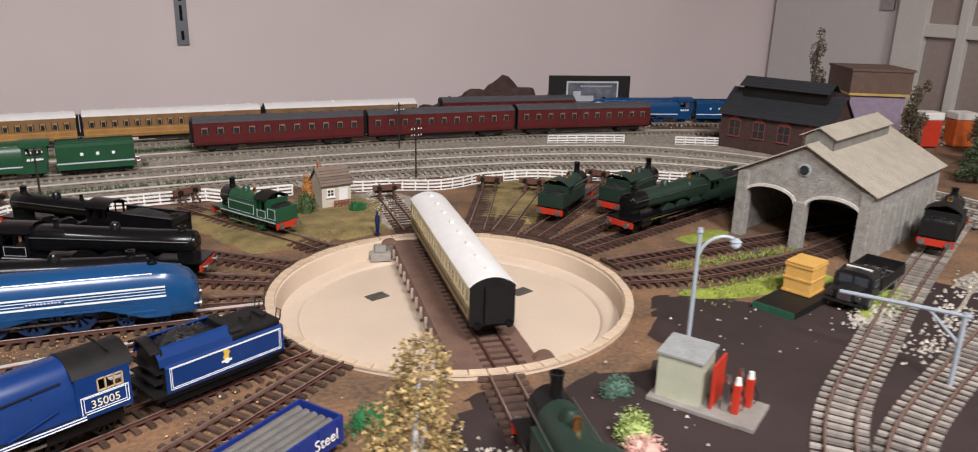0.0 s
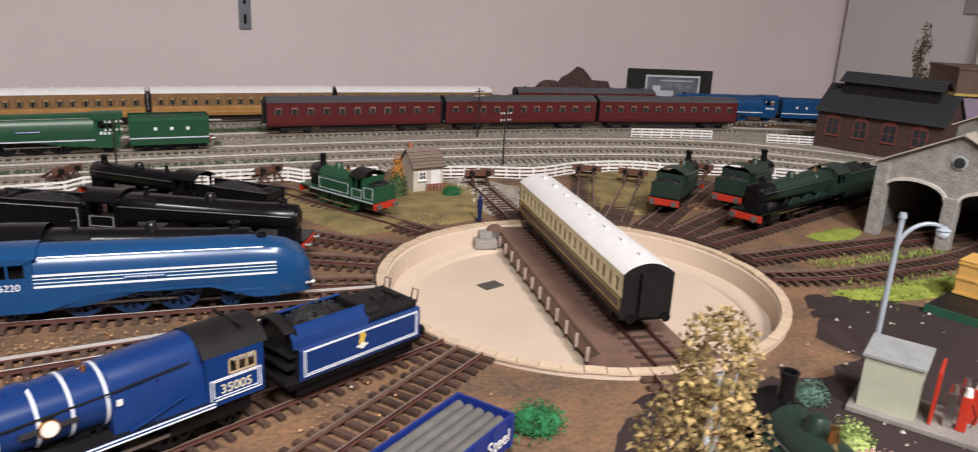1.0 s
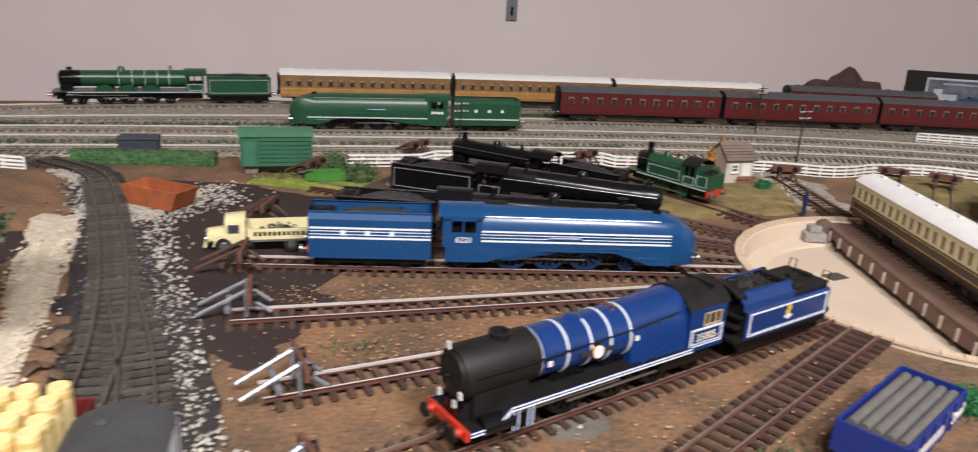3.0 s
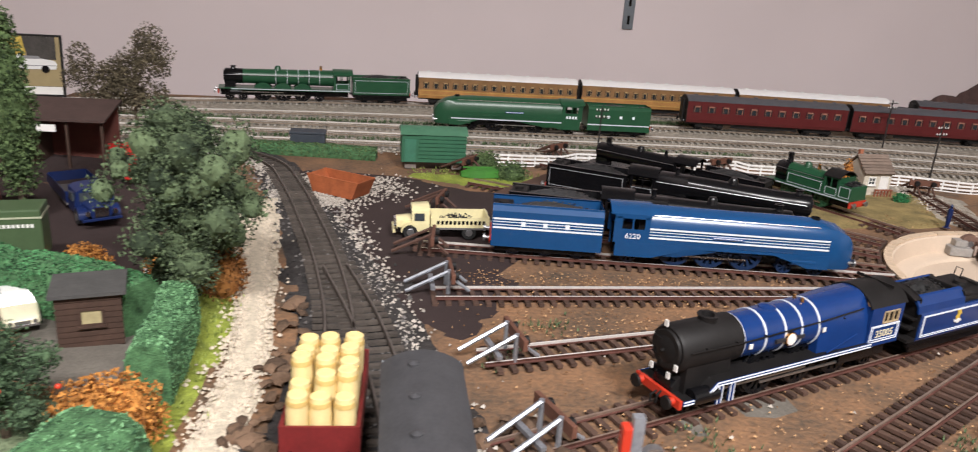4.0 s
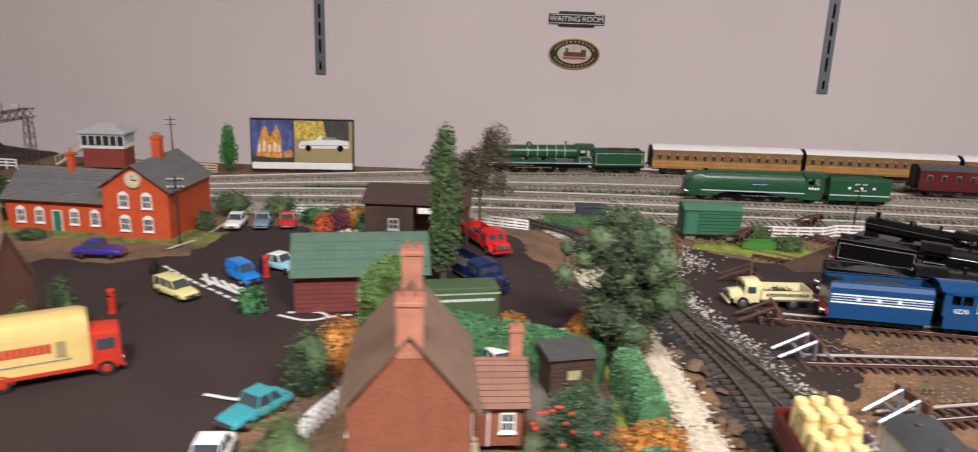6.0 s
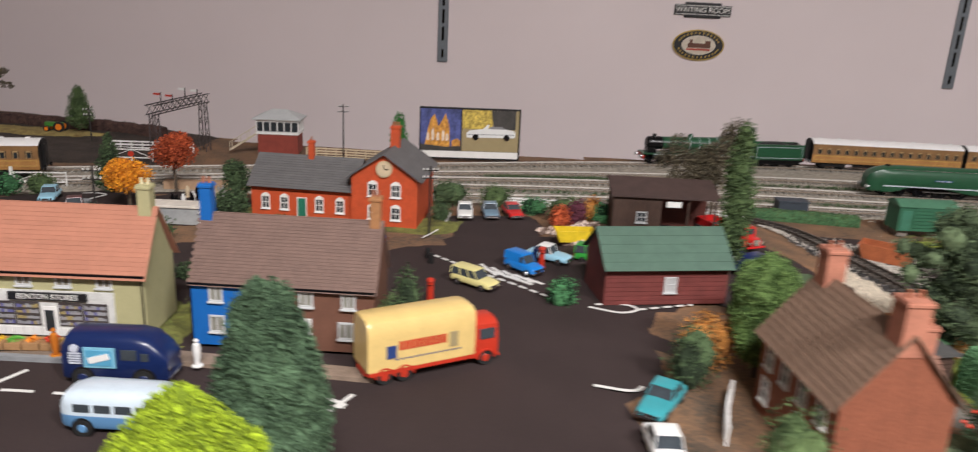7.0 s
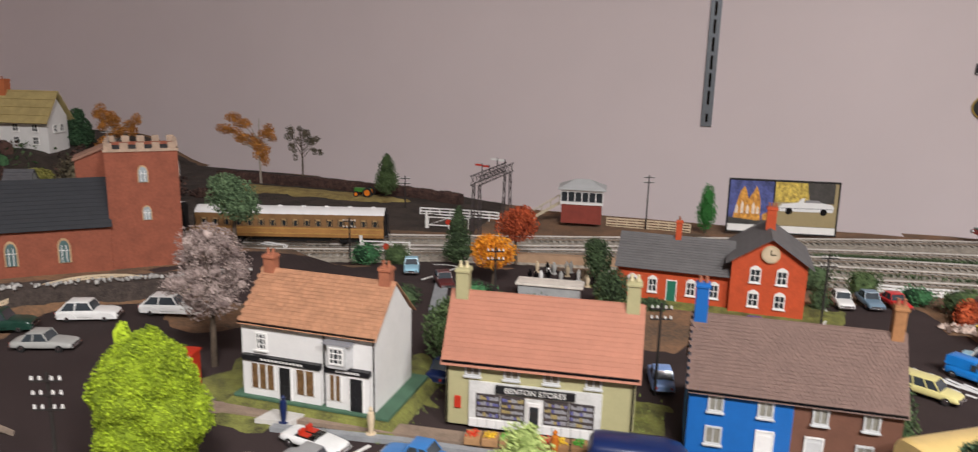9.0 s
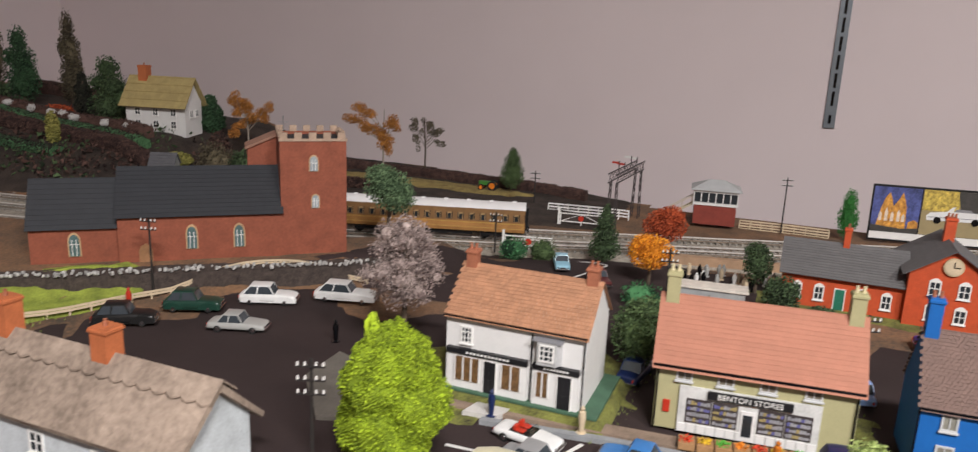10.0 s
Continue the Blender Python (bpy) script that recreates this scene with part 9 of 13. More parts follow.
def car(name, label, m, paint, L=0.055, W=0.0215, H=0.0185, kind="saloon", roof=None, glassmat=None, group="model cars"):
    """A small die-cast car: shaped lower body, tapered cabin, roof, windows, bumpers, lamps, four wheels."""
    t = thing(name, label, "car", m @ Matrix.Scale(0.88, 4), group)
    f, h = L / 2, W / 2
    belt = H * 0.58
    low = 0.0028
    van = kind in ("van", "estate")
    old = name in ("vintage_car", "limousine")
    prof = [(-f, belt * 0.78, 0.86), (-f + L * 0.03, belt * 0.95, 0.94), (-f + L * 0.2, belt, 1.0), (f - L * 0.38, belt, 1.0), (f - L * 0.3, belt * 0.97, 0.98), (f - L * 0.04, belt * 0.86, 0.93), (f, belt * 0.66, 0.84)]
    b = bmnew()
    sweep(b, [[(h * k * 0.9, low), (h * k, low + 0.002), (h * k, z * 0.72), (h * k * 0.93, z * 0.93), (h * k * 0.8, z), (0.0001, z * 1.02)] for _, z, k in prof], [x for x, _, _ in prof])
    body = part("body", b, paint, t, smooth=True)
    body.modifiers.new("round", "SUBSURF").levels = 2
    body.modifiers["round"].render_levels = 2
    if kind == "open":
        b = bmnew(); box(b, -L * 0.24, L * 0.1, -h * 0.7, h * 0.7, belt * 0.9, belt + 0.0006); part("cockpit", b, DULLBLACK, t)
        for y in (-h * 0.38, h * 0.38):
            b = bmnew(); box(b, -L * 0.16, -L * 0.02, y - h * 0.27, y + h * 0.27, belt + 0.0006, belt + 0.0016, bev=0.0004); box(b, -L * 0.19, -L * 0.14, y - h * 0.27, y + h * 0.27, belt + 0.0008, belt + 0.0048, bev=0.0006); part("seat", b, RED, t, "red seat")
        b = bmnew(); loft(b, [[(L * 0.09, -h * 0.75, belt), (L * 0.1, -h * 0.75, belt), (L * 0.1, h * 0.75, belt), (L * 0.09, h * 0.75, belt)], [(L * 0.055, -h * 0.65, belt + 0.0045), (L * 0.06, -h * 0.65, belt + 0.0045), (L * 0.06, h * 0.65, belt + 0.0045), (L * 0.055, h * 0.65, belt + 0.0045)]]); part("windscreen", b, glass("screen_glass"), t)
    else:
        xa, xb = (-f + L * (0.02 if van else (0.1 if old else 0.2))), f - L * (0.3 if van else 0.37)
        ta, tb = (-f + L * (0.03 if van else (0.2 if old else 0.29))), f - L * (0.42 if van else 0.45)
        b = bmnew()
        ring = lambda x0, x1, k, z: [(x0, -h * k, z), (x1, -h * k * 0.94, z), (x1, h * k * 0.94, z), (x0, h * k, z)]
        loft(b, [ring(xa, xb, 0.9, belt * 0.98), ring(ta + 0.0003, tb - 0.0003, 0.78, H * 0.95)])
        part("cabin_glass", b, CARGLASS if not (kind == "van") else paint, t)
        b = bmnew(); loft(b, [ring(ta - 0.0003, tb + 0.0003, 0.79, H * 0.945), ring(ta, tb, 0.77, H * 0.975), ring(ta + L * 0.03, tb - L * 0.04, 0.66, H)]); part("roof", b, roof or paint, t, smooth=True)
        for s in (-1, 1):
            for u in ((0.0, 0.42, 0.97) if not van else (0.0, 0.35, 0.68, 0.97)):
                x0, x1 = xa + (xb - xa) * u, ta + (tb - ta) * u
                wd = 0.0007
                b = bmnew()
                ya, yb = s * h * (0.905 - 0.04 * u), s * h * (0.785 - 0.03 * u)
                loft(b, [[(x0 - wd, ya, belt), (x0 + wd, ya, belt), (x0 + wd, ya - s * 0.0006, belt), (x0 - wd, ya - s * 0.0006, belt)], [(x1 - wd, yb, H * 0.95), (x1 + wd, yb, H * 0.95), (x1 + wd, yb - s * 0.0006, H * 0.95), (x1 - wd, yb - s * 0.0006, H * 0.95)]])
                part("window_pillar", b, roof or paint, t)
        if kind == "van":
            b = bmnew()
            for s in (-1, 1):
                box(b, xb - L * 0.16, xb - L * 0.05, *sorted((s * h * 0.86, s * h * 0.9)), belt * 1.05, H * 0.88)
            part("side_window", b, CARGLASS, t)
            b = bmnew(); loft(b, [[(xb + 0.0002, -h * 0.76, belt), (xb + 0.0005, -h * 0.76, belt), (xb + 0.0005, h * 0.76, belt), (xb + 0.0002, h * 0.76, belt)], [(tb + 0.0004, -h * 0.66, H * 0.9), (tb + 0.0008, -h * 0.66, H * 0.9), (tb + 0.0008, h * 0.66, H * 0.9), (tb + 0.0004, h * 0.66, H * 0.9)]]); part("windscreen", b, CARGLASS, t)
    if old:
        for s in (-1, 1):
            for xw, ln in ((f - L * 0.2, 0.2), (-f + L * 0.2, 0.17)):
                b = bmnew(); arc = [(xw + L * ln * math.cos(math.pi * k / 10), 0.003 + belt * 0.66 * math.sin(math.pi * k / 10)) for k in range(11)]
                loft(b, [[(x, y, z) for x, z in arc] for y in (s * h * 0.62, s * h * 0.9)] + [[(xw + (x - xw) * 0.9, s * h * 1.02, 0.003 + (z - 0.003) * 0.88) for x, z in arc]]); part("wing", b, paint, t, smooth=True)
            b = bmnew(); box(b, -f + L * 0.3, f - L * 0.3, *sorted((s * h * 0.8, s * h * 1.0)), 0.0028, 0.0036, bev=0.0002); part("running_board", b, paint, t)
    for x, way in ((f, 1), (-f, -1)):
        b = bmnew(); box(b, *sorted((x - way * 0.0008, x + way * 0.001)), -h * 0.86, h * 0.86, low + 0.0006, low + 0.0022, bev=0.0003); part("bumper", b, CHROME, t)
    for s in (-1, 1):
        b = bmnew(); cyl(b, (f - 0.0012, s * h * 0.6, belt * 0.6), (f + 0.0004, s * h * 0.6, belt * 0.6), 0.0013, None, 10); part("headlamp", b, CHROME, t, smooth=True)
        b = bmnew(); box(b, -f - 0.0003, -f + 0.0012, s * h * 0.62 - 0.0008, s * h * 0.62 + 0.0008, belt * 0.55, belt * 0.75); part("tail_lamp", b, RED, t)
    b = bmnew(); box(b, f - 0.001, f + 0.0002, -h * 0.4, h * 0.4, belt * 0.42, belt * 0.68); part("grille", b, CHROME, t)
    r = 0.0037
    first = None
    for x in (-f + L * 0.2, f - L * 0.2):
        for s in (-1, 1):
            mm = pose(x, s * (h - 0.0016), r, 0, 0, 0 if s > 0 else 180)
            if first is None:
                b = bmnew(); cyl(b, (0, -0.0012, 0), (0, 0.0016, 0), r, r * 0.95, 18); first = part("wheel", b, RUBBER, t, smooth=True, m=mm)
                b = bmnew(); cyl(b, (0, 0.0015, 0), (0, 0.0019, 0), r * 0.58, r * 0.5, 14); part("hub_cap", b, CHROME, first, smooth=True)
            else:
                w_ = share(first, mm)
                share(first.children[0], Matrix.Identity(4), w_)
    return t


P = lambda n, c, r=0.28: mat(n, c, r, var=0.08)
CARWHITE, CARCREAM, CARYEL = P("car_white", (0.78, 0.78, 0.76)), P("car_cream", (0.75, 0.7, 0.5)), P("car_pale_yellow", (0.72, 0.65, 0.28))
CARBLUE, CARSKY, CARTEAL, CARRED, CARGREY, CARNAVY, CARBLACK, CARGREEN = P("car_blue", (0.01, 0.2, 0.62)), P("car_sky", (0.3, 0.55, 0.68)), P("car_teal", (0.05, 0.32, 0.36)), P("car_red", (0.6, 0.02, 0.02)), P("car_grey", (0.4, 0.4, 0.38)), P("car_navy", (0.009, 0.02, 0.085)), P("car_black", (0.015, 0.015, 0.015)), P("car_dark_green", (0.015, 0.05, 0.035))


def place(x, y, a):
    return pose(x, y, gz(x, y) + 0.0008, 0, 0, a)


car("estate_car", "pale yellow estate car on the village street", place(-0.736, 0.645, -33), CARYEL, 0.05, 0.021, 0.0185, "estate")
car("delivery_van", "bright blue delivery van parked by the junction", place(-0.69, 0.686, -42), CARBLUE, 0.043, 0.02, 0.021, "van")
car("saloon_car", "pale blue saloon car with white roof", place(-0.664, 0.719, -25), CARSKY, 0.05, 0.021, 0.019, roof=CARWHITE)
car("saloon_car", "white saloon car with red flash, parked by the station", place(-0.768, 0.868, -84), CARWHITE, 0.05, 0.021, 0.018)
car("saloon_car", "slate blue saloon car parked by the station", place(-0.737, 0.873, -80), P("car_slate", (0.16, 0.25, 0.33)), 0.05, 0.021, 0.018)
car("saloon_car", "red sports saloon parked by the station", place(-0.709, 0.878, -72), CARRED, 0.05, 0.021, 0.0165)
car("saloon_car", "teal blue saloon car at the kerb", place(-0.594, 0.448, -118), CARTEAL, 0.055, 0.022, 0.0185)
car("saloon_car", "white saloon car behind the cottage fence", place(-0.6, 0.392, -85), CARWHITE, 0.055, 0.022, 0.0185, roof=CARWHITE)
car("saloon_car", "grey saloon car with a dark side stripe", place(-1.427, 0.503, 18), CARGREY, 0.058, 0.023, 0.0185)
car("limousine", "white vintage limousine by the churchyard fence", place(-1.444, 0.571, 22), CARWHITE, 0.062, 0.023, 0.021)
car("limousine", "long white limousine by the churchyard fence", place(-1.387, 0.612, 14), CARWHITE, 0.07, 0.024, 0.021)
car("vintage_car", "dark green vintage car by the churchyard fence", place(-1.492, 0.524, 24), CARGREEN, 0.06, 0.023, 0.022)
car("vintage_car", "black vintage car by the churchyard fence", place(-1.52, 0.471, 30), CARBLACK, 0.06, 0.023, 0.022)
car("sports_car", "white open sports car with red seats", place(-1.152, 0.434, -12), CARWHITE, 0.053, 0.021, 0.016, "open")
car("saloon_car", "silver grey saloon car in the street", place(-1.137, 0.404, -10), P("car_silver", (0.3, 0.3, 0.3)), 0.056, 0.022, 0.019)
car("saloon_car", "blue saloon car outside the shops", place(-1.082, 0.433, 176), P("car_mid_blue", (0.05, 0.2, 0.5)), 0.052, 0.021, 0.019)
car("saloon_car", "light blue saloon car behind the houses", place(-0.942, 0.605, 100), P("car_light_blue", (0.25, 0.4, 0.75)), 0.05, 0.021, 0.019)
car("saloon_car", "dark blue car between the shops", place(-1.105, 0.565, 80), CARNAVY, 0.052, 0.021, 0.02)
car("saloon_car", "pale yellow and white car beside the garden", place(-0.447, 0.542, -60), CARCREAM, 0.052, 0.022, 0.0185, roof=CARWHITE)
car("saloon_car", "purple-blue saloon car in front of the station", place(-0.86, 0.745, 4), P("car_purple", (0.05, 0.03, 0.25)), 0.054, 0.022, 0.019)
car("saloon_car", "pale blue car waiting at the crossing", place(-1.238, 0.83, -70), CARSKY, 0.048, 0.021, 0.018)
car("saloon_car", "maroon saloon car near the crossing", place(-1.185, 0.79, -60), P("car_maroon", (0.1, 0.02, 0.02)), 0.05, 0.021, 0.018)
car("saloon_car", "green estate car in the yard", place(-0.615, 0.716, -14), P("car_bright_green", (0.03, 0.28, 0.04)), 0.052, 0.021, 0.02, "estate")


def rounded_van(name, label, m, lower, upper, L, W, H, waist, rows, front, rear=0.9, wheel_r=0.0062):
    """A soft-edged van: lower body, upper body with its roof, windows let into the sides, wings, wheels, lamps."""
    t = thing(name, label, "van", m, "model vans")
    f, h = L / 2, W / 2
    stations = [(-f, rear, rear * 0.93), (-f + 0.003, 0.97, 0.98), (-f + 0.008, 1.0, 1.0), (f - front, 1.0, 1.0), (f - front * 0.55, 0.98, 0.93), (f - front * 0.2, 0.92, 0.72 if front > 0.012 else 0.9), (f, 0.8, 0.55 if front > 0.012 else 0.78)]
    b = bmnew(); sweep(b, [[(h * 0.9 * w, 0.0045), (h * w, 0.0065), (h * w * 1.0, waist), (0.0001, waist + 0.0002)] for x, w, k in stations], [q[0] for q in stations]); part("lower_body", b, lower, t, smooth=True)
    b = bmnew(); sweep(b, [[(h * w * 0.995, waist), (h * w * 0.99, waist + (H * k - waist) * 0.45), (h * w * 0.93, waist + (H * k - waist) * 0.75), (h * w * 0.76, waist + (H * k - waist) * 0.92), (h * w * 0.45, waist + (H * k - waist) * 0.99), (0.0001, max(waist + 0.001, H * k))] for x, w, k in stations], [q[0] for q in stations]); part("upper_body", b, upper, t, smooth=True)
    for x0, x1, z0, z1 in rows:
        for s_ in (-1, 1):
            b = bmnew(); box(b, x0, x1, *sorted((s_ * h * 0.93, s_ * h * 1.005)), z0, z1, bev=0.0004); part("side_window", b, CARGLASS, t)
    for s_ in (-1, 1):
        b = bmnew(); loft(b, [[(f - front * 0.62, y, waist + (H - waist) * 0.3), (f - front * 0.4, y, waist + (H - waist) * 0.3), (f - front * 0.72, y, waist + (H - waist) * 0.74), (f - front * 0.9, y, waist + (H - waist) * 0.74)] for y in sorted((s_ * h * 0.1, s_ * h * 0.8))]); part("windscreen", b, CARGLASS, t)
        b = bmnew(); cyl(b, (f - 0.002, s_ * h * 0.66, waist * 0.72), (f + 0.0004, s_ * h * 0.66, waist * 0.72), 0.0016, None, 12); part("headlamp", b, CHROME, t, smooth=True)
        for x in (-f + L * 0.2, f - L * 0.22):
            b = bmnew(); cyl(b, (x, s_ * (h - 0.003), wheel_r), (x, s_ * (h + 0.0004), wheel_r), wheel_r * 1.18, None, 22); part("wheel_arch", b, DULLBLACK, t, smooth=True)
            b = bmnew(); cyl(b, (x, s_ * (h - 0.0025), wheel_r), (x, s_ * (h + 0.0009), wheel_r), wheel_r, wheel_r * 0.94, 22); wl = part("wheel", b, RUBBER, t, smooth=True)
            b = bmnew(); cyl(b, (x, s_ * (h + 0.0008), wheel_r), (x, s_ * (h + 0.0013), wheel_r), wheel_r * 0.5, wheel_r * 0.4, 14); part("hub", b, lower, wl, smooth=True)
    for x in (-f - 0.0008, f - 0.0006):
        b = bmnew(); box(b, x, x + 0.0014, -h * 0.8, h * 0.8, 0.0048, 0.0064, bev=0.0003); part("bumper", b, CHROME, t)
    return t


nv = rounded_van("delivery_van", "glossy navy blue delivery van with a pale blue poster", place(-0.945, 0.446, 4), CARNAVY, CARNAVY, 0.064, 0.026, 0.034, 0.0165, [(0.0045, 0.0145, 0.0185, 0.0255), (0.0165, 0.0215, 0.0182, 0.0235)], 0.02)
bm = bmnew(); box(bm, -0.0175, 0.0015, -0.0141, -0.0126, 0.0135, 0.0265); pp = part("poster", bm, P("poster_blue", (0.22, 0.5, 0.64)), nv, "pale blue side poster")
bm = bmnew(); box(bm, -0.0158, -0.0002, -0.0145, -0.0141, 0.0150, 0.0252); part("poster_field", bm, P("poster_deep_blue", (0.1, 0.36, 0.55)), pp)
bm = bmnew(); box(bm, -0.0065, 0.0065, -0.0149, -0.0145, -0.002, 0.002, pose(-0.008, 0, 0.02, 0, -16, 0)); part("poster_tube", bm, WHITE, pp)
for k in range(5):
    bm = bmnew(); box(bm, -0.0268, -0.0195, -0.0139, -0.0128, 0.0155 + k * 0.0016, 0.0163 + k * 0.0016); part("lettering_bar", bm, mat("lettering_pale", (0.55, 0.58, 0.66), 0.5), nv)
bm = bmnew(); cyl(bm, (-0.0232, -0.0139, 0.0255), (-0.0232, -0.0126, 0.0255), 0.0026, None, 18); part("round_badge", bm, mat("lettering_pale", (0.55, 0.58, 0.66), 0.5), nv)
cmp = rounded_van("camper_van", "pale blue camper van with a white roof in the street", place(-0.917, 0.392, 182), P("van_mid_blue", (0.12, 0.28, 0.5)), P("van_pale_blue", (0.6, 0.7, 0.78)), 0.058, 0.024, 0.0265, 0.0125, [(-0.023 + 0.0115 * k, -0.0135 + 0.0115 * k, 0.0145, 0.0195) for k in range(4)], 0.01, 0.92, 0.0052)


def lorry(name, label, m, cabc, bodyc, L=0.09, W=0.027, H=0.044, style="box", wheelc=None, load=None, long_nose=False):
    """A lorry: bonnet, cab with windows, chassis, box or dropside body, twin rear axle where long."""
    t = thing(name, label, "lorry", m, "lorries")
    f, h = L / 2, W / 2
    cl = L * (0.36 if long_nose else 0.22)
    b = bmnew(); box(b, -f, f - 0.002, -h * 0.55, h * 0.55, 0.0055, 0.008); part("chassis", b, wheelc or BLACK, t)
    ch_ = H * 0.72 if style == "box" else 0.026
    xc = f - cl
    b = bmnew()
    if long_nose:
        sweep(b, [[(h * 0.5, 0.006), (h * 0.62, 0.009), (h * 0.6, 0.0145), (h * 0.35, 0.0165), (0.0001, 0.017)], [(h * 0.42, 0.006), (h * 0.5, 0.009), (h * 0.48, 0.0135), (h * 0.3, 0.0152), (0.0001, 0.0155)]], (xc + cl * 0.5, f - 0.001)); part("bonnet", b, cabc, t, smooth=True); b = bmnew()
        for s in (-1, 1):
            arc = [(f - 0.012 + 0.0075 * math.cos(math.pi * k / 8), 0.0055 + 0.0075 * math.sin(math.pi * k / 8)) for k in range(9)]
            arc2 = [(f - 0.012 + 0.0065 * math.cos(math.pi * k / 8), 0.0055 + 0.0065 * math.sin(math.pi * k / 8)) for k in range(9)]
            loft(b, [[(x, y, z) for x, z in arc + list(reversed(arc2))] for y in sorted((s * h * 0.5, s * h * 0.95))])
            part("mudguard", b, cabc, t, smooth=True); b = bmnew()
        x1 = xc + cl * 0.52
    else:
        x1 = f
    sweep(b, [[(h * 0.92, 0.0065), (h * 0.95, 0.01), (h * 0.94, ch_ * 0.6), (h * 0.86, ch_ * 0.92), (h * 0.6, ch_), (0.0001, ch_ * 1.02)], [(h * 0.9, 0.0065), (h * 0.93, 0.01), (h * 0.9, ch_ * 0.58), (h * 0.8, ch_ * 0.88), (h * 0.55, ch_ * 0.96), (0.0001, ch_ * 0.98)]], (xc, x1)); part("cab", b, cabc, t, smooth=True)
    b = bmnew(); box(b, x1 - 0.0006, x1 + 0.0003, -h * 0.68, -h * 0.06, ch_ * 0.6, ch_ * 0.85); part("windscreen", b, CARGLASS, t)
    b = bmnew(); box(b, x1 - 0.0006, x1 + 0.0003, h * 0.06, h * 0.68, ch_ * 0.6, ch_ * 0.85); part("windscreen", b, CARGLASS, t)
    for s in (-1, 1):
        b = bmnew(); box(b, xc + (x1 - xc) * 0.3, x1 - (x1 - xc) * 0.15, *sorted((s * h * 0.87, s * h * 0.965)), ch_ * 0.6, ch_ * 0.82); part("side_window", b, CARGLASS, t)
        b = bmnew(); cyl(b, (f - 0.001, s * h * 0.62, 0.0105), (f + 0.0008, s * h * 0.62, 0.0105), 0.0018, None, 12); part("headlamp", b, CHROME, t, smooth=True)
    b = bmnew(); box(b, f - 0.0008, f + 0.0006, -h * 0.32, h * 0.32, 0.0075, 0.0145); part("radiator", b, CHROME, t)
    b = bmnew(); box(b, f - 0.0002, f + 0.0018, -h * 0.9, h * 0.9, 0.005, 0.0068, bev=0.0003); part("bumper", b, cabc, t)
    if style == "box":
        rings = [(k, q) for k, q in ((0.975, -0.001), (0.993, -0.0003), (1.0, 0.0), (1.0, 0.0), (0.985, -0.0005), (0.94, -0.002))]
        b = bmnew(); sweep(b, [[(h * k, 0.0105), (h * k, H * 0.72 + q), (h * 0.97 * k, H * 0.86 + q), (h * 0.85 * k, H * 0.95 + q), (h * 0.6 * k, H * 0.99 + q), (0.0001, H + q)] for k, q in rings], (-f, -f + 0.0012, -f + 0.004, xc - 0.004, xc, xc + 0.003)); part("box_body", b, bodyc, t, smooth=True)
        b = bmnew(); box(b, -f + 0.001, xc, -h * 0.99, h * 0.99, 0.0075, 0.0105); part("skirt", b, wheelc or BLACK, t, "red skirt under the body")
        for x in (-f + 0.012, -f + 0.026, f - 0.010):
            for s in (-1, 1):
                b = bmnew(); loft(b, [[(x + 0.0072 * math.cos(math.pi * k / 8), y, 0.0055 + 0.0072 * math.sin(math.pi * k / 8)) for k in range(9)] + [(x + 0.0062 * math.cos(math.pi * k / 8), y, 0.0055 + 0.0062 * math.sin(math.pi * k / 8)) for k in range(8, -1, -1)] for y in sorted((s * h * 0.7, s * h * 1.03))]); part("mudguard", b, wheelc or BLACK, t, smooth=True)
    else:
        b = bmnew(); box(b, -f, xc - 0.001, -h, h, 0.0085, 0.0102); part("load_bed", b, mat("bed_grey", (0.12, 0.11, 0.11), 0.7), t)
        for s in (-1, 1):
            b = bmnew(); box(b, -f, xc - 0.001, *sorted((s * h, s * (h - 0.001))), 0.0102, 0.0182); part("drop_side", b, bodyc, t)
        for x in (-f, xc - 0.002):
            b = bmnew(); box(b, x, x + 0.001, -h + 0.001, h - 0.001, 0.0102, 0.019); part("end_board", b, bodyc, t)
        if load:
            rnd = random.Random(5)
            b = bmnew(); clumps(b, [((-(cl) / 2, 0, 0.0115), ((L - cl) * 0.36, h * 0.7, 0.006))], 260, 0.0016, rnd, 0.2); part("load", b, load, t, "heaped dark load")
    first = None
    r = 0.0058
    for x in [f - (0.012 if long_nose else 0.010)] + ([-f + 0.012, -f + 0.026] if style == "box" else [-f + 0.016]):
        for s in (-1, 1):
            mm = pose(x, s * (h - 0.002), r, 0, 0, 0 if s > 0 else 180)
            if first is None:
                b = bmnew(); cyl(b, (0, -0.002, 0), (0, 0.0016, 0), r, r * 0.95, 20); first = part("wheel", b, RUBBER, t, smooth=True, m=mm)
                b = bmnew(); cyl(b, (0, 0.0014, 0), (0, 0.0019, 0), r * 0.55, r * 0.45, 14); part("hub", b, wheelc or DULLSTEEL, first, smooth=True)
            else:
                share(first.children[0], Matrix.Identity(4), share(first, mm))
    return t


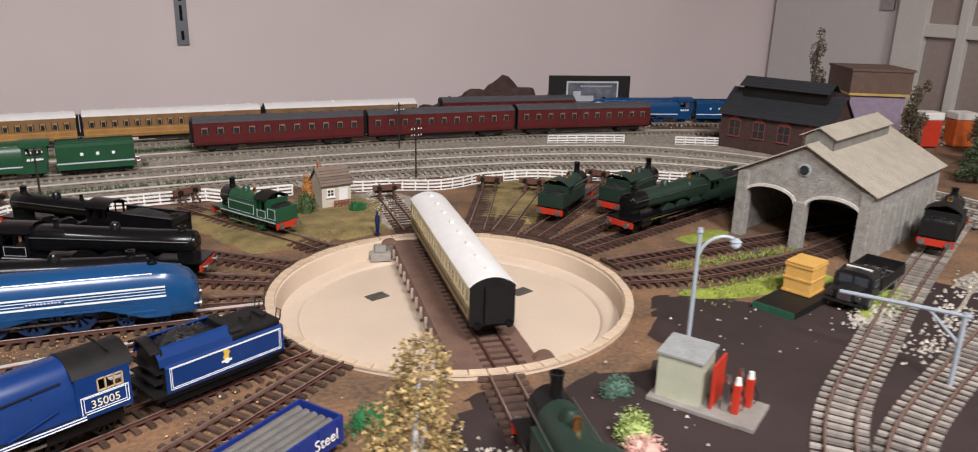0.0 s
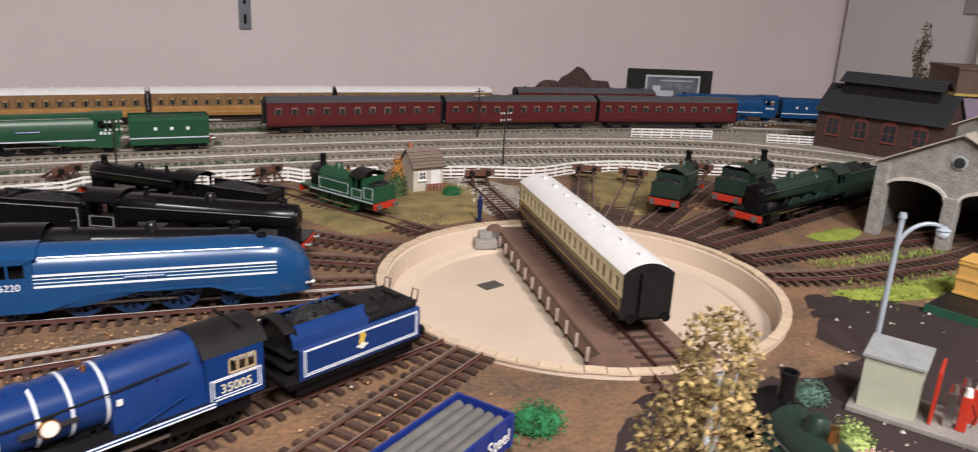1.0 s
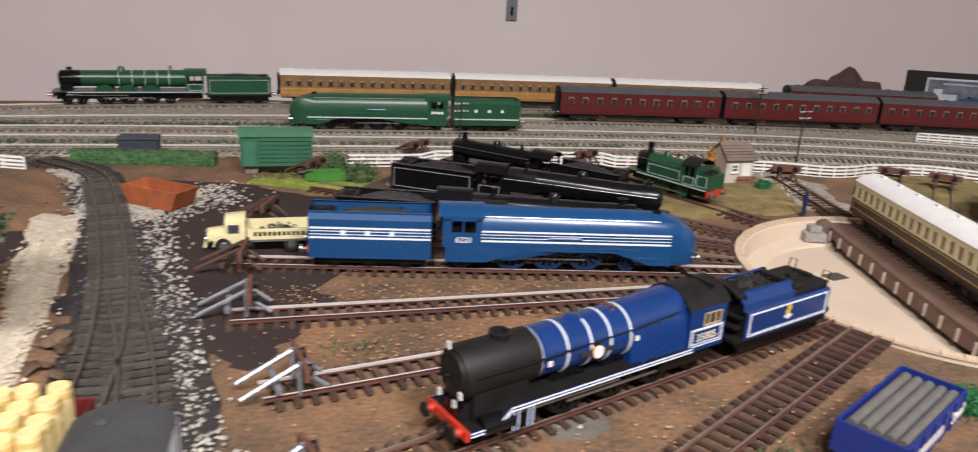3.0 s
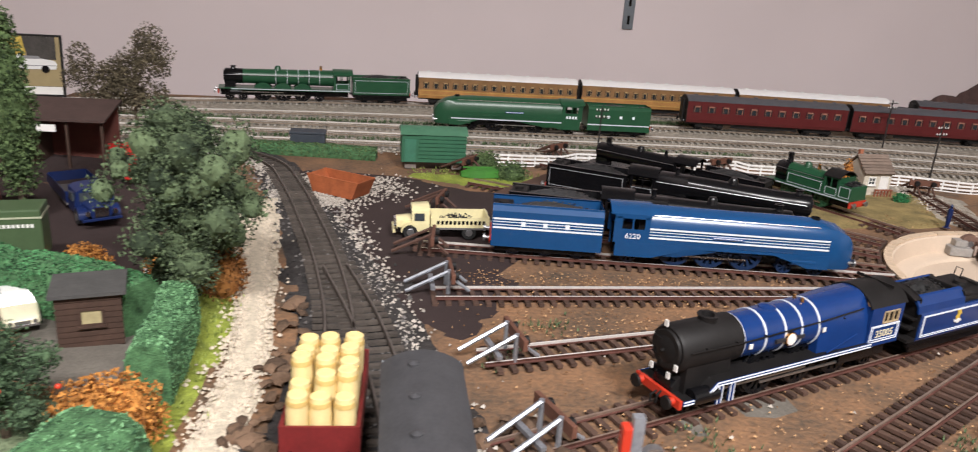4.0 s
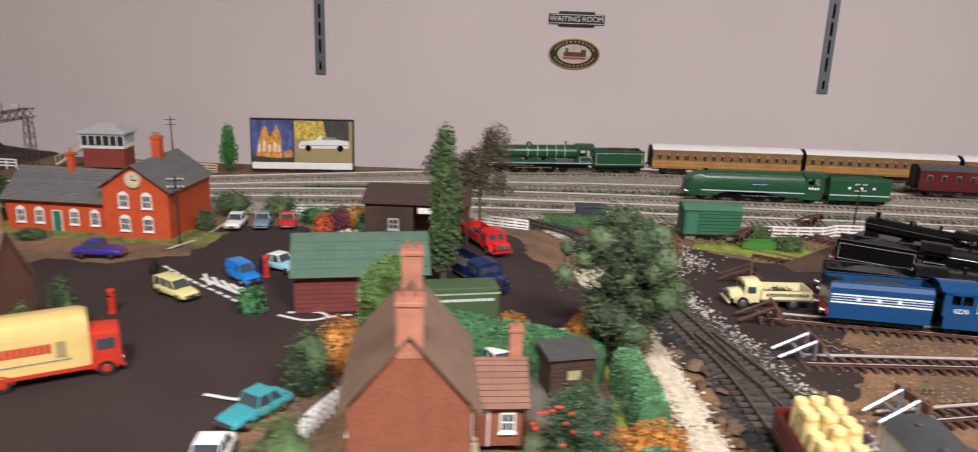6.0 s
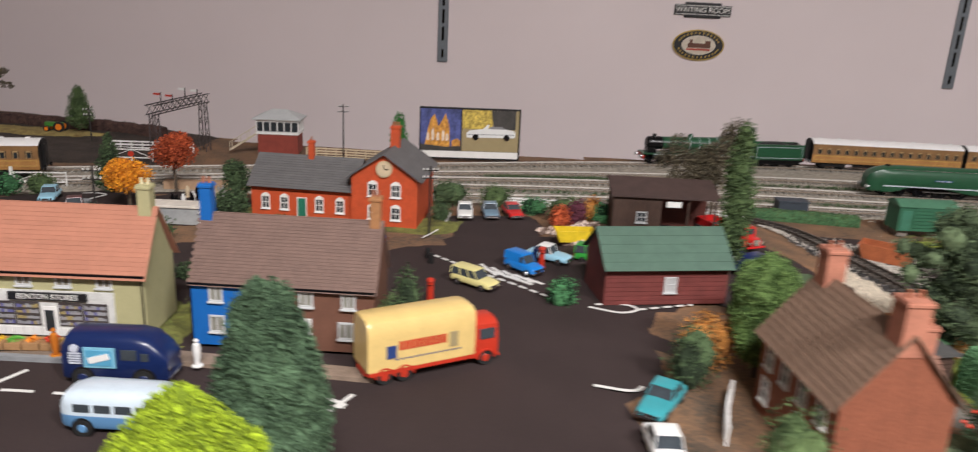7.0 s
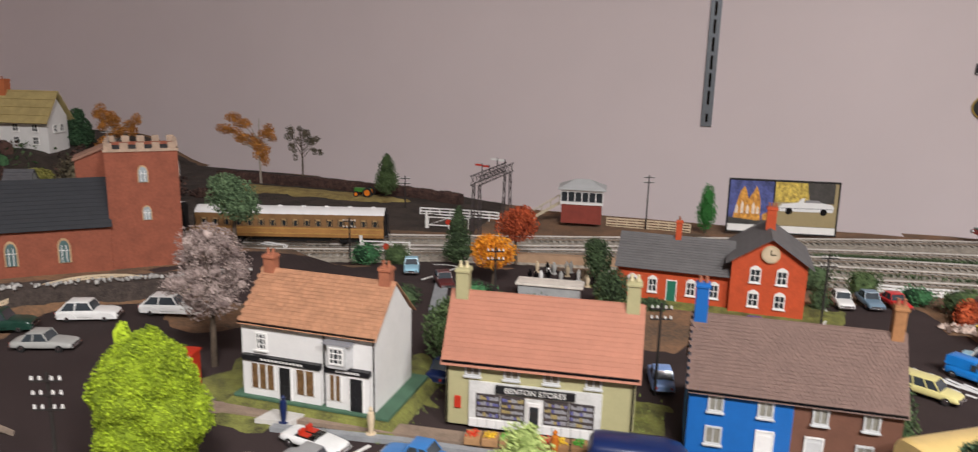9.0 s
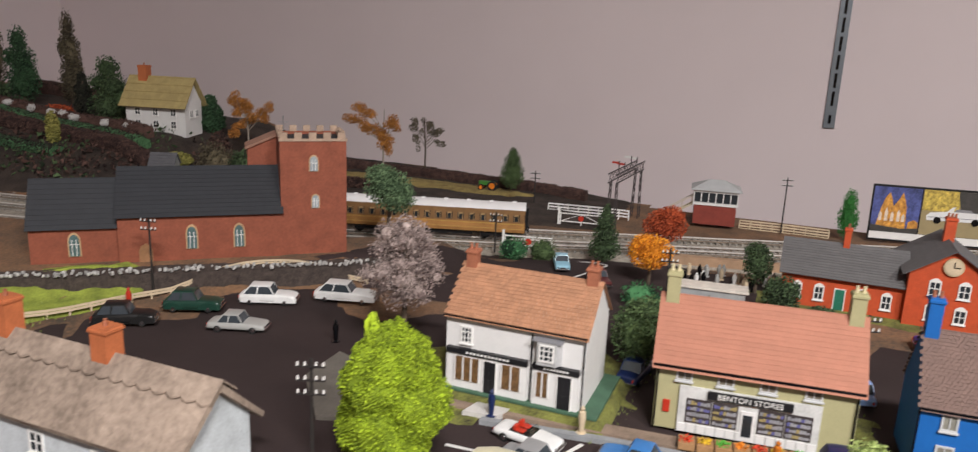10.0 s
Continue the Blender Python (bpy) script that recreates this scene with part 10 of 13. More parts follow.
sx = lorry("box_lorry", "cream box lorry with red cab, red wheels and red lettering shapes", place(-0.757, 0.489, 32) @ Matrix.Scale(0.96, 4), RED, P("lorry_cream", (0.72, 0.52, 0.2)), 0.098, 0.029, 0.047, "box", RED)
bars(sx, -0.027, 0.008, 0.027, 0.0065, 9, -0.01465, RED, "red lettering shapes", 0.16)
bm = bmnew(); box(bm, -0.036, -0.029, -0.0152, -0.0146, 0.019, 0.028); part("side_picture", bm, P("picture_navy", (0.03, 0.06, 0.2)), sx)
bm = bmnew(); box(bm, 0.010, 0.016, -0.0152, -0.0146, 0.02, 0.031); part("side_picture", bm, P("picture_grey", (0.35, 0.28, 0.15)), sx)
bars(sx, -0.03, 0.02, 0.0175, 0.001, 14, -0.01465, P("picture_navy", (0.03, 0.06, 0.2)))
lorry("dropside_lorry", "dark blue dropside lorry with long bonnet", place(-0.481, 0.722, -55), CARNAVY, CARNAVY, 0.098, 0.03, 0.03, "flat", None, None, True)
lorry("dropside_lorry", "red dropside lorry carrying dark load by the implement shed", place(-0.472, 0.8, -62) @ Matrix.Scale(0.93, 4), CARRED, CARRED, 0.085, 0.027, 0.03, "flat", None, COAL, True)
ct = lorry("dropside_lorry", "cream dropside lorry with black wings carrying coal", place(-0.207, 0.7345, 184), P("lorry_pale_cream", (0.78, 0.7, 0.4)), P("lorry_pale_cream", (0.78, 0.7, 0.4)), 0.075, 0.026, 0.03, "flat", None, COAL, True)
bars(ct, -0.034, 0.006, 0.0145, 0.003, 12, 0.01305, BLACK, "dark lettering bars")
bk = lorry("tipper_lorry", "black lorry with chrome radiator by the engine shed", pose(0.608, 0.501, 0.002, 0, 0, 199) @ Matrix.Scale(1.12, 4), CARBLACK, DULLBLACK, 0.085, 0.03, 0.034, "flat", None, COAL, True)
bm = bmnew(); box(bm, 0.018, 0.0195, -0.009, 0.009, 0.0235, 0.0265); part("headboard", bm, WHITE, bk, "white headboard")

# caravan whose roof shows at the near edge of the street
cv = thing("coach_bus", "cream single-deck bus with roof lights", "bus", place(-1.104, 0.345, -3), "")
bm = bmnew(); sweep(bm, [[(0.012, 0.004), (0.0148, 0.008), (0.0148, 0.024), (0.012, 0.034), (0.007, 0.0365), (0.0001, 0.037)], [(0.0135, 0.004), (0.0158, 0.008), (0.0158, 0.026), (0.0135, 0.036), (0.008, 0.039), (0.0001, 0.0395)], [(0.0135, 0.004), (0.0158, 0.008), (0.0158, 0.026), (0.0135, 0.036), (0.008, 0.039), (0.0001, 0.0395)], [(0.012, 0.004), (0.0145, 0.008), (0.0145, 0.024), (0.012, 0.033), (0.007, 0.0355), (0.0001, 0.036)]], (-0.055, -0.045, 0.045, 0.055)); part("body", bm, CARCREAM, cv, smooth=True)
for k in range(4):
    bm = bmnew(); box(bm, -0.034 + k * 0.02, -0.025 + k * 0.02, -0.0045, 0.0045, 0.0388, 0.0402, bev=0.0004); part("roof_light", bm, mat("roof_light_green", (0.1, 0.12, 0.08), 0.3), cv)
for s in (-1, 1):
    for k in range(6):
        bm = bmnew(); box(bm, -0.042 + k * 0.0145, -0.03 + k * 0.0145, *sorted((s * 0.0152, s * 0.0162)), 0.0185, 0.027); part("side_window", bm, CARGLASS, cv)
    for x in (-0.034, 0.034):
        bm = bmnew(); cyl(bm, (x, s * 0.0135, 0.005), (x, s * 0.016, 0.005), 0.005, None, 18); part("wheel", bm, RUBBER, cv, smooth=True)

# ---- wagons on the branch ----
wg = thing("open_wagon", "dark red open wagon loaded with cream barrels", "wagon", pose(-0.2635, 0.4255, 0.0075, 0, 0, 90.3) @ Matrix.Diagonal((0.89, 1, 1, 1)))
WAGONRED = mat("wagon_red", (0.16, 0.015, 0.015), 0.55)
for s in (-1, 1):
    bm = bmnew(); box(bm, -0.037, 0.037, *sorted((s * 0.0155, s * 0.0142)), 0.011, 0.026); part("side_board", bm, WAGONRED, wg)
    bm = bmnew(); box(bm, *sorted((s * 0.037, s * 0.0357)), -0.0142, 0.0142, 0.0125, 0.026); part("end_board", bm, WAGONRED, wg)
bm = bmnew(); box(bm, -0.037, 0.037, -0.0142, 0.0142, 0.011, 0.0125); part("wagon_floor", bm, WAGONRED, wg)
for k in range(3):
    for s in (-1, 1):
        bm = bmnew(); box(bm, -0.0368, 0.0368, *sorted((s * 0.0155, s * 0.0159)), 0.0115 + 0.005 * k, 0.0158 + 0.005 * k); part("plank", bm, WAGONRED, wg)
bm = bmnew(); box(bm, -0.037, 0.037, -0.011, 0.011, 0.0075, 0.011); part("underframe", bm, BLACK, wg)
wheelset(wg, (-0.018, 0.018), 0.0062, BLACK); buffers(wg, 0.037, 1, BLACK); buffers(wg, -0.037, -1, BLACK)
BARREL = mat("cream_barrel", (0.78, 0.62, 0.3), 0.5, var=0.1)
first = None
stack = random.Random(31)
for i in range(5):
    for j in range(3):
        x, y = -0.0262 + i * 0.0096 + stack.uniform(-0.0006, 0.0006), -0.0095 + j * 0.0095
        low_row = i == 0 or (i == 1 and j == 2)
        mm = Matrix.Translation(wg.matrix_basis.translation) @ pose(0, 0, 0, 0, 0, 90.3) @ pose(x, y, (0.0105 if low_row else 0.016) + stack.uniform(0, 0.0022), stack.uniform(-2, 2), stack.uniform(-2, 2))
        if first is None:
            first = thing("barrel", "cream wooden barrel standing in the wagon", "barrel", None, "barrels in the wagon")
            first.matrix_basis = mm
            bm = bmnew(); turned(bm, [(0.0038, 0.0), (0.0046, 0.008), (0.0047, 0.013), (0.0046, 0.018), (0.004, 0.0255), (0.0036, 0.0257), (0.0036, 0.0253), (0.0001, 0.0253)], seg=14); part("cask", bm, BARREL, first, smooth=True)
            bm = bmnew(); turned(bm, [(0.00405, 0.0215), (0.0046, 0.0215), (0.0044, 0.0235), (0.0039, 0.0235)], seg=14); part("hoop", bm, mat("hoop_tan", (0.6, 0.42, 0.15), 0.5), first, smooth=True)
        else:
            copy_thing(first, mm)
vn = thing("goods_van", "pale grey goods van with dark grey roof", "wagon", pose(-0.2245, 0.384, 0.0075, 0, 0, 91.5))
VANG = mat("van_pale_grey", (0.5, 0.54, 0.58), 0.5, var=0.08)
bm = bmnew(); box(bm, -0.035, 0.035, -0.0158, 0.0158, 0.0115, 0.0455); part("body", bm, VANG, vn)
for k in range(12):
    for s in (-1, 1):
        bm = bmnew(); box(bm, -0.0345 + k * 0.0066, -0.0335 + k * 0.0066, *sorted((s * 0.0158, s * 0.0162)), 0.012, 0.045); part("plank", bm, VANG, vn)
for s in (-1, 1):
    for k in range(3):
        for x in (-0.035, 0.035):
            y = s * (0.0021 + 0.0042 * k)
            bm = bmnew(); box(bm, *sorted((x, x + math.copysign(0.0006, x))), y - 0.0012, y + 0.0012, 0.0405, 0.0435); part("end_vent", bm, DULLBLACK, vn)
arc = [(-0.0168 + 0.0336 * k / 12, 0.0452 + 0.0065 * math.sin(math.pi * k / 12) ** 0.8) for k in range(13)]
bm = bmnew(); prism(bm, arc, -0.0362, 0.0362); part("roof", bm, mat("van_roof_dark", (0.055, 0.055, 0.06), 0.6, var=0.25), vn, smooth=True)
for x in (-0.024, 0.0, 0.024):
    bm = bmnew(); turned(bm, [(0.0022, 0), (0.0022, 0.001), (0.0001, 0.0018)], (x, 0.004, 0.0512), 12); part("roof_vent", bm, mat("van_roof_dark", (0.055, 0.055, 0.06), 0.6, var=0.25), vn)
bm = bmnew(); box(bm, -0.035, 0.035, -0.011, 0.011, 0.0075, 0.0115); part("underframe", bm, BLACK, vn)
wheelset(vn, (-0.021, 0.021), 0.0062, BLACK); buffers(vn, 0.035, 1, BLACK); buffers(vn, -0.035, -1, BLACK)

# blue steel-carrier by the turntable
sw = thing("steel_wagon", "dark blue open wagon loaded with grey steel bars", "wagon", pose(0.103, 0.454, 0.002, 0, 0, 212))
SWB = P("wagon_navy", (0.012, 0.03, 0.2), 0.4)
bm = bmnew(); box(bm, -0.04, 0.04, -0.0155, 0.0155, 0.007, 0.0095)
for s in (-1, 1):
    box(bm, -0.04, 0.04, *sorted((s * 0.0155, s * 0.0143)), 0.0095, 0.0225)
box(bm, -0.04, -0.0388, -0.0143, 0.0143, 0.0095, 0.0225); box(bm, 0.0388, 0.04, -0.0143, 0.0143, 0.0095, 0.0225)
part("body", bm, SWB, sw)
for s in (-1, 1):
    for k in range(6):
        bm = bmnew(); box(bm, -0.037 + k * 0.0145, -0.0358 + k * 0.0145, *sorted((s * 0.0155, s * 0.0163)), 0.0072, 0.0222); part("stanchion", bm, SWB, sw)
for j in range(5):
    bm = bmnew(); cyl(bm, (-0.035, -0.011 + j * 0.0055, 0.0195), (0.033, -0.011 + j * 0.0055, 0.0195), 0.0026, None, 10); part("steel_bar", bm, mat("bar_grey", (0.2, 0.19, 0.18), 0.5, 0.4, var=0.2), sw, smooth=True)
bm = bmnew(); box(bm, -0.036, 0.034, -0.013, 0.013, 0.0096, 0.0168); part("bar_stack", bm, mat("bar_grey", (0.2, 0.19, 0.18), 0.5, 0.4, var=0.2), sw)
lettering("Steel", 0.009, WHITE, sw, pose(-0.026, 0.0166, 0.0148, 90, 0, 180))
bars(sw, -0.005, 0.034, 0.0148, 0.005, 7, 0.0163, WHITE, "white lettering bars")
wheelset(sw, (-0.022, 0.022), 0.0058, BLACK)

# ---- planting ----
tree("birch_tree", "tan autumn tree with bare silver-white trunk", 0.134, 0.336, 0.13, [((0.0, 0.0, 0.085), (0.017, 0.017, 0.022)), ((0.006, 0.004, 0.108), (0.011, 0.011, 0.017)), ((-0.008, 0.003, 0.07), (0.012, 0.012, 0.015)), ((0.01, -0.003, 0.07), (0.011, 0.011, 0.016))], LEAFTAN, 2300, 0.0016, 0.0016, mat("silver_trunk", (0.6, 0.64, 0.68), 0.6, var=0.1), 8, 11, 0.0)
foam_tree("garden_tree", "light green rounded tree beside the cottage", -0.521, 0.5065, [(0.012, 0.008), (0.025, 0.018), (0.045, 0.022), (0.065, 0.021), (0.08, 0.015), (0.088, 0.003)], mat("fresh_green_leaf", (0.06, 0.13, 0.03), 0.95, var=0.5, rand=0.4, rgb2=(0.15, 0.24, 0.07)), 9000, 0.0011, 0.002, 27, 1.0, 0.25)
tree("poplar_tree", "tall narrow dark green poplar", -0.503, 0.675, 0.155, [((0, 0, 0.055), (0.014, 0.014, 0.03)), ((0.002, 0, 0.085), (0.015, 0.014, 0.03)), ((-0.001, 0.001, 0.115), (0.012, 0.012, 0.026)), ((0.0, 0, 0.14), (0.008, 0.008, 0.015))], LEAFMID, 2200, 0.0022, 0.002, seed=12)
tree("oak_tree", "large spreading dull green tree with forked trunk", -0.362, 0.565, 0.125, ragged([(0.018, 0.012), (0.04, 0.034), (0.065, 0.047), (0.09, 0.045), (0.108, 0.03), (0.12, 0.012)], 56, 0.0135, 13, 1.15), mat("oak_leaf", (0.036, 0.062, 0.03), 0.95, var=0.5, rand=0.5, rgb2=(0.085, 0.12, 0.06)), 7000, 0.0018, 0.003, limbs=12, seed=13, core=0.72)
for dx, dy, h, sd in ((-0.51, 0.858, 0.096, 14), (-0.481, 0.853, 0.112, 15)):
    tree("bare_tree", "thin brown-olive tree behind the implement shed", dx, dy, h, [((0, 0, h * 0.7), (0.025, 0.016, h * 0.26)), ((0.012, 0, h * 0.86), (0.017, 0.012, h * 0.18)), ((-0.015, 0, h * 0.58), (0.018, 0.012, h * 0.16)), ((0.018, 0, h * 0.55), (0.014, 0.012, h * 0.12))], LEAFBROWN, 2600, 0.0018, 0.0014, limbs=6, seed=sd, core=0.0)
foam_tree("lime_tree", "bright lime-green foam tree at the street corner", -1.212, 0.358, [(0.01, 0.006), (0.018, 0.021), (0.034, 0.0275), (0.054, 0.0255), (0.074, 0.0215), (0.086, 0.0165), (0.093, 0.011), (0.097, 0.002)], LEAFLIME, 30000, 0.001, 0.003, 16, 1.12, 0.34, ((-0.014, 0, 0.092, 0.004, 0.011), (-0.005, 0.002, 0.092, 0.006, 0.007), (0.01, 0.002, 0.088, 0.006, 0.007)))
tree("blossom_tree", "pale pink blossom tree with a dark trunk beside the square", -1.286, 0.522, 0.12, ragged([(0.052, 0.026), (0.066, 0.038), (0.084, 0.036), (0.1, 0.027), (0.112, 0.012)], 46, 0.0095, 17), LEAFPINK, 5200, 0.0014, 0.002, limbs=14, seed=17, core=0.45)
foam_tree("broad_tree", "tall dull green foam tree at the roadside", -0.808, 0.326, [(0.006, 0.01), (0.02, 0.019), (0.05, 0.0225), (0.08, 0.021), (0.1, 0.016), (0.112, 0.01), (0.118, 0.002)], mat("foam_green_leaf", (0.032, 0.07, 0.034), 0.95, var=0.5, rand=0.3, rgb2=(0.075, 0.13, 0.07)), 24000, 0.0011, 0.0025, 18, 1.0, 0.28, ((-0.004, 0, 0.115, 0.005, 0.007),))
tree("young_tree", "pale green leafy tree at the near kerb", -0.98, 0.272, 0.125, ragged([(0.05, 0.014), (0.065, 0.027), (0.085, 0.029), (0.105, 0.022), (0.12, 0.008)], 50, 0.009, 19), LEAFLIGHT, 7000, 0.0013, 0.0022, seed=19, core=0.7)
foam_tree("lime_tree", "lime-green foam tree near the street front", -0.806, 0.237, [(0.02, 0.01), (0.035, 0.026), (0.06, 0.031), (0.08, 0.027), (0.098, 0.018), (0.11, 0.009), (0.114, 0.002)], LEAFLIME, 28000, 0.0011, 0.0025, 20, 1.05, 0.3, ((0.004, 0, 0.111, 0.004, 0.008),))
tree("maple_tree", "round rust-red autumn tree near the station", -1.131, 0.931, 0.07, [((0, 0, 0.05), (0.025, 0.024, 0.02)), ((0.006, 0, 0.062), (0.016, 0.016, 0.012))], LEAFRUST, 1700, 0.0021, 0.0017, seed=21, core=0.85, z=0.008)
tree("maple_tree", "round bright orange tree near the station", -1.135, 0.811, 0.055, [((0, 0, 0.038), (0.024, 0.022, 0.017)), ((-0.006, 0, 0.046), (0.015, 0.015, 0.011))], LEAFORANGE, 1600, 0.0021, 0.0017, seed=22, core=0.85)
tree("conifer_tree", "dark green conical tree near the crossing", -1.2, 0.9, 0.075, [((0, 0, 0.02), (0.019, 0.019, 0.014)), ((0, 0, 0.037), (0.015, 0.015, 0.014)), ((0, 0, 0.053), (0.01, 0.01, 0.013)), ((0, 0, 0.066), (0.005, 0.005, 0.01))], LEAFDARK, 1700, 0.002, 0.0015, seed=23, core=0.8)
tree("round_tree", "mid-green rounded tree between the shops", -1.107, 0.575, 0.065, [((0, 0, 0.035), (0.021, 0.02, 0.026)), ((0.004, 0.004, 0.05), (0.016, 0.016, 0.014))], LEAFMID, 1700, 0.0021, 0.0018, seed=24, core=0.8)
tree("round_tree", "dark green tree at the end of the station", -1.024, 0.84, 0.055, [((0, 0, 0.034), (0.015, 0.015, 0.02)), ((-0.004, 0, 0.048), (0.011, 0.011, 0.01))], LEAFDARK, 1100, 0.002, 0.0016, seed=25)
tree("round_tree", "dark green tree in front of the station wing", -1.0, 0.76, 0.045, [((0, 0, 0.026), (0.017, 0.015, 0.02))], LEAFDARK, 1100, 0.002, 0.0016, seed=26)
tree("round_tree", "grey-green tree beside the church tower", -1.425, 0.775, 0.1, [((0, 0, 0.06), (0.027, 0.025, 0.022)), ((0.012, 0, 0.048), (0.02, 0.02, 0.016)), ((-0.01, 0, 0.074), (0.018, 0.018, 0.012))], mat("grey_green_leaf", (0.07, 0.13, 0.06), 0.95, var=0.4, rand=0.6, rgb2=(0.13, 0.2, 0.1)), 2000, 0.0023, 0.0022, seed=27)
tree("cypress_tree", "green conical tree beside the upper lane", -1.427, 1.235, 0.07, [((0, 0, 0.025), (0.02, 0.02, 0.022)), ((0, 0, 0.045), (0.014, 0.014, 0.02)), ((0, 0, 0.06), (0.007, 0.007, 0.012))], LEAFMID, 2000, 0.0019, 0.0018, seed=28, z=0.02, core=0.8)
tree("cypress_tree", "small bright green conical tree beside the poster", -0.90, 1.222, 0.075, [((0, 0, 0.03), (0.014, 0.014, 0.025)), ((0, 0, 0.055), (0.01, 0.01, 0.02))], mat("bright_conifer", (0.04, 0.2, 0.04), 0.9, rand=0.5), 1100, 0.002, 0.0015, seed=29, z=0.003, core=0.8)
tree("autumn_tree", "leaning orange autumn tree on the bank", -1.704, 1.29, 0.12, [((-0.05, 0, 0.108), (0.028, 0.018, 0.013)), ((-0.022, 0, 0.09), (0.02, 0.016, 0.016)), ((0.016, 0, 0.085), (0.02, 0.016, 0.018)), ((0.002, 0, 0.06), (0.016, 0.014, 0.018))], LEAFAUTUMN, 2600, 0.0022, 0.0016, mat("pale_bark", (0.35, 0.3, 0.25), 0.9), limbs=8, seed=30, core=0.35, z=0.012)
tree("autumn_tree", "orange-brown autumn tree beside the church", -1.935, 1.19, 0.14, [((-0.012, 0, 0.13), (0.018, 0.015, 0.02)), ((-0.012, 0, 0.1), (0.018, 0.015, 0.016)), ((0.032, 0, 0.105), (0.02, 0.016, 0.016)), ((-0.018, 0, 0.075), (0.014, 0.013, 0.012))], LEAFAUTUMN, 2300, 0.0022, 0.0016, mat("pale_bark", (0.35, 0.3, 0.25), 0.9), limbs=8, seed=31, core=0.35)
tree("bare_tree", "slender dark brown tree on the bank", -1.622, 1.30, 0.105, [((-0.014, 0, 0.092), (0.013, 0.01, 0.012)), ((0.024, 0, 0.085), (0.013, 0.01, 0.011)), ((0.006, 0, 0.09), (0.01, 0.009, 0.01)), ((0.03, 0, 0.062), (0.009, 0.008, 0.006)), ((-0.016, 0, 0.06), (0.008, 0.007, 0.012))], LEAFBROWN, 1000, 0.0021, 0.0015, limbs=14, seed=32, core=0.0, z=0.014)
tree("apple_tree", "low green tree hung with red apples", -0.40, 0.428, 0.055, ragged([(0.014, 0.018), (0.026, 0.03), (0.04, 0.026), (0.052, 0.01)], 26, 0.0075, 33), mat("apple_leaf", (0.03, 0.06, 0.028), 0.95, var=0.5, rand=0.5, rgb2=(0.07, 0.12, 0.06)), 3600, 0.0013, 0.0016, seed=33, core=0.4)
rnd = random.Random(8)
apple0 = None
for k in range(14):
    a, e_ = rnd.uniform(3.3, 6.1), rnd.uniform(-0.2, 0.9)
    ax, ay = settled(-0.40, 0.428)
    mm = pose(ax + 0.026 * math.cos(a) * math.cos(e_), ay + 0.021 * math.sin(a) * math.cos(e_), gz(-0.4, 0.42) + 0.029 + 0.021 * math.sin(e_))
    if apple0 is None:
        apple0 = thing("apple", "bright red apple on the tree", "apple", None, "apples on the tree")
        apple0.matrix_basis = mm
        bm = bmnew(); bmesh.ops.create_icosphere(bm, subdivisions=2, radius=0.0013)
        part("fruit", bm, mat("apple_red", (0.7, 0.06, 0.03), 0.35), apple0, smooth=True)
        bm = bmnew(); cyl(bm, (0, 0, 0.0014), (0.0002, 0, 0.0024), 0.0002, None, 5); part("stalk", bm, BARK, apple0)
    else:
        copy_thing(apple0, mm)
# wooded hill at the west end
for x, y, h, rx, leaf, lab, sd in ((-2.45, 1.15, 0.155, 0.034, LEAFDEEP, "tall dark green conifer on the hill", 41), (-2.24, 1.17, 0.13, 0.044, LEAFDARK, "broad dark green tree on the hill", 42), (-2.43, 1.25, 0.19, 0.026, LEAFBROWN, "tall brown tree at the end of the hill", 43), (-2.335, 1.19, 0.085, 0.018, LEAFBLACK, "small blackish conifer on the hill", 44), (-2.6, 1.2, 0.2, 0.03, LEAFBROWN, "tall thin dark tree on the hill", 45), (-2.06, 1.24, 0.075, 0.026, LEAFDEEP, "round green tree behind the hill cottage", 46)):
    tree("hill_tree", lab, x, y, h, [((0, 0, h * 0.28), (rx, rx * 0.85, h * 0.24)), ((0.1 * rx, 0, h * 0.55), (rx * 0.8, rx * 0.7, h * 0.24)), ((-0.1 * rx, 0, h * 0.82), (rx * 0.5, rx * 0.5, h * 0.2)), ((0.5 * rx, 0, h * 0.4), (rx * 0.6, rx * 0.5, h * 0.16)), ((-0.5 * rx, -0.2 * rx, h * 0.62), (rx * 0.5, rx * 0.4, h * 0.12))], leaf, 1700, 0.0036, 0.004, seed=sd, core=0.7)
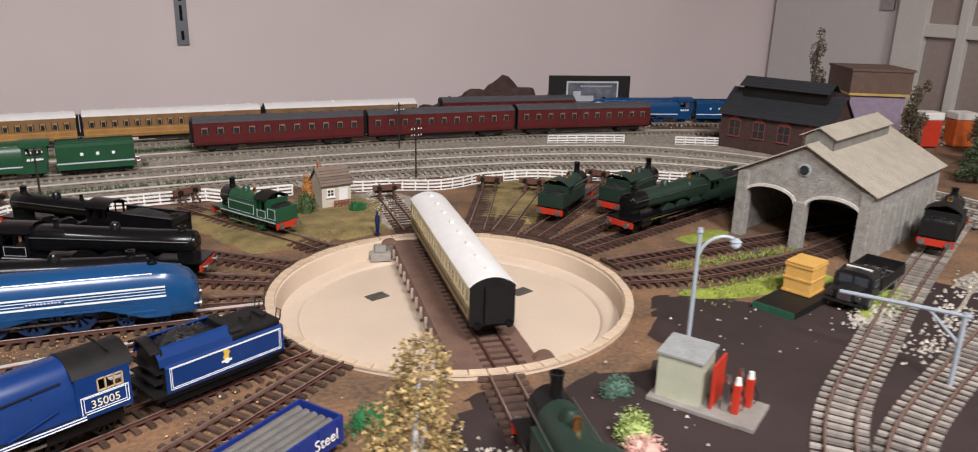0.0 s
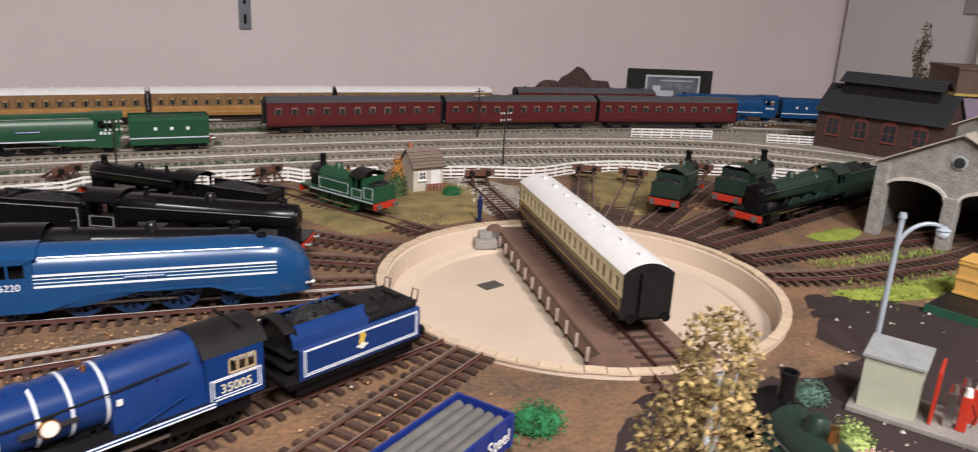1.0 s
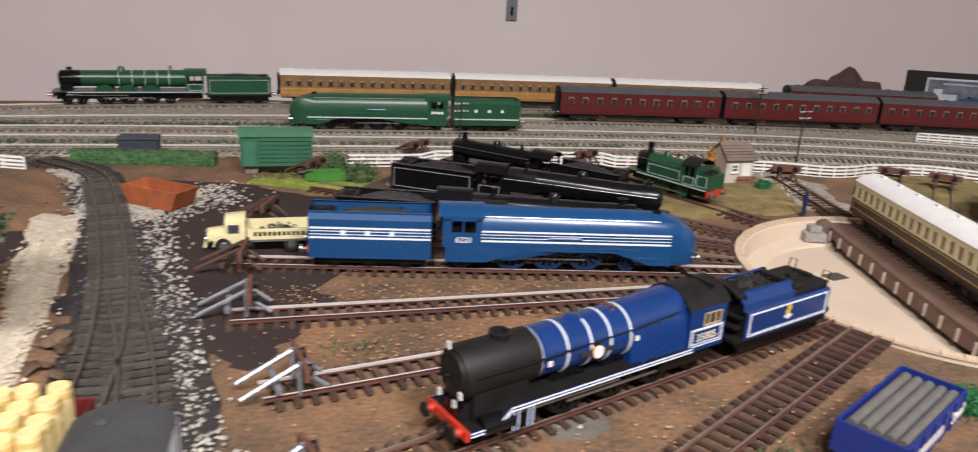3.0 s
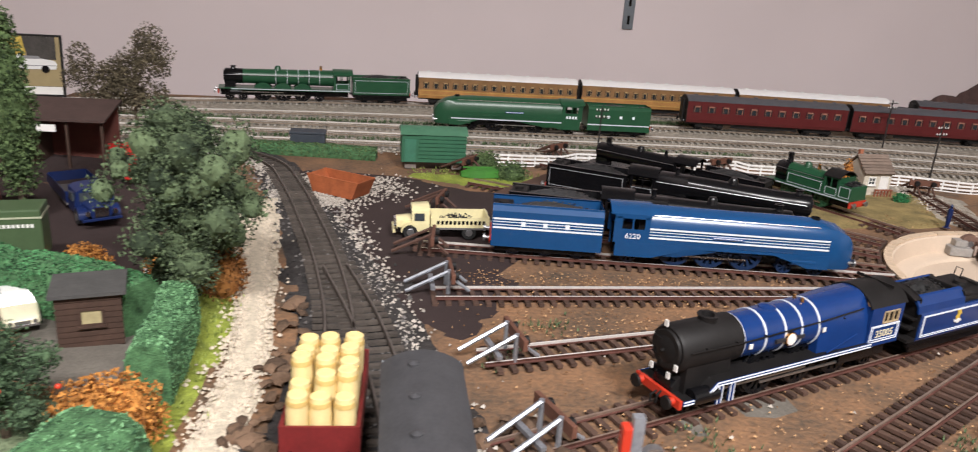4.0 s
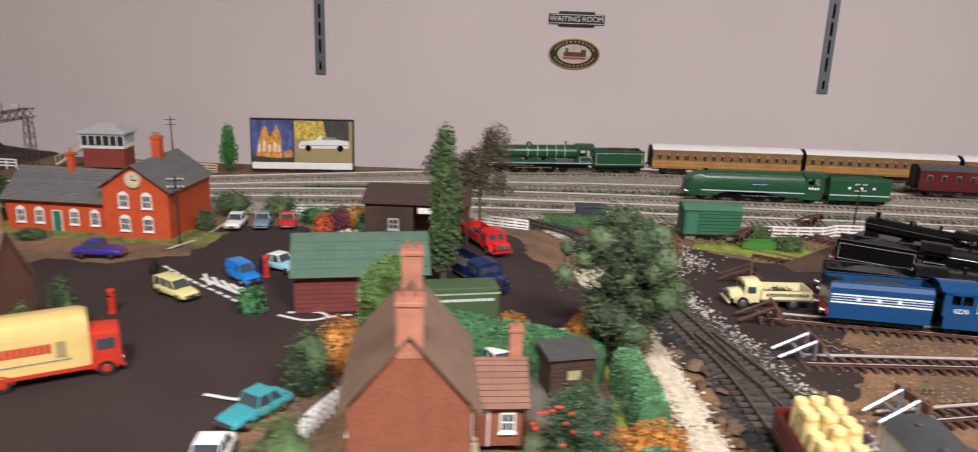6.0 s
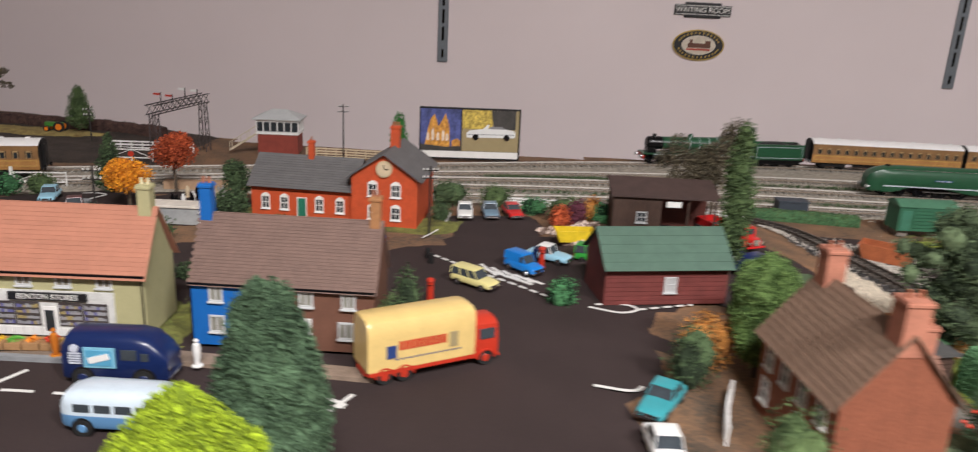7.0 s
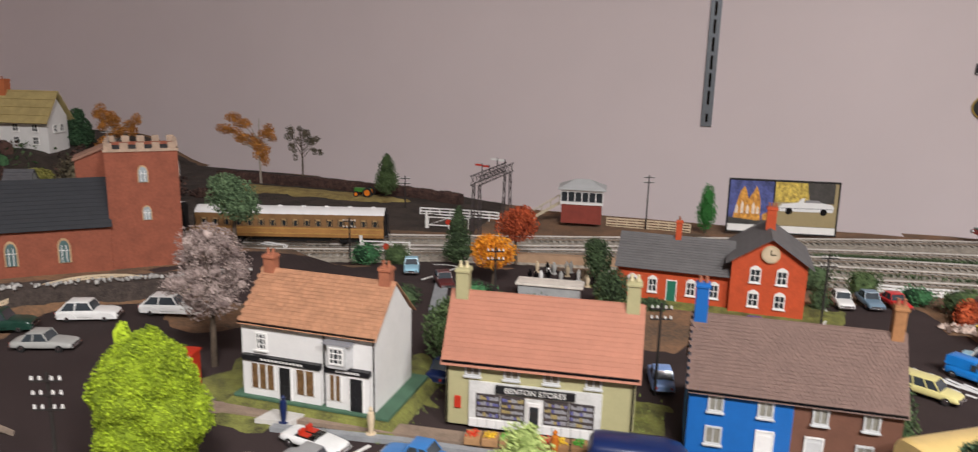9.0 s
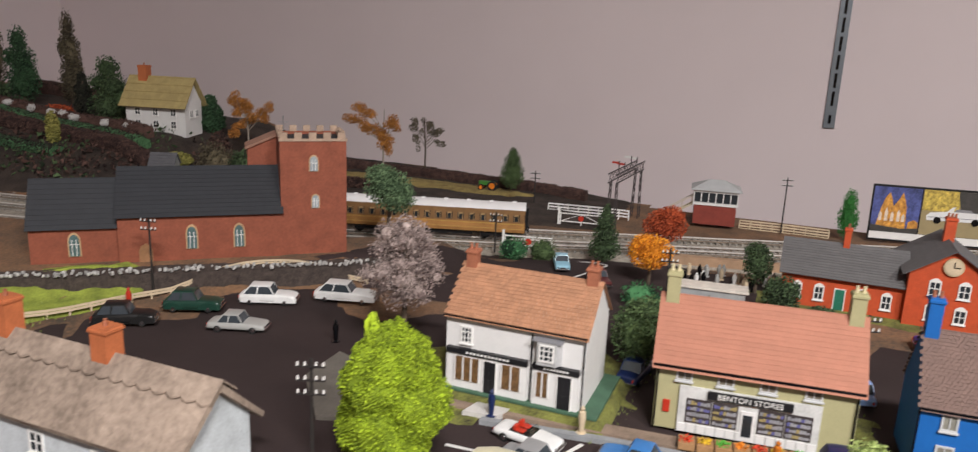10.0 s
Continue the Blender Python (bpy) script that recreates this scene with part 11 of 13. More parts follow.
for k, (pts, wd, ht, leaf, lab) in enumerate((([(-2.62, 1.1), (-2.45, 1.09), (-2.3, 1.095), (-2.16, 1.1), (-2.08, 1.09)], 0.035, 0.026, LEAFMAROON, "dark maroon hedge across the hill"), ([(-2.6, 1.02), (-2.42, 1.01), (-2.26, 1.02), (-2.12, 1.03), (-2.0, 1.02)], 0.035, 0.024, LEAFMAROON, "dark brown hedge low on the hill"), ([(-2.6, 1.055), (-2.4, 1.052), (-2.2, 1.06), (-2.05, 1.058)], 0.03, 0.02, LEAFBLACK, "blackish green hedge on the hill"), ([(-2.5, 0.94), (-2.3, 0.95), (-2.15, 0.965)], 0.03, 0.014, LEAFBLACK, "low black scrub at the foot of the hill"), ([(-2.62, 1.3), (-2.45, 1.31), (-2.3, 1.3)], 0.04, 0.03, LEAFMAROON, "maroon hedge behind the hill trees"))):
    hedge("hill_hedge", lab, pts, wd, ht, leaf, 2600, 0.0032, 160 + k)
for i, (x, y, rx, ry, rz, leaf, lab) in enumerate([(-1.9, 1.06, 0.042, 0.03, 0.05, LEAFBROWN, "dark brown bush below the hill cottage"), (-1.845, 1.06, 0.036, 0.028, 0.042, LEAFDARK, "dark olive bush beside the church tower"), (-1.93, 1.1, 0.03, 0.025, 0.06, LEAFMAROON, "tall dark maroon bush behind the lodge"), (-2.18, 1.19, 0.028, 0.02, 0.05, LEAFAUTUMN, "orange autumn bush behind the hill cottage"), (-2.0, 1.08, 0.03, 0.018, 0.014, LEAFOCHRE, "yellow-green bush in the cottage garden"), (-2.2, 1.0, 0.014, 0.012, 0.04, LEAFOCHRE, "ochre shrub against the dark hill"), (-2.34, 1.13, 0.04, 0.02, 0.018, LEAFRUST, "rust-red bush under the hill trees"), (-2.5, 1.12, 0.05, 0.025, 0.03, LEAFDARK, "dark bush at the end of the hill"), (-2.1, 1.07, 0.03, 0.016, 0.014, LEAFMAROON, "dark plum bush below the cottage"), (-1.8, 1.13, 0.05, 0.025, 0.018, LEAFMAROON, "dark undergrowth beside the upper lane"), (-1.7, 1.14, 0.05, 0.022, 0.014, LEAFMAROON, "low brown undergrowth beside the lane")]):
    bush("hill_bush", lab, x, y, (rx, ry, rz), leaf, 1000, 0.0034, 50 + i)
for i, x in enumerate((-2.34, -2.3, -2.275, -2.235, -2.17, -2.12, -2.4)):
    bush("white_flowers", "clump of white flowers in the hill hedge", x, 1.075 + 0.006 * (i % 3), (0.011, 0.008, 0.008), FLOWERWHITE, 160, 0.0022, 190 + i, z=gz(x, 1.075) + 0.017)
lg = thing("stone_lodge", "small grey stone lodge with an arched door on the hill", "building", pose(-1.985, 0.995, gz(-1.96, 1.0) - 0.004, 0, 0, 25))
gable_walls(lg, 0, 0.04, 0, 0.03, 0, 0.032, 0.048, mat("lodge_stone", (0.4, 0.41, 0.4), 0.85, var=0.2, bump=0.4))
gable_roof_slats(lg, 0, 0.04, -0.002, 0.032, 0.031, 0.049, 0.015, mat("lodge_slate", (0.12, 0.12, 0.13), 0.7, var=0.2), 5, 0.002, thick=0.0008)
bm = bmnew(); loft(bm, [[(0.015, y, 0.0), (0.027, y, 0.0), (0.027, y, 0.014), (0.024, y, 0.019), (0.021, y, 0.02), (0.018, y, 0.019), (0.015, y, 0.014)] for y in (-0.0012, 0.0)]); part("arched_door", bm, DULLBLACK, lg)
patch("field", [(-1.76, 1.2), (-1.6, 1.2), (-1.45, 1.2), (-1.38, 1.24), (-1.45, 1.27), (-1.6, 1.28), (-1.76, 1.27)], mat("stubble_field", (0.2, 0.12, 0.045), 0.95, var=0.4, scale=60, fine=500, bump=0.8, rgb2=(0.3, 0.24, 0.08)), "golden brown stubble field behind the line", "field", 0.006, 0.008)
hedge("bank_hedge", "low dark brown hedge along the upper field", [(-1.8, 1.30), (-1.6, 1.30), (-1.45, 1.285), (-1.3, 1.27)], 0.02, 0.02, LEAFMAROON, 2200, 0.0024, 60)

rnd = random.Random(77)
for leaf, lab, n_, sd in ((LEAFMAROON, "dark maroon scrub over the hillside", 5200, 1), (LEAFDARK, "dark green scrub over the hillside", 2600, 2)):
    bm = bmnew()
    for _ in range(n_):
        x = rnd.uniform(-2.85, -1.8)
        lo = 1.115 + (x + 1.1) * 0.31 + 0.05
        y = rnd.uniform(lo, min(lo + 0.3, 1.4))
        if noise.noise(Vector((x * 9, y * 9, sd * 7.0))) < -0.02:
            continue
        s_ = rnd.uniform(0.002, 0.006)
        c = Vector((x, y, ground_z(x, y) + rnd.uniform(0.0, 0.016)))
        vs = [bm.verts.new(c + Vector((rnd.uniform(-s_, s_), rnd.uniform(-s_, s_), rnd.uniform(-s_, s_)))) for _q in range(4)]
        for f in ((0, 1, 2), (0, 1, 3), (1, 2, 3), (0, 2, 3)):
            bm.faces.new([vs[q] for q in f])
    ob = new("hill_scrub", mesh_of("hill_scrub", bm, leaf))
    tagged(ob, lab, "undergrowth", kind="stuff")
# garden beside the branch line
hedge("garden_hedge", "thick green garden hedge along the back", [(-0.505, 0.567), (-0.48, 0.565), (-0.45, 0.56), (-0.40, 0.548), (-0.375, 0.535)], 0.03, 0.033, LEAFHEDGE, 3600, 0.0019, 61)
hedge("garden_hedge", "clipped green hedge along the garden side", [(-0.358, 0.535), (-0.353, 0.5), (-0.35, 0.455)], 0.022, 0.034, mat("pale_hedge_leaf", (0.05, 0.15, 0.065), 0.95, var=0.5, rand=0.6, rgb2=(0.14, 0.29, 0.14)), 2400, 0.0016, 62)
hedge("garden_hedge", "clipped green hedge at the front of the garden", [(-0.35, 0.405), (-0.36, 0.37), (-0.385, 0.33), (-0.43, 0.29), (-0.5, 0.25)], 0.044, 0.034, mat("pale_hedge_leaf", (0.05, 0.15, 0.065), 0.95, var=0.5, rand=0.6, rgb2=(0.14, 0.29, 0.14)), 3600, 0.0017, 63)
patch("lawn", [(-0.44, 0.47), (-0.37, 0.46), (-0.36, 0.40), (-0.38, 0.34), (-0.44, 0.30), (-0.5, 0.3), (-0.48, 0.36), (-0.43, 0.40)], mat("dark_lawn", (0.06, 0.12, 0.05), 0.95, var=0.5, scale=60, fine=500, bump=0.9, rgb2=(0.2, 0.24, 0.14)), "dark green rough garden lawn", "lawn", 0.0035, 0.005)
patch("garden_path", [(-0.45, 0.55), (-0.38, 0.545), (-0.37, 0.47), (-0.43, 0.48)], GREYPATH, "grey garden path round the shed", "path", 0.0028, 0.004)
patch("garden_path", [(-0.5, 0.44), (-0.43, 0.44), (-0.43, 0.40), (-0.46, 0.34), (-0.52, 0.34)], mat("brown_path", (0.13, 0.09, 0.07), 0.95, var=0.3, bump=0.5), "brown earth path in front of the cottage", "path", 0.0028, 0.004)
bush("autumn_bush", "orange autumn bush in the hedge line", -0.356, 0.428, (0.027, 0.015, 0.024), LEAFAUTUMN, 1300, 0.002, 64)
bush("autumn_bush", "orange-brown bush beside the road", -0.382, 0.6, (0.019, 0.016, 0.022), LEAFAUTUMN, 1100, 0.0018, 65)
bush("autumn_bush", "brown-orange bush beside the gravel", -0.347, 0.591, (0.018, 0.018, 0.026), mat("brown_orange_leaf", (0.22, 0.09, 0.025), 0.9, var=0.4, rand=0.8, rgb2=(0.32, 0.14, 0.04)), 1100, 0.0018, 66)
bush("autumn_bush", "orange autumn bush at the garden corner", -0.553, 0.517, (0.02, 0.016, 0.03), LEAFAUTUMN, 900, 0.0018, 78)
bush("autumn_bush", "small orange bush by the lorry", -0.437, 0.615, (0.017, 0.012, 0.014), LEAFAUTUMN, 600, 0.0018, 67)
hedge("lineside_hedge", "low green hedge along the main line", [(-0.41, 1.005), (-0.34, 1.0), (-0.27, 0.995)], 0.02, 0.014, LEAFMID, 1300, 0.002, 68)
bush("green_bush", "green bush behind the sidings", -0.13, 0.925, (0.022, 0.016, 0.016), LEAFMID, 600, 0.0018, 69)
bush("green_bush", "green bush behind the lineside hut", -0.155, 0.957, (0.02, 0.016, 0.02), LEAFMID, 600, 0.0018, 70)
bush("green_bush", "low green bush beside the hut", 0.24, 0.908, (0.013, 0.011, 0.02), LEAFMID, 500, 0.0016, 71)
bush("green_bush", "small dark green bush in front of the hut", 0.292, 0.895, (0.011, 0.008, 0.009), mat("vivid_green", (0.02, 0.15, 0.05), 0.9, rand=0.5), 350, 0.0014, 72)
bush("autumn_bush", "orange creeper beside the hut", 0.246, 0.93, (0.008, 0.008, 0.03), LEAFAUTUMN, 350, 0.0016, 73)
bush("green_bush", "blue-green bush beside the kiosk", 0.315, 0.452, (0.012, 0.01, 0.011), mat("blue_green", (0.08, 0.15, 0.11), 0.9, rand=0.5), 400, 0.0014, 74)
bush("green_bush", "pale yellow-green bush beside the tank engine", 0.296, 0.408, (0.014, 0.012, 0.014), LEAFLIGHT, 500, 0.0014, 75)
bush("flowering_bush", "pink flowering bush beside the tank engine", 0.287, 0.388, (0.012, 0.01, 0.013), mat("pink_flower", (0.7, 0.42, 0.36), 0.8, rand=0.6), 400, 0.0014, 76)
bush("green_bush", "dark green bush by the steel wagon", 0.168, 0.478, (0.014, 0.012, 0.012), mat("vivid_green", (0.02, 0.15, 0.05), 0.9, rand=0.5), 450, 0.0014, 77)
for i, (x, y, rx, rz) in enumerate([(-0.785, 0.93, 0.03, 0.022), (-0.73, 0.935, 0.025, 0.02), (-0.68, 0.9, 0.02, 0.016), (-0.795, 0.845, 0.012, 0.02), (-0.64, 0.86, 0.03, 0.02), (-0.6, 0.83, 0.02, 0.018), (-0.98, 0.62, 0.016, 0.012), (-1.07, 0.72, 0.03, 0.018), (-1.13, 0.74, 0.025, 0.02), (-1.2, 0.72, 0.02, 0.016), (-1.27, 0.87, 0.02, 0.02), (-1.3, 0.85, 0.022, 0.018), (-0.96, 0.79, 0.018, 0.008), (-0.79, 0.52, 0.012, 0.03), (-0.655, 0.61, 0.014, 0.02), (-0.572, 0.482, 0.022, 0.036), (-0.545, 0.352, 0.024, 0.05), (-1.14, 0.505, 0.012, 0.01), (-0.785, 0.56, 0.014, 0.035)]):
    bush("shrub", "dark green shrub in the village", x, y, (rx, rx * 0.75, rz), [LEAFDARK, LEAFMID, LEAFHEDGE][i % 3], 420, 0.0019, 80 + i)
for i, (x, y) in enumerate([(-0.652, 0.83), (-0.632, 0.834), (-0.613, 0.838)]):
    bush("flowering_bush", "russet and purple shrub in the rockery", x, y, (0.016, 0.013, 0.02), [LEAFRUST, mat("plum_leaf", (0.12, 0.03, 0.05), 0.9, rand=0.6), LEAFAUTUMN][i], 450, 0.0019, 110 + i)

# ---- things on the walls of the room ----
SLOTGREY = mat("slotted_steel_grey", (0.2, 0.225, 0.25), 0.45, 0.5, var=0.12)
for x in (0.222, -0.908):
    t = thing("shelf_upright", "grey slotted steel shelf upright on the wall", "shelf upright", pose(x, 1.8195, 0.111), "shelf uprights")
    bm = bmnew(); box(bm, -0.0115, 0.0115, -0.0045, 0, 0, 1.25, bev=0.0006); part("channel", bm, SLOTGREY, t)
    bm = bmnew(); box(bm, -0.0028, 0.0028, -0.0049, -0.0043, 0.01, 0.028); sl0 = part("slot", bm, BLACK, t)
    for k in range(1, 24):
        share(sl0, pose(0, 0, 0.038 * k))
        share(sl0, pose(0, 0, 0.038 * k + 0.012))
ov = thing("oval_plaque", "oval black and gold railway plaque on the wall", "plaque", pose(-0.334, 1.8195, 0.177))
oval = lambda k, y0, y1: [[(0.057 * k * math.cos(2 * math.pi * i / 40), y, 0.0335 * (k if k == 1 else k - 0.03) * math.sin(2 * math.pi * i / 40)) for i in range(40)] for y in (y0, y1)]
bm = bmnew(); loft(bm, oval(1.0, -0.004, 0)); part("rim", bm, mat("plaque_gold", (0.45, 0.3, 0.06), 0.45), ov)
bm = bmnew(); loft(bm, oval(0.95, -0.0048, -0.0039)); part("border", bm, BLACKSIGN, ov)
bm = bmnew(); loft(bm, oval(0.66, -0.0056, -0.0047)); part("centre", bm, mat("plaque_cream", (0.62, 0.55, 0.45), 0.6), ov)
bm = bmnew(); box(bm, -0.024, 0.016, -0.0062, -0.0055, -0.006, 0.004); box(bm, 0.014, 0.026, -0.0062, -0.0055, -0.006, 0.01); box(bm, -0.02, -0.014, -0.0062, -0.0055, 0.004, 0.012); part("engine_motif", bm, mat("motif_brown", (0.13, 0.05, 0.03), 0.6), ov)
bm = bmnew(); box(bm, -0.026, 0.026, -0.0062, -0.0055, -0.0115, -0.0075); part("motif_base", bm, mat("motif_red", (0.45, 0.05, 0.03), 0.6), ov)
for k in range(26):
    a = math.radians(20 + 140 * (k % 13) / 12 + (180 if k > 12 else 0))
    bm = bmnew(); box(bm, -0.0016, 0.0016, -0.0054, -0.0047, -0.0022, 0.0022, pose(0.0455 * math.cos(a), 0, 0.0265 * math.sin(a))); part("rim_mark", bm, mat("plaque_gold", (0.45, 0.3, 0.06), 0.45), ov)
wr = thing("wall_sign", "black cast sign with raised white lettering on the wall", "sign", pose(-0.333, 1.8195, 0.252))
bm = bmnew(); box(bm, -0.062, 0.062, -0.004, 0, -0.0115, 0.0115, bev=0.002); box(bm, -0.04, 0.04, -0.0038, 0, -0.0165, 0.0165, bev=0.002); part("plate", bm, BLACKSIGN, wr)
bm = bmnew(); box(bm, -0.06, 0.06, -0.0044, -0.0038, 0.0085, 0.0098); box(bm, -0.06, 0.06, -0.0044, -0.0038, -0.0098, -0.0085); part("border_line", bm, WHITE, wr)
lettering("WAITING ROOM", 0.0155, WHITE, wr, pose(0, -0.0045, 0, 90, 0, 0))
# glazed unit on the east wall
dr = structure("door_1", (lambda b: (box(b, XR - 0.03, XR - 0.002, 1.385, 1.8, FLOOR_Z, 1.15, bev=0.002), b)[1])(bmnew()), mat("door_white", (0.62, 0.61, 0.6), 0.5, var=0.03), "plain white painted room door", "door")
bm = bmnew(); box(bm, XR - 0.036, XR - 0.0302, 1.415, 1.455, 0.21, 0.345, bev=0.002); part("handle_plate", bm, DULLSTEEL, dr, "steel handle plate")
bm = bmnew(); tube(bm, [(XR - 0.036, 1.435, 0.3), (XR - 0.07, 1.435, 0.3), (XR - 0.072, 1.46, 0.299), (XR - 0.072, 1.52, 0.297)], 0.006, 10); part("door_handle", bm, STEEL, dr, "steel lever handle", smooth=True)
ca = thing("glazed_cupboard", "white glazed wall cupboard with glazing bars", "cupboard", pose(XR - 0.006, 1.38, -0.05, 0, 0, -90))
CUPW = mat("cupboard_white", (0.62, 0.61, 0.58), 0.5, var=0.04)
bm = bmnew(); box(bm, 0, 0.9, -0.04, 0, -0.78, 1.2); part("carcass", bm, mat("dim_interior", (0.3, 0.25, 0.23), 0.8), ca)
for x in (0.0, 0.155, 0.25, 0.345, 0.44, 0.535, 0.63, 0.725, 0.82):
    bm = bmnew(); box(bm, x, x + (0.075 if x == 0.0 else 0.022), -0.06, -0.04, -0.78, 1.2, bev=0.002); part("stile", bm, CUPW, ca)
for z in (-0.78, 0.205, 0.39, 0.6, 0.85):
    bm = bmnew(); box(bm, 0.0, 0.9, -0.058, -0.041, z, z + 0.03, bev=0.002); part("rail", bm, CUPW, ca)
bm = bmnew(); box(bm, 0.01, 0.89, -0.045, -0.0405, -0.7, 1.15); part("glass_pane", bm, mat("cupboard_pane", (0.34, 0.28, 0.26), 0.2, var=0.1), ca)

# ---- poster boards on the layout ----
po = thing("poster_board", "free-standing poster board with two coloured pictures", "poster", pose(-0.868, 1.236, 0.004, -3, 0, 8))
bm = bmnew(); box(bm, -0.002, 0.16, 0, 0.003, 0.0, 0.083, bev=0.0005); part("board", bm, DULLBLACK, po)
bm = bmnew(); box(bm, 0.0, 0.064, -0.0006, 0, 0.014, 0.08); p1 = part("left_picture", bm, mat("picture_dark_blue", (0.02, 0.03, 0.11), 0.5, var=0.6, scale=60, rgb2=(0.08, 0.1, 0.3)), po, "dark blue and orange picture")
flat = lambda b, pts, y0, y1: loft(b, [[(x, y, z) for x, z in pts] for y in (y0, y1)])
bm = bmnew()
for pts in ([(0.006, 0.018), (0.012, 0.05), (0.016, 0.064), (0.021, 0.072), (0.025, 0.064), (0.028, 0.052), (0.034, 0.062), (0.039, 0.073), (0.043, 0.062), (0.046, 0.05), (0.047, 0.018)], [(0.05, 0.016), (0.05, 0.03), (0.058, 0.034), (0.0635, 0.03), (0.0635, 0.016)]):
    flat(bm, pts, -0.0012, -0.0006)
part("lit_building", bm, mat("poster_orange", (0.55, 0.1, 0.02), 0.5, var=0.7, scale=220, fine=900, rgb2=(0.8, 0.3, 0.05)), p1, "orange-lit building")
bm = bmnew()
for x, z, h_ in ((0.0115, 0.03, 0.014), (0.0195, 0.03, 0.02), (0.0275, 0.03, 0.014), (0.036, 0.03, 0.018), (0.0425, 0.03, 0.012)):
    flat(bm, [(x - 0.0022, z), (x + 0.0022, z), (x + 0.0022, z + h_ * 0.7), (x, z + h_), (x - 0.0022, z + h_ * 0.7)], -0.0016, -0.0012)
part("lit_window", bm, mat("poster_pale", (0.75, 0.62, 0.5), 0.5, var=0.3, scale=300), p1)
bm = bmnew(); flat(bm, [(0.0, 0.014), (0.064, 0.014), (0.064, 0.022), (0.04, 0.02), (0.0, 0.024)], -0.0018, -0.0013); part("dark_street", bm, mat("poster_dark", (0.05, 0.045, 0.04), 0.5, var=0.5), p1)
bm = bmnew(); box(bm, 0.066, 0.157, -0.0006, 0, 0.014, 0.08); p2 = part("right_picture", bm, mat("picture_grey", (0.32, 0.33, 0.36), 0.5, var=0.3, scale=30), po, "picture of a white car")
bm = bmnew(); flat(bm, [(0.0665, 0.05), (0.0665, 0.08), (0.112, 0.08), (0.118, 0.066), (0.112, 0.05)], -0.001, -0.0006); part("autumn_background", bm, mat("poster_amber", (0.3, 0.1, 0.015), 0.5, var=0.8, scale=200, fine=900, rgb2=(0.75, 0.42, 0.08)), p2)
bm = bmnew(); flat(bm, [(0.118, 0.05), (0.114, 0.066), (0.112, 0.08), (0.152, 0.08), (0.152, 0.05)], -0.0011, -0.0006); part("dark_background", bm, mat("poster_dark", (0.05, 0.045, 0.04), 0.5, var=0.5), p2)
bm = bmnew(); flat(bm, [(0.074, 0.036), (0.073, 0.043), (0.078, 0.0475), (0.094, 0.0495), (0.1, 0.0505), (0.106, 0.057), (0.11, 0.0575), (0.108, 0.051), (0.134, 0.051), (0.15, 0.0485), (0.1525, 0.044), (0.151, 0.037)], -0.0016, -0.001); car_ = part("car_shape", bm, mat("poster_white", (0.75, 0.75, 0.74), 0.5, var=0.06), p2, "white open car shape")
bm = bmnew(); flat(bm, [(0.109, 0.0505), (0.111, 0.0545), (0.13, 0.0545), (0.134, 0.0505)], -0.0018, -0.0015); part("car_interior", bm, mat("poster_grey", (0.25, 0.25, 0.26), 0.5), car_)
bm = bmnew(); flat(bm, [(0.075, 0.0405), (0.075, 0.0415), (0.151, 0.0425), (0.151, 0.0415)], -0.0018, -0.0015); part("car_line", bm, mat("poster_grey", (0.25, 0.25, 0.26), 0.5), car_)
for x in (0.088, 0.138):
    bm = bmnew(); cyl(bm, (x, -0.0019, 0.037), (x, -0.0013, 0.037), 0.005, None, 16); part("wheel_shape", bm, BLACK, p2)
bm = bmnew(); box(bm, 0.0, 0.157, -0.0009, 0, 0.003, 0.0135); part("caption_strip", bm, WHITE, po, "white strip along the bottom")
bb = thing("poster_board", "black board with a framed grey engine photograph", "poster", pose(0.788, 1.312, 0.002, -2, 0, -17))
bm = bmnew(); box(bm, 0, 0.155, 0, 0.004, 0, 0.088, bev=0.0005); part("board", bm, DULLBLACK, bb)
bm = bmnew(); box(bm, 0.033, 0.132, -0.0008, 0, 0.03, 0.078); fr_ = part("picture_border", bm, mat("silver_border", (0.5, 0.52, 0.55), 0.5), bb)
bm = bmnew(); box(bm, 0.036, 0.129, -0.0014, -0.0008, 0.033, 0.075); part("photograph", bm, mat("photo_dark", (0.05, 0.055, 0.075), 0.4, var=0.7, scale=60, rgb2=(0.12, 0.13, 0.16)), fr_)
bm = bmnew(); box(bm, 0.046, 0.085, -0.0018, -0.0014, 0.042, 0.052); box(bm, 0.046, 0.06, -0.0018, -0.0014, 0.052, 0.06); part("engine_shape", bm, mat("photo_pale", (0.45, 0.46, 0.5), 0.5), fr_)
bars(fr_, 0.06, 0.12, 0.069, 0.003, 12, -0.0016, mat("photo_pale", (0.45, 0.46, 0.5), 0.5))
hl = thing("hill_mound", "dark brown rocky mound behind the lines", "mound", pose(0.69, 1.385, 0))
bm = bmnew()
for c, r in (((0, 0, 0), (0.1, 0.03, 0.05)), ((0.05, 0, 0), (0.07, 0.03, 0.062)), ((-0.08, 0, 0), (0.06, 0.025, 0.03))):
    lump(bm, c, r, random.Random(3), 4, 0.5)
part("rock", bm, mat("maroon_rock", (0.06, 0.032, 0.028), 0.9, var=0.5, scale=60, bump=1.0), hl)

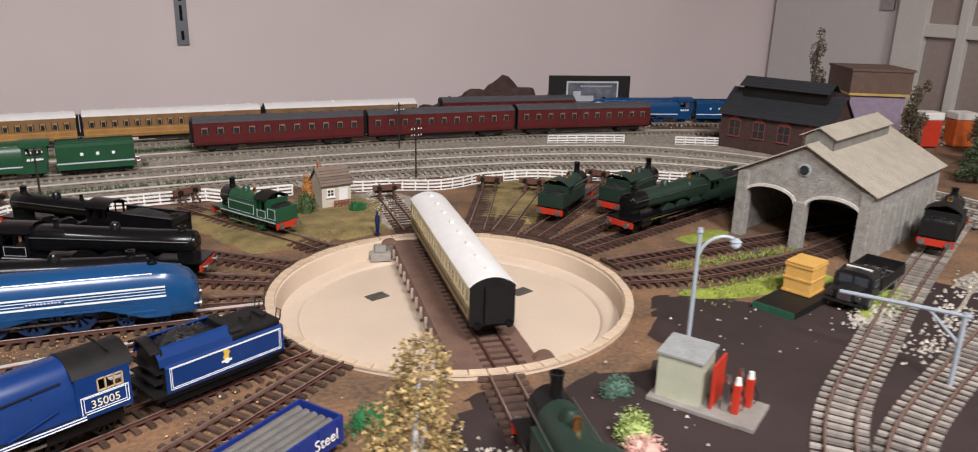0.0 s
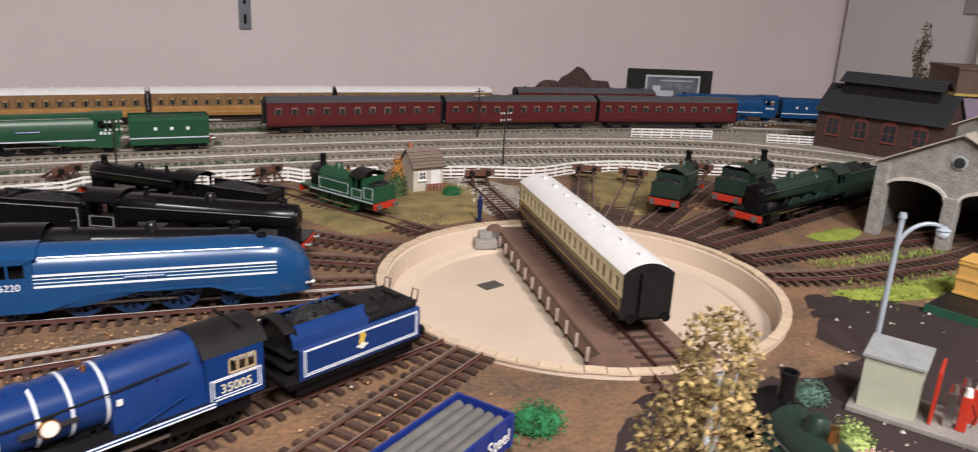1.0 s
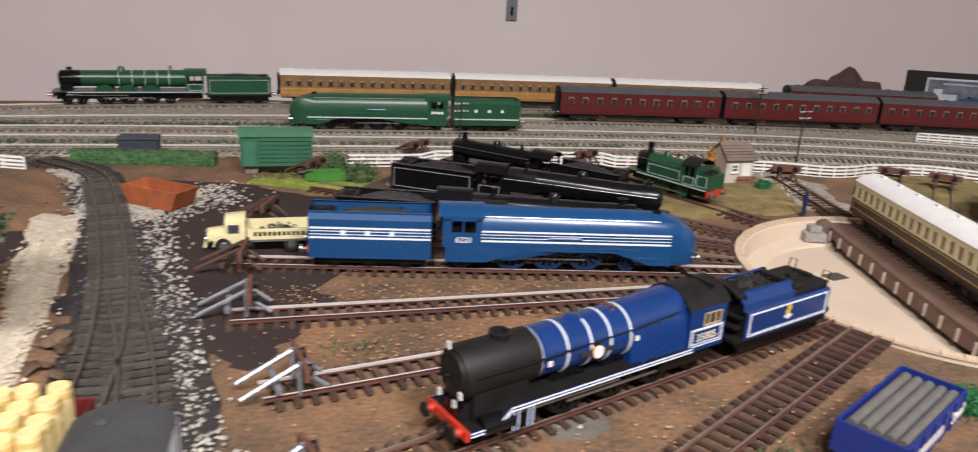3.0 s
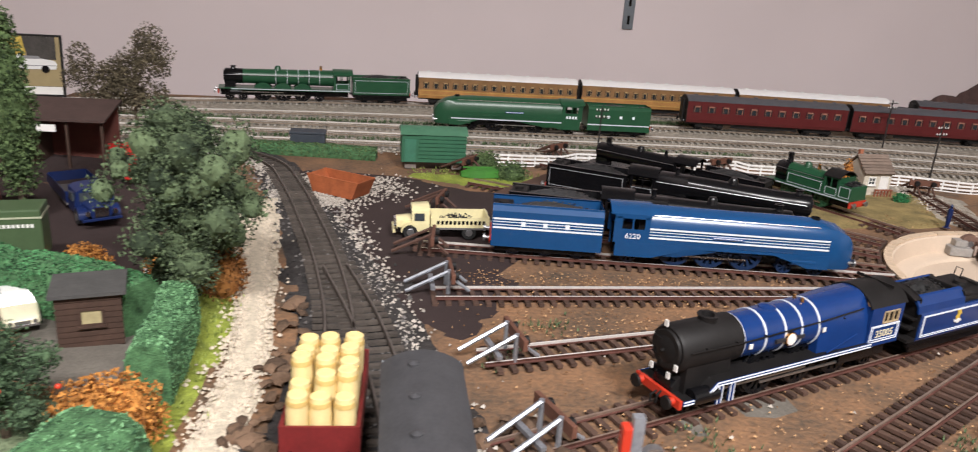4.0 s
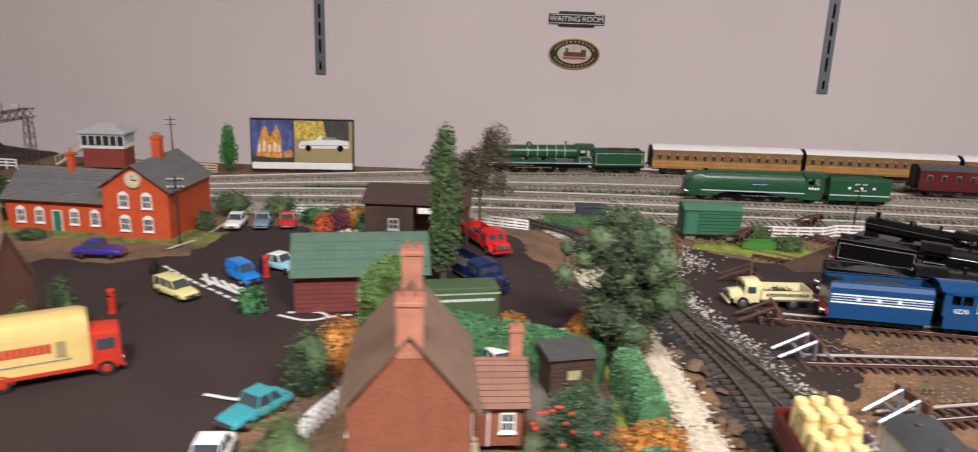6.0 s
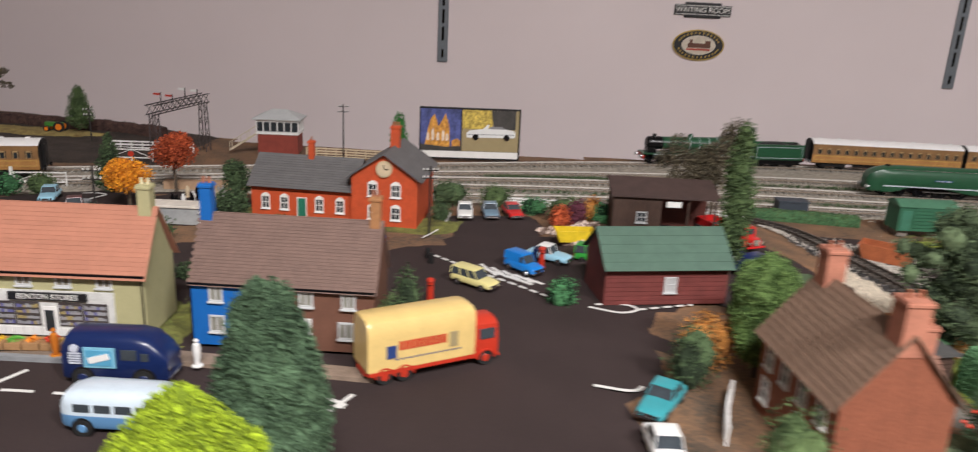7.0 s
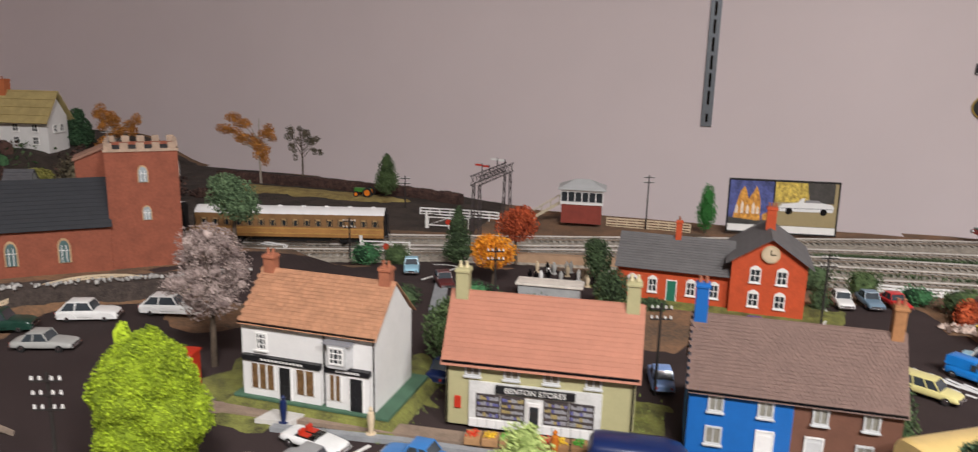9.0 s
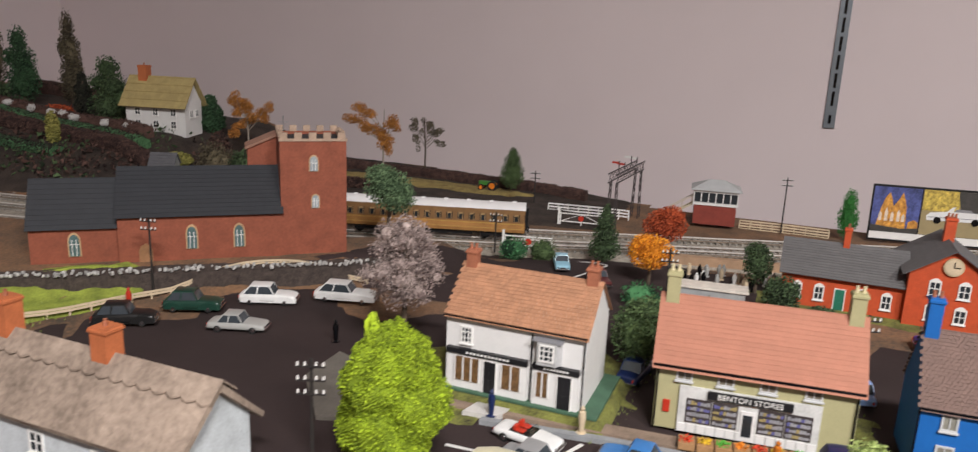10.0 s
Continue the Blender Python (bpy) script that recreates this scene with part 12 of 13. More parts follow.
# ---- the dark engine house at the east end ----
dk = thing("engine_house", "dark brick engine house with black slate roof and roof vent", "building", pose(0.945, 1.035, 0.002, 0, 0, -70))
DKB = mat("sooty_brick", (0.06, 0.03, 0.026), 0.8, var=0.3, scale=120, fine=400, bump=0.4)
w, dp, e, r = 0.172, 0.085, 0.06, 0.094
gable_walls(dk, 0, w, 0, dp, 0, e, r, DKB)
gable_roof_slats(dk, 0, w, -0.004, dp + 0.004, e - 0.002, r, dp / 2, DARKSLATE, 14, 0.004, thick=0.0005)
for x in (0.024, 0.064, 0.104, 0.144):
    window(dk, x, 0.022, 0.02, 0.026, 0, mat("dull_red_frame", (0.2, 0.05, 0.04), 0.7), 1, 1, arch=0.006)
bm = bmnew(); box(bm, 0.02, w - 0.02, dp / 2 - 0.016, dp / 2 + 0.016, r - 0.012, r + 0.008); part("vent_body", bm, DULLBLACK, dk)
gable_roof_slats(dk, 0.016, w - 0.016, dp / 2 - 0.022, dp / 2 + 0.022, r + 0.006, r + 0.019, dp / 2, DARKSLATE, 4, 0.001, thick=0.0005)
bx = thing("water_tower", "brown and lilac square water tower", "tower", pose(1.24, 1.0, 0.002, 0, 0, -30))
bm = bmnew(); box(bm, -0.045, 0.045, -0.045, 0.045, 0, 0.082); part("base", bm, mat("lilac_wall", (0.28, 0.22, 0.3), 0.8), bx)
bm = bmnew(); box(bm, -0.05, 0.05, -0.05, 0.05, 0.082, 0.086); part("band", bm, mat("ochre_band", (0.5, 0.36, 0.1), 0.6), bx)
bm = bmnew(); box(bm, -0.05, 0.05, -0.05, 0.05, 0.086, 0.125); box(bm, -0.052, 0.052, -0.052, 0.052, 0.122, 0.126); part("tank", bm, mat("tank_brown", (0.13, 0.08, 0.06), 0.7), bx)
for i, (x, y, h) in enumerate([(1.13, 1.02, 0.175), (1.17, 0.86, 0.12), (1.3, 0.82, 0.12), (1.22, 0.78, 0.085), (1.36, 0.72, 0.08), (1.12, 0.72, 0.06), (1.3, 0.68, 0.07)]):
    tree("bare_tree", "dark straggly tree at the east end", x, y, h, [((0, 0, h * 0.8), (0.012, 0.012, h * 0.2)), ((0.008, 0, h * 0.55), (0.016, 0.014, h * 0.16)), ((-0.006, 0, h * 0.35), (0.018, 0.016, h * 0.2))], LEAFBROWN if i < 3 else LEAFDARK, 900, 0.0028, 0.0018, limbs=8, seed=130 + i, core=0.3 if i else 0.0)
for x, y, c, lab in ((1.3, 0.92, RED, "small red and white trackside bin"), (1.36, 0.9, mat("bin_orange", (0.6, 0.12, 0.02), 0.5), "small orange and cream trackside bin")):
    t = thing("trackside_bin", lab, "bin", pose(x, y, 0.002, 0, 0, -20), "trackside bins")
    bm = bmnew(); box(bm, -0.018, 0.018, -0.014, 0.014, 0.0, 0.045, bev=0.002); part("body", bm, c, t)
    bm = bmnew(); box(bm, -0.019, 0.019, -0.015, 0.015, 0.0452, 0.058, bev=0.002); part("lid", bm, WHITE, t)
streamliner("streamlined_locomotive", "blue streamlined steam engine on the rear line", main_place(0, 0.99), STREAMBLUE, SILVER, 0.29, 0.09, stripes=((0.0165, 0.0014),))
coach("railway_coach", "crimson coach with grey roof on the rear line", main_place(0, 1.26), mat("crimson", (0.28, 0.02, 0.02), 0.4), mat("crimson", (0.28, 0.02, 0.02), 0.4), ROOFGREY, 0.246, windows=11)
# tanker at the edge of the siding and the pale bar barrier
wt = thing("tank_wagon", "black tank wagon with a white top stripe", "wagon", pose(0.735, 0.435, RAILTOP, 0, 0, 14))
bm = bmnew(); cyl(bm, (-0.036, 0, 0.024), (0.036, 0, 0.024), 0.0135, None, 24); part("tank", bm, BLACK, wt, smooth=True)
bm = bmnew(); cyl(bm, (-0.0362, 0, 0.0305), (0.0362, 0, 0.0305), 0.0088, None, 20); part("white_top", bm, WHITE, wt, smooth=True)
bm = bmnew(); box(bm, -0.04, 0.04, -0.012, 0.012, 0.008, 0.011); part("underframe", bm, BLACK, wt)
wheelset(wt, (-0.022, 0.022), 0.0062, BLACK)
ba = thing("loading_gauge", "pale grey loading gauge on a post beside the siding", "loading gauge", pose(0.522, 0.369, 0.002, 0, 0, 114))
bm = bmnew(); tube(bm, [(0, 0, 0), (0, 0, 0.052)], 0.0016, 8); part("post", bm, LAMPGREY, ba)
bm = bmnew(); tube(bm, [(-0.004, 0, 0.05), (0.075, 0.0, 0.046)], 0.0015, 8); part("arm", bm, LAMPGREY, ba)
bm = bmnew(); tube(bm, [(0, 0, 0.03), (0.02, 0, 0.048)], 0.001, 6); part("brace", bm, LAMPGREY, ba)

# ---- street furniture of the village ----
def marking(pts, w=0.0022, dash=None):
    """White road paint along a line, whole or in dashes."""
    path = smooth_path(settled_all(pts), 0.004)
    d = dash or (len(path), 0)
    i = 0
    while i < len(path) - 1:
        seg = path[i:i + d[0] + 1]
        if len(seg) > 1:
            b = bmnew()
            rows_ = []
            for k, p in enumerate(seg):
                q = seg[min(k + 1, len(seg) - 1)] - seg[max(k - 1, 0)]
                nr = Vector((-q.y, q.x, 0)).normalized() * w / 2
                z = ground_z(p.x, p.y) + 0.0024
                rows_.append([(p.x + nr.x, p.y + nr.y, z + 0.0003), (p.x - nr.x, p.y - nr.y, z + 0.0003), (p.x - nr.x, p.y - nr.y, z), (p.x + nr.x, p.y + nr.y, z)])
            loft(b, rows_)
            structure("road_marking", b, mat("road_paint", (0.72, 0.71, 0.68), 0.7, var=0.12), "white painted road marking", "road marking")
        i += d[0] + d[1]


marking([(-0.785, 0.722), (-0.74, 0.682), (-0.69, 0.645), (-0.64, 0.605)], 0.0032, (2, 1))
marking([(-0.732, 0.688), (-0.68, 0.652)], 0.004)
for k in range(5):
    marking([(-0.735 + 0.012 * k, 0.70 - 0.008 * k), (-0.715 + 0.012 * k, 0.668 - 0.004 * k)], 0.0035)
marking([(-0.63, 0.606), (-0.605, 0.597), (-0.59, 0.605), (-0.6, 0.615), (-0.625, 0.612)], 0.003)
marking([(-0.59, 0.605), (-0.54, 0.625)], 0.003, (2, 1))
marking([(-1.2, 0.408), (-1.1, 0.413), (-1.0, 0.42), (-0.88, 0.424), (-0.8, 0.43)], 0.0026, (5, 3))
for x in (-1.02, -0.965, -0.885, -0.81, -1.13):
    marking([(x, 0.42), (x + 0.012, 0.447)], 0.003)
marking([(-0.80, 0.432), (-0.815, 0.44)], 0.003)
marking([(-0.635, 0.47), (-0.61, 0.465), (-0.6, 0.475)], 0.003)
marking([(-0.785, 0.88), (-0.79, 0.82), (-0.805, 0.77)], 0.0022)
marking([(-1.29, 0.885), (-1.2, 0.868), (-1.195, 0.85), (-1.215, 0.80)], 0.003)
marking([(-1.29, 0.885), (-1.285, 0.865)], 0.003)
PAVE = mat("grey_paving", (0.2, 0.185, 0.17), 0.85, var=0.2, scale=60, fine=500, bump=0.3)


def pavement(pts, label, h=0.0035, material=None, name="pavement"):
    b = bmnew()
    pts = settled_all(pts)
    z = min(ground_z(x, y) for x, y in pts)
    slab(b, pts, z - 0.002, z + 0.002 + h)
    structure(name, b, material or PAVE, label, "pavement")


pavement([(-1.26, 0.452), (-1.1, 0.462), (-0.96, 0.468), (-0.79, 0.462), (-0.79, 0.476), (-0.96, 0.484), (-1.1, 0.476), (-1.26, 0.464)], "raised tan pavement with kerb in front of the shops", 0.0032, mat("tan_paving", (0.26, 0.19, 0.14), 0.85, var=0.3, bump=0.4))
pavement([(-1.19, 0.442), (-1.1, 0.452), (-0.955, 0.459), (-0.955, 0.4625), (-1.1, 0.4575), (-1.19, 0.4475)], "grey kerb in front of the shops", 0.0042, mat("kerb_grey", (0.27, 0.28, 0.29), 0.8), "kerb")
pavement([(-0.872, 0.443), (-0.85, 0.443), (-0.848, 0.494), (-0.866, 0.495)], "pale paved path to the blue house door", 0.006, mat("pale_flags", (0.55, 0.53, 0.5), 0.8, var=0.15), "path")
pavement([(-1.205, 0.448), (-1.18, 0.452), (-1.175, 0.468), (-1.2, 0.467)], "chequered pale slabs by the corner shop", 0.0048, mat("pale_flags", (0.55, 0.53, 0.5), 0.8, var=0.15), "path")
pavement([(-1.29, 0.40), (-1.24, 0.42), (-1.25, 0.47), (-1.33, 0.5), (-1.33, 0.45)], "grey pavement at the square corner", 0.003, GREYPATH)
pavement([(-1.17, 0.70), (-1.155, 0.70), (-1.19, 0.83), (-1.205, 0.83)], "pale kerbed pavement by the crossing road", 0.004, mat("kerb_grey", (0.27, 0.28, 0.29), 0.8))
pavement([(-1.155, 0.95), (-0.98, 0.985), (-0.98, 0.995), (-1.155, 0.962)], "tan platform wall beside the line", 0.012, mat("tan_platform", (0.4, 0.26, 0.16), 0.8, var=0.2), "platform")
pavement([(-1.1, 0.80), (-1.04, 0.80), (-1.0, 0.93), (-1.12, 0.92)], "dark grey school playground", 0.001, mat("playground", (0.07, 0.068, 0.065), 0.85, var=0.15), "playground")
cn = thing("flat_canopy", "flat white-roofed shelter behind the store", "shelter", pose(-1.065, 0.78, gz(-1.06, 0.79), 0, 0, 4))
bm = bmnew(); box(bm, -0.035, 0.035, -0.012, 0.012, 0.018, 0.0205, bev=0.0005); part("roof", bm, mat("shelter_white", (0.72, 0.66, 0.58), 0.7), cn)
bm = bmnew(); box(bm, -0.032, 0.032, -0.01, 0.01, 0.0, 0.018); part("wall", bm, mat("shelter_grey", (0.35, 0.36, 0.36), 0.7), cn)
CREAMF = mat("cream_fence", (0.62, 0.5, 0.34), 0.7, var=0.15)
fence("churchyard_fence", [(-1.64, 0.40), (-1.59, 0.45), (-1.555, 0.52), (-1.51, 0.59), (-1.45, 0.64), (-1.38, 0.668)], "low cream rail fence along the church road", 0.009, CREAMF, 2, 0.018)
fence("lineside_fence", [(-0.49, 0.905), (-0.46, 0.915), (-0.42, 0.93)], "short white fence by the lorry park", 0.012, FENCEWHITE, 4)
fence("lineside_fence", [(-0.40, 0.61), (-0.375, 0.602), (-0.36, 0.6)], "short white fence beside the orange bush", 0.014, FENCEWHITE, 4, 0.02)
fence("lineside_fence", [(-0.74, 0.965), (-0.68, 0.965), (-0.62, 0.96)], "white lineside fence behind the parked cars", 0.012, FENCEWHITE, 3)
fence("lineside_fence", [(-1.34, 1.165), (-1.26, 1.175), (-1.2, 1.175)], "white fence on the upper side of the line", 0.016, FENCEWHITE, 3)
fence("lineside_fence", [(-1.05, 1.225), (-0.98, 1.228), (-0.91, 1.225)], "cream fence beside the signal box", 0.014, CREAMF, 4, zf=lambda x, y: 0.0)
fence("garden_fence", [(-0.545, 0.47), (-0.555, 0.44), (-0.562, 0.41)], "white picket fence at the cottage", 0.014, FENCEWHITE, 3, 0.006)
fence("field_fence", [(-1.52, 0.9), (-1.48, 0.905), (-1.42, 0.895)], "low white fence beside the line", 0.010, FENCEWHITE, 3)
hw_ = thing("churchyard_wall", "low rubble wall and bank below the church", "wall")
bm = bmnew()
pth = smooth_path(settled_all([(-1.68, 0.455), (-1.6, 0.512), (-1.5, 0.588), (-1.42, 0.65), (-1.37, 0.70)]), 0.006)
rings = []
for i, p in enumerate(pth):
    q = (pth[min(i + 1, len(pth) - 1)] - pth[max(i - 1, 0)]).normalized()
    nr = Vector((-q.y, q.x, 0))
    k = 0.0015 * noise.noise(p * 150)
    rings.append([(*(p - nr * (0.004 + k)).xy, 0.008), (*(p - nr * (0.002 + k)).xy, 0.033 + k), (*(p + nr * 0.016).xy, 0.036 + k), (*(p + nr * 0.018).xy, 0.008)])
loft(bm, rings)
part("rubble", bm, mat("dark_rubble", (0.06, 0.045, 0.038), 0.9, var=0.6, scale=160, bump=1.0), hw_)
bm = bmnew()
rnd = random.Random(21)
for p in pth:
    for _ in range(3):
        c = p + Vector((rnd.uniform(-0.004, 0.014), rnd.uniform(0.0, 0.012), 0))
        lump(bm, (c.x, c.y, 0.036), [rnd.uniform(0.001, 0.0024)] * 3, rnd, 1)
tagged(part("coping_stones", bm, mat("grey_cobble", (0.42, 0.41, 0.39), 0.85, var=0.3, rand=0.6), hw_), kind="stuff")
for x, y, h, z in ((-0.989, 1.222, 0.084, 0.002), (-0.945, 0.583, 0.075, 0.013), (-1.101, 0.69, 0.077, 0.013), (-0.80, 0.79, 0.075, 0.012), (-1.36, 1.15, 0.05, 0.02), (-1.33, 0.87, 0.05, 0.01), (-1.555, 0.54, 0.075, 0.016)):
    telegraph_pole(x, y, z, h, 2, 15, group="village poles")
telegraph_pole(-1.243, 0.322, 0.012, 0.088, 3, 20, group="village poles")


def figurine(x, y, c, h=0.02, z=None):
    """A painted model figure as one plain peg shape on a round base."""
    b = bmnew(); turned(b, [(0.0036, 0), (0.0036, 0.0006), (0.0016, 0.0008), (0.0022, h * 0.35), (0.0027, h * 0.6), (0.0022, h * 0.78), (0.0009, h * 0.82), (0.0017, h * 0.9), (0.0001, h)], seg=10)
    ob = new("figurine", mesh_of("figurine", b, c, True))
    ob.matrix_basis = pose(*settled(x, y), (gz(x, y) if z is None else z) + 0.0008)
    return tagged(ob, "small painted model figure on a round base", "figurine", "model figures")


for x, y, c in ((-1.185, 0.452, CARNAVY), (-1.122, 0.455, CREAMF), (-1.0, 0.462, LEAFORANGE), (-0.905, 0.462, WHITE), (-0.83, 0.453, CARSKY), (-0.795, 0.468, WHITE)):
    figurine(x, y, c, z=0.0165)
for x, y, c in ((-1.345, 0.52, BLACK), (-1.545, 0.5, RED), (-0.679, 0.705, CARNAVY), (-1.0, 0.775, CREAMF), (-1.01, 0.77, CREAMF)):
    figurine(x, y, c)
figurine(0.285, 0.811, CARNAVY, 0.024, 0.002)
figurine(-0.458, 0.416, CREAMF)
figurine(-0.462, 0.403, CARSKY)
rnd = random.Random(31)
for k in range(22):
    figurine(-1.1 + rnd.uniform(0, 0.1), 0.83 + rnd.uniform(0, 0.06), [BLACK, CREAMF, WHITE, CARGREY][k % 4], 0.014)
for x, y, s in ((-0.772, 0.604, 1), (-0.672, 0.698, 1)):
    t = thing("pillar_box", "red cast pillar letter box", "letter box", place(x, y, 0), "letter boxes")
    bm = bmnew(); turned(bm, [(0.0032, 0), (0.0032, 0.0015), (0.0028, 0.0018), (0.0028, 0.018), (0.0034, 0.0186), (0.003, 0.0202), (0.0001, 0.0215)], seg=16); part("body", bm, RED, t, smooth=True)
    bm = bmnew(); box(bm, -0.0015, 0.0015, -0.003, -0.0026, 0.0148, 0.0156); part("slot", bm, BLACK, t)
tb = thing("telephone_box", "red telephone box at the square", "telephone box", place(-1.279, 0.482, 10))
bm = bmnew(); box(bm, -0.006, 0.006, -0.006, 0.006, 0, 0.031, bev=0.0006); box(bm, -0.0066, 0.0066, -0.0066, 0.0066, 0.0285, 0.0305); part("cabin", bm, RED, tb)
for k in range(5):
    bm = bmnew(); box(bm, -0.0042, 0.0042, -0.0064, -0.0059, 0.005 + 0.0043 * k, 0.0083 + 0.0043 * k); part("pane", bm, GLASSDARK, tb)
bm = bmnew(); box(bm, -0.0045, 0.0045, -0.0068, -0.0063, 0.0262, 0.028); part("sign_strip", bm, WHITE, tb)
stl = thing("fruit_stall", "row of wooden crates with coloured fruit outside the store", "stall", pose(-1.06, 0.4665, 0.0175, 0, 0, 7))
for k in range(7):
    bm = bmnew(); box(bm, k * 0.0115, k * 0.0115 + 0.0105, -0.006, 0.006, 0, 0.005, bev=0.0003); cb = part("crate", bm, mat("crate_wood", (0.36, 0.2, 0.09), 0.7), stl)
    bm = bmnew(); clumps(bm, [((k * 0.0115 + 0.005, 0, 0.0052), (0.0045, 0.005, 0.0022))], 70, 0.0012, random.Random(k), 0.2); part("fruit", bm, mat("fruit_%d" % (k % 4), [(0.7, 0.06, 0.02), (0.75, 0.5, 0.03), (0.1, 0.4, 0.05), (0.75, 0.25, 0.02)][k % 4], 0.6, rand=0.4), cb)
for x, y in ((-0.79, 0.715), (-0.785, 0.70)):
    t = thing("bollard", "dark stone bollard at the kerb", "bollard", place(x, y, 0), "bollards")
    bm = bmnew(); turned(bm, [(0.003, 0), (0.0026, 0.008), (0.0018, 0.01), (0.0001, 0.0105)], seg=10); part("post", bm, DULLBLACK, t, smooth=True)
for x, y, c, lab, a in ((-0.294, 0.825, mat("rust_orange_steel", (0.36, 0.1, 0.035), 0.7, var=0.3), "rusty orange open coal bin on the yard", -32), (-0.637, 0.768, mat("skip_yellow", (0.7, 0.5, 0.02), 0.5), "yellow builders skip beside the rockery", 8)):
    t = thing("skip", lab, "skip", place(x, y, a) @ Matrix.Scale(0.85 if a < 0 else 0.6, 4))
    bm = bmnew()
    for (y0, y1) in ((-0.016, -0.0148), (0.0148, 0.016)):
        loft(bm, [[(-0.026, yy, 0.001), (0.026, yy, 0.001), (0.034, yy, 0.02), (-0.034, yy, 0.02)] for yy in (y0, y1)])
    loft(bm, [[(-0.026, -0.0148, 0.001), (-0.0248, -0.0148, 0.001), (-0.0328, -0.0148, 0.02), (-0.034, -0.0148, 0.02)], [(-0.026, 0.0148, 0.001), (-0.0248, 0.0148, 0.001), (-0.0328, 0.0148, 0.02), (-0.034, 0.0148, 0.02)]])
    loft(bm, [[(0.026, -0.0148, 0.001), (0.0248, -0.0148, 0.001), (0.0328, -0.0148, 0.02), (0.034, -0.0148, 0.02)], [(0.026, 0.0148, 0.001), (0.0248, 0.0148, 0.001), (0.0328, 0.0148, 0.02), (0.034, 0.0148, 0.02)]])
    box(bm, -0.025, 0.025, -0.0148, 0.0148, 0.001, 0.0022)
    part("shell", bm, c, t)
    bm = bmnew()
    for s in (-1, 1):
        tube(bm, [(-0.034, s * 0.0154, 0.02), (0.034, s * 0.0154, 0.02)], 0.0008, 6)
    part("rim", bm, c, t)
    bm = bmnew(); clumps(bm, [((0, 0, 0.006), (0.02, 0.011, 0.006))], 160, 0.002, random.Random(4), 0.1); part("load", bm, COAL, t)
db = thing("storage_bin", "dark slate-blue lineside box", "bin", pose(-0.35, 1.018, 0.002, 0, 0, 2))
bm = bmnew(); box(bm, -0.019, 0.019, -0.01, 0.01, 0, 0.02, bev=0.0008); part("box", bm, mat("slate_box", (0.035, 0.045, 0.06), 0.6), db)
bm = bmnew(); box(bm, -0.02, 0.02, -0.011, 0.011, 0.0202, 0.0225, bev=0.0004); part("lid", bm, mat("slate_box", (0.035, 0.045, 0.06), 0.6), db)
lw = thing("loading_bank", "dark brown wedge-shaped loading bank behind the sidings", "loading bank", pose(-0.105, 0.868, 0.002, 0, 0, 12))
bm = bmnew(); loft(bm, [[(-0.045, y, 0), (0.04, y, 0), (0.04, y, 0.021), (0.015, y, 0.021)] for y in (-0.014, 0.014)]); part("bank", bm, mat("bank_brown", (0.09, 0.05, 0.035), 0.8, var=0.3), lw)
bm = bmnew(); box(bm, 0.04, 0.043, -0.016, 0.016, 0, 0.024); part("end_board", bm, BUFWOOD, lw)
pt = thing("upturned_boat", "small bright green upturned boat in the grass", "boat", pose(-0.158, 0.927, 0.004, 0, 0, 8))
bm = bmnew(); sweep(bm, [[(0.003, 0), (0.0035, 0.003), (0.0001, 0.005)], [(0.009, 0), (0.008, 0.007), (0.0001, 0.009)], [(0.009, 0), (0.008, 0.007), (0.0001, 0.009)], [(0.002, 0), (0.002, 0.003), (0.0001, 0.004)]], (-0.024, -0.014, 0.014, 0.026)); part("hull", bm, mat("boat_green", (0.05, 0.2, 0.03), 0.5), pt, smooth=True)
bm = bmnew(); box(bm, -0.022, 0.024, -0.0006, 0.0006, 0.0088, 0.0102); part("keel", bm, mat("boat_green", (0.05, 0.2, 0.03), 0.5), pt)
sp = thing("signal_post", "silver and red colour-light signal post beside the sidings", "signal", pose(-0.186, 0.285, 0.002))
bm = bmnew(); box(bm, -0.0013, 0.0013, -0.0011, 0.0011, 0, 0.12, bev=0.0003); part("post", bm, mat("silver_painted_metal", (0.34, 0.36, 0.4), 0.38, 0.6, var=0.35), sp, smooth=True)
bm = bmnew(); box(bm, -0.0036, -0.0015, -0.002, 0.001, 0.111, 0.118, bev=0.0005); part("signal_head", bm, RED, sp, "red signal head")
bm = bmnew(); cyl(bm, (0.004, -0.0015, 0.11), (0.004, 0.0005, 0.11), 0.0028, None, 20); part("signal_disc", bm, DULLSTEEL, sp, "round silver signal disc", smooth=True)
tk = thing("tractor", "green tractor with orange wheels on the upper field", "tractor", pose(-1.47, 1.235, gz(-1.47, 1.235) + 0.004, 0, 0, 185))
bm = bmnew(); box(bm, -0.012, 0.016, -0.004, 0.004, 0.008, 0.015, bev=0.001); part("bonnet", bm, mat("boat_green", (0.05, 0.2, 0.03), 0.5), tk)
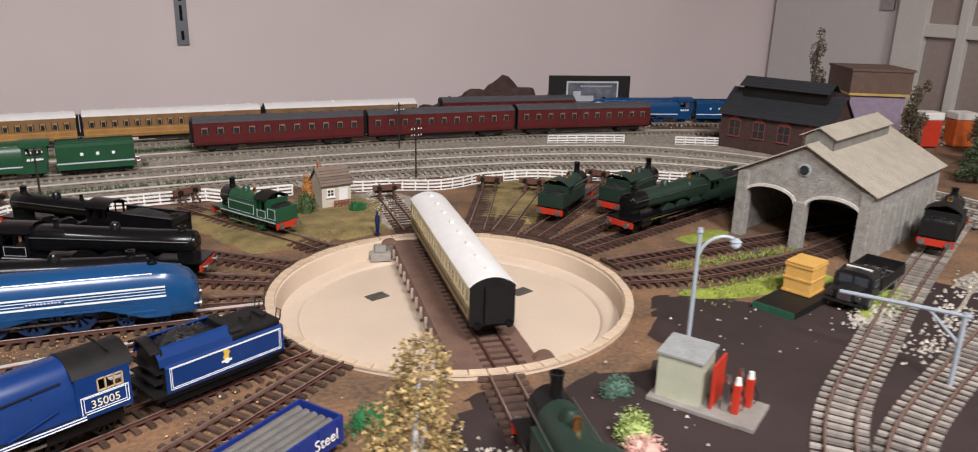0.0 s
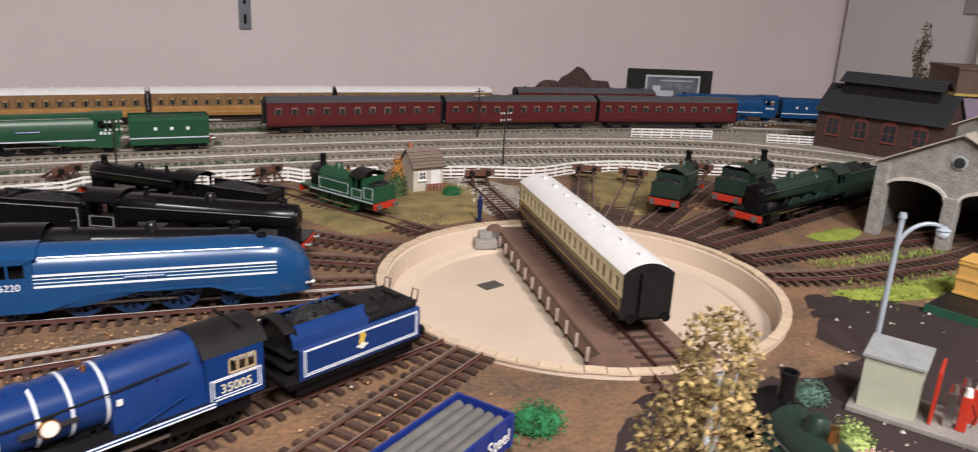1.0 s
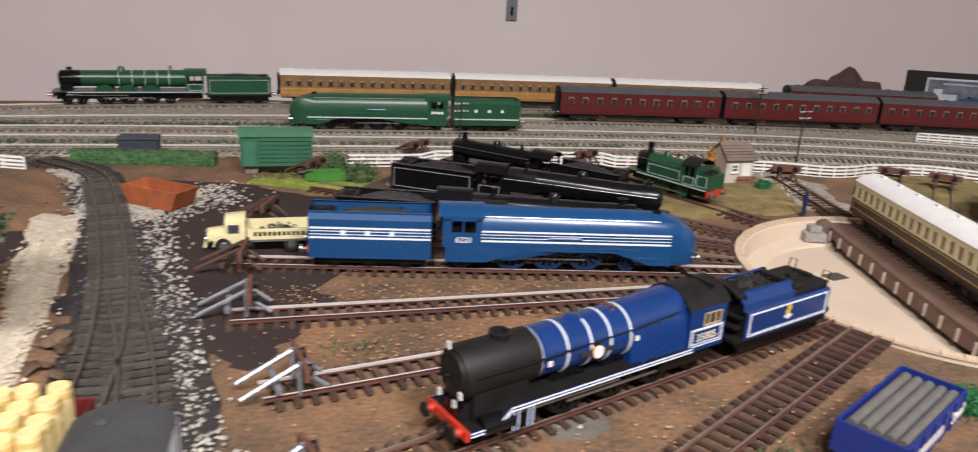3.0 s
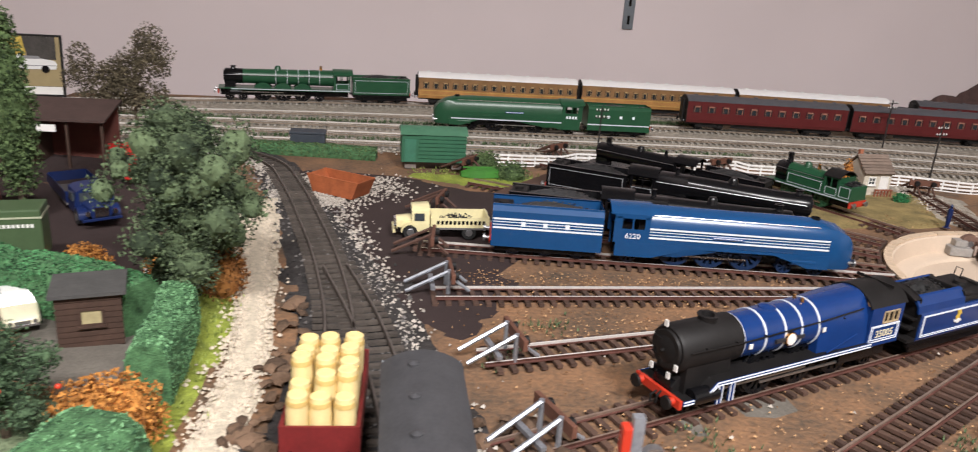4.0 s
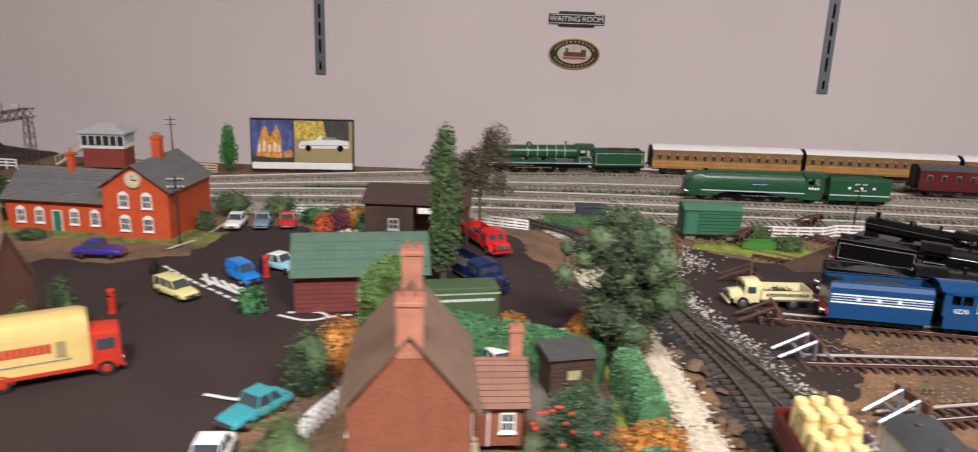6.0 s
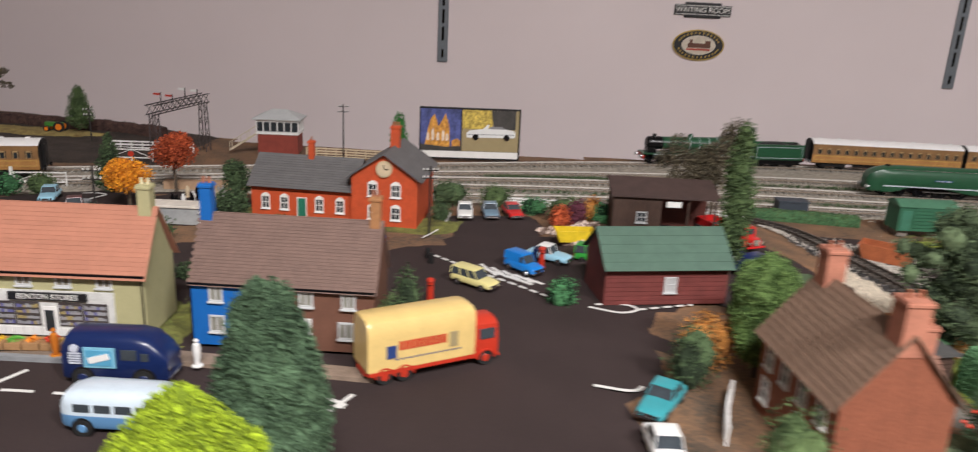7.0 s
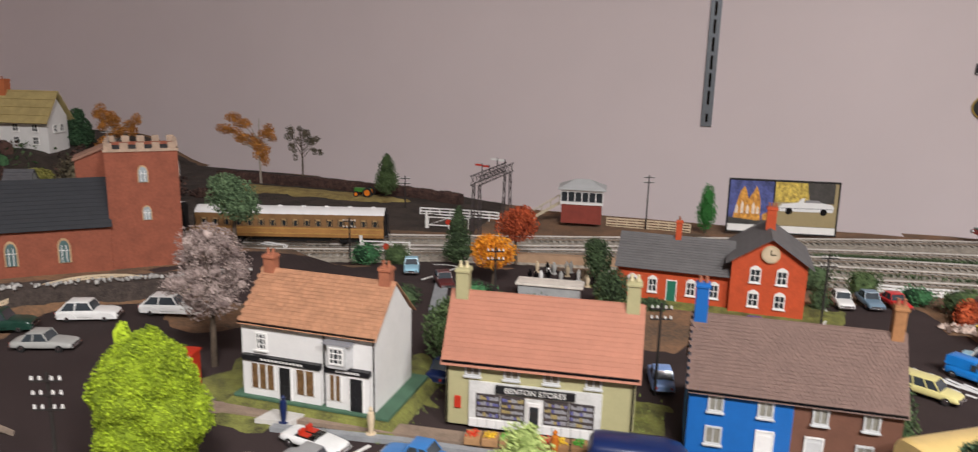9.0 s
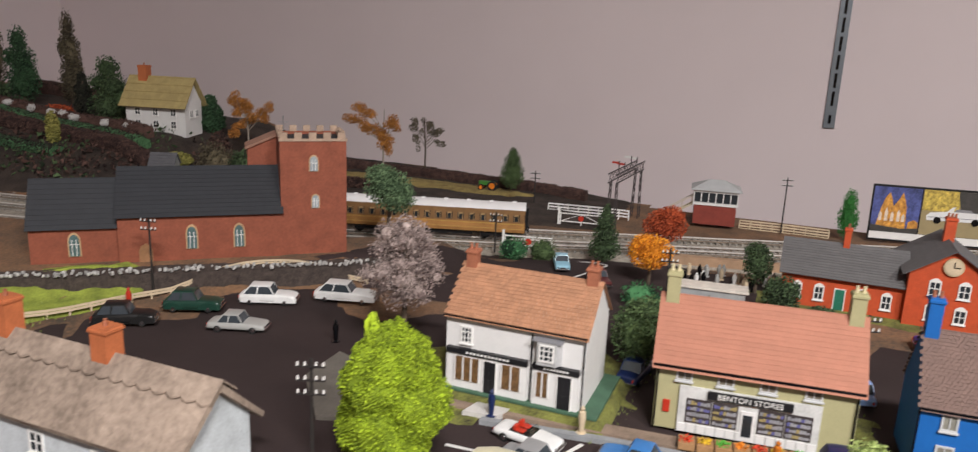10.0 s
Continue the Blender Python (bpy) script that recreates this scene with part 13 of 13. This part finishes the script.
for x, r_ in ((-0.009, 0.0085), (0.011, 0.005)):
    for s in (-1, 1):
        bm = bmnew(); cyl(bm, (x, s * 0.006, r_), (x, s * 0.009, r_), r_, None, 18); wl_ = part("wheel", bm, RUBBER, tk, smooth=True)
        bm = bmnew(); cyl(bm, (x, s * 0.0058, r_), (x, s * 0.0094, r_), r_ * 0.62, None, 16); part("hub", bm, mat("hub_orange", (0.75, 0.2, 0.01), 0.5), wl_, smooth=True)
hc = thing("hill_cottage", "white cottage with straw-coloured thatch on the hill", "house", pose(-2.17, 1.135, gz(-2.1, 1.15) + 0.004, 0, 0, 12) @ Matrix.Scale(1.2, 4))
gable_walls(hc, 0, 0.1, 0, 0.05, -0.01, 0.045, 0.075, SHOPWHITE)
gable_roof_slats(hc, 0, 0.1, -0.006, 0.056, 0.04, 0.08, 0.025, mat("straw_thatch", (0.42, 0.33, 0.14), 0.9, var=0.2), 4, 0.006, thick=0.0012)
for x in (0.02, 0.05, 0.08):
    window(hc, x, 0.022, 0.01, 0.012); window(hc, x, 0.003, 0.01, 0.012)
fm2 = pose(0.1, 0, 0, 0, 0, 90)
window(hc, 0.018, 0.02, 0.01, 0.012, m=fm2); window(hc, 0.034, 0.02, 0.01, 0.012, m=fm2)
chimney(hc, 0.02, 0.025, 0.07, 0.098, 0.014, mat("orange_brick", (0.48, 0.14, 0.05), 0.8, var=0.2), 1)

# ---- loose stone, scatter and tufts ----
def scatter(name, label, spots, n, size, material, category, seed, flat=0.7):
    """Small loose pieces strewn along paths: (path points, half width)."""
    rnd = random.Random(seed)
    b = bmnew()
    lines = [(smooth_path(settled_all(p), 0.004), hw) for p, hw in spots]
    for _ in range(n):
        path, hw = rnd.choice(lines)
        p = rnd.choice(path)
        x, y = p.x + rnd.gauss(0, hw * 0.55), p.y + rnd.gauss(0, hw * 0.55)
        if (Vector((x, y, 0)) - TW).length < TR + 0.012:
            continue
        s = size * rnd.uniform(0.4, 1.3)
        z = ground_z(x, y) + 0.0026
        vs = [b.verts.new((x + s * dx * rnd.uniform(0.7, 1.2), y + s * dy * rnd.uniform(0.7, 1.2), z + s * dz)) for dx, dy, dz in ((-1, 0, -0.3), (0.3, -0.9, -0.3), (0.9, 0.4, -0.3), (-0.1, 0.9, -0.3), (0, 0, flat))]
        for f in ((0, 1, 4), (1, 2, 4), (2, 3, 4), (3, 0, 4), (3, 2, 1, 0)):
            b.faces.new([vs[k] for k in f])
    ob = new(name, mesh_of(name, b, material))
    return tagged(ob, label, category, kind="stuff")


WSTONE = mat("white_stone", (0.44, 0.4, 0.35), 0.9, var=0.25, rand=0.7)
scatter("gravel", "loose white stones along the branch track", [([(-0.2, 0.43), (-0.225, 0.53), (-0.25, 0.62), (-0.28, 0.74), (-0.31, 0.84), (-0.33, 0.9)], 0.014), ([(-0.3, 0.8), (-0.27, 0.86), (-0.25, 0.84)], 0.03), ([(-0.345, 0.79), (-0.36, 0.87), (-0.4, 0.93)], 0.012), ([(-0.3, 0.79), (-0.33, 0.88)], 0.012)], 3600, 0.0015, WSTONE, "gravel", 1)
scatter("gravel", "cream chippings heaped on the gravel strip", [([(-0.318, 0.2), (-0.316, 0.43), (-0.322, 0.55), (-0.347, 0.7), (-0.36, 0.78)], 0.013)], 4600, 0.0014, mat("cream_chip", (0.58, 0.5, 0.4), 0.9, var=0.2, rand=0.5), "gravel", 2)
scatter("gravel", "black shale between the branch rails", [([(-0.245, 0.15), (-0.245, 0.42), (-0.26, 0.56), (-0.3, 0.72), (-0.36, 0.88)], 0.026)], 3000, 0.0018, mat("shale_chip", (0.05, 0.047, 0.045), 0.7, var=0.5, rand=0.9, rgb2=(0.14, 0.13, 0.125)), "gravel", 3)
rnd = random.Random(14)
ROCK = mat("brown_rock", (0.13, 0.08, 0.05), 0.9, var=0.4, bump=0.6, rand=0.6)
for k in range(70):
    x, y = (rnd.gauss(-0.298, 0.005), rnd.uniform(0.3, 0.58)) if k < 50 else (rnd.gauss(-0.183, 0.008), rnd.uniform(0.4, 0.47))
    bm = bmnew(); s_ = rnd.uniform(0.0025, 0.006); lump(bm, (0, 0, 0), (s_ * rnd.uniform(0.8, 1.4), s_, s_ * rnd.uniform(0.35, 0.7)), rnd, 1, 0.9)
    ob = new("rock", mesh_of("rock", bm, ROCK)); ob.matrix_basis = pose(*settled(x, y), ground_z(x, y) + 0.003 + s_ * 0.15, rnd.uniform(-15, 15), rnd.uniform(-15, 15), rnd.uniform(0, 360))
    tagged(ob, "rough brown rock beside the branch track", "rock", "rocks by the track")
scatter("scatter", "orange-brown scatter over the yard earth", [([(-0.19, 0.46), (-0.05, 0.44), (0.05, 0.48), (0.12, 0.52)], 0.05), ([(-0.18, 0.57), (-0.05, 0.59), (0.08, 0.6)], 0.03), ([(-0.2, 0.645), (0.05, 0.645)], 0.02), ([(0.0, 0.4), (0.1, 0.38)], 0.04), ([(0.44, 0.83), (0.55, 0.78), (0.6, 0.75)], 0.03), ([(0.3, 0.87), (0.2, 0.86)], 0.05)], 4200, 0.0008, mat("rust_scatter", (0.25, 0.12, 0.05), 0.95, var=0.4, rand=0.9, rgb2=(0.4, 0.24, 0.12)), "scatter", 5)
scatter("scatter", "pale crumbs strewn about the yard", [([(-0.2, 0.5), (0.0, 0.47), (0.1, 0.5)], 0.09), ([(0.35, 0.44), (0.45, 0.5), (0.58, 0.46)], 0.05), ([(0.25, 0.45), (0.32, 0.36)], 0.05)], 110, 0.0013, WSTONE, "scatter", 6)
scatter("ballast_stones", "grey ballast stones along the main lines", [([(x, y - 0.025) for x, y in MAINS[k]], 0.014) for k in range(5)], 6500, 0.0016, mat("ballast_chip", (0.33, 0.3, 0.26), 0.9, var=0.3, rand=0.9, rgb2=(0.5, 0.46, 0.4)), "ballast", 7)
scatter("ballast_stones", "white ballast stones between the sidings", [([(0.54, 0.408), (0.6, 0.425), (0.68, 0.462), (0.76, 0.49)], 0.015), ([(0.31, 0.88), (0.335, 0.95)], 0.02), ([(0.265, 0.36), (0.21, 0.43), (0.2, 0.36)], 0.02), ([(0.55, 0.46), (0.6, 0.47)], 0.012)], 900, 0.0019, WSTONE, "ballast", 8)


def tufts(name, label, spots, n, size, material, seed):
    rnd = random.Random(seed)
    b = bmnew()
    lines = [(smooth_path(settled_all(p), 0.005), hw) for p, hw in spots]
    for _ in range(n):
        path, hw = rnd.choice(lines)
        p = rnd.choice(path)
        x, y = p.x + rnd.gauss(0, hw * 0.6), p.y + rnd.gauss(0, hw * 0.6)
        z = (0.004 if y > 1.0 else ground_z(x, y) + 0.0015)
        for _k in range(5):
            a = rnd.uniform(0, 6.28)
            s = size * rnd.uniform(0.5, 1.3)
            dx, dy = math.cos(a) * s * 0.5, math.sin(a) * s * 0.5
            vs = [b.verts.new(q) for q in ((x - dy * 0.3, y + dx * 0.3, z), (x + dy * 0.3, y - dx * 0.3, z), (x + dx, y + dy, z + s))]
            b.faces.new(vs)
    ob = new(name, mesh_of(name, b, material))
    return tagged(ob, label, "grass", kind="stuff")


tufts("grass_tufts", "green grass tufts in the grass plots", [([(0.48, 0.555), (0.6, 0.555)], 0.018), ([(0.58, 0.47), (0.64, 0.5)], 0.018), ([(0.5, 0.615), (0.65, 0.607)], 0.008), ([(-0.35, 0.43), (-0.345, 0.58)], 0.014), ([(-0.22, 0.935), (-0.1, 0.93)], 0.016), ([(-1.12, 0.47), (-1.11, 0.58)], 0.014), ([(-0.96, 0.49), (-0.96, 0.56)], 0.016), ([(-1.6, 0.42), (-1.64, 0.46)], 0.03)], 2600, 0.0028, mat("tuft_green", (0.2, 0.26, 0.05), 0.9, rand=0.8, rgb2=(0.32, 0.38, 0.1)), 9)
tufts("grass_tufts", "dark green weeds among the main lines", [([(-0.75, 1.05), (-0.4, 1.075), (-0.1, 1.08), (0.2, 1.08)], 0.006), ([(-0.5, 1.165), (-0.3, 1.185), (-0.1, 1.195), (0.1, 1.2)], 0.006), ([(-0.1, 1.285), (0.2, 1.29)], 0.008), ([(-0.75, 1.13), (-0.5, 1.17)], 0.006)], 3200, 0.004, mat("weed_green", (0.05, 0.09, 0.035), 0.9, rand=0.8, rgb2=(0.1, 0.15, 0.07)), 10)
tufts("grass_tufts", "small green weeds in the yard", [([(-0.19, 0.52), (-0.17, 0.54)], 0.012), ([(-0.1, 0.455), (-0.08, 0.45)], 0.012), ([(0.04, 0.45), (0.06, 0.46)], 0.01), ([(-0.16, 0.575), (-0.13, 0.58)], 0.01), ([(0.15, 0.475), (0.17, 0.48)], 0.012)], 160, 0.003, mat("weed_green", (0.05, 0.09, 0.035), 0.9, rand=0.8, rgb2=(0.1, 0.15, 0.07)), 11)
scatter("rubble", "pink and grey rubble heaped behind the yellow skip", [([(-0.665, 0.815), (-0.64, 0.812), (-0.615, 0.82)], 0.012), ([(-0.637, 0.772), (-0.637, 0.764)], 0.006)], 420, 0.0032, mat("mixed_rubble", (0.3, 0.2, 0.16), 0.9, var=0.4, rand=0.9, rgb2=(0.5, 0.4, 0.34)), "rubble", 12)
